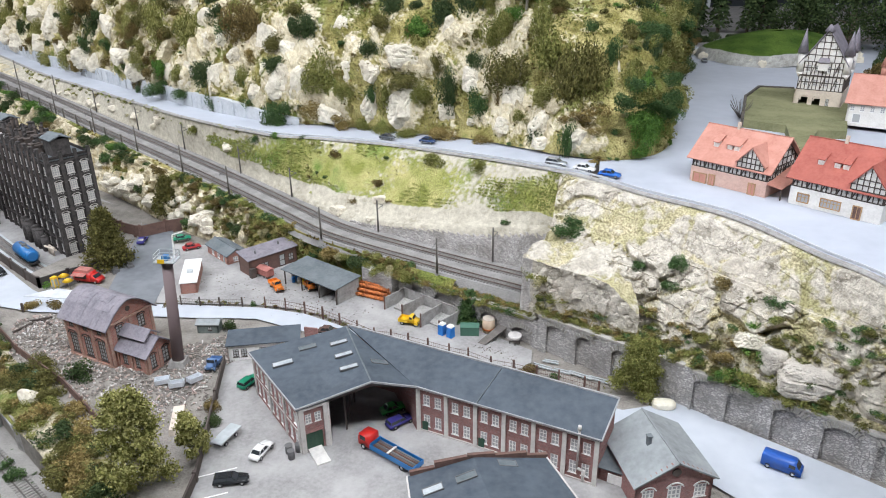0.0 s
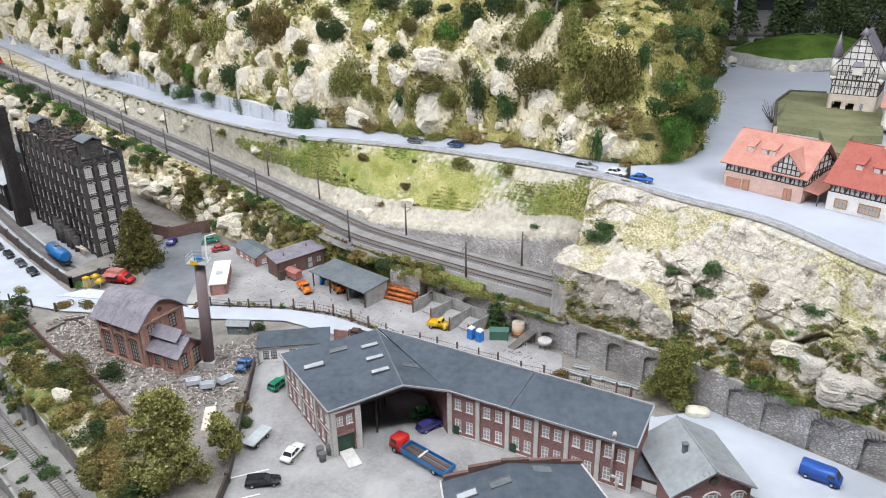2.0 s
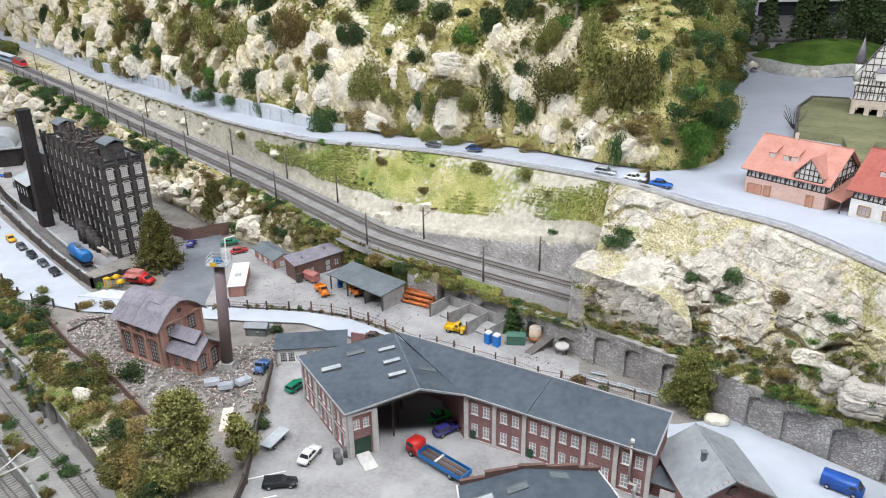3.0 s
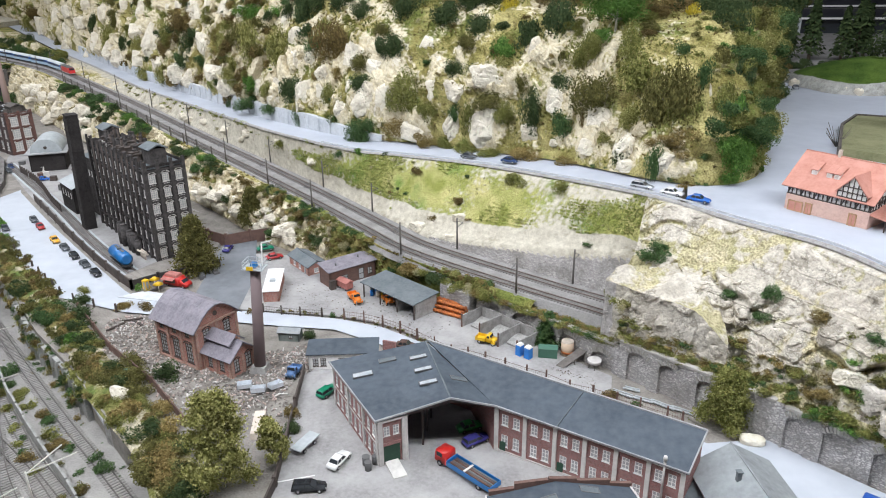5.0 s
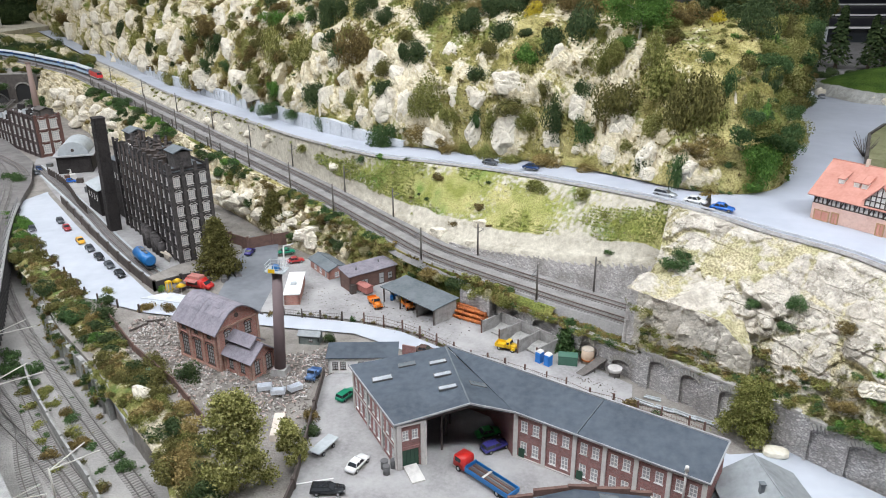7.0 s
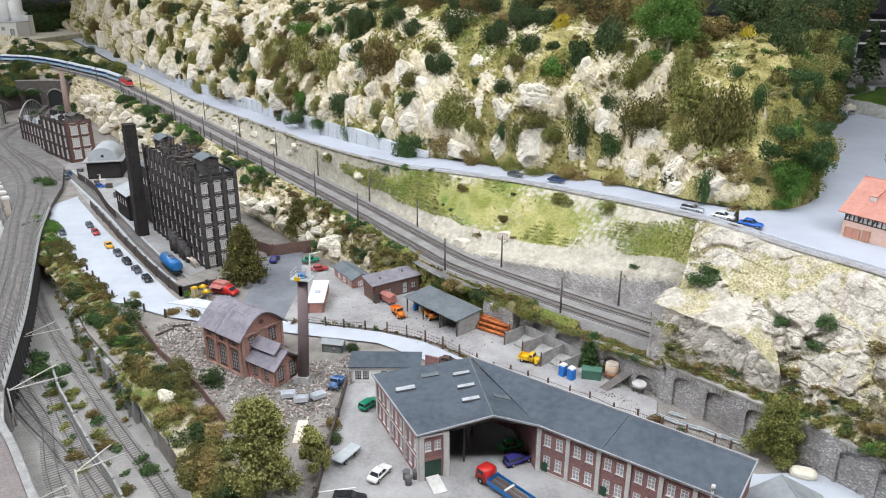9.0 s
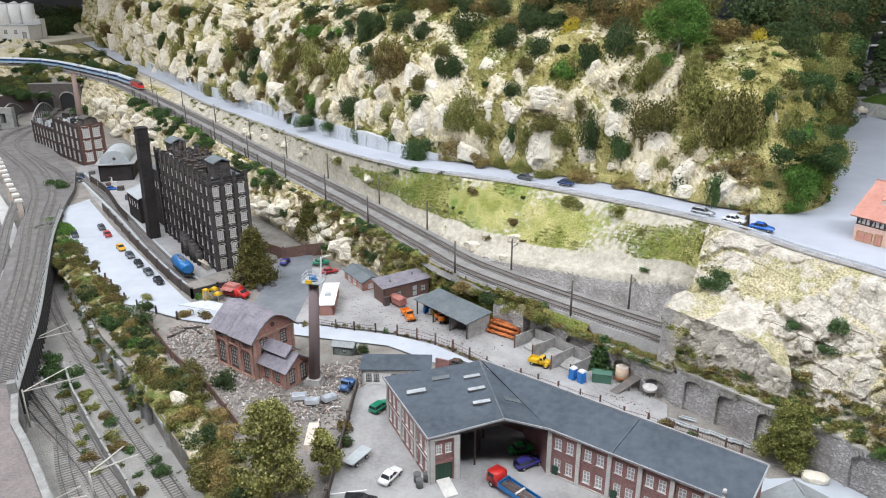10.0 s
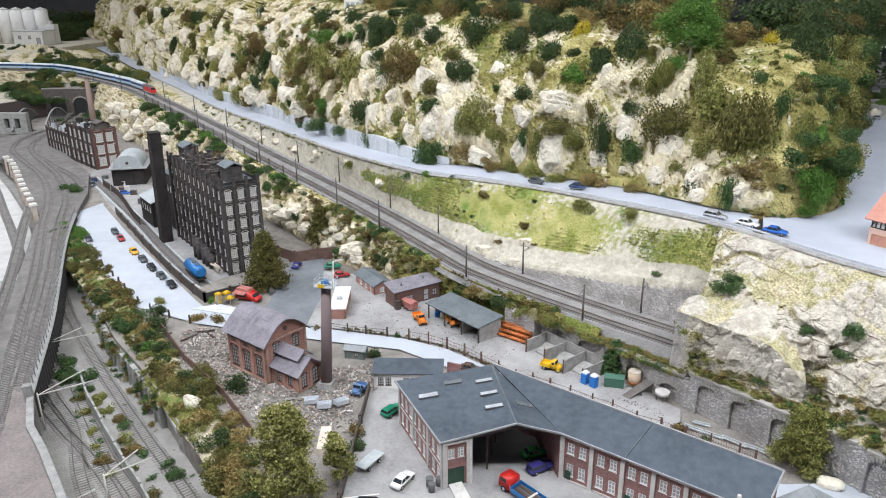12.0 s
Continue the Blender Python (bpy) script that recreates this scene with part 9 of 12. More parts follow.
for k, (u, v) in enumerate([(n, 0) for n in range(4)] + [(n + 0.5, 1) for n in range(3)] + [(1.0, 2), (2.0, 2)]):
    pipe = thing("flanged_pipe", "rusty orange flanged pipe lying in a stack", "pipe", "stack of pipes in the depot", "", pose(-0.166 + 0.0052 * u * 1.15, 1.424 + 0.0104 * u, 0.0085 + 0.0088 * v, 0, 0, -27))
    bm = bmesh.new()
    tube(bm, (-0.040, 0, 0), (0.040, 0, 0), 0.0036, 0.0036, 12)
    part("tube", bm, M_RUSTY, pipe)
    for n in range(8):
        bm = bmesh.new()
        x = -0.040 + 0.0113 * n + 0.002 * (k % 3)
        tube(bm, (x, 0, 0), (x + 0.0018, 0, 0), 0.0050, 0.0050, 12)
        part("flange", bm, M_RUSTY, pipe)
for x, y, a, s in ((0.18, 1.135, -30, 1.0), (0.215, 1.118, -25, 0.8), (0.245, 1.105, -33, 1.1), (0.20, 1.15, -20, 0.7), (0.275, 1.09, -30, 0.9)):
    bm = bmesh.new()
    beam(bm, (-0.022 * s, 0, 0.0035), (0.022 * s, 0, 0.003), 0.003, 0.002), beam(bm, (-0.018 * s, 0.003, 0.0055), (0.020 * s, 0.004, 0.005), 0.0025, 0.002)
    solid("scrap_beam", bm, M_LIGHTROOF, "grey steel beam lying on the ground", "beam", "scrap beams by the arches", at=pose(x, y, 0.001, 0, 0, a))
bm = bmesh.new()
bmesh.ops.create_icosphere(bm, subdivisions=4, radius=1)
for v in bm.verts:
    d = v.co.normalized()
    d = d / (abs(d.x) ** 3.2 + abs(d.y) ** 3.2 + abs(d.z) ** 3.2) ** (1 / 3.2) * (1 + 0.06 * noise.noise(d * 2.2) + 0.02 * noise.noise(d * 7))
    v.co = Vector((d.x * 0.0195, d.y * 0.012, 0.006 + d.z * 0.0075))
solid("pale_boulder", bm, M_STONE, "smooth white boulder at the street corner", "boulder", at=pose(0.372, 1.008, 0.003, 0, 0, -10), smooth=True)
bm = bmesh.new()
box(bm, -0.011, 0.011, -0.020, 0.020, 0, 0.003)
solid("loading_plate", bm, M_PALE, "pale ramp plate before the green gate", "ramp plate", at=pose(-0.196, 0.893, 0.003, 4, 0, 30))
for x, y, r in ((0, 0, 0.006), (0.014, 0.003, 0.005), (0.006, -0.013, 0.0055)):
    bm = bmesh.new()
    tube(bm, (0, 0, 0), (0, 0, 0.014), r, r, 12), tube(bm, (0, 0, 0.014), (0, 0, 0.0145), r * 1.06, r * 1.06, 12)
    solid("scrap_drum", bm, M_IRON, "dented grey drum beside the hall corner", "drum", "scrap drums", at=pose(-0.245 + x, 0.902 + y, 0.0035))
bm = bmesh.new()
box(bm, -0.010, 0.010, -0.034, 0.034, 0.0, 0.012, taper=0.001)
solid("stone_pillar", bm, M_SANDSTONE, "pale weathered concrete block in the shrubs", "block", at=pose(-0.448, 0.985, 0.0, 0, 0, 12))
bm = bmesh.new()
box(bm, -0.016, 0.016, -0.006, 0.006, 0.0, 0.0015)
solid("yellow_plate", bm, M_YELLOW, "yellow board lying by the street", "board", at=pose(-0.368, 1.272, 0.005, 0, 0, -8))
for x, y in ((-0.90, 1.56), (-0.86, 1.575), (-0.80, 1.585), (-0.775, 1.61)):
    bm = bmesh.new()
    box(bm, -0.012, 0.012, -0.008, 0.008, 0.0, 0.010, taper=0.001), box(bm, -0.006, 0.006, -0.005, 0.005, 0.010, 0.016, taper=0.001)
    solid("goods_stack", bm, M_IRON, "grey stack of goods behind the snack van", "goods", "goods behind the snack van", at=pose(x, y, 0, 0, 0, x * 300))

# ---- the low-lying goods lines, the railway bridge and the far valley ----
M_DECK = surf("deck_ballast", (0.10, 0.092, 0.087), (0.205, 0.193, 0.182), 0.04, 0.95, 1.0, (0.29, 0.274, 0.258), world_space=True, fine=16, depth=0.002)
M_APRON = surf("old_paving", (0.145, 0.12, 0.115), (0.25, 0.215, 0.20), 0.08, 0.9, 0.6, (0.33, 0.295, 0.28), world_space=True, fine=16)
M_GIRDER = surf("dark_girder", (0.035, 0.035, 0.035), (0.075, 0.072, 0.07), 0.02, 0.6, 0.2)
M_PALEPLATE = surf("grey_coping", (0.20, 0.197, 0.187), (0.34, 0.335, 0.32), 0.012, 0.85, 0.3, (0.42, 0.415, 0.40))
M_OUTERDECK = surf("pale_deck_paving", (0.40, 0.395, 0.38), (0.56, 0.55, 0.53), 0.05, 0.85, 0.3, (0.62, 0.61, 0.59), fine=12)
M_OLDCONCRETE = surf("stained_concrete", (0.20, 0.20, 0.185), (0.36, 0.36, 0.34), 0.02, 0.9, 0.4, (0.44, 0.44, 0.42))
M_BRACKET = paint("cream_bracket", (0.62, 0.60, 0.54), 0.6)
LOW = BED - 0.13
M_OLDWOOD = surf("dusty_sleeper", (0.17, 0.16, 0.15), (0.28, 0.265, 0.25), 0.02, 0.95, 0.3)
M_OLDRAIL = surf("dusty_rail", (0.085, 0.075, 0.068), (0.15, 0.136, 0.124), 0.05, 0.6, 0.1, metal=0.3)

DECK_R = Line([(-1.037, 1.007, 0.02), (-1.125, 1.150, 0.02), (-1.246, 1.342, 0.02), (-1.499, 1.712, 0.02), (-1.623, 1.903, 0.02), (-1.725, 2.075, 0.02)])
deck_shape = [(-1.037, 1.007), (-1.125, 1.150), (-1.246, 1.342), (-1.499, 1.712), (-1.623, 1.903), (-1.725, 2.075), (-1.86, 2.33), (-2.06, 2.62), (-2.45, 2.98), (-2.72, 3.25), (-2.83, 3.50),
              (-2.98, 3.50), (-3.02, 3.20), (-2.86, 2.96), (-2.59, 2.76), (-2.33, 2.543), (-2.031, 2.239), (-1.82, 2.024), (-1.755, 1.91), (-1.609, 1.694), (-1.478, 1.498), (-1.349, 1.293), (-1.19, 1.05)]
plate("bridge_deck", deck_shape, 0.02, M_DECK, "weathered ballasted deck of the railway bridge", thick=0.021)
girder = thing("bridge_girder", "dark riveted plate girder along the railway bridge", "girder", "", "structure")
gl = DECK_R.length
loft("web", [[DECK_R.at(s, o, z) for s in np.linspace(0, gl, 40)] for o, z in ((0.001, 0.0), (0.001, -0.062), (-0.004, -0.062), (-0.004, 0.0))], M_GIRDER, "", "", "", False).parent = girder
loft("top_flange", [[DECK_R.at(s, o, z) for s in np.linspace(0, gl, 40)] for o, z in ((-0.006, 0.001), (-0.006, 0.004), (0.006, 0.004), (0.006, 0.001))], M_PALEPLATE, "pale grey top flange", "", "", False).parent = girder
bm = bmesh.new()
box(bm, -0.0012, 0.0012, 0, 0.006, -0.060, 0.001)
stiff = mesh_of("stiffener", bm, M_GIRDER)
for s in np.arange(0.02, gl - 0.02, 0.026):
    o = new("stiffener", stiff)
    o.parent, o.matrix_basis = girder, pose(*DECK_R.at(s, 0.001), 0, 0, DECK_R.heading(s) + 180)
for z, nm in ((0.016, "rail"), (0.024, "rail")):
    loft(nm, [[DECK_R.at(s, o, z + u) for s in np.linspace(0, gl, 40)] for o, u in ((-0.0005, 0), (-0.0005, 0.001), (0.0005, 0.001), (0.0005, 0))], M_IRON, "", "", "", False).parent = girder
bm = bmesh.new()
box(bm, -0.0006, 0.0006, -0.0006, 0.0006, 0.003, 0.026)
rail_post = mesh_of("post", bm, M_IRON)
for s in np.arange(0.01, gl, 0.03):
    o = new("post", rail_post)
    o.parent, o.matrix_basis = girder, pose(*DECK_R.at(s))

plate("apron", [(-1.037, 1.007), (-1.19, 1.05), (-1.35, 1.29), (-1.62, 1.20), (-1.45, 0.55), (-0.66, 0.60), (-0.782, 0.757), (-0.891, 0.854), (-0.957, 0.908)], 0.0195, M_APRON, "old reddish-grey paving at the end of the bridge", thick=0.085)
for p, q in (((-1.037, 1.007), (-0.957, 0.908)), ((-0.957, 0.908), (-0.891, 0.854)), ((-0.891, 0.854), (-0.72, 0.70))):
    bm = bmesh.new()
    beam(bm, (*p, 0.0235), (*q, 0.0235), 0.012, 0.010)
    solid("coping", bm, M_PALEPLATE, "pale stone coping of the low wall", "", "", "structure")
bm = bmesh.new()
box(bm, -0.008, 0.008, -0.008, 0.008, -0.08, 0.05, taper=0.001)
solid("bridge_pier", bm, M_PALEPLATE, "square pale stone pier at the end of the bridge", "", "", "structure", at=pose(-1.03, 0.995, 0, 0, 0, 35))

# tracks over the bridge into the far curve
OVER_L = Line([(-0.95, 0.78, 0.021), (-1.05, 0.94, 0.021), (-1.172, 1.117, 0.021), (-1.308, 1.316, 0.021), (-1.486, 1.579, 0.021), (-1.748, 1.941, 0.021), (-1.966, 2.25, 0.021), (-2.228, 2.54, 0.021),
               (-2.513, 2.785, 0.021), (-2.734, 2.983, 0.021), (-2.87, 3.21, 0.021), (-2.93, 3.45, 0.021), (-3.05, 3.75, 0.021), (-3.20, 4.04, 0.021)])
OVER_R = Line([(-1.086, 1.035, 0.021), (-1.142, 1.125, 0.021), (-1.268, 1.322, 0.021), (-1.440, 1.582, 0.021), (-1.695, 1.949, 0.021), (-1.90, 2.258, 0.021), (-2.155, 2.55, 0.021),
               (-2.50, 2.86, 0.021), (-2.70, 3.07, 0.021), (-2.81, 3.28, 0.021), (-2.87, 3.47, 0.021), (-2.98, 3.75, 0.021), (-3.12, 4.05, 0.021)])
lay_track(OVER_L, 0.0, 0.0, OVER_L.length, "track", "weathered bridge track with dull sleepers", wood=M_OLDWOOD, steel=M_OLDRAIL)
lay_track(OVER_L, -0.056, 0.05, OVER_L.length * 0.42, "track", "weathered bridge track with dull sleepers", wood=M_OLDWOOD, steel=M_OLDRAIL)
lay_track(OVER_R, 0.0, 0.0, OVER_R.length, "track", "weathered bridge track with dull sleepers", wood=M_OLDWOOD, steel=M_OLDRAIL)
SPUR = Line([(-2.50, 2.87, 0.0215), (-2.28, 2.70, 0.0215), (-2.06, 2.53, 0.0215), (-1.93, 2.40, 0.0215)])
lay_track(SPUR, 0.0, 0.0, SPUR.length, "track", "short siding off the bridge tracks")

# goods lines below
LOW_A = Line([(-1.75, 1.98, LOW), (-1.52, 1.70, LOW), (-1.315, 1.476, LOW), (-1.097, 1.269, LOW), (-0.841, 1.041, LOW), (-0.661, 0.888, LOW), (-0.50, 0.74, LOW), (-0.30, 0.56, LOW)])
LOW_B = Line([(-1.45, 1.42, LOW), (-1.25, 1.23, LOW), (-1.08, 1.08, LOW), (-0.902, 0.958, LOW), (-0.784, 0.867, LOW), (-0.62, 0.72, LOW), (-0.42, 0.52, LOW)])
LOW_C = Line([(-1.30, 1.33, LOW), (-1.12, 1.145, LOW), (-0.98, 1.03, LOW), (-0.87, 0.90, LOW), (-0.76, 0.79, LOW), (-0.60, 0.63, LOW)])
LOW_D = Line([(-1.20, 1.28, LOW), (-1.05, 1.14, LOW), (-0.94, 1.035, LOW), (-0.83, 0.935, LOW), (-0.70, 0.83, LOW), (-0.56, 0.70, LOW), (-0.36, 0.50, LOW)])
for ln in (LOW_A, LOW_B, LOW_C, LOW_D):
    lay_track(ln, 0.0, 0.0, ln.length, "track", "grey dusty goods track in gravel", up=-0.0008, wood=M_OLDWOOD, steel=M_OLDRAIL)

# the low concrete wall between the goods lines
LOWWALL = Line([(-1.10, 1.215, LOW), (-1.013, 1.122, LOW), (-0.93, 1.045, LOW), (-0.847, 0.969, LOW), (-0.723, 0.862, LOW), (-0.66, 0.80, LOW)])
low_wall = thing("low_wall", "low weathered concrete wall between the goods lines", "wall", "", "structure")
bm = bmesh.new()
box(bm, -0.0245, 0.0245, -0.0025, 0.0025, 0, 0.026, taper=0.0006)
panel_mesh = mesh_of("panel", bm, M_OLDCONCRETE)
for k, s in enumerate(np.arange(0.03, LOWWALL.length, 0.05)):
    o = new("panel", panel_mesh)
    o.parent, o.matrix_basis = low_wall, pose(*LOWWALL.at(s, 0.0, -0.002 * (k % 3)), 0, 0, LOWWALL.heading(s))

# the concrete retaining wall of the works ground
RET = Line([(-1.74, 2.0, 0), (-1.56, 1.81, 0), (-1.36, 1.61, 0), (-1.15, 1.385, 0), (-1.045, 1.28, 0), (-0.895, 1.155, 0), (-0.80, 1.062, 0)])
retaining = thing("retaining_wall", "grey concrete panel wall below the works ground", "wall", "", "structure")
bm = bmesh.new()
box(bm, -0.0165, 0.0165, -0.004, 0.006, LOW, -0.010, taper=0.0)
box(bm, -0.0185, -0.0145, -0.009, 0.002, LOW, -0.006, taper=0.001)
pm = mesh_of("panel", bm, M_OLDCONCRETE)
for s in np.arange(0.02, RET.length, 0.036):
    o = new("panel", pm)
    o.parent, o.matrix_basis = retaining, pose(*RET.at(s, 0.006), 0, 0, RET.heading(s))
bm = bmesh.new()
slab(bm, [(-0.815, 1.075, -0.012), (-0.735, 0.995, -0.012), (-0.69, 1.02, -0.004), (-0.77, 1.10, -0.004)], 0.046)
solid("buttress", bm, M_GREYWALL, "grey concrete buttress slab against the retaining wall", "", "", "structure")
bm = bmesh.new()
for p, q in (((-0.735, 0.995), (-0.628, 0.935)), ((-0.628, 0.935), (-0.57, 0.88))):
    slab(bm, [(*p, -0.006), (*q, -0.006), (q[0] + 0.01, q[1] + 0.02, -0.006), (p[0] + 0.01, p[1] + 0.02, -0.006)], 0.053)
solid("wing_wall", bm, M_CONCRETE, "grey wing wall beside the buttress", "", "", "structure")


def bracket_mast(p, q, h, arm):
    """A mast beside the goods lines with two long cream arms."""
    m = thing("cantilever_mast", "cream cantilever mast with two long arms over the goods lines", "mast", "cantilever masts", "", pose(p[0], p[1], LOW))
    d = Vector((q[0] - p[0], q[1] - p[1], 0))
    bm = bmesh.new()
    tube(bm, (0, 0, 0), (0, 0, h), 0.0018, 0.0014, 8)
    part("pole", bm, M_BRACKET, m)
    for f, z in ((1.0, 1.0), (0.82, 1.12)):
        bm = bmesh.new()
        e = d * f
        side = Vector((-d.y, d.x, 0)) * (0.25 if z > 1 else -0.1)
        beam(bm, (0, 0, h * 0.94), (e.x + side.x, e.y + side.y, h * z), 0.0016)
        part("arm", bm, M_BRACKET, m)
    return m


bracket_mast((-1.026, 1.011), (-0.95, 1.085), 0.082, 0.1)
bracket_mast((-0.763, 0.828), (-0.715, 0.885), 0.07, 0.08)
bracket_mast((-1.19, 1.24), (-1.12, 1.30), 0.060, 0.08)
bracket_mast((-0.80, 0.775), (-0.75, 0.80), 0.05, 0.05)


# the outer viaduct and its parapet of piers
plate("outer_deck", [(-1.55, 1.62), (-1.80, 1.95), (-2.06, 2.22), (-2.36, 2.50), (-2.62, 2.73), (-3.0, 2.72), (-2.6, 2.35), (-2.2, 1.95), (-1.95, 1.55)], -0.03, M_OUTERDECK, "pale deck of a lower railway viaduct", thick=0.03)
OUTER = Line([(-1.60, 1.68, -0.0295), (-1.709, 1.80, -0.0295), (-1.905, 2.0, -0.0295), (-2.14, 2.235, -0.0295), (-2.43, 2.525, -0.0295), (-2.75, 2.80, -0.0295)])
lay_track(OUTER, -0.012, 0.0, OUTER.length, "track", "pale viaduct track with dull sleepers", wood=M_OLDWOOD, steel=M_OLDRAIL)
PIERS = Line([(-1.86, 2.05, -0.03), (-1.95, 2.14, -0.03), (-2.12, 2.31, -0.03), (-2.42, 2.62, -0.03), (-2.56, 2.74, -0.03)])
piers = thing("pier_wall", "brownish stone pier wall with pale caps beside the bridge tracks", "wall", "", "structure")
bm = bmesh.new()
box(bm, -0.012, 0.012, -0.010, 0.010, 0, 0.075, taper=0.002)
pier_mesh = mesh_of("pier", bm, M_SANDSTONE)
bm = bmesh.new()
box(bm, -0.015, 0.015, -0.013, 0.013, 0.075, 0.082, taper=0.002)
cap_mesh = mesh_of("cap", bm, M_PALE)
bm = bmesh.new()
box(bm, -0.045, 0.045, -0.005, 0.005, 0, 0.058)
curtain = mesh_of("curtain", bm, M_BROWNWOOD)
for s in np.arange(0.03, PIERS.length, 0.085):
    m = pose(*PIERS.at(s), 0, 0, PIERS.heading(s))
    for me in (pier_mesh, cap_mesh):
        o = new(me.name.split(".")[0], me)
        o.parent, o.matrix_basis = piers, m
    o = new("curtain", curtain)
    o.parent, o.matrix_basis = piers, pose(*PIERS.at(s + 0.0425), 0, 0, PIERS.heading(s))

# bowstring bridge and the twin tunnel mouths
def bowstring(p, q, h):
    b = thing("bowstring_truss", "dark steel bowstring truss beside the tracks", "bridge", "bowstring trusses", "", pose(*p, 0.02))
    d = Vector((q[0] - p[0], q[1] - p[1], 0))
    n = 12
    pt = [d * (k / n) for k in range(n + 1)]
    up = [d * (k / n) + Vector((0, 0, 0.006 + h * (1 - (2 * k / n - 1) ** 2))) for k in range(n + 1)]
    bm = bmesh.new()
    for k in range(n):
        beam(bm, up[k], up[k + 1], 0.006)
    part("arch", bm, M_ZINC, b, "dull grey arch rib")
    bm = bmesh.new()
    beam(bm, pt[0], pt[-1], 0.007)
    part("tie", bm, M_GIRDER, b)
    for k in range(1, n):
        bm = bmesh.new()
        beam(bm, pt[k], up[k], 0.003)
        part("hanger", bm, M_GIRDER, b)
        if k < n - 1:
            bm = bmesh.new()
            beam(bm, pt[k], up[k + 1], 0.002)
            part("brace", bm, M_GIRDER, b)
    return b


bowstring((-3.10, 3.42), (-3.34, 3.92), 0.075)
bowstring((-2.93, 3.46), (-3.18, 3.98), 0.075)
arched_wall("tunnel_portal", (-3.36, 4.02), (-3.05, 4.09), 0.17, 0.17, [(0.04, 0.135, 0.07, 0.115), (0.18, 0.275, 0.07, 0.115)], "dark stone portal with two arched tunnel mouths", M_DARKSTONE)
# black sheets in the blind arches stand for the dark inside the tunnels
for x in (0.04, 0.18):
    bm = bmesh.new()
    box(bm, x, x + 0.095, 0.0055, 0.0068, 0, 0.115)
    solid("tunnel_mouth_shade", bm, M_RUBBER, "black sheet standing for the darkness inside a tunnel mouth", "", "", "structure", at=local((-3.36, 4.02), math.degrees(math.atan2(0.07, 0.31))))
bm = bmesh.new()
slab(bm, [(-3.36, 4.02, 0.16), (-3.05, 4.09, 0.16), (-3.05, 4.30, 0.18), (-3.40, 4.26, 0.18)], 0.01)
solid("portal_roof", bm, M_DIRT, "earth covering over the tunnel mouths", "", "", "structure")
for p, q, h in (((-3.36, 4.02), (-3.44, 3.62), 0.12), ((-3.44, 3.62), (-3.62, 3.60), 0.11)):
    bm = bmesh.new()
    beam(bm, (*p, h / 2), (*q, h / 2), 0.02, h)
    solid("abutment", bm, M_BROWNBRICK, "dark red brick abutment beside the tunnel", "", "", "structure")
viaduct = thing("far_arcade", "grey stone arcade with dark arched openings", "arcade", "", "structure", local((-3.55, 3.40), math.degrees(math.atan2(0.06, 0.50))))
facade(viaduct, (0, 0), (0.52, 0), 0.115, M_OLDCONCRETE, [(0.03 + 0.06 * k, 0.03, 0.03, 0.055, 0, 0) for k in range(8)], thick=0.03)
bm = bmesh.new()
box(bm, 0, 0.52, 0.035, 0.04, 0, 0.11)
part("back_wall", bm, M_GIRDER, viaduct)

# ground between the railway and the road far down the valley
def build_far_ground():
    rows, att = [], []
    t0, e0 = s_of(TRACK, -2.0), s_of(EDGE, -2.0)
    for v in np.linspace(0, 1, 34):
        row, cov = [], []
        for k in np.linspace(0, 1, 110):
            a, b = TRACK.at(t0 + (s_of(TRACK, -4.8) - t0 - 0.02) * k, 0.066, -0.004), EDGE.at(e0 + (EDGE.length - e0) * k, -0.006, -0.006)
            p = a + (b - a) * v
            mid = math.sin(math.pi * v) * max(0.0, min(1.0, (0.85 - v) / 0.4))
            r, crev, h = crag(p, 0.16, 4.4)
            r2, c2, h2 = crag(p, 0.06, 1.4)
            p[2] += mid * 0.03 * k + mid * (0.065 * r + 0.02 * r2) * min(1, k * 2)
            cov.append(0.15 + 0.6 * crev + 0.6 * noise.noise(Vector(p) * 3) + (0.3 if v > 0.7 else 0))
            row.append(p)
        rows.append(row), att.append(cov)
    return loft("far_rocks", rows, M_HILL, "pale rock knolls and scrub between the railway and the road", "rocks", attr=att)


far_rocks = build_far_ground()
far_field = plate("far_field", [(-8.9, 4.86), (-4.82, 4.86), (-4.6, 5.2), (-4.82, 6.5), (-5.0, 8.9), (-8.9, 8.9)], 0.262, M_GRASS, "dull green far meadow", thick=0.3)
far_bank = plate("far_flat", [(-8.9, 4.86), (-4.82, 4.74), (-4.4, 4.55), (-3.62, 4.30), (-3.4, 4.0), (-3.6, 3.58), (-8.9, 3.0)], 0.10, M_GRASS, "dull green ground beyond the tunnel", thick=0.2)
village_back = plate("village_back", [(0.98, 3.3), (2.6, 3.3), (5.9, 3.0), (5.9, 8.9), (1.6, 8.9), (1.25, 3.9)], 0.2785, M_BALLAST, "dark ground behind the village", thick=0.03)


def silo(x, y, z, r, h):
    s = thing("silo", "tall white cylindrical silo with a shallow cone roof", "silo", "silos", "", pose(x, y, z))
    bm = bmesh.new()
    tube(bm, (0, 0, 0), (0, 0, h), r, r, 24)
    part("shell", bm, M_WHITE, s)
    bm = bmesh.new()
    tube(bm, (0, 0, h), (0, 0, h + r * 0.3), r * 1.03, 0.004, 24)
    part("roof", bm, M_WHITE, s)
    return s


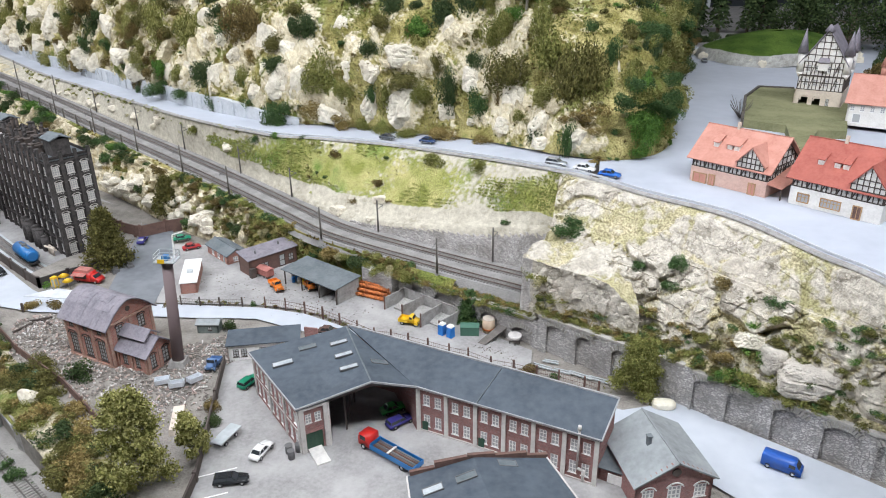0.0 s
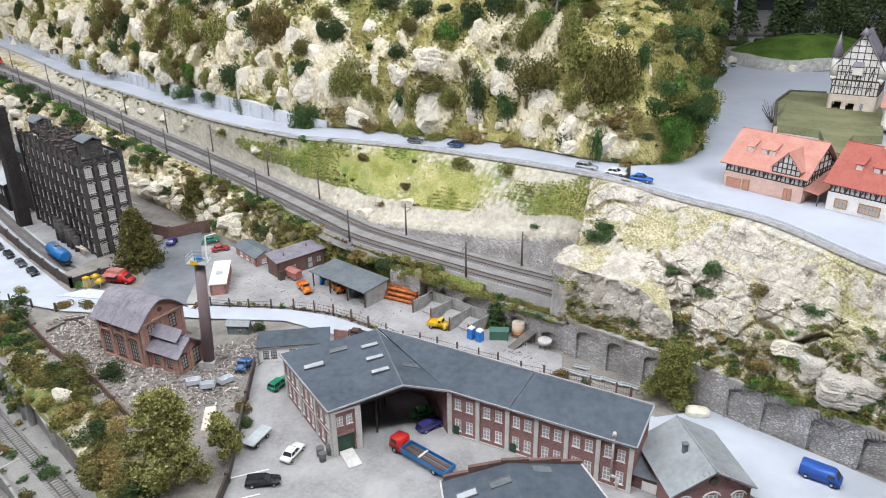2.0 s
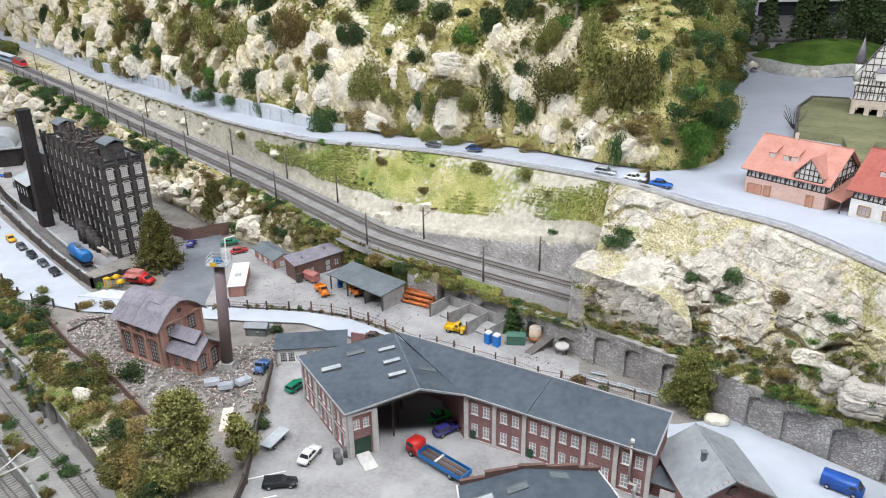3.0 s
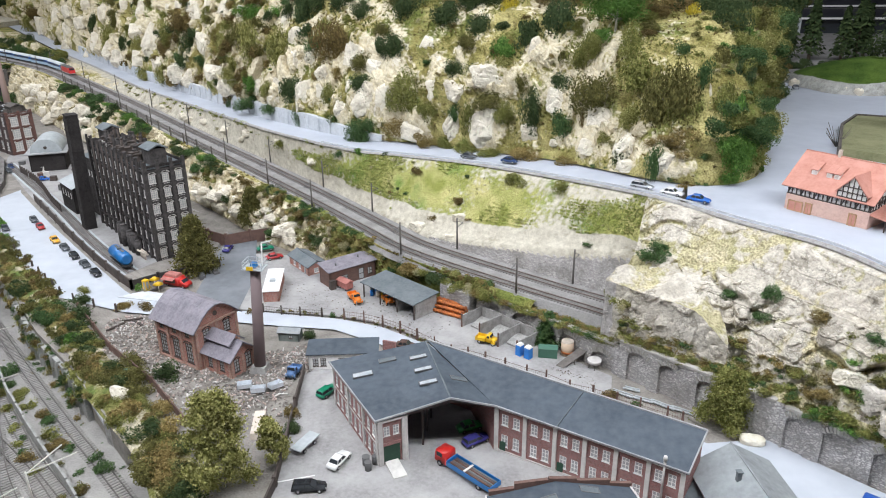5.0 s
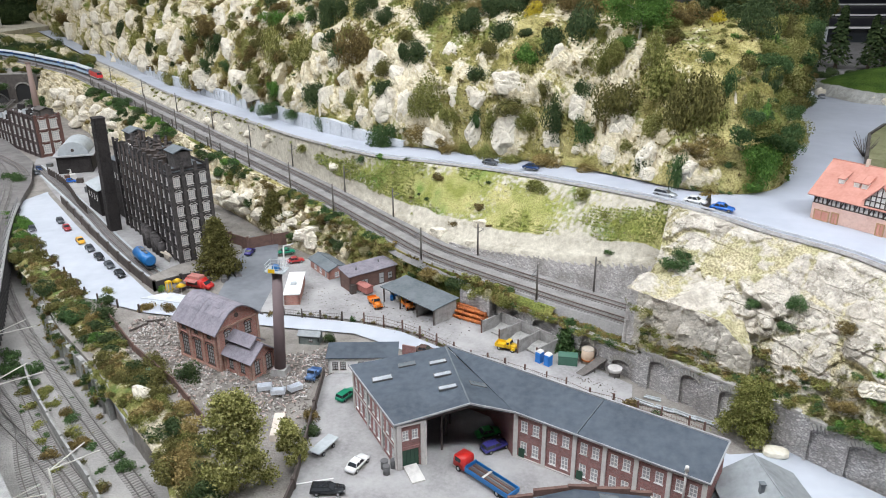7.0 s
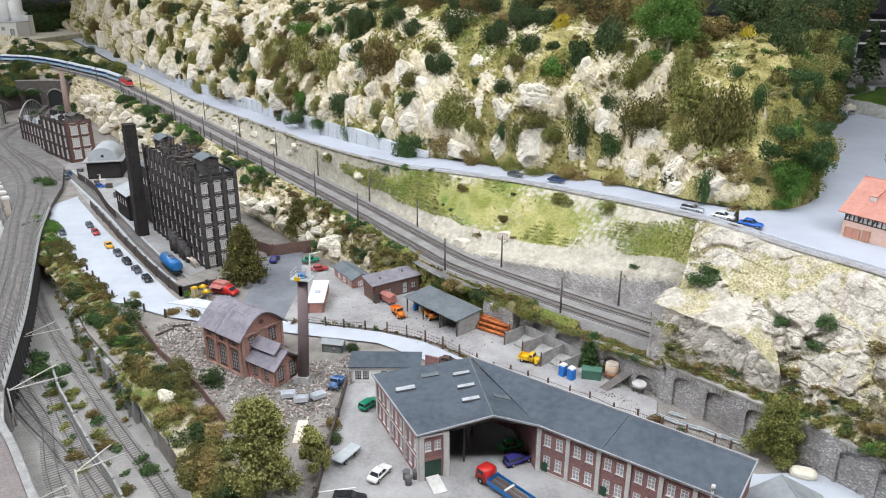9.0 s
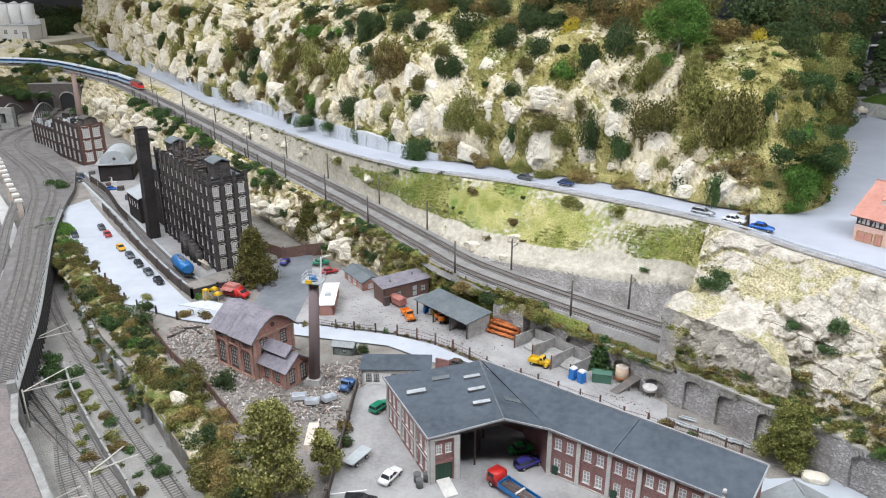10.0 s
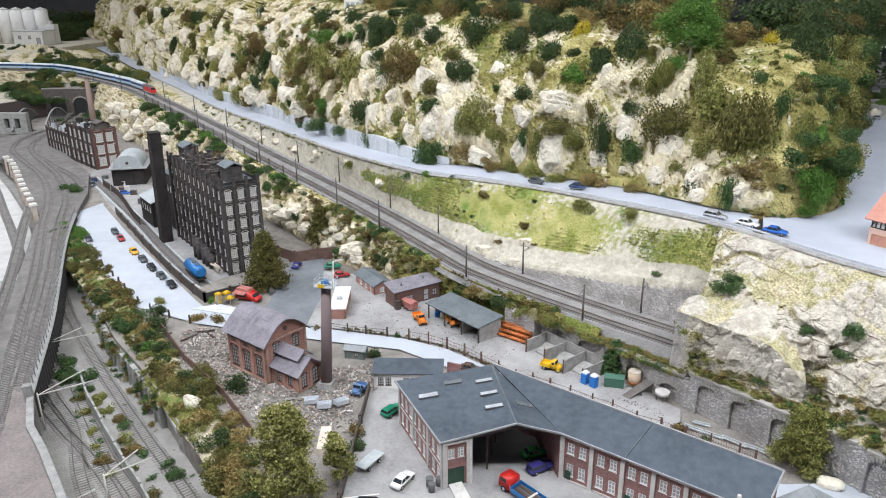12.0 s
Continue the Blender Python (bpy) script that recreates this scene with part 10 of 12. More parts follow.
for k in range(6):
    silo(-5.93 + 0.127 * k, 6.50 + 0.014 * k, 0.262, 0.061, 0.325)
hut = thing("pump_house", "small white flat-roofed building beside the silos", "building", "", "", pose(-5.43, 6.30, 0.262, 0, 0, 6))
facade(hut, (0, 0), (0.30, 0), 0.13, M_WHITE, [(0.05, 0.06, 0.03, 0.03, 1, 1), (0.15, 0.06, 0.03, 0.03, 1, 1), (0.23, 0.0, 0.04, 0.07, 1, 1)], M_DARK)
facade(hut, (0.30, 0), (0.30, 0.2), 0.13, M_WHITE), facade(hut, (0.30, 0.2), (0, 0.2), 0.13, M_WHITE), facade(hut, (0, 0.2), (0, 0), 0.13, M_WHITE)
bm = bmesh.new()
slab(bm, [(-0.01, -0.01, 0.135), (0.31, -0.01, 0.135), (0.31, 0.21, 0.135), (-0.01, 0.21, 0.135)], 0.006)
part("roof", bm, M_LIGHTROOF, hut)
bm = bmesh.new()
box(bm, 0.20, 0.29, 0.22, 0.30, 0, 0.185, taper=0.001)
part("lift_tower", bm, M_WHITE, hut)
bm = bmesh.new()
beam(bm, (0.02, 0.27, 0.33), (0.24, 0.27, 0.19), 0.035, 0.035)
part("conveyor", bm, M_WHITE, hut, "sloping white conveyor up to the silo tops")

# ---- plants, boulders and rubble ----
from mathutils.bvhtree import BVHTree


def foliage(name, tones, rough=0.9):
    """Foam-and-fibre model foliage: every leaf takes one of the tones."""
    m = bpy.data.materials.new(name)
    m.use_nodes = True
    t, l = m.node_tree.nodes, m.node_tree.links
    p = t["Principled BSDF"]
    p.inputs["Roughness"].default_value, p.inputs["Specular IOR Level"].default_value = rough, 0.15
    geo, r = t.new("ShaderNodeNewGeometry"), t.new("ShaderNodeValToRGB")
    n = t.new("ShaderNodeTexNoise")
    n.inputs["Scale"].default_value = 35
    l.new(geo.outputs["Position"], n.inputs["Vector"])
    add = t.new("ShaderNodeMath")
    add.operation, add.inputs[2].default_value = "MULTIPLY_ADD", 0.0
    add.inputs[1].default_value = 0.6
    sc = t.new("ShaderNodeMath")
    sc.operation, sc.inputs[1].default_value = "MULTIPLY", 0.55
    l.new(n.outputs["Fac"], sc.inputs[0]), l.new(geo.outputs["Random Per Island"], add.inputs[0]), l.new(sc.outputs[0], add.inputs[2])
    e = r.color_ramp.elements
    e[0].position, e[0].color = 0.15, (*tones[0], 1)
    e[1].position, e[1].color = 0.9, (*tones[-1], 1)
    for k, c in enumerate(tones[1:-1]):
        e.new(0.15 + 0.75 * (k + 1) / (len(tones) - 1)).color = (*c, 1)
    l.new(add.outputs[0], r.inputs["Fac"]), l.new(r.outputs["Color"], p.inputs["Base Color"])
    MATS[name] = m
    return m


F_DARK = foliage("dark_green_leaves", [(0.020, 0.034, 0.014), (0.045, 0.072, 0.028), (0.090, 0.122, 0.046)])
F_OLIVE = foliage("olive_leaves", [(0.070, 0.078, 0.018), (0.165, 0.172, 0.045), (0.32, 0.32, 0.11)])
F_BLUE = foliage("blue_green_leaves", [(0.024, 0.050, 0.018), (0.055, 0.105, 0.036), (0.110, 0.175, 0.062)])
F_BROWN = foliage("brown_leaves", [(0.06, 0.045, 0.018), (0.13, 0.095, 0.035), (0.24, 0.18, 0.070)])
F_RUST = foliage("rust_leaves", [(0.10, 0.072, 0.024), (0.215, 0.160, 0.055), (0.37, 0.285, 0.12)])
F_YELLOW = foliage("yellow_leaves", [(0.20, 0.16, 0.02), (0.45, 0.35, 0.03), (0.62, 0.52, 0.07)])
F_BRIGHT = foliage("fresh_green_leaves", [(0.035, 0.085, 0.018), (0.085, 0.18, 0.035), (0.16, 0.29, 0.06)])
F_MEADOW = foliage("meadow_blades", [(0.20, 0.26, 0.06), (0.33, 0.37, 0.11), (0.48, 0.47, 0.19)])
F_STRAW = foliage("dry_grass", [(0.19, 0.17, 0.08), (0.33, 0.30, 0.155), (0.47, 0.43, 0.25)])
M_BARK = surf("bark", (0.10, 0.075, 0.05), (0.20, 0.16, 0.12), 0.006, 0.95, 0.5)
M_BIRCH = surf("pale_bark", (0.36, 0.33, 0.28), (0.56, 0.53, 0.47), 0.006, 0.9, 0.4)
F_MOSS = foliage("dark_olive_leaves", [(0.045, 0.045, 0.014), (0.11, 0.105, 0.032), (0.21, 0.19, 0.065)])
F_GOLD = foliage("golden_olive_leaves", [(0.075, 0.078, 0.018), (0.20, 0.20, 0.055), (0.46, 0.44, 0.18)])
TONES = {"meadow": (F_MEADOW, "meadow green"), "gold": (F_GOLD, "golden olive"), "moss": (F_MOSS, "dark olive"), "dark": (F_DARK, "dark green"), "olive": (F_OLIVE, "olive green"), "blue": (F_BLUE, "blue-green"), "brown": (F_BROWN, "brown"),
         "rust": (F_RUST, "rust-brown"), "yellow": (F_YELLOW, "yellow"), "bright": (F_BRIGHT, "fresh green"), "straw": (F_STRAW, "straw-coloured")}


def leaf_cloud(name, rng, n, leaf, mat, blobs=6, spread=0.62):
    """Leaves on and in a lumpy heap about 1 in radius, sitting on z = 0, with gaps and a ragged outline."""
    heap = [(Vector((rng.uniform(-1, 1) * spread, rng.uniform(-1, 1) * spread, rng.uniform(0.15, 0.75))), rng.uniform(0.28, 0.55)) for _ in range(blobs)]
    heap.append((Vector((0, 0, 0.35)), 0.6))
    vs, fs = [], []
    for _ in range(n):
        c, r = heap[rng.randrange(len(heap))]
        d = Vector((rng.gauss(0, 1), rng.gauss(0, 1), rng.gauss(0.15, 0.9))).normalized()
        q = c + d * r * (rng.uniform(0.75, 1.12) if rng.random() < 0.8 else rng.uniform(0.3, 0.75))
        if q.z < -0.15:
            q.z = rng.uniform(-0.1, 0.2)
        nrm = (d + 0.8 * Vector((rng.gauss(0, 1), rng.gauss(0, 1), rng.gauss(0, 1)))).normalized()
        u = nrm.orthogonal().normalized()
        u.rotate(Matrix.Rotation(rng.uniform(0, 6.3), 3, nrm))
        w, s = nrm.cross(u), leaf * rng.uniform(0.6, 1.4)
        k = len(vs)
        vs += [q - u * s, q + u * s * 0.9 - w * s * 0.6, q + u * s * 0.5 + w * s * 0.8]
        fs.append((k, k + 1, k + 2))
    me = bpy.data.meshes.new(name)
    me.from_pydata([tuple(v) for v in vs], [], fs)
    me.materials.append(mat)
    return me


BUSHES = {}


def bush_mesh(tone, r, k):
    size = "s" if r < 0.019 else "m" if r < 0.038 else "l"
    key = (tone, size, k % 3)
    if key not in BUSHES:
        n, leaf = {"s": (310, 0.100), "m": (1700, 0.062), "l": (4200, 0.040)}[size]
        BUSHES[key] = leaf_cloud("bush", random.Random(f"{tone}{size}{k % 3}"), n, leaf, TONES[tone][0], *((4, 0.42) if size == "s" else (6, 0.55)))
    return BUSHES[key]


RNG = random.Random(77)


HEAPS = {}
SINGLE = ("on the limestone hill", "on the grassy slope", "on the pale rock slope", "beside the boulder", "on the rough works ground", "in the works yards", "along the edge of the works ground")


def bush(p, r, tone, where, flat=1.0, group="", tall=None):
    if where not in SINGLE:
        m = pose(p[0], p[1], p[2] - r * 0.12, RNG.uniform(-10, 10), RNG.uniform(-10, 10), RNG.uniform(0, 360)) @ Matrix.Diagonal((r * RNG.uniform(0.85, 1.2), r * RNG.uniform(0.85, 1.2), r * (tall or flat), 1))
        HEAPS.setdefault(where, []).append((bush_mesh(tone, r, RNG.randrange(3)), np.array(m)))
        return None
    ob = new("bush", bush_mesh(tone, r, RNG.randrange(3)))
    ob.matrix_basis = pose(p[0], p[1], p[2] - r * 0.12, RNG.uniform(-10, 10), RNG.uniform(-10, 10), RNG.uniform(0, 360)) @ Matrix.Diagonal((r * RNG.uniform(0.85, 1.2), r * RNG.uniform(0.85, 1.2), r * (tall or flat), 1))
    return tagged(ob, f"{'small' if r < 0.019 else 'bushy' if r < 0.038 else 'large'} {TONES[tone][1]} model shrub {where}", "bush", group or "shrubs " + where)


def tree_of(p, h, r, tone, label, bark=None, n=1500, clumps=9, leaf=0.004, low=0.3, tight=0.20):
    """A tree: tapered trunk, limbs out to leafy clumps, gaps between them."""
    t = thing("tree", label, "tree", "", "", pose(*p))
    rng = random.Random(label)
    bm = bmesh.new()
    tube(bm, (0, 0, -0.004), (0.003, 0, h * 0.5), h * 0.028, h * 0.018, 8), tube(bm, (0.003, 0, h * 0.49), (0, 0.004, h * 0.9), h * 0.018, h * 0.005, 8)
    part("trunk", bm, bark or M_BARK, t)
    ends = []
    for k in range(clumps):
        a, z = k * 2.4 + rng.uniform(-0.4, 0.4), h * (low + (0.95 - low) * (k + 0.5) / clumps)
        w = r * (0.95 - 0.55 * ((z / h - low) / (1 - low)) ** 1.5) * rng.uniform(0.35, 0.92)
        e = Vector((math.cos(a) * w, math.sin(a) * w, z + h * 0.04))
        ends.append(e)
        bm = bmesh.new()
        tube(bm, (0, 0, z - h * 0.12), e, h * 0.010, h * 0.003, 6)
        part("limb", bm, bark or M_BARK, t)
    vs, fs = [], []
    n, leaf = int(n * 4.6), leaf * 0.56
    for _ in range(n):
        c = ends[rng.randrange(len(ends))] if rng.random() < 0.9 else Vector((0, 0, h * 0.9))
        d = Vector((rng.gauss(0, 1), rng.gauss(0, 1), rng.gauss(0, 0.75)))
        q = c + d * r * tight
        nrm = Vector((rng.gauss(0, 1), rng.gauss(0, 1), rng.gauss(0.5, 1))).normalized()
        u = nrm.orthogonal().normalized()
        u.rotate(Matrix.Rotation(rng.uniform(0, 6.3), 3, nrm))
        w, s = nrm.cross(u), leaf * rng.uniform(0.6, 1.4)
        k = len(vs)
        vs += [q - u * s, q + u * s * 0.9 - w * s * 0.6, q + u * s * 0.5 + w * s * 0.8]
        fs.append((k, k + 1, k + 2))
    me = bpy.data.meshes.new("crown")
    me.from_pydata([tuple(v) for v in vs], [], fs)
    me.materials.append(TONES[tone][0])
    o = new("crown", me)
    o.parent = t
    return t


def dense_tree(p, h, r, tone, label, n=9000, leaf=0.0028):
    """A thick conical tree: trunk, and sprays of small leaves in drooping tiers with an uneven outline."""
    t = thing("tree", label, "tree", "", "", pose(*p))
    rng = random.Random(label)
    bm = bmesh.new()
    tube(bm, (0, 0, -0.004), (0, 0, h * 0.92), h * 0.030, h * 0.006, 8)
    part("trunk", bm, M_BARK, t)
    sprays = []
    for k in range(110):
        v = (k + rng.random()) / 110
        a = k * 2.399
        w = r * (1.0 - 0.86 * v ** 1.2) * rng.uniform(0.72, 1.08) * min(1.0, 0.55 + v * 5)
        sprays.append((Vector((math.cos(a) * w, math.sin(a) * w, h * (0.07 + 0.90 * v))), w))
    vs, fs = [], []
    for _ in range(n):
        c, w = sprays[rng.randrange(len(sprays))]
        u = rng.random() ** 0.45
        q = Vector((c.x * u, c.y * u, c.z - 0.05 * h * u)) + Vector((rng.gauss(0, 1), rng.gauss(0, 1), rng.gauss(0, 0.7))) * r * 0.105
        nrm = Vector((rng.gauss(0, 1), rng.gauss(0, 1), rng.gauss(0.5, 1))).normalized()
        e = nrm.orthogonal().normalized()
        e.rotate(Matrix.Rotation(rng.uniform(0, 6.3), 3, nrm))
        f, z = nrm.cross(e), leaf * rng.uniform(0.6, 1.4)
        k = len(vs)
        vs += [q - e * z, q + e * z * 0.9 - f * z * 0.6, q + e * z * 0.5 + f * z * 0.8]
        fs.append((k, k + 1, k + 2))
    me = bpy.data.meshes.new("crown")
    me.from_pydata([tuple(v) for v in vs], [], fs)
    me.materials.append(TONES[tone][0])
    o = new("crown", me)
    o.parent = t
    return t


def tree_from(ob):
    me = ob.data
    return BVHTree.FromPolygons([v.co.copy() for v in me.vertices], [tuple(f.vertices) for f in me.polygons])


LAND = {k: tree_from(o) for k, o in (("hill", hillside), ("slope", grass_slope), ("rocks", rock_slope), ("bank", railway_bank), ("far", far_rocks))}


def drop(land, x, y, fallback=0.0):
    hit = LAND[land].ray_cast(Vector((x, y, 2.0)), Vector((0, 0, -1)))[0]
    return tuple(hit) if hit else (x, y, fallback)


# shrubs on the limestone hill: foot, radius and height
HILL_SHRUBS = [
    ("dark", [(-1.456, 3.125, 0.344, 0.0441, 0.1349), (-0.771, 2.389, 0.314, 0.0515, 0.0911), (-0.763, 2.59, 0.502, 0.0434, 0.1323), (-0.75, 2.504, 0.484, 0.0281, 0.0722), (-0.934, 2.676, 0.549, 0.0192, 0.0342), (-0.401, 2.231, 0.464, 0.0443, 0.0957), (-0.496, 2.209, 0.376, 0.0411, 0.0608), (-0.126, 2.186, 0.536, 0.0437, 0.0807), (-0.068, 2.133, 0.555, 0.0292, 0.0292), (0.002, 2.08, 0.538, 0.0332, 0.0601), (-0.014, 2.037, 0.475, 0.0282, 0.097), (0.071, 2.029, 0.529, 0.054, 0.1295), (-0.189, 2.088, 0.431, 0.0509, 0.0526), (0.024, 1.92, 0.326, 0.0364, 0.1002), (0.093, 1.915, 0.421, 0.0385, 0.0503), (0.219, 1.682, 0.289, 0.0238, 0.0715), (-0.856, 2.676, 0.559, 0.0298, 0.0554), (-0.531, 2.444, 0.572, 0.044, 0.0573)]),
    ("dark", [(-1.092, 2.986, 0.605, 0.0595, 0.0857), (-0.931, 2.859, 0.593, 0.059, 0.0953), (-0.78, 2.629, 0.589, 0.0437, 0.0874), (-0.718, 2.584, 0.589, 0.0305, 0.0611), (-0.624, 2.561, 0.596, 0.0421, 0.0722), (-0.684, 2.692, 0.647, 0.0627, 0.046), (-0.365, 2.344, 0.569, 0.0547, 0.1021), (-0.1, 2.315, 0.621, 0.0628, 0.0594), (0.499, 1.886, 0.539, 0.0411, 0.1151), (0.496, 1.728, 0.458, 0.0255, 0.0815), (-0.234, 2.282, 0.569, 0.0545, 0.0773), (-2.613, 4.378, 0.361, 0.055, 0.1467), (-2.147, 3.84, 0.316, 0.0386, 0.0966), (-2.896, 4.841, 0.552, 0.06, 0.1199), (-2.368, 4.255, 0.531, 0.0525, 0.1259), (-1.624, 3.54, 0.611, 0.0371, 0.0684)]),
    ("moss", [(-1.085, 2.788, 0.445, 0.0409, 0.0955), (-0.499, 2.272, 0.427, 0.0437, 0.0546), (-0.45, 2.312, 0.524, 0.0381, 0.0472), (-0.593, 2.66, 0.648, 0.0617, 0.0576), (-0.431, 2.417, 0.584, 0.0394, 0.0789), (-0.162, 2.138, 0.499, 0.0348, 0.0497), (0.002, 1.979, 0.41, 0.02, 0.0554), (-0.08, 1.999, 0.378, 0.0662, 0.041), (0.322, 1.645, 0.374, 0.0531, 0.1567), (0.292, 1.951, 0.6, 0.0228, 0.02), (0.452, 1.766, 0.503, 0.0273, 0.0546), (-2.057, 3.936, 0.556, 0.0547, 0.0966), (-3.233, 5.168, 0.508, 0.0558, 0.1116), (-2.302, 4.065, 0.382, 0.044, 0.1489), (-3.37, 5.151, 0.184, 0.0482, 0.0965), (0.154, 1.81, 0.395, 0.0507, 0.1015)]),
    ("gold", [(-1.197, 2.863, 0.367, 0.0401, 0.1462), (-0.979, 2.594, 0.374, 0.049, 0.1706), (-0.843, 2.544, 0.401, 0.054, 0.1494), (-1.111, 2.684, 0.305, 0.0358, 0.0717), (0.19, 1.748, 0.328, 0.0178, 0.0273), (-1.111, 2.724, 0.356, 0.0225, 0.0675), (-0.062, 2.028, 0.475, 0.0329, 0.0313), (-4.314, 6.215, 0.225, 0.1057, 0.1586), (-1.666, 3.258, 0.235, 0.0606, 0.0826), (-1.941, 3.583, 0.31, 0.0391, 0.1022), (-2.331, 3.999, 0.296, 0.0505, 0.1682), (0.249, 1.71, 0.379, 0.0396, 0.0528), (-1.85, 3.44, 0.22, 0.0437, 0.0583)]),
    ("olive", [(-0.35, 2.124, 0.346, 0.0568, 0.1068), (-0.633, 2.315, 0.324, 0.038, 0.0608), (-0.689, 2.523, 0.508, 0.0301, 0.0603), (-0.148, 2.016, 0.283, 0.0259, 0.1003), (-0.054, 1.967, 0.337, 0.039, 0.05), (-0.274, 2.065, 0.32, 0.035, 0.05), (-0.228, 2.042, 0.239, 0.0266, 0.0333), (-0.169, 2.008, 0.241, 0.0488, 0.0228), (-0.087, 1.952, 0.241, 0.0552, 0.0252), (0.151, 1.877, 0.496, 0.0371, 0.0884), (0.254, 1.82, 0.511, 0.041, 0.0983), (0.256, 1.742, 0.453, 0.0344, 0.082), (-0.892, 2.474, 0.317, 0.0308, 0.0533), (-0.599, 2.489, 0.548, 0.0313, 0.0392), (-1.645, 3.315, 0.402, 0.0495, 0.11), (0.301, 1.705, 0.428, 0.0193, 0.0901), (0.448, 1.661, 0.409, 0.0312, 0.0749)]),
    ("brown", [(-1.492, 3.161, 0.448, 0.0626, 0.12), (-0.627, 2.389, 0.443, 0.0559, 0.1195), (-0.494, 2.57, 0.632, 0.0516, 0.0675), (-0.314, 2.447, 0.626, 0.058, 0.0749), (0.375, 2.054, 0.598, 0.0748, 0.0598), (0.149, 1.813, 0.33, 0.0085, 0.0621), (-4.107, 6.055, 0.328, 0.1022, 0.1226), (-3.695, 5.803, 0.53, 0.0722, 0.1155), (-1.644, 3.295, 0.338, 0.0357, 0.0825), (-2.498, 4.391, 0.563, 0.0469, 0.0866), (0.063, 2.19, 0.623, 0.0489, 0.0489)]),
    ("rust", [(-0.588, 2.294, 0.396, 0.0278, 0.0371), (-0.676, 2.378, 0.386, 0.0309, 0.0309), (-0.383, 2.117, 0.263, 0.0521, 0.0591), (-0.289, 2.065, 0.242, 0.0405, 0.0371), (0.018, 1.89, 0.257, 0.0605, 0.0303), (0.107, 1.797, 0.258, 0.0372, 0.0229), (0.309, 1.615, 0.355, 0.0448, 0.0274), (0.357, 1.618, 0.367, 0.0495, 0.0347), (0.348, 1.549, 0.276, 0.0303, 0.0121), (-1.532, 3.128, 0.251, 0.0475, 0.0897), (0.35, 1.576, 0.34, 0.0364, 0.0194)]),
    ("blue", [(-1.357, 3.023, 0.342, 0.0376, 0.0401), (-0.704, 2.457, 0.445, 0.0356, 0.0831), (-0.498, 2.14, 0.229, 0.0463, 0.082), (-0.596, 2.235, 0.26, 0.0296, 0.0333), (-1.012, 2.558, 0.254, 0.045, 0.0429), (-1.133, 2.72, 0.222, 0.0297, 0.032), (-0.892, 2.463, 0.256, 0.0432, 0.037), (-0.752, 2.341, 0.232, 0.0176, 0.0508), (-0.657, 2.284, 0.246, 0.0171, 0.0379), (0.09, 1.855, 0.317, 0.0278, 0.0673), (-0.202, 2.045, 0.313, 0.0197, 0.0492), (0.364, 1.785, 0.519, 0.0211, 0.0422), (0.396, 1.69, 0.463, 0.0201, 0.0654), (0.281, 1.573, 0.284, 0.0198, 0.0716), (-1.498, 3.128, 0.334, 0.0339, 0.0521)]),
    ("bright", [(-1, 2.566, 0.306, 0.0278, 0.0641), (-1.059, 2.845, 0.551, 0.0593, 0.0502), (-0.915, 2.726, 0.57, 0.065, 0.039), (-0.057, 2.047, 0.5, 0.0331, 0.0536), (0.454, 1.56, 0.3, 0.0361, 0.0867), (0.439, 1.547, 0.292, 0.0359, 0.0287), (0.19, 1.885, 0.55, 0.0281, 0.0338), (0.476, 1.641, 0.365, 0.0247, 0.0988)]),
    ("yellow", [(-0.04, 2.21, 0.596, 0.03, 0.07), (0.419, 1.967, 0.581, 0.0329, 0.0658)]),
]
for tone, spots in HILL_SHRUBS:
    for x, y, z, r, h in spots:
        bush((x, y, z), r * 1.1, tone, "on the limestone hill", 1.0, "", h / 1.1 / (r * 1.1))
tree_of(LAND["hill"].find_nearest(Vector(away(0.236, 1.875, 0.535)))[0] - Vector((0, 0, 0.01)), 0.15, 0.085, "bright", "fresh green tree with a pale trunk on the hill crest", M_BIRCH, 4200)

# white pavilion among the crest trees
pavilion, pav_walls = gable_house("pavilion", "white pavilion with many windows among the crest trees", "pavilion", (-1.03, 3.02), 18, 0.20, 0.10, 0.060, 0.085, (M_WHITE, M_GATEROOF), z=0.648,
                                  wins={0: pair_windows(0.004, 0.196, 9, 0.018, 0.016, 0.028)}, frame_mat=M_LIGHTROOF)

# crest thicket, ivy on the village flank, scattered small scrub
hill_me = hillside.data
hill_f = [f for f in hill_me.polygons if -2.4 < f.center.x < 1.2]
pick = random.Random(5)
count = 0
while count < 80:
    f = hill_f[pick.randrange(len(hill_f))]
    c = f.center
    if c.z > 0.625 or c.z < 0.29 or (c.x < -1.2 and pick.random() < 0.3):
        continue
    tone = pick.choice(["olive", "olive", "brown", "dark", "rust", "blue", "straw"])
    bush(c, pick.uniform(0.008, 0.022) * (1 + 0.4 * max(0, -c.x - 0.8)), tone, "among the hillside rocks", 0.8)
    count += 1
for k in range(95):
    x = pick.uniform(-1.9, 0.72)
    s = s_of(SPINE, x)
    v = pick.uniform(0.0, 0.42) * pick.random()
    p = SPINE.at(s)
    q = TOE.at(s / SPINE.length * TOE.length)
    d = drop("hill", *(p + (q - p) * (0.28 + 0.5 * v))[:2], 0.6)
    bush(d, pick.uniform(0.03, 0.075), pick.choice(["dark", "dark", "brown", "brown", "olive", "rust", "dark"]), "in the thicket on the crest", pick.uniform(0.8, 1.25))
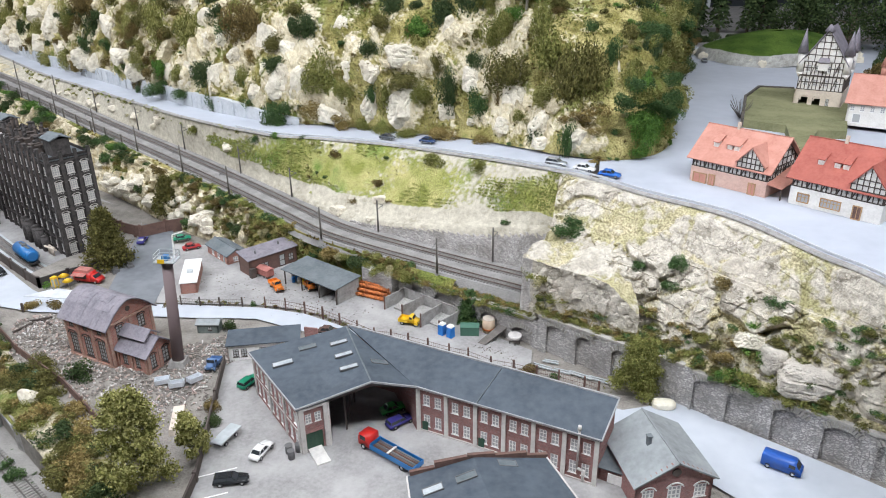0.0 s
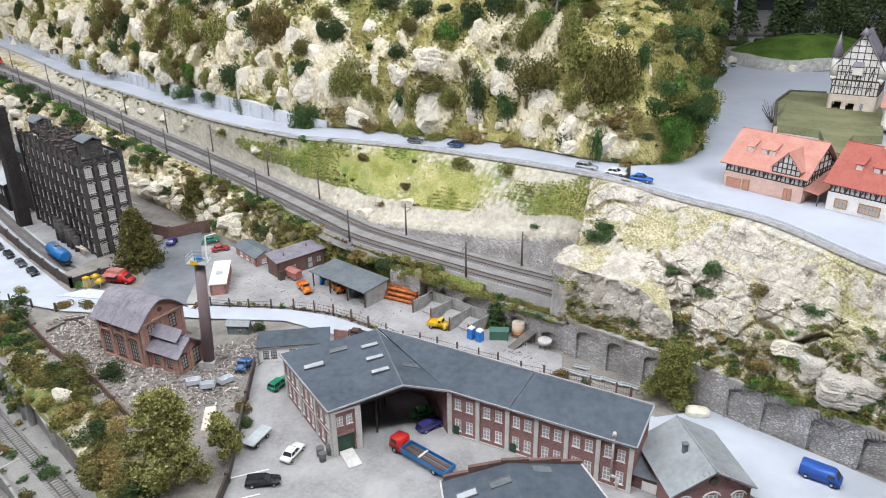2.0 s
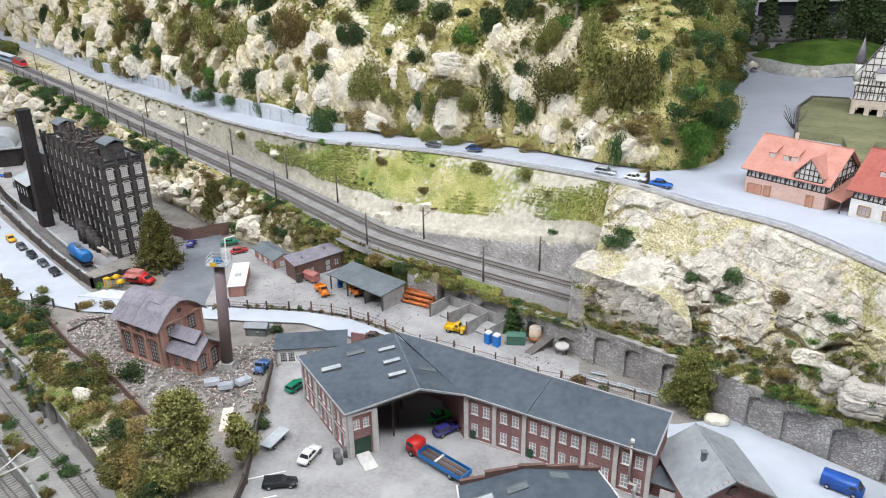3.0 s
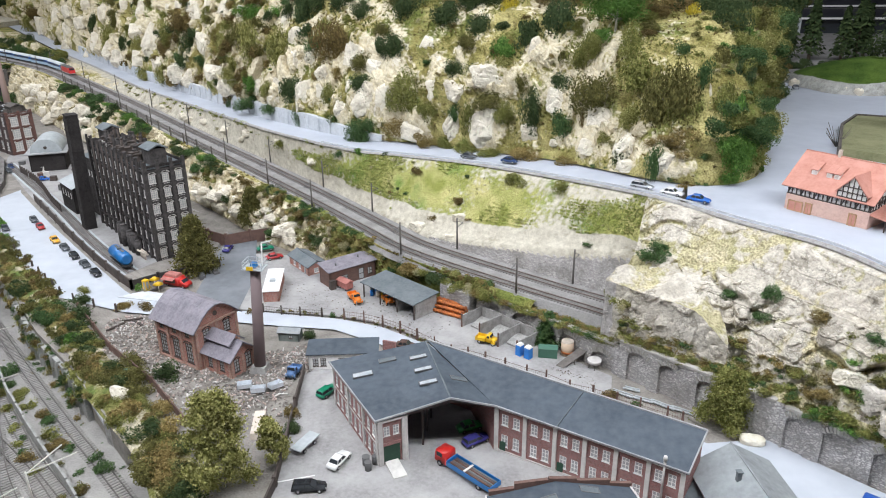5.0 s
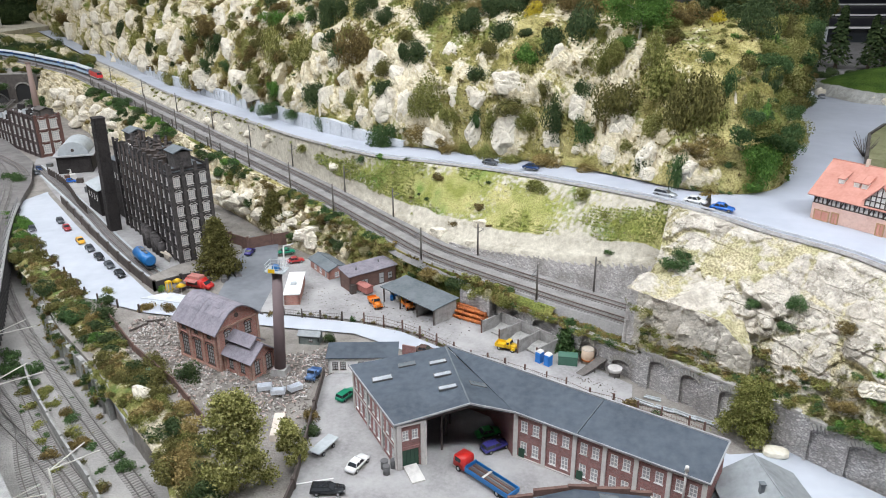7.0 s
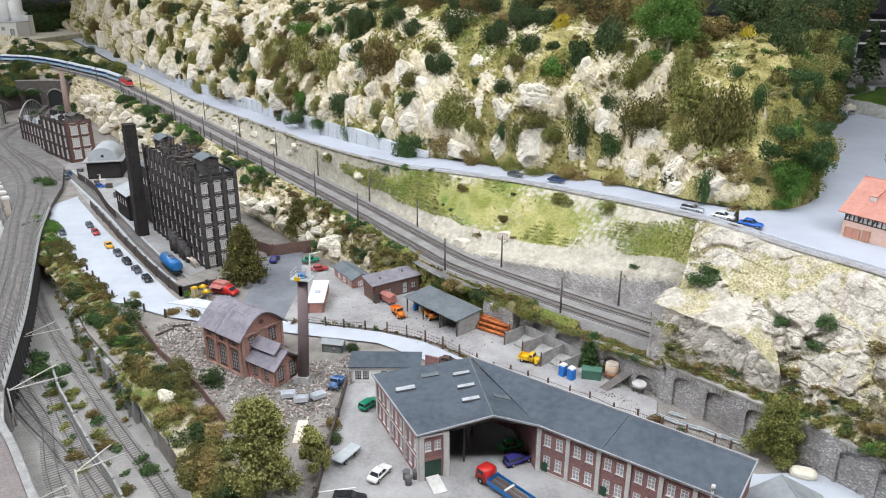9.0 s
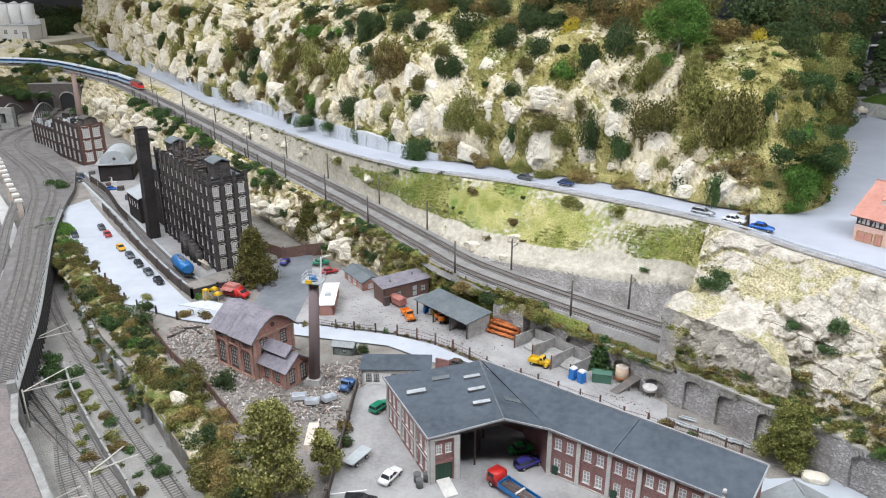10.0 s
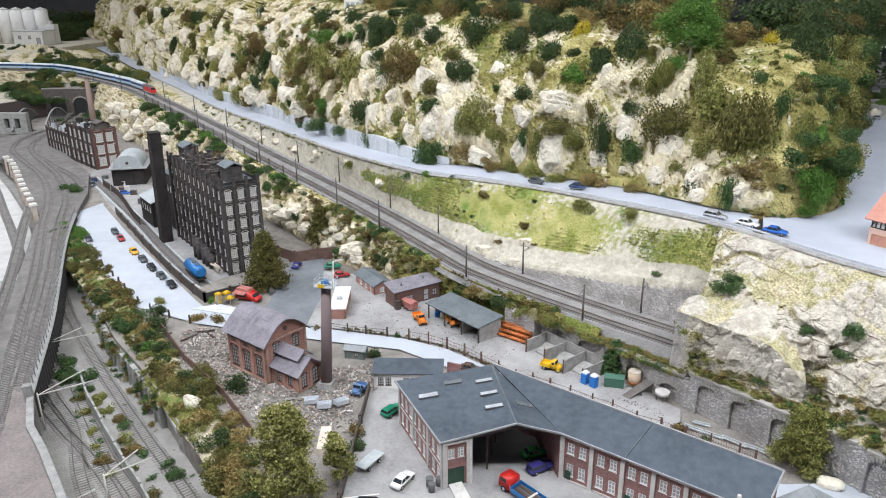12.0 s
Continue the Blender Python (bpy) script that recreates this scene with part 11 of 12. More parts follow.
for k in range(210):
    s = pick.uniform(0.0, s_of(TOE, 0.45))
    s2 = s / TOE.length * SPINE.length
    v = pick.uniform(0.01, 0.5)
    p, q = TOE.at(s), SPINE.at(s2)
    d = drop("hill", *(p + (q - p) * v)[:2], 0.4)
    near = TOE.at(s)[0] < 0.64
    bush(d, pick.uniform(0.022, 0.045), pick.choice(["olive", "gold", "moss", "olive", "gold", "blue"] if near else ["dark", "dark", "moss"]), "covering the flank of the hill", 1.0)
for k in range(16):
    s = pick.uniform(s_of(TOE, 0.52), s_of(TOE, 0.40))
    p = TOE.at(s, pick.uniform(-0.02, 0.01), pick.uniform(0.0, 0.16))
    bush(p, pick.uniform(0.02, 0.036), pick.choice(["blue", "bright", "olive", "blue"]), "at the foot of the hill", 1.0)

for k in range(60):
    x = pick.uniform(-2.2, 0.9)
    s = s_of(SPINE, x)
    p = SPINE.at(s)
    q = TOE.at(s / SPINE.length * TOE.length)
    d = drop("hill", *(p + (q - p) * pick.uniform(0.0, 0.16))[:2], 0.62)
    bush(d, pick.uniform(0.06, 0.11), pick.choice(["dark", "dark", "brown", "moss"]), "behind the crest", pick.uniform(0.8, 1.1))

top_f = [f for f in hill_f if 0.46 < f.center.z < 0.66 and -1.3 < f.center.x < 0.5]
for k in range(26):
    c = top_f[pick.randrange(len(top_f))].center
    bush(c, pick.uniform(0.012, 0.034), pick.choice(["dark", "dark", "moss", "olive", "brown"]), "on the upper hillside", 0.85)
flank_f = [f for f in hill_f if f.center.x > 0.36 and f.center.z < 0.62]
for k in range(620):
    c = flank_f[pick.randrange(len(flank_f))].center
    far = c.x > 0.62
    if c.x < 0.44 and pick.random() < 0.6:
        continue
    bush(c, pick.uniform(0.013, 0.0188), pick.choice(["dark", "moss", "dark"] if far else ["olive", "gold", "olive", "moss", "gold", "blue", "bright", "straw"]), "clinging to the hill flank", 0.7)

# leaves over the masonry at the railway cutting
for k in range(26):
    bush((0.16 + pick.uniform(0.0, 0.06), 1.25 - pick.uniform(-0.01, 0.05), pick.choice([0.128, 0.10, 0.075, 0.145])), pick.uniform(0.008, 0.016), pick.choice(["olive", "moss", "blue", "straw"]), "over the cutting masonry", 0.8)

left_f = [f for f in hill_f if -2.6 < f.center.x < -0.9 and f.center.z < 0.6]
for k in range(80):
    c = left_f[pick.randrange(len(left_f))].center
    bush(c, pick.uniform(0.018, 0.0375), pick.choice(["brown", "moss", "dark", "olive", "rust", "brown"]), "on the hillside up the valley", 1.1)

# greenery hanging over the road wall
for x in np.arange(-0.42, -2.2, -0.035):
    s = s_of(TOE, x)
    p = TOE.at(s, 0.012 * pick.random(), 0.034 + pick.uniform(-0.012, 0.012))
    if pick.random() < 0.75:
        bush(p, pick.uniform(0.010, 0.020) * (1 + 0.35 * max(0, -x - 0.8)), pick.choice(["blue", "brown", "olive", "dark"] if x > -1.0 else ["brown", "olive", "brown", "dark"]), "hanging over the road wall", 1.3)
for x in np.arange(-0.40, 0.40, 0.022):
    p = TOE.at(s_of(TOE, x), pick.uniform(-0.004, 0.012), 0.002)
    bush(p, pick.uniform(0.008, 0.016), pick.choice(["olive", "rust", "brown", "straw", "blue"]), "along the foot of the hill", 0.6)

# the grassy slope
for x, y, z, r, tone in ((-0.255, 1.741, 0.227, 0.026, "brown"), (-0.005, 1.614, 0.244, 0.034, "olive"), (0.086, 1.565, 0.258, 0.030, "olive"), (-0.117, 1.646, 0.151, 0.022, "brown"), (-0.162, 1.652, 0.106, 0.018, "brown"),
                         (0.26, 1.42, 0.25, 0.016, "dark"), (0.30, 1.40, 0.265, 0.014, "blue"), (-0.34, 1.82, 0.24, 0.018, "dark"), (-0.47, 1.86, 0.25, 0.024, "blue"), (-0.40, 1.86, 0.255, 0.02, "bright"), (-0.68, 2.05, 0.24, 0.03, "olive")):
    bush(LAND["slope"].find_nearest(Vector(away(x, y, z)))[0], r, tone, "on the grassy slope", 0.7)
for k in range(26):
    x = pick.uniform(-1.6, 0.1)
    p, q = TRACK.at(s_of(TRACK, x), 0.09), EDGE.at(s_of(EDGE, x + 0.1))
    d = drop("slope", *(p + (q - p) * pick.random())[:2], 0.2)
    bush(d, pick.uniform(0.007, 0.018), pick.choice(["olive", "brown", "straw", "blue", "dark"]), "on the grassy slope", 0.6)

# the pale rock slope and the top of the arched wall
for x, y, z, r, tone in ((0.255, 1.317, 0.196, 0.024, "blue"), (0.243, 1.268, 0.163, 0.020, "blue"), (0.357, 1.182, 0.181, 0.020, "blue"), (0.418, 1.139, 0.208, 0.020, "blue"), (0.388, 1.127, 0.173, 0.017, "blue"),
                         (0.321, 1.145, 0.139, 0.017, "rust"), (0.486, 1.059, 0.183, 0.020, "brown"), (0.531, 1.0, 0.200, 0.016, "blue"), (0.50, 1.03, 0.19, 0.014, "olive"), (0.27, 1.34, 0.205, 0.018, "blue")):
    near = LAND["rocks"].find_nearest(Vector((x, y, z)))[0]
    bush((near.x, near.y - 0.004, near.z), r * 1.25, tone, "on the pale rock slope", 0.65)
for k in range(620):
    x = pick.uniform(-0.1, 0.79)
    n = int(np.argmin(np.abs(WALL.p[:, 0] - x)))
    p = WALL.at(WALL.s[n], 0.004 + 0.044 * pick.random() ** 1.4)
    z = drop("rocks", p[0], p[1], 0.058)[2]
    right = x > 0.42
    bush((p[0], p[1], max(z, 0.055) + 0.002), pick.uniform(0.010, 0.0186), pick.choice(["olive", "bright", "moss", "moss", "blue", "olive"] if right else ["olive", "rust", "moss", "olive", "brown", "blue", "olive"]), "on top of the arched wall", 0.55)
for x, y, z, r in ((0.50, 1.0, 0.15, 0.022), (0.47, 1.0, 0.13, 0.024), (0.455, 0.985, 0.11, 0.02), (0.52, 1.01, 0.165, 0.02), (0.545, 1.035, 0.165, 0.026), (0.57, 1.035, 0.165, 0.024), (0.635, 0.955, 0.12, 0.026), (0.65, 0.935, 0.11, 0.024), (0.62, 0.87, 0.12, 0.020), (0.44, 1.01, 0.10, 0.02)):
    bush((x, y, z), r, "rust", "beside the boulder", 0.7)

# shrubs on the railway bank
for k in range(170):
    x = pick.uniform(-2.2, -0.02)
    n = s_of(TRACK, x)
    p = TRACK.at(n, -0.078)
    m = BANK.p[int(np.argmin(np.linalg.norm(BANK.p[:, :2] - p[:2], axis=1)))]
    v = pick.random() ** 0.6
    d = drop("bank", *(m + (p - m) * v)[:2], 0.06)
    tone = pick.choice(["blue", "blue", "dark", "bright"] if x < -0.95 and v > 0.5 else ["olive", "brown", "rust", "dark", "olive", "blue", "straw"])
    bush(d, pick.uniform(0.012, 0.030) * (1.3 if x < -0.9 else 1.0), tone, "on the railway bank", 0.75)

# the strip between the street and the goods lines
STRIP = Line([(-1.70, 1.985, 0), (-1.595, 1.87, 0), (-1.415, 1.686, 0), (-1.272, 1.56, 0), (-1.10, 1.40, 0), (-0.95, 1.27, 0), (-0.82, 1.13, 0), (-0.70, 1.02, 0), (-0.60, 0.93, 0), (-0.52, 0.83, 0), (-0.47, 0.74, 0)])
VERGE_S = np.arange(0.05, STRIP.length - 0.02, 0.006)


def verge_point(s, v):
    """A place on the lumpy verge, v from the street side (0) to the retaining wall (1)."""
    q = STRIP.at(s, -0.036 + 0.078 * v)
    up = math.sin(math.pi * min(1.0, v * 1.05)) ** 0.6
    n = Vector(q)
    q[2] = -0.004 + up * (0.013 + 0.010 * noise.noise(n * 14) + 0.005 * noise.noise(n * 45))
    return q


rows = [[verge_point(s, v) for s in VERGE_S] for v in np.linspace(0, 1, 15)]
verge = loft("overgrown_verge", rows, M_VERGE, "lumpy mossy verge with bare pale patches beside the works", "verge", smooth=False, attr=[[0.62 + 0.8 * noise.noise(Vector(p) * 13) + 0.3 * noise.noise(Vector(p) * 40) for p in row] for row in rows])
for k in range(230):
    s = pick.uniform(0.05, STRIP.length - 0.03)
    x = STRIP.at(s)[0]
    p = verge_point(s, pick.uniform(0.12, 0.98))
    bush(p, pick.uniform(0.008, 0.0185), pick.choice(["bright", "dark", "blue", "olive"] if x < -1.4 else ["moss", "olive", "moss", "dark", "brown", "rust", "olive"]), "matted over the verge", 0.7)
for k in range(125):
    s = pick.uniform(0, STRIP.length)
    x = STRIP.at(s)[0]
    p = STRIP.at(s, pick.uniform(-0.035, 0.035), 0.0)
    tone = pick.choice(["bright", "bright", "dark"] if x < -1.5 else ["moss", "moss", "brown", "dark"] if x < -1.1 else ["rust", "moss", "dark", "moss", "blue"] if x < -0.85 else ["moss", "dark", "rust", "olive", "moss"])
    bush(p, pick.uniform(0.014, 0.034), tone, "along the edge of the works ground", 0.9)
for x, y, r, tone in ((-0.99, 1.35, 0.045, "dark"), (-0.965, 1.30, 0.04, "dark"), (-0.93, 1.24, 0.035, "bright"), (-1.03, 1.42, 0.036, "dark"), (-0.73, 1.09, 0.055, "moss"), (-0.79, 1.11, 0.05, "moss"), (-0.68, 1.12, 0.048, "dark"), (-0.76, 1.15, 0.05, "moss"), (-0.70, 1.06, 0.04, "moss"),
                      (-0.63, 1.02, 0.04, "rust"), (-0.60, 0.96, 0.045, "rust"), (-0.57, 0.90, 0.05, "rust"), (-0.55, 0.84, 0.045, "rust"), (-0.86, 1.40, 0.03, "brown"), (-0.91, 1.40, 0.03, "rust"), (-0.81, 1.425, 0.026, "dark"), (-0.52, 0.93, 0.022, "bright")):
    bush((x, y, 0.0), r * 0.78, tone, "on the rough works ground", 0.8)
for k in range(46):
    s = pick.uniform(0, LOWWALL.length)
    bush(LOWWALL.at(s, pick.choice([-1, 1]) * pick.uniform(0.008, 0.035)), pick.uniform(0.008, 0.020), pick.choice(["moss", "blue", "olive", "brown"]), "beside the goods lines", 0.7)
for x, y, r in ((-1.13, 1.21, 0.03), (-1.10, 1.18, 0.028), (-1.07, 1.19, 0.028), (-1.16, 1.25, 0.026), (-1.04, 1.15, 0.02), (-0.70, 0.92, 0.02), (-0.73, 0.95, 0.018)):
    bush((x, y, LOW), r, "blue", "beside the goods lines", 0.9)
for k in range(40):
    s = pick.uniform(0.2, RET.length)
    bush(RET.at(s, pick.uniform(0.0, 0.024), LOW), pick.uniform(0.008, 0.016), pick.choice(["blue", "olive", "rust", "straw"]), "at the foot of the retaining wall", 0.8)

for k in range(150):
    s = pick.uniform(0.0, RET.length)
    x = RET.at(s)[0]
    bush(RET.at(s, pick.uniform(-0.004, 0.016), pick.uniform(-0.045, -0.004)), pick.uniform(0.010, 0.0186), pick.choice(["bright", "dark", "blue"] if x < -1.45 else ["dark", "moss", "olive", "brown", "blue", "rust"]), "hanging over the retaining wall", 0.9)

# trees
tree_of((-0.452, 0.835, 0), 0.162, 0.050, "gold", "large olive birch with pale limbs beside the yard wall", M_BIRCH, 5200, 34, 0.0038, 0.06, 0.145)
tree_of((-0.395, 0.90, 0), 0.075, 0.030, "gold", "smaller olive tree beside the yard wall", M_BIRCH, 1400, 16, 0.004, 0.15, 0.15)
dense_tree((-0.828, 1.622, 0), 0.158, 0.064, "moss", "dense dark olive conical tree beside the old mill", 13000)
tree_of((0.337, 1.052, 0), 0.102, 0.047, "olive", "round olive tree before the arched wall", M_BARK, 4200, 36, 0.0036, 0.06, 0.14)
dense_tree((0.055, 1.316, 0), 0.074, 0.036, "blue", "compact dark green tree beside the storage tank", 8000, 0.0024)
dense_tree((-0.79, 1.94, 0.02), 0.115, 0.050, "moss", "dark olive tree before the pale rocks", 8000, 0.003)
for x, y, r, tone in ((0.155, 1.12, 0.022, "brown"), (-0.42, 1.40, 0.012, "blue"), (-0.61, 1.40, 0.012, "brown"), (-1.05, 1.47, 0.02, "olive"), (-0.925, 1.505, 0.018, "bright"), (-0.90, 1.50, 0.012, "yellow"), (-0.45, 1.30, 0.02, "dark"), (-0.40, 1.02, 0.022, "brown"), (-0.39, 0.98, 0.02, "dark"), (0.20, 1.10, 0.012, "blue")):
    bush((x, y, 0.003), r, tone, "in the works yards", 0.8)

# far trees and scrub
for k in range(110):
    v, u = pick.random(), pick.random()
    x, y = -3.34 - 0.62 * u, 3.80 + 0.45 * v + 0.62 * u
    bush((x, y, max(drop("bank", x, y, 0.10)[2], 0.12)), pick.uniform(0.034, 0.058), pick.choice(["dark", "moss", "blue", "dark", "dark", "olive"]), "above the tunnel mouths", 0.8)
for k in range(16):
    bush((pick.uniform(-3.40, -3.05), pick.uniform(4.10, 4.25), 0.175), pick.uniform(0.025, 0.037), pick.choice(["dark", "moss", "blue"]), "above the tunnel mouths", 0.7)
for k in range(70):
    x = pick.uniform(-4.6, -2.7)
    t0 = s_of(TRACK, x)
    p = TRACK.at(t0, 0.08)
    q = EDGE.at(s_of(EDGE, x + 0.2))
    d = drop("far", *(p + (q - p) * pick.random() * 0.55)[:2], 0.25)
    bush(d, pick.uniform(0.03, 0.07), pick.choice(["dark", "dark", "olive", "blue"]), "on the far rock knolls", 0.9)
for k in range(60):
    x, y = pick.uniform(-4.6, -3.15), pick.uniform(3.9, 4.6)
    z = drop("bank", x, y, 0.10)[2]
    bush((x, y, max(z, 0.1)), pick.uniform(0.04, 0.075), pick.choice(["dark", "blue", "blue", "dark", "olive"]), "above the tunnel mouths", 0.8)
for x, y, r in ((-2.79, 3.62, 0.05), (-2.86, 3.8, 0.05), (-2.95, 3.90, 0.06), (-2.72, 3.5, 0.04), (-3.05, 3.75, 0.03), (-1.93, 2.34, 0.04), (-1.98, 2.37, 0.035), (-2.60, 3.30, 0.04)):
    bush((x, y, 0.01), r, "blue", "beside the bridge tracks", 0.9)
for k in range(18):
    bush((pick.uniform(-5.9, -4.75), pick.uniform(5.5, 6.15), 0.262), pick.uniform(0.025, 0.05), "dark", "on the far meadow", 0.9)

for k in range(30):
    bush((pick.uniform(-6.9, -4.95), pick.uniform(6.9, 8.7), 0.262), pick.uniform(0.14, 0.26), pick.choice(["dark", "dark", "moss"]), "far behind the meadow", 1.1)
for k in range(90):
    x = pick.uniform(-2.0, -0.35)
    p, q = TRACK.at(s_of(TRACK, x), 0.085), EDGE.at(s_of(EDGE, x + 0.05))
    v = pick.choice([pick.uniform(0.75, 1.0), pick.uniform(0.0, 0.7)])
    d = drop("slope", *(p + (q - p) * v)[:2], 0.2)
    bush(d, pick.uniform(0.006, 0.0186), pick.choice(["meadow", "olive", "gold", "gold", "straw", "meadow"]), "on the sandy slope", 0.6)

# tufts of moss and dry grass all over the slopes
def tufts(name, obs, n, tone, size, label, low=-1.0, high=9.0, seed=1):
    rng = random.Random(seed)
    vs, fs = [], []
    faces = []
    for o in obs:
        cov = o.data.attributes["cover"].data
        faces += [(f.center.copy(), f.normal.copy() * (1 if f.normal.z > 0 else -1)) for f in o.data.polygons if low < f.center.z < high and -2.2 < f.center.x < 0.9 and cov[f.vertices[0]].value > 0.42]
    for _ in range(n):
        c, nn = faces[rng.randrange(len(faces))]
        if noise.noise(c * 6 + Vector((seed, 0, 0))) < 0.02:
            continue
        up = (Vector((0, 0, 1)) + nn).normalized()
        base = c + Vector((rng.uniform(-1, 1), rng.uniform(-1, 1), 0)) * 0.006
        for _ in range(4):
            d = (up + 0.7 * Vector((rng.gauss(0, 1), rng.gauss(0, 1), rng.gauss(0, 0.5)))).normalized()
            s = d.orthogonal().normalized() * size * 0.4
            e = base + d * size * rng.uniform(0.6, 1.5)
            k = len(vs)
            vs += [base - s, base + s, e]
            fs.append((k, k + 1, k + 2))
    me = bpy.data.meshes.new(name)
    me.from_pydata([tuple(v) for v in vs], [], fs)
    me.materials.append(TONES[tone][0])
    return tagged(new(name, me), label, "grass", "", "stuff")


tufts("moss_tufts", [hillside], 9000, "olive", 0.006, "olive moss tufts among the hillside rocks", 0.28, 0.64, 3)
tufts("brown_tufts", [hillside, railway_bank], 3000, "brown", 0.006, "brown dry tufts on the hillside and bank", 0.0, 0.64, 8)
tufts("green_tufts", [grass_slope], 9000, "meadow", 0.0042, "short fresh green grass tufts on the slope", 0.1, 0.5, 5)
tufts("dry_tufts", [grass_slope, rock_slope, hillside], 3600, "straw", 0.0045, "straw-coloured dry grass tufts on the slopes", 0.05, 0.6, 9)

# boulders
def block_mesh(seed):
    """An angular limestone block: a ball cut by flat breaks, with ledges and cracks, about 1 in radius."""
    rng = random.Random(seed * 7 + 1)
    cuts = [(Vector((rng.gauss(0, 1), rng.gauss(0, 1), rng.gauss(0, 1))).normalized(), rng.uniform(0.80, 1.0)) for _ in range(9)]
    for side in ((1, 0, 0), (-1, 0, 0), (0, 0, 1), (0, 0, -1), (0, -1, 0)):
        cuts.append(((Vector(side) + 0.36 * Vector((rng.gauss(0, 1), rng.gauss(0, 1), rng.gauss(0, 1)))).normalized(), rng.uniform(0.70, 0.92)))
    bm = bmesh.new()
    bmesh.ops.create_icosphere(bm, subdivisions=5, radius=1)
    for v in bm.verts:
        d = v.co.normalized()
        r = min([1.3] + [h / d.dot(n) for n, h in cuts if d.dot(n) > 0.05])
        q = d * r + Vector((seed * 3.7, 0, 0))
        e, crev, k = crag(q, 0.62, seed + 2.0)
        bed = (q.z * 2.6 + 0.4 * noise.noise(q * 2.5)) % 1.0
        v.co = d * r * (1.0 - 0.12 * max(0.0, crev - 0.35) / 0.65 + 0.04 * (k - 0.5) - 0.05 * max(0.0, 1 - bed / 0.12) + 0.05 * noise.noise(q * 4) + 0.025 * noise.noise(q * 11))
    return mesh_of("boulder", bm, M_BLOCK)


BLOCKS = [block_mesh(k) for k in range(8)]


def boulder(p, sx, sy, sz, k, where):
    ob = new("boulder", BLOCKS[k % 8])
    ob.matrix_basis = pose(*p, RNG.uniform(-8, 8), RNG.uniform(-8, 8), RNG.uniform(-40, 40)) @ Matrix.Diagonal((sx, sy, sz, 1))
    return tagged(ob, f"pale limestone boulder {where}", "boulder", "boulders " + where)


for row in HILL_BLOCKS:
    for x, y, z, w, h in row:
        ob = new("boulder", BLOCKS[RNG.randrange(8)])
        ob.matrix_basis = pose(x - 0.004, y + 0.010, z - 0.004, RNG.uniform(-14, -2), RNG.uniform(-7, 7), 6 + RNG.uniform(-25, 25)) @ Matrix.Diagonal((w * 1.1, max(min(w, h) * 0.95, 0.02), h * 1.15, 1))
        tagged(ob, f"{'tall' if h > 1.25 * w else 'broad' if w > 1.4 * h else 'stout'} pale limestone block on the wooded hill", "boulder", "limestone blocks on the hill")


def ledge_boulder(x, y, z, sx, sy, sz, seed, turn, label):
    """A squarish outcrop of three rough beds, each set back or proud of the next, with open cracks between them."""
    rng = random.Random(seed)
    shift = [(rng.uniform(-0.10, 0.10), rng.uniform(-0.10, 0.10), rng.uniform(0.90, 1.06)) for _ in range(4)]
    bm = bmesh.new()
    bmesh.ops.create_icosphere(bm, subdivisions=6, radius=1)
    for v in bm.verts:
        d = v.co.normalized()
        q = d / (abs(d.x) ** 4.5 + abs(d.y) ** 4.5 + abs(d.z) ** 4.5) ** (1 / 4.5)
        wave = q.z + 0.14 * noise.noise(Vector((q.x * 1.6, q.y * 1.6, seed)))
        k = (wave + 1.0) * 1.6
        bed, into = min(3, max(0, int(k))), min(k % 1.0, 1 - k % 1.0)
        dx, dy, grow = shift[bed]
        crack = max(0.0, 1 - into / 0.10) * (0.4 + 0.6 * max(0.0, noise.noise(q * 2.0 + Vector((seed, 3, 1))) + 0.5))
        split, crev, h = crag(q + Vector((seed, 0, 0)), 0.55, seed)
        side = 1 - 0.6 * max(0.0, q.z - 0.6) / 0.4
        f = grow - 0.16 * crack * side - 0.09 * max(0.0, crev - 0.5) + 0.05 * noise.noise(q * 3.5) + 0.03 * noise.noise(q * 9)
        v.co = Vector((q.x * f + dx, q.y * f + dy, q.z * (0.93 + 0.07 * f) + 0.05 * noise.noise(q * 2.4)))
    ob = new("boulder", mesh_of("boulder", bm, M_OUTCROP))
    ob.matrix_basis = pose(x, y, z, 0, 4, turn) @ Matrix.Diagonal((sx, sy, sz, 1))
    return tagged(ob, label, "boulder", "boulders above the arched wall")


M_OUTCROP = surf("grey_beige_outcrop", (0.40, 0.36, 0.31), (0.64, 0.59, 0.515), 0.022, 0.92, 0.9, (0.74, 0.70, 0.63), fine=8, depth=0.003, world_space=True)
ledge_boulder(0.558, 0.925, 0.113, 0.043, 0.032, 0.028, 4, -16, "big squarish grey-beige boulder with level cracks above the arched wall")
ledge_boulder(0.513, 0.957, 0.128, 0.018, 0.020, 0.022, 9, 10, "rounded grey-beige boulder leaning on the big one")
boulder((0.49, 0.985, 0.145), 0.022, 0.018, 0.016, 1, "above the arched wall")
boulder((-0.725, 1.04, 0.014), 0.016, 0.012, 0.018, 2, "beside the olive shrubs")
bank_f = [f.center.copy() for f in railway_bank.data.polygons if (-1.15 < f.center.x < -0.62 and 0.02 < f.center.z < 0.085) or (-2.7 < f.center.x < -1.9 and 0.02 < f.center.z < 0.14)]
stone_rng = random.Random(19)
for k in range(64):
    c = bank_f[stone_rng.randrange(len(bank_f))]
    w = stone_rng.uniform(0.012, 0.026) * (1.5 if c.x < -1.8 else 1.0)
    boulder((c.x, c.y - w * 0.2, c.z), w * stone_rng.uniform(0.9, 1.5), w * 0.9, w * stone_rng.uniform(0.6, 1.1), k, "on the railway bank")

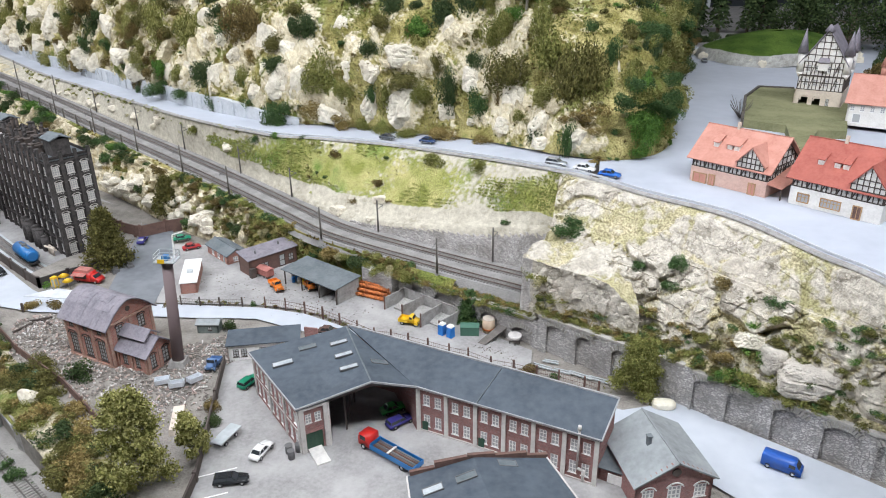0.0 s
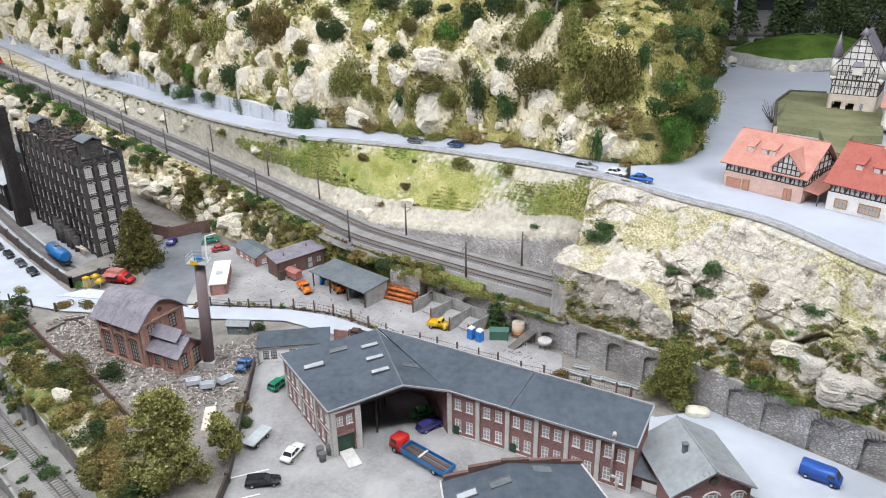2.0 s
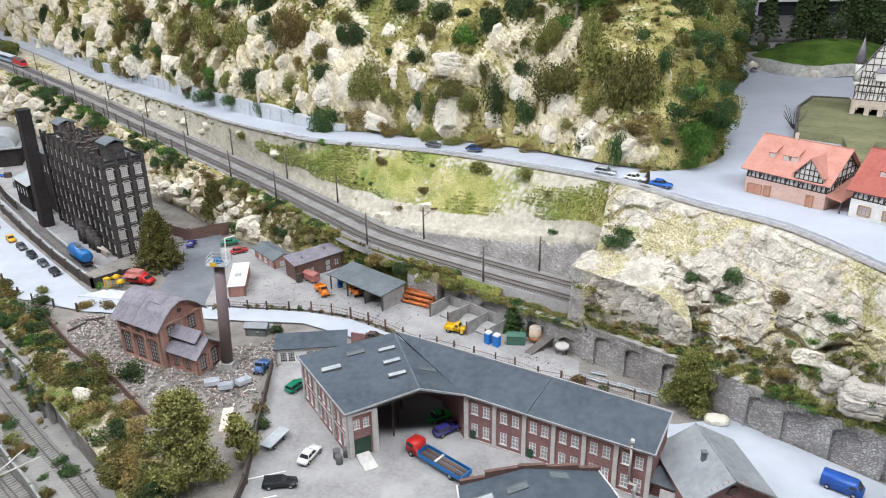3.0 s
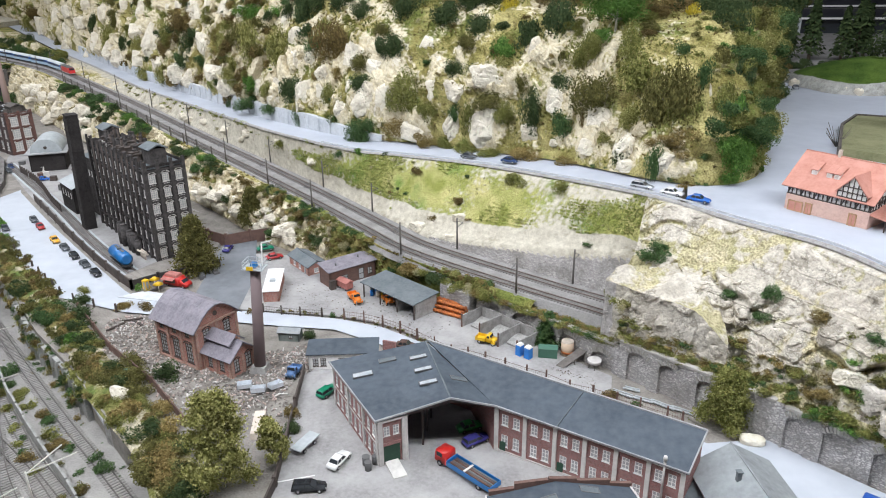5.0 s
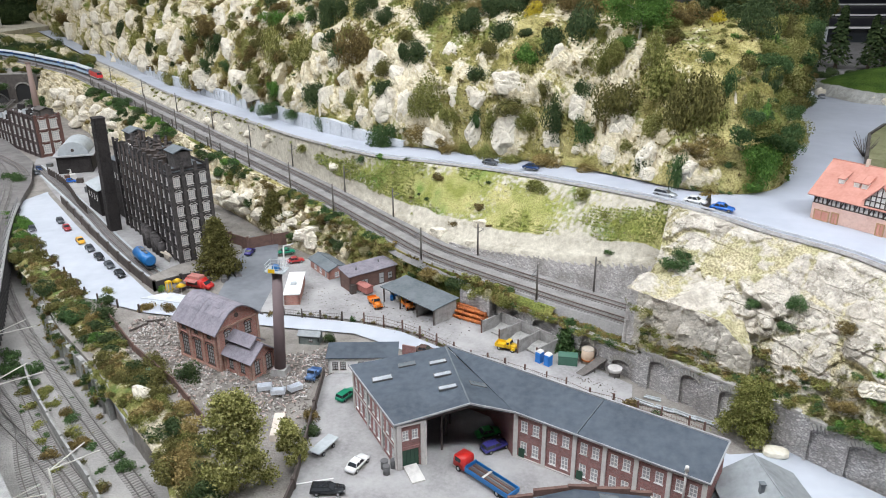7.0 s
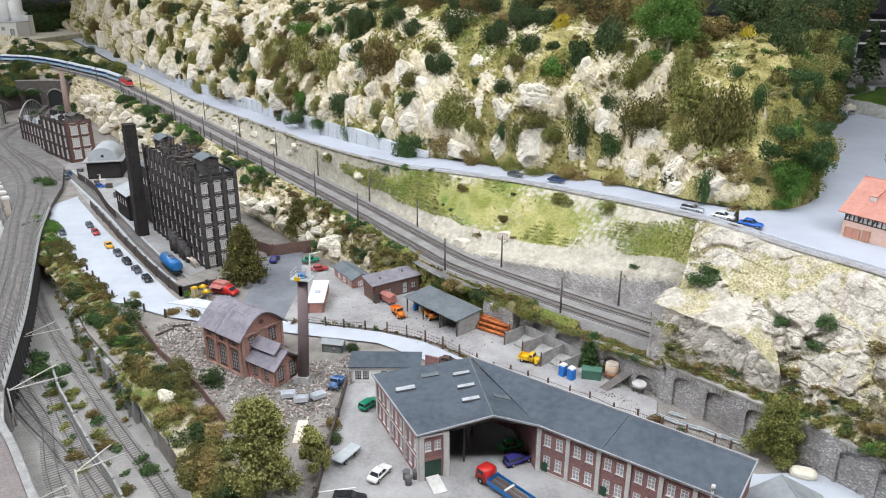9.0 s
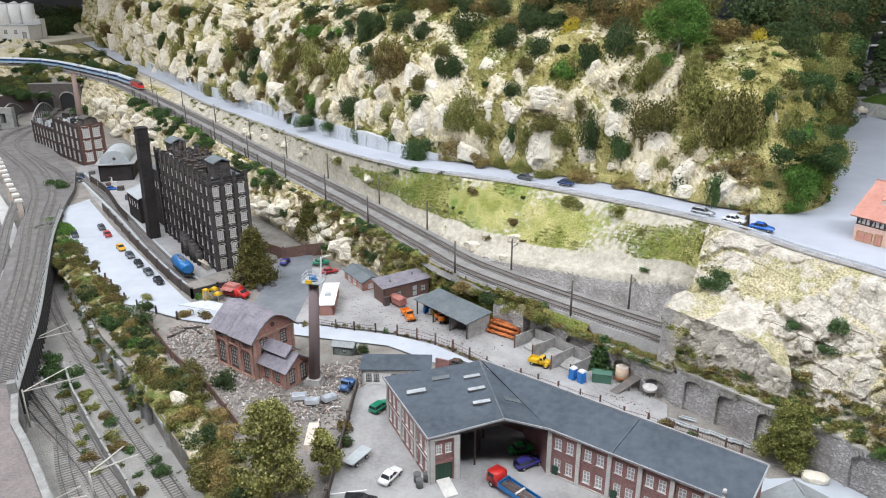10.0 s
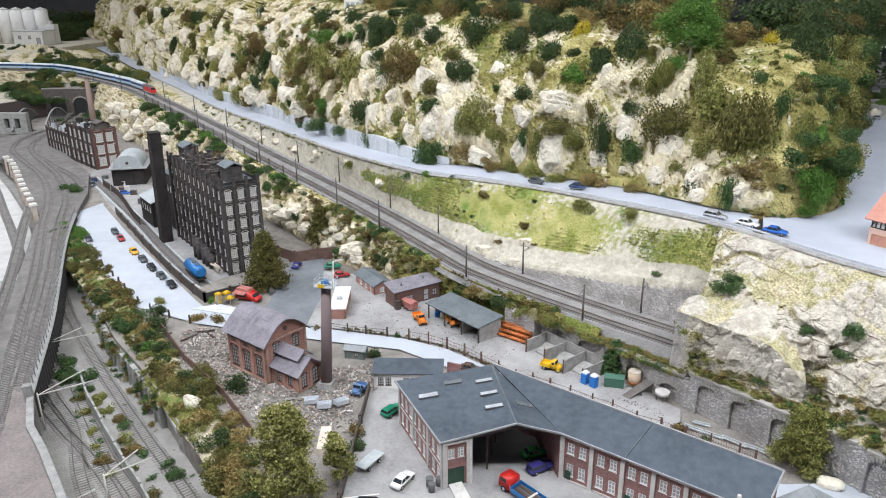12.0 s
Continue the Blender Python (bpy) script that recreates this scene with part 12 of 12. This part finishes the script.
for k in range(16):
    x = pick.uniform(-1.7, -0.1)
    p, q = TRACK.at(s_of(TRACK, x), 0.08), EDGE.at(s_of(EDGE, x + 0.05))
    d = drop("slope", *(p + (q - p) * pick.uniform(0.0, 0.45) ** 1.3)[:2], 0.2)
    w = pick.uniform(0.007, 0.020)
    boulder(d, w * 1.4, w, w * 0.8, k, "beside the railway")

# rubble round the brick works
M_DEBRIS = surf("broken_masonry", (0.13, 0.115, 0.10), (0.30, 0.27, 0.24), 0.01, 0.95, 0.4)


def debris():
    rng = random.Random(12)
    vs, fs, mi = [], [], []
    spots = [((-0.56, 1.12), 0.13, 420), ((-0.78, 1.27), 0.11, 380), ((-0.47, 1.19), 0.07, 220), ((-0.50, 1.05), 0.09, 150), ((-0.70, 1.17), 0.07, 220), ((-0.42, 1.24), 0.05, 100), ((-0.86, 1.33), 0.05, 90)]
    for (cx, cy), r, n in spots:
        for _ in range(n * 3):
            a, d = rng.uniform(0, 6.3), r * math.sqrt(rng.random())
            x, y = cx + math.cos(a) * d, cy + math.sin(a) * d * 0.8
            l, w, h = rng.choice((0.6, 0.8, 1.0, 2.2)) * rng.uniform(0.001, 0.0028), rng.uniform(0.0006, 0.0018), rng.uniform(0.0005, 0.0014)
            m = Matrix.Translation((x, y, h * 0.6 + rng.random() * 0.003)) @ Matrix.Rotation(rng.uniform(0, 6.3), 4, "Z") @ Matrix.Rotation(rng.gauss(0, 0.3), 4, "X") @ Matrix.Rotation(rng.gauss(0, 0.3), 4, "Y")
            k = len(vs)
            vs += [tuple(m @ Vector((u * l, v * w, q * h))) for q in (-1, 1) for u, v in ((-1, -1), (1, -0.8), (0.9, 1), (-1, 0.9))]
            fs += [(k + 4, k + 5, k + 6, k + 7), (k, k + 1, k + 5, k + 4), (k + 1, k + 2, k + 6, k + 5), (k + 2, k + 3, k + 7, k + 6), (k + 3, k, k + 4, k + 7)]
            mi += [rng.choice([0, 0, 0, 1, 2])] * 5
    me = bpy.data.meshes.new("rubble")
    me.from_pydata(vs, [], fs)
    for m in (M_DEBRIS, M_ORANGEBRICK, M_STONEGREY):
        me.materials.append(m)
    me.polygons.foreach_set("material_index", mi)
    return tagged(new("rubble", me), "broken bricks and stone rubble strewn round the works", "rubble", "", "stuff")


debris()


# the small shrubs that nobody could count, joined place by place
def join_heaps():
    for where, items in HEAPS.items():
        vs, fs, mi, mats, n = [], [], [], [], 0
        for me, m in items:
            co = np.empty(len(me.vertices) * 3, np.float32)
            me.vertices.foreach_get("co", co)
            co = co.reshape(-1, 3) @ m[:3, :3].T + m[:3, 3]
            mat = me.materials[0]
            if mat not in mats:
                mats.append(mat)
            k = len(co) // 3
            vs.append(co), fs.append(np.arange(k * 3).reshape(-1, 3) + n), mi.append(np.full(k, mats.index(mat)))
            n += len(co)
        me = bpy.data.meshes.new("shrubs")
        me.from_pydata(np.concatenate(vs), [], np.concatenate(fs).tolist())
        for mat in mats:
            me.materials.append(mat)
        me.polygons.foreach_set("material_index", np.concatenate(mi).astype(np.int32))
        tagged(new("shrubs", me), f"mixed low model shrubs and scrub {where}", "shrubs", "", "stuff")

# ---- the village surroundings ----
M_NIGHT = surf("blue_black_roof", (0.012, 0.012, 0.02), (0.028, 0.028, 0.04), 0.1, 0.5, 0.1)
M_MOUND = cover("green_mound", (0.42, 0.42, 0.40), (0.55, 0.55, 0.52), (0.055, 0.11, 0.02), (0.11, 0.18, 0.035), 0.10, tufts=0.004)


def build_mound():
    rows, att = [], []
    for v in np.linspace(0, 1, 16):
        row, cov = [], []
        for a in np.linspace(0, math.tau, 49):
            w = 1 + 0.10 * math.sin(2 * a + 0.6) + 0.05 * math.sin(5 * a)
            x, y = 1.37 + math.cos(a) * 0.30 * w * (1 - 0.92 * v), 3.00 + math.sin(a) * 0.29 * w * (1 - 0.92 * v)
            rim = 0.03 if v > 0.03 else 0.0
            z = 0.277 + rim + 0.075 * math.sin(v * math.pi / 2) + 0.012 * noise.noise(Vector((x, y, 0)) * 6)
            row.append((x, y, z)), cov.append(0.0 if v < 0.10 else 1.0)
        rows.append(row), att.append(cov)
    return loft("grass_mound", rows, M_MOUND, "green grass mound with a rim of grey stones", "mound", "structure", attr=att)


build_mound()
M_LAWNFLAT = surf("worn_lawn", (0.13, 0.14, 0.06), (0.25, 0.25, 0.13), 0.08, 0.95, 0.6, (0.30, 0.28, 0.17), world_space=True, fine=14, depth=0.003)
LAWN = [(0.784, 1.828), (0.902, 2.108), (1.004, 2.258), (1.099, 2.224), (1.177, 2.066), (0.984, 1.699), (0.916, 1.708), (0.813, 1.554), (0.796, 1.574), (0.864, 1.763)]
plate("lawn", LAWN, 0.300, M_LAWNFLAT, "dull green worn raised lawn beside the town hall", thick=0.022)
garden_wall = thing("garden_wall", "low dark stone wall round the raised lawn", "wall", "", "structure")
for p, q in zip(LAWN[:4], LAWN[1:4]):
    bm = bmesh.new()
    beam(bm, (p[0] - 0.004, p[1] + 0.002, 0.290), (q[0] - 0.004, q[1] + 0.002, 0.290), 0.007, 0.028)
    part("panel", bm, M_DARKSTONE, garden_wall)


def conifer(x, y, z, h, label="dark green conifer behind the village"):
    t = thing("conifer", label, "tree", "conifers behind the village", "", pose(x, y, z))
    rng = random.Random(f"{x}{y}")
    bm = bmesh.new()
    tube(bm, (0, 0, 0), (0, 0, h * 0.95), h * 0.03, h * 0.006, 7)
    part("trunk", bm, M_BARK, t)
    vs, fs = [], []
    for _ in range(1100):
        v = rng.random() ** 0.8
        layer = (v * 9) % 1.0
        r = h * 0.24 * (1 - v) * (1.15 - 0.5 * layer)
        a = rng.uniform(0, 6.3)
        q = Vector((math.cos(a) * r * rng.uniform(0.3, 1), math.sin(a) * r * rng.uniform(0.3, 1), h * (0.10 + 0.9 * v)))
        d = Vector((math.cos(a), math.sin(a), -0.5 + rng.gauss(0, 0.2))).normalized() * h * 0.055
        s = Vector((-math.sin(a), math.cos(a), rng.gauss(0, 0.4))) * h * 0.026
        k = len(vs)
        vs += [q - s, q + s, q + d + s * 0.4, q + d - s * 0.4]
        fs.append((k, k + 1, k + 2, k + 3))
    me = bpy.data.meshes.new("needles")
    me.from_pydata([tuple(v) for v in vs], [], fs)
    me.materials.append(F_DARK)
    o = new("needles", me)
    o.parent = t
    return t


for x, y, h in ((1.30, 3.75, 0.22), (1.42, 3.80, 0.30), (1.55, 3.75, 0.26), (1.66, 3.85, 0.32), (1.80, 3.70, 0.20), (1.36, 3.95, 0.28), (1.74, 3.95, 0.26)):
    conifer(x, y, 0.275, h)
for k, (x, y, h, r) in enumerate(((1.72, 3.1, 0.30, 0.17), (1.90, 3.0, 0.34, 0.18), (2.06, 3.2, 0.30, 0.17), (1.62, 3.35, 0.26, 0.14), (2.2, 2.9, 0.28, 0.16))):
    tree_of((x, y, 0.277), h, r, "dark", f"dark green broad tree behind the town hall{', with a forked crown' if k % 2 else ''}", M_BARK, 1500, 12, 0.010, 0.2)
for k in range(26):
    bush((pick.uniform(1.5, 2.4), pick.uniform(2.5, 2.9), 0.279), pick.uniform(0.04, 0.07), pick.choice(["brown", "rust", "dark"]), "behind the town hall", 1.0)
for k in range(40):
    bush((pick.uniform(1.15, 2.0), pick.uniform(3.35, 3.6), 0.279), pick.uniform(0.03, 0.06), pick.choice(["brown", "dark", "dark"]), "behind the grass mound", 0.8)
for k in range(60):
    a = pick.uniform(0, 6.3)
    boulder((1.37 + math.cos(a) * 0.31, 3.00 + math.sin(a) * 0.30, 0.288), 0.02, 0.015, 0.018, k, "round the grass mound") if k < 26 and math.sin(a) < 0.3 else None

# bare shrub beside the pink house
twig = thing("bare_shrub", "leafless grey shrub beside the timbered house", "bush", "", "", pose(0.815, 1.93, 0.279))
for k in range(16):
    bm = bmesh.new()
    a = pick.uniform(0, 6.3)
    tube(bm, (0, 0, 0), (math.cos(a) * 0.03, math.sin(a) * 0.03, pick.uniform(0.03, 0.065)), 0.0011, 0.0005, 5)
    part("twig", bm, M_POLE, twig)

# long dark station roof in the distance
st = thing("station_hall", "long dark station roof with white edges beyond the village", "station", "", "", pose(1.2, 5.2, 0.278))
for k in range(3):
    bm = bmesh.new()
    slab(bm, [(0, 0.55 * k, 0.10 + 0.05 * k), (4.4, 0.55 * k, 0.10 + 0.05 * k), (4.4, 0.50 + 0.55 * k, 0.13 + 0.05 * k), (0, 0.50 + 0.55 * k, 0.13 + 0.05 * k)], 0.012)
    part("roof", bm, M_NIGHT, st)
    bm = bmesh.new()
    beam(bm, (0, 0.55 * k - 0.005, 0.10 + 0.05 * k), (4.4, 0.55 * k - 0.005, 0.10 + 0.05 * k), 0.012)
    part("roof_edge", bm, M_WHITE, st, "white roof edge")
for k in range(15):
    bm = bmesh.new()
    box(bm, 0.05 + 0.3 * k, 0.07 + 0.3 * k, 0.0, 0.02, 0, 0.095)
    part("column", bm, M_LIGHTROOF, st)
bm = bmesh.new()
box(bm, 0, 4.4, 0.06, 0.07, 0, 0.095)
part("glazing", bm, M_CARGLASS, st)

# ---- clutter of the works and depot yards ----
def crate(x, y, w, d, h, a, mat, label, name="crate", cat="crate", group="crates round the mill", z=0.003):
    c = thing(name, label, cat, group, "", pose(x, y, z, 0, 0, a))
    bm = bmesh.new()
    box(bm, -w / 2, w / 2, -d / 2, d / 2, 0, h, taper=0.0005)
    part("body", bm, mat, c)
    bm = bmesh.new()
    box(bm, -w / 2 - 0.0006, w / 2 + 0.0006, -d / 2 - 0.0006, d / 2 + 0.0006, h, h + 0.0015, taper=0.0004)
    part("lid", bm, mat, c)
    return c


clut = random.Random(31)
for k in range(16):
    t = k / 15
    x, y = -1.95 + 0.62 * t + clut.uniform(-0.03, 0.03), 2.60 - 0.60 * t + clut.uniform(0.0, 0.07)
    crate(x, y, clut.uniform(0.014, 0.030), clut.uniform(0.012, 0.022), clut.uniform(0.010, 0.024), clut.uniform(0, 90), clut.choice([M_DARK, M_IRON, M_PALE, M_BROWNWOOD, M_SOOT]), clut.choice(["weathered goods crate in the mill yard", "dull stacked goods in the mill yard"]))
yard_fence = thing("yard_fence", "dark timber post fence across the mill yard", "fence")
FEN = Line([(-1.90, 2.485, 0.003), (-1.738, 2.343, 0.003), (-1.549, 2.133, 0.003), (-1.45, 2.03, 0.003)])
bm = bmesh.new()
box(bm, -0.003, 0.003, -0.002, 0.002, 0, 0.030)
fence_post = mesh_of("post", bm, M_DARK)
bm = bmesh.new()
box(bm, -0.0125, 0.0125, -0.0008, 0.0008, 0.004, 0.024)
fence_board = mesh_of("board", bm, M_DARK)
for k, s in enumerate(np.arange(0.0, FEN.length, 0.027)):
    o = new("post", fence_post)
    o.parent, o.matrix_basis = yard_fence, pose(*FEN.at(s), 0, 0, FEN.heading(s))
    if k % 5 != 3:
        o = new("board", fence_board)
        o.parent, o.matrix_basis = yard_fence, pose(*FEN.at(s + 0.0135), 0, 0, FEN.heading(s))


def tipper(x, y, a, label):
    """A scrapped tipping wagon: a trough on a frame."""
    c = thing("tipper_wagon", label, "wagon", "scrapped wagons by the chimney", "", pose(x, y, 0.002, clut.uniform(-8, 8), clut.uniform(-8, 8), a))
    bm = bmesh.new()
    prism(bm, [(-0.013, 0.005, 0.007), (-0.009, 0.004, 0.007), (-0.013, 0.014, 0.007)])
    prism(bm, [(0.013, 0.005, 0.007), (0.013, 0.014, 0.007), (0.009, 0.004, 0.007)])
    box(bm, -0.012, 0.012, -0.007, 0.007, 0.004, 0.0055)
    for y0 in (-0.0075, 0.0065):
        box(bm, -0.013, 0.013, y0, y0 + 0.001, 0.004, 0.013)
    part("trough", bm, M_GUARD, c, "battered pale metal trough")
    bm = bmesh.new()
    beam(bm, (-0.014, -0.004, 0.003), (0.014, -0.004, 0.003), 0.002), beam(bm, (-0.014, 0.004, 0.003), (0.014, 0.004, 0.003), 0.002), beam(bm, (0.008, -0.004, 0.003), (0.008, 0.004, 0.003), 0.002), beam(bm, (-0.008, -0.004, 0.003), (-0.008, 0.004, 0.003), 0.002)
    part("frame", bm, M_IRON, c)
    return c


tipper(-0.512, 1.098, 15, "pale grey scrapped tipper wagon among rubble")
tipper(-0.482, 1.086, 10, "pale grey scrapped tipper wagon among rubble")
tipper(-0.456, 1.102, 50, "pale grey scrapped tipper wagon among rubble")
crate(-0.752, 1.125, 0.030, 0.012, 0.010, -30, M_CONTAINER, "rusted dark green scrap bin by the ruin", "scrap_bin", "bin", "", 0.001)
for x, y, a in ((-0.86, 1.345, 20), (-0.84, 1.33, -35), (-0.88, 1.31, 60), (-0.80, 1.37, 5)):
    bm = bmesh.new()
    beam(bm, (-0.022, 0, 0.003), (0.022, 0, 0.004), 0.004)
    solid("charred_beam", bm, M_DARK, "charred timber beam lying on the rubble", "beam", "charred beams", at=pose(x, y, 0.0005, 0, 0, a))
plate("terrace", [(-0.955, 1.452), (-0.80, 1.43), (-0.77, 1.455), (-0.90, 1.49)], 0.006, M_GREYWALL, "grey paved terrace before the snack van", thick=0.006)
for x0, y0, x1, y1 in ((-0.372, 0.848, -0.318, 0.868), (-0.372, 0.795, -0.318, 0.815)):
    bm = bmesh.new()
    beam(bm, (x0, y0, 0.0038), (x1, y1, 0.0038), 0.0022, 0.0006)
    solid("parking_line", bm, M_WHITE, "worn white parking line on the concrete", "", "", "structure")

# litter and weeds of the yards
def yard_litter():
    rng = random.Random(31)
    vs, fs, mi = [], [], []
    for (ax, ay), (bx, by), wide, n in (((-0.58, 1.53), (-0.16, 1.36), 0.06, 220), ((0.06, 1.215), (0.14, 1.165), 0.016, 60), ((-0.90, 1.60), (-0.85, 1.85), 0.03, 160)):
        for _ in range(n):
            t, o = rng.random(), rng.gauss(0, 0.5) * wide
            l = math.hypot(bx - ax, by - ay)
            x, y = ax + (bx - ax) * t - (by - ay) / l * o, ay + (by - ay) * t + (bx - ax) / l * o
            r = rng.choice((0.5, 0.7, 0.8, 1.2)) * rng.uniform(0.0005, 0.0011)
            m = Matrix.Translation((x, y, 0.0042)) @ Matrix.Rotation(rng.uniform(0, 6.3), 4, "Z") @ Matrix.Rotation(rng.gauss(0, 0.25), 4, "X")
            k = len(vs)
            vs += [tuple(m @ Vector((u * r * 1.5, v * r * 0.7, q))) for q in (-0.003, r * 0.6) for u, v in ((-1, -1), (1, -0.7), (0.8, 1), (-0.9, 0.8))]
            fs += [(k + 4, k + 5, k + 6, k + 7), (k, k + 1, k + 5, k + 4), (k + 1, k + 2, k + 6, k + 5), (k + 2, k + 3, k + 7, k + 6), (k + 3, k, k + 4, k + 7)]
            mi += [rng.choice([0, 0, 0, 1, 2])] * 5
    me = bpy.data.meshes.new("litter")
    me.from_pydata(vs, [], fs)
    for m in (M_DEBRIS, M_DARKSTONE, M_BROWNWOOD):
        me.materials.append(m)
    me.polygons.foreach_set("material_index", mi)
    return tagged(new("litter", me), "dark crumbs of scrap and dirt on the yards", "litter", "", "stuff")


yard_litter()
for k in range(80):
    x = pick.uniform(-0.62, 0.05)
    y = float(np.interp(x, [-0.62, -0.58, -0.40, -0.30, -0.12, 0.05], [1.412, 1.408, 1.388, 1.358, 1.243, 1.143]))
    bush((x, y + pick.uniform(0.004, 0.014), 0.003), pick.uniform(0.003, 0.008), pick.choice(["brown", "moss", "brown", "olive", "dark"]), "along the depot fence", 0.8)

# overgrown bank above the depot
for k in range(420):
    x = pick.uniform(-0.66, -0.02)
    n = s_of(TRACK, x)
    p = TRACK.at(n, -0.052)
    m = BANK.p[int(np.argmin(np.linalg.norm(BANK.p[:, :2] - p[:2], axis=1)))]
    v = pick.random()
    d = drop("bank", *(m + (p - m) * v)[:2], 0.06)
    bush(d, pick.uniform(0.010, 0.0186), pick.choice(["blue", "olive", "blue", "olive", "meadow"] if v > 0.55 else ["olive", "rust", "moss", "gold", "olive", "brown"]), "covering the bank above the depot", 0.7)
for k in range(150):
    x, y = pick.uniform(-1.3, -0.55), pick.uniform(0.75, 1.5)
    if abs((x + 0.94) + 1.0 * (y - 1.09)) < 0.11:
        bush((x, y, LOW), pick.uniform(0.003, 0.007), pick.choice(["moss", "moss", "brown", "blue"]), "among the gravel of the goods lines", 0.5)
join_heaps()
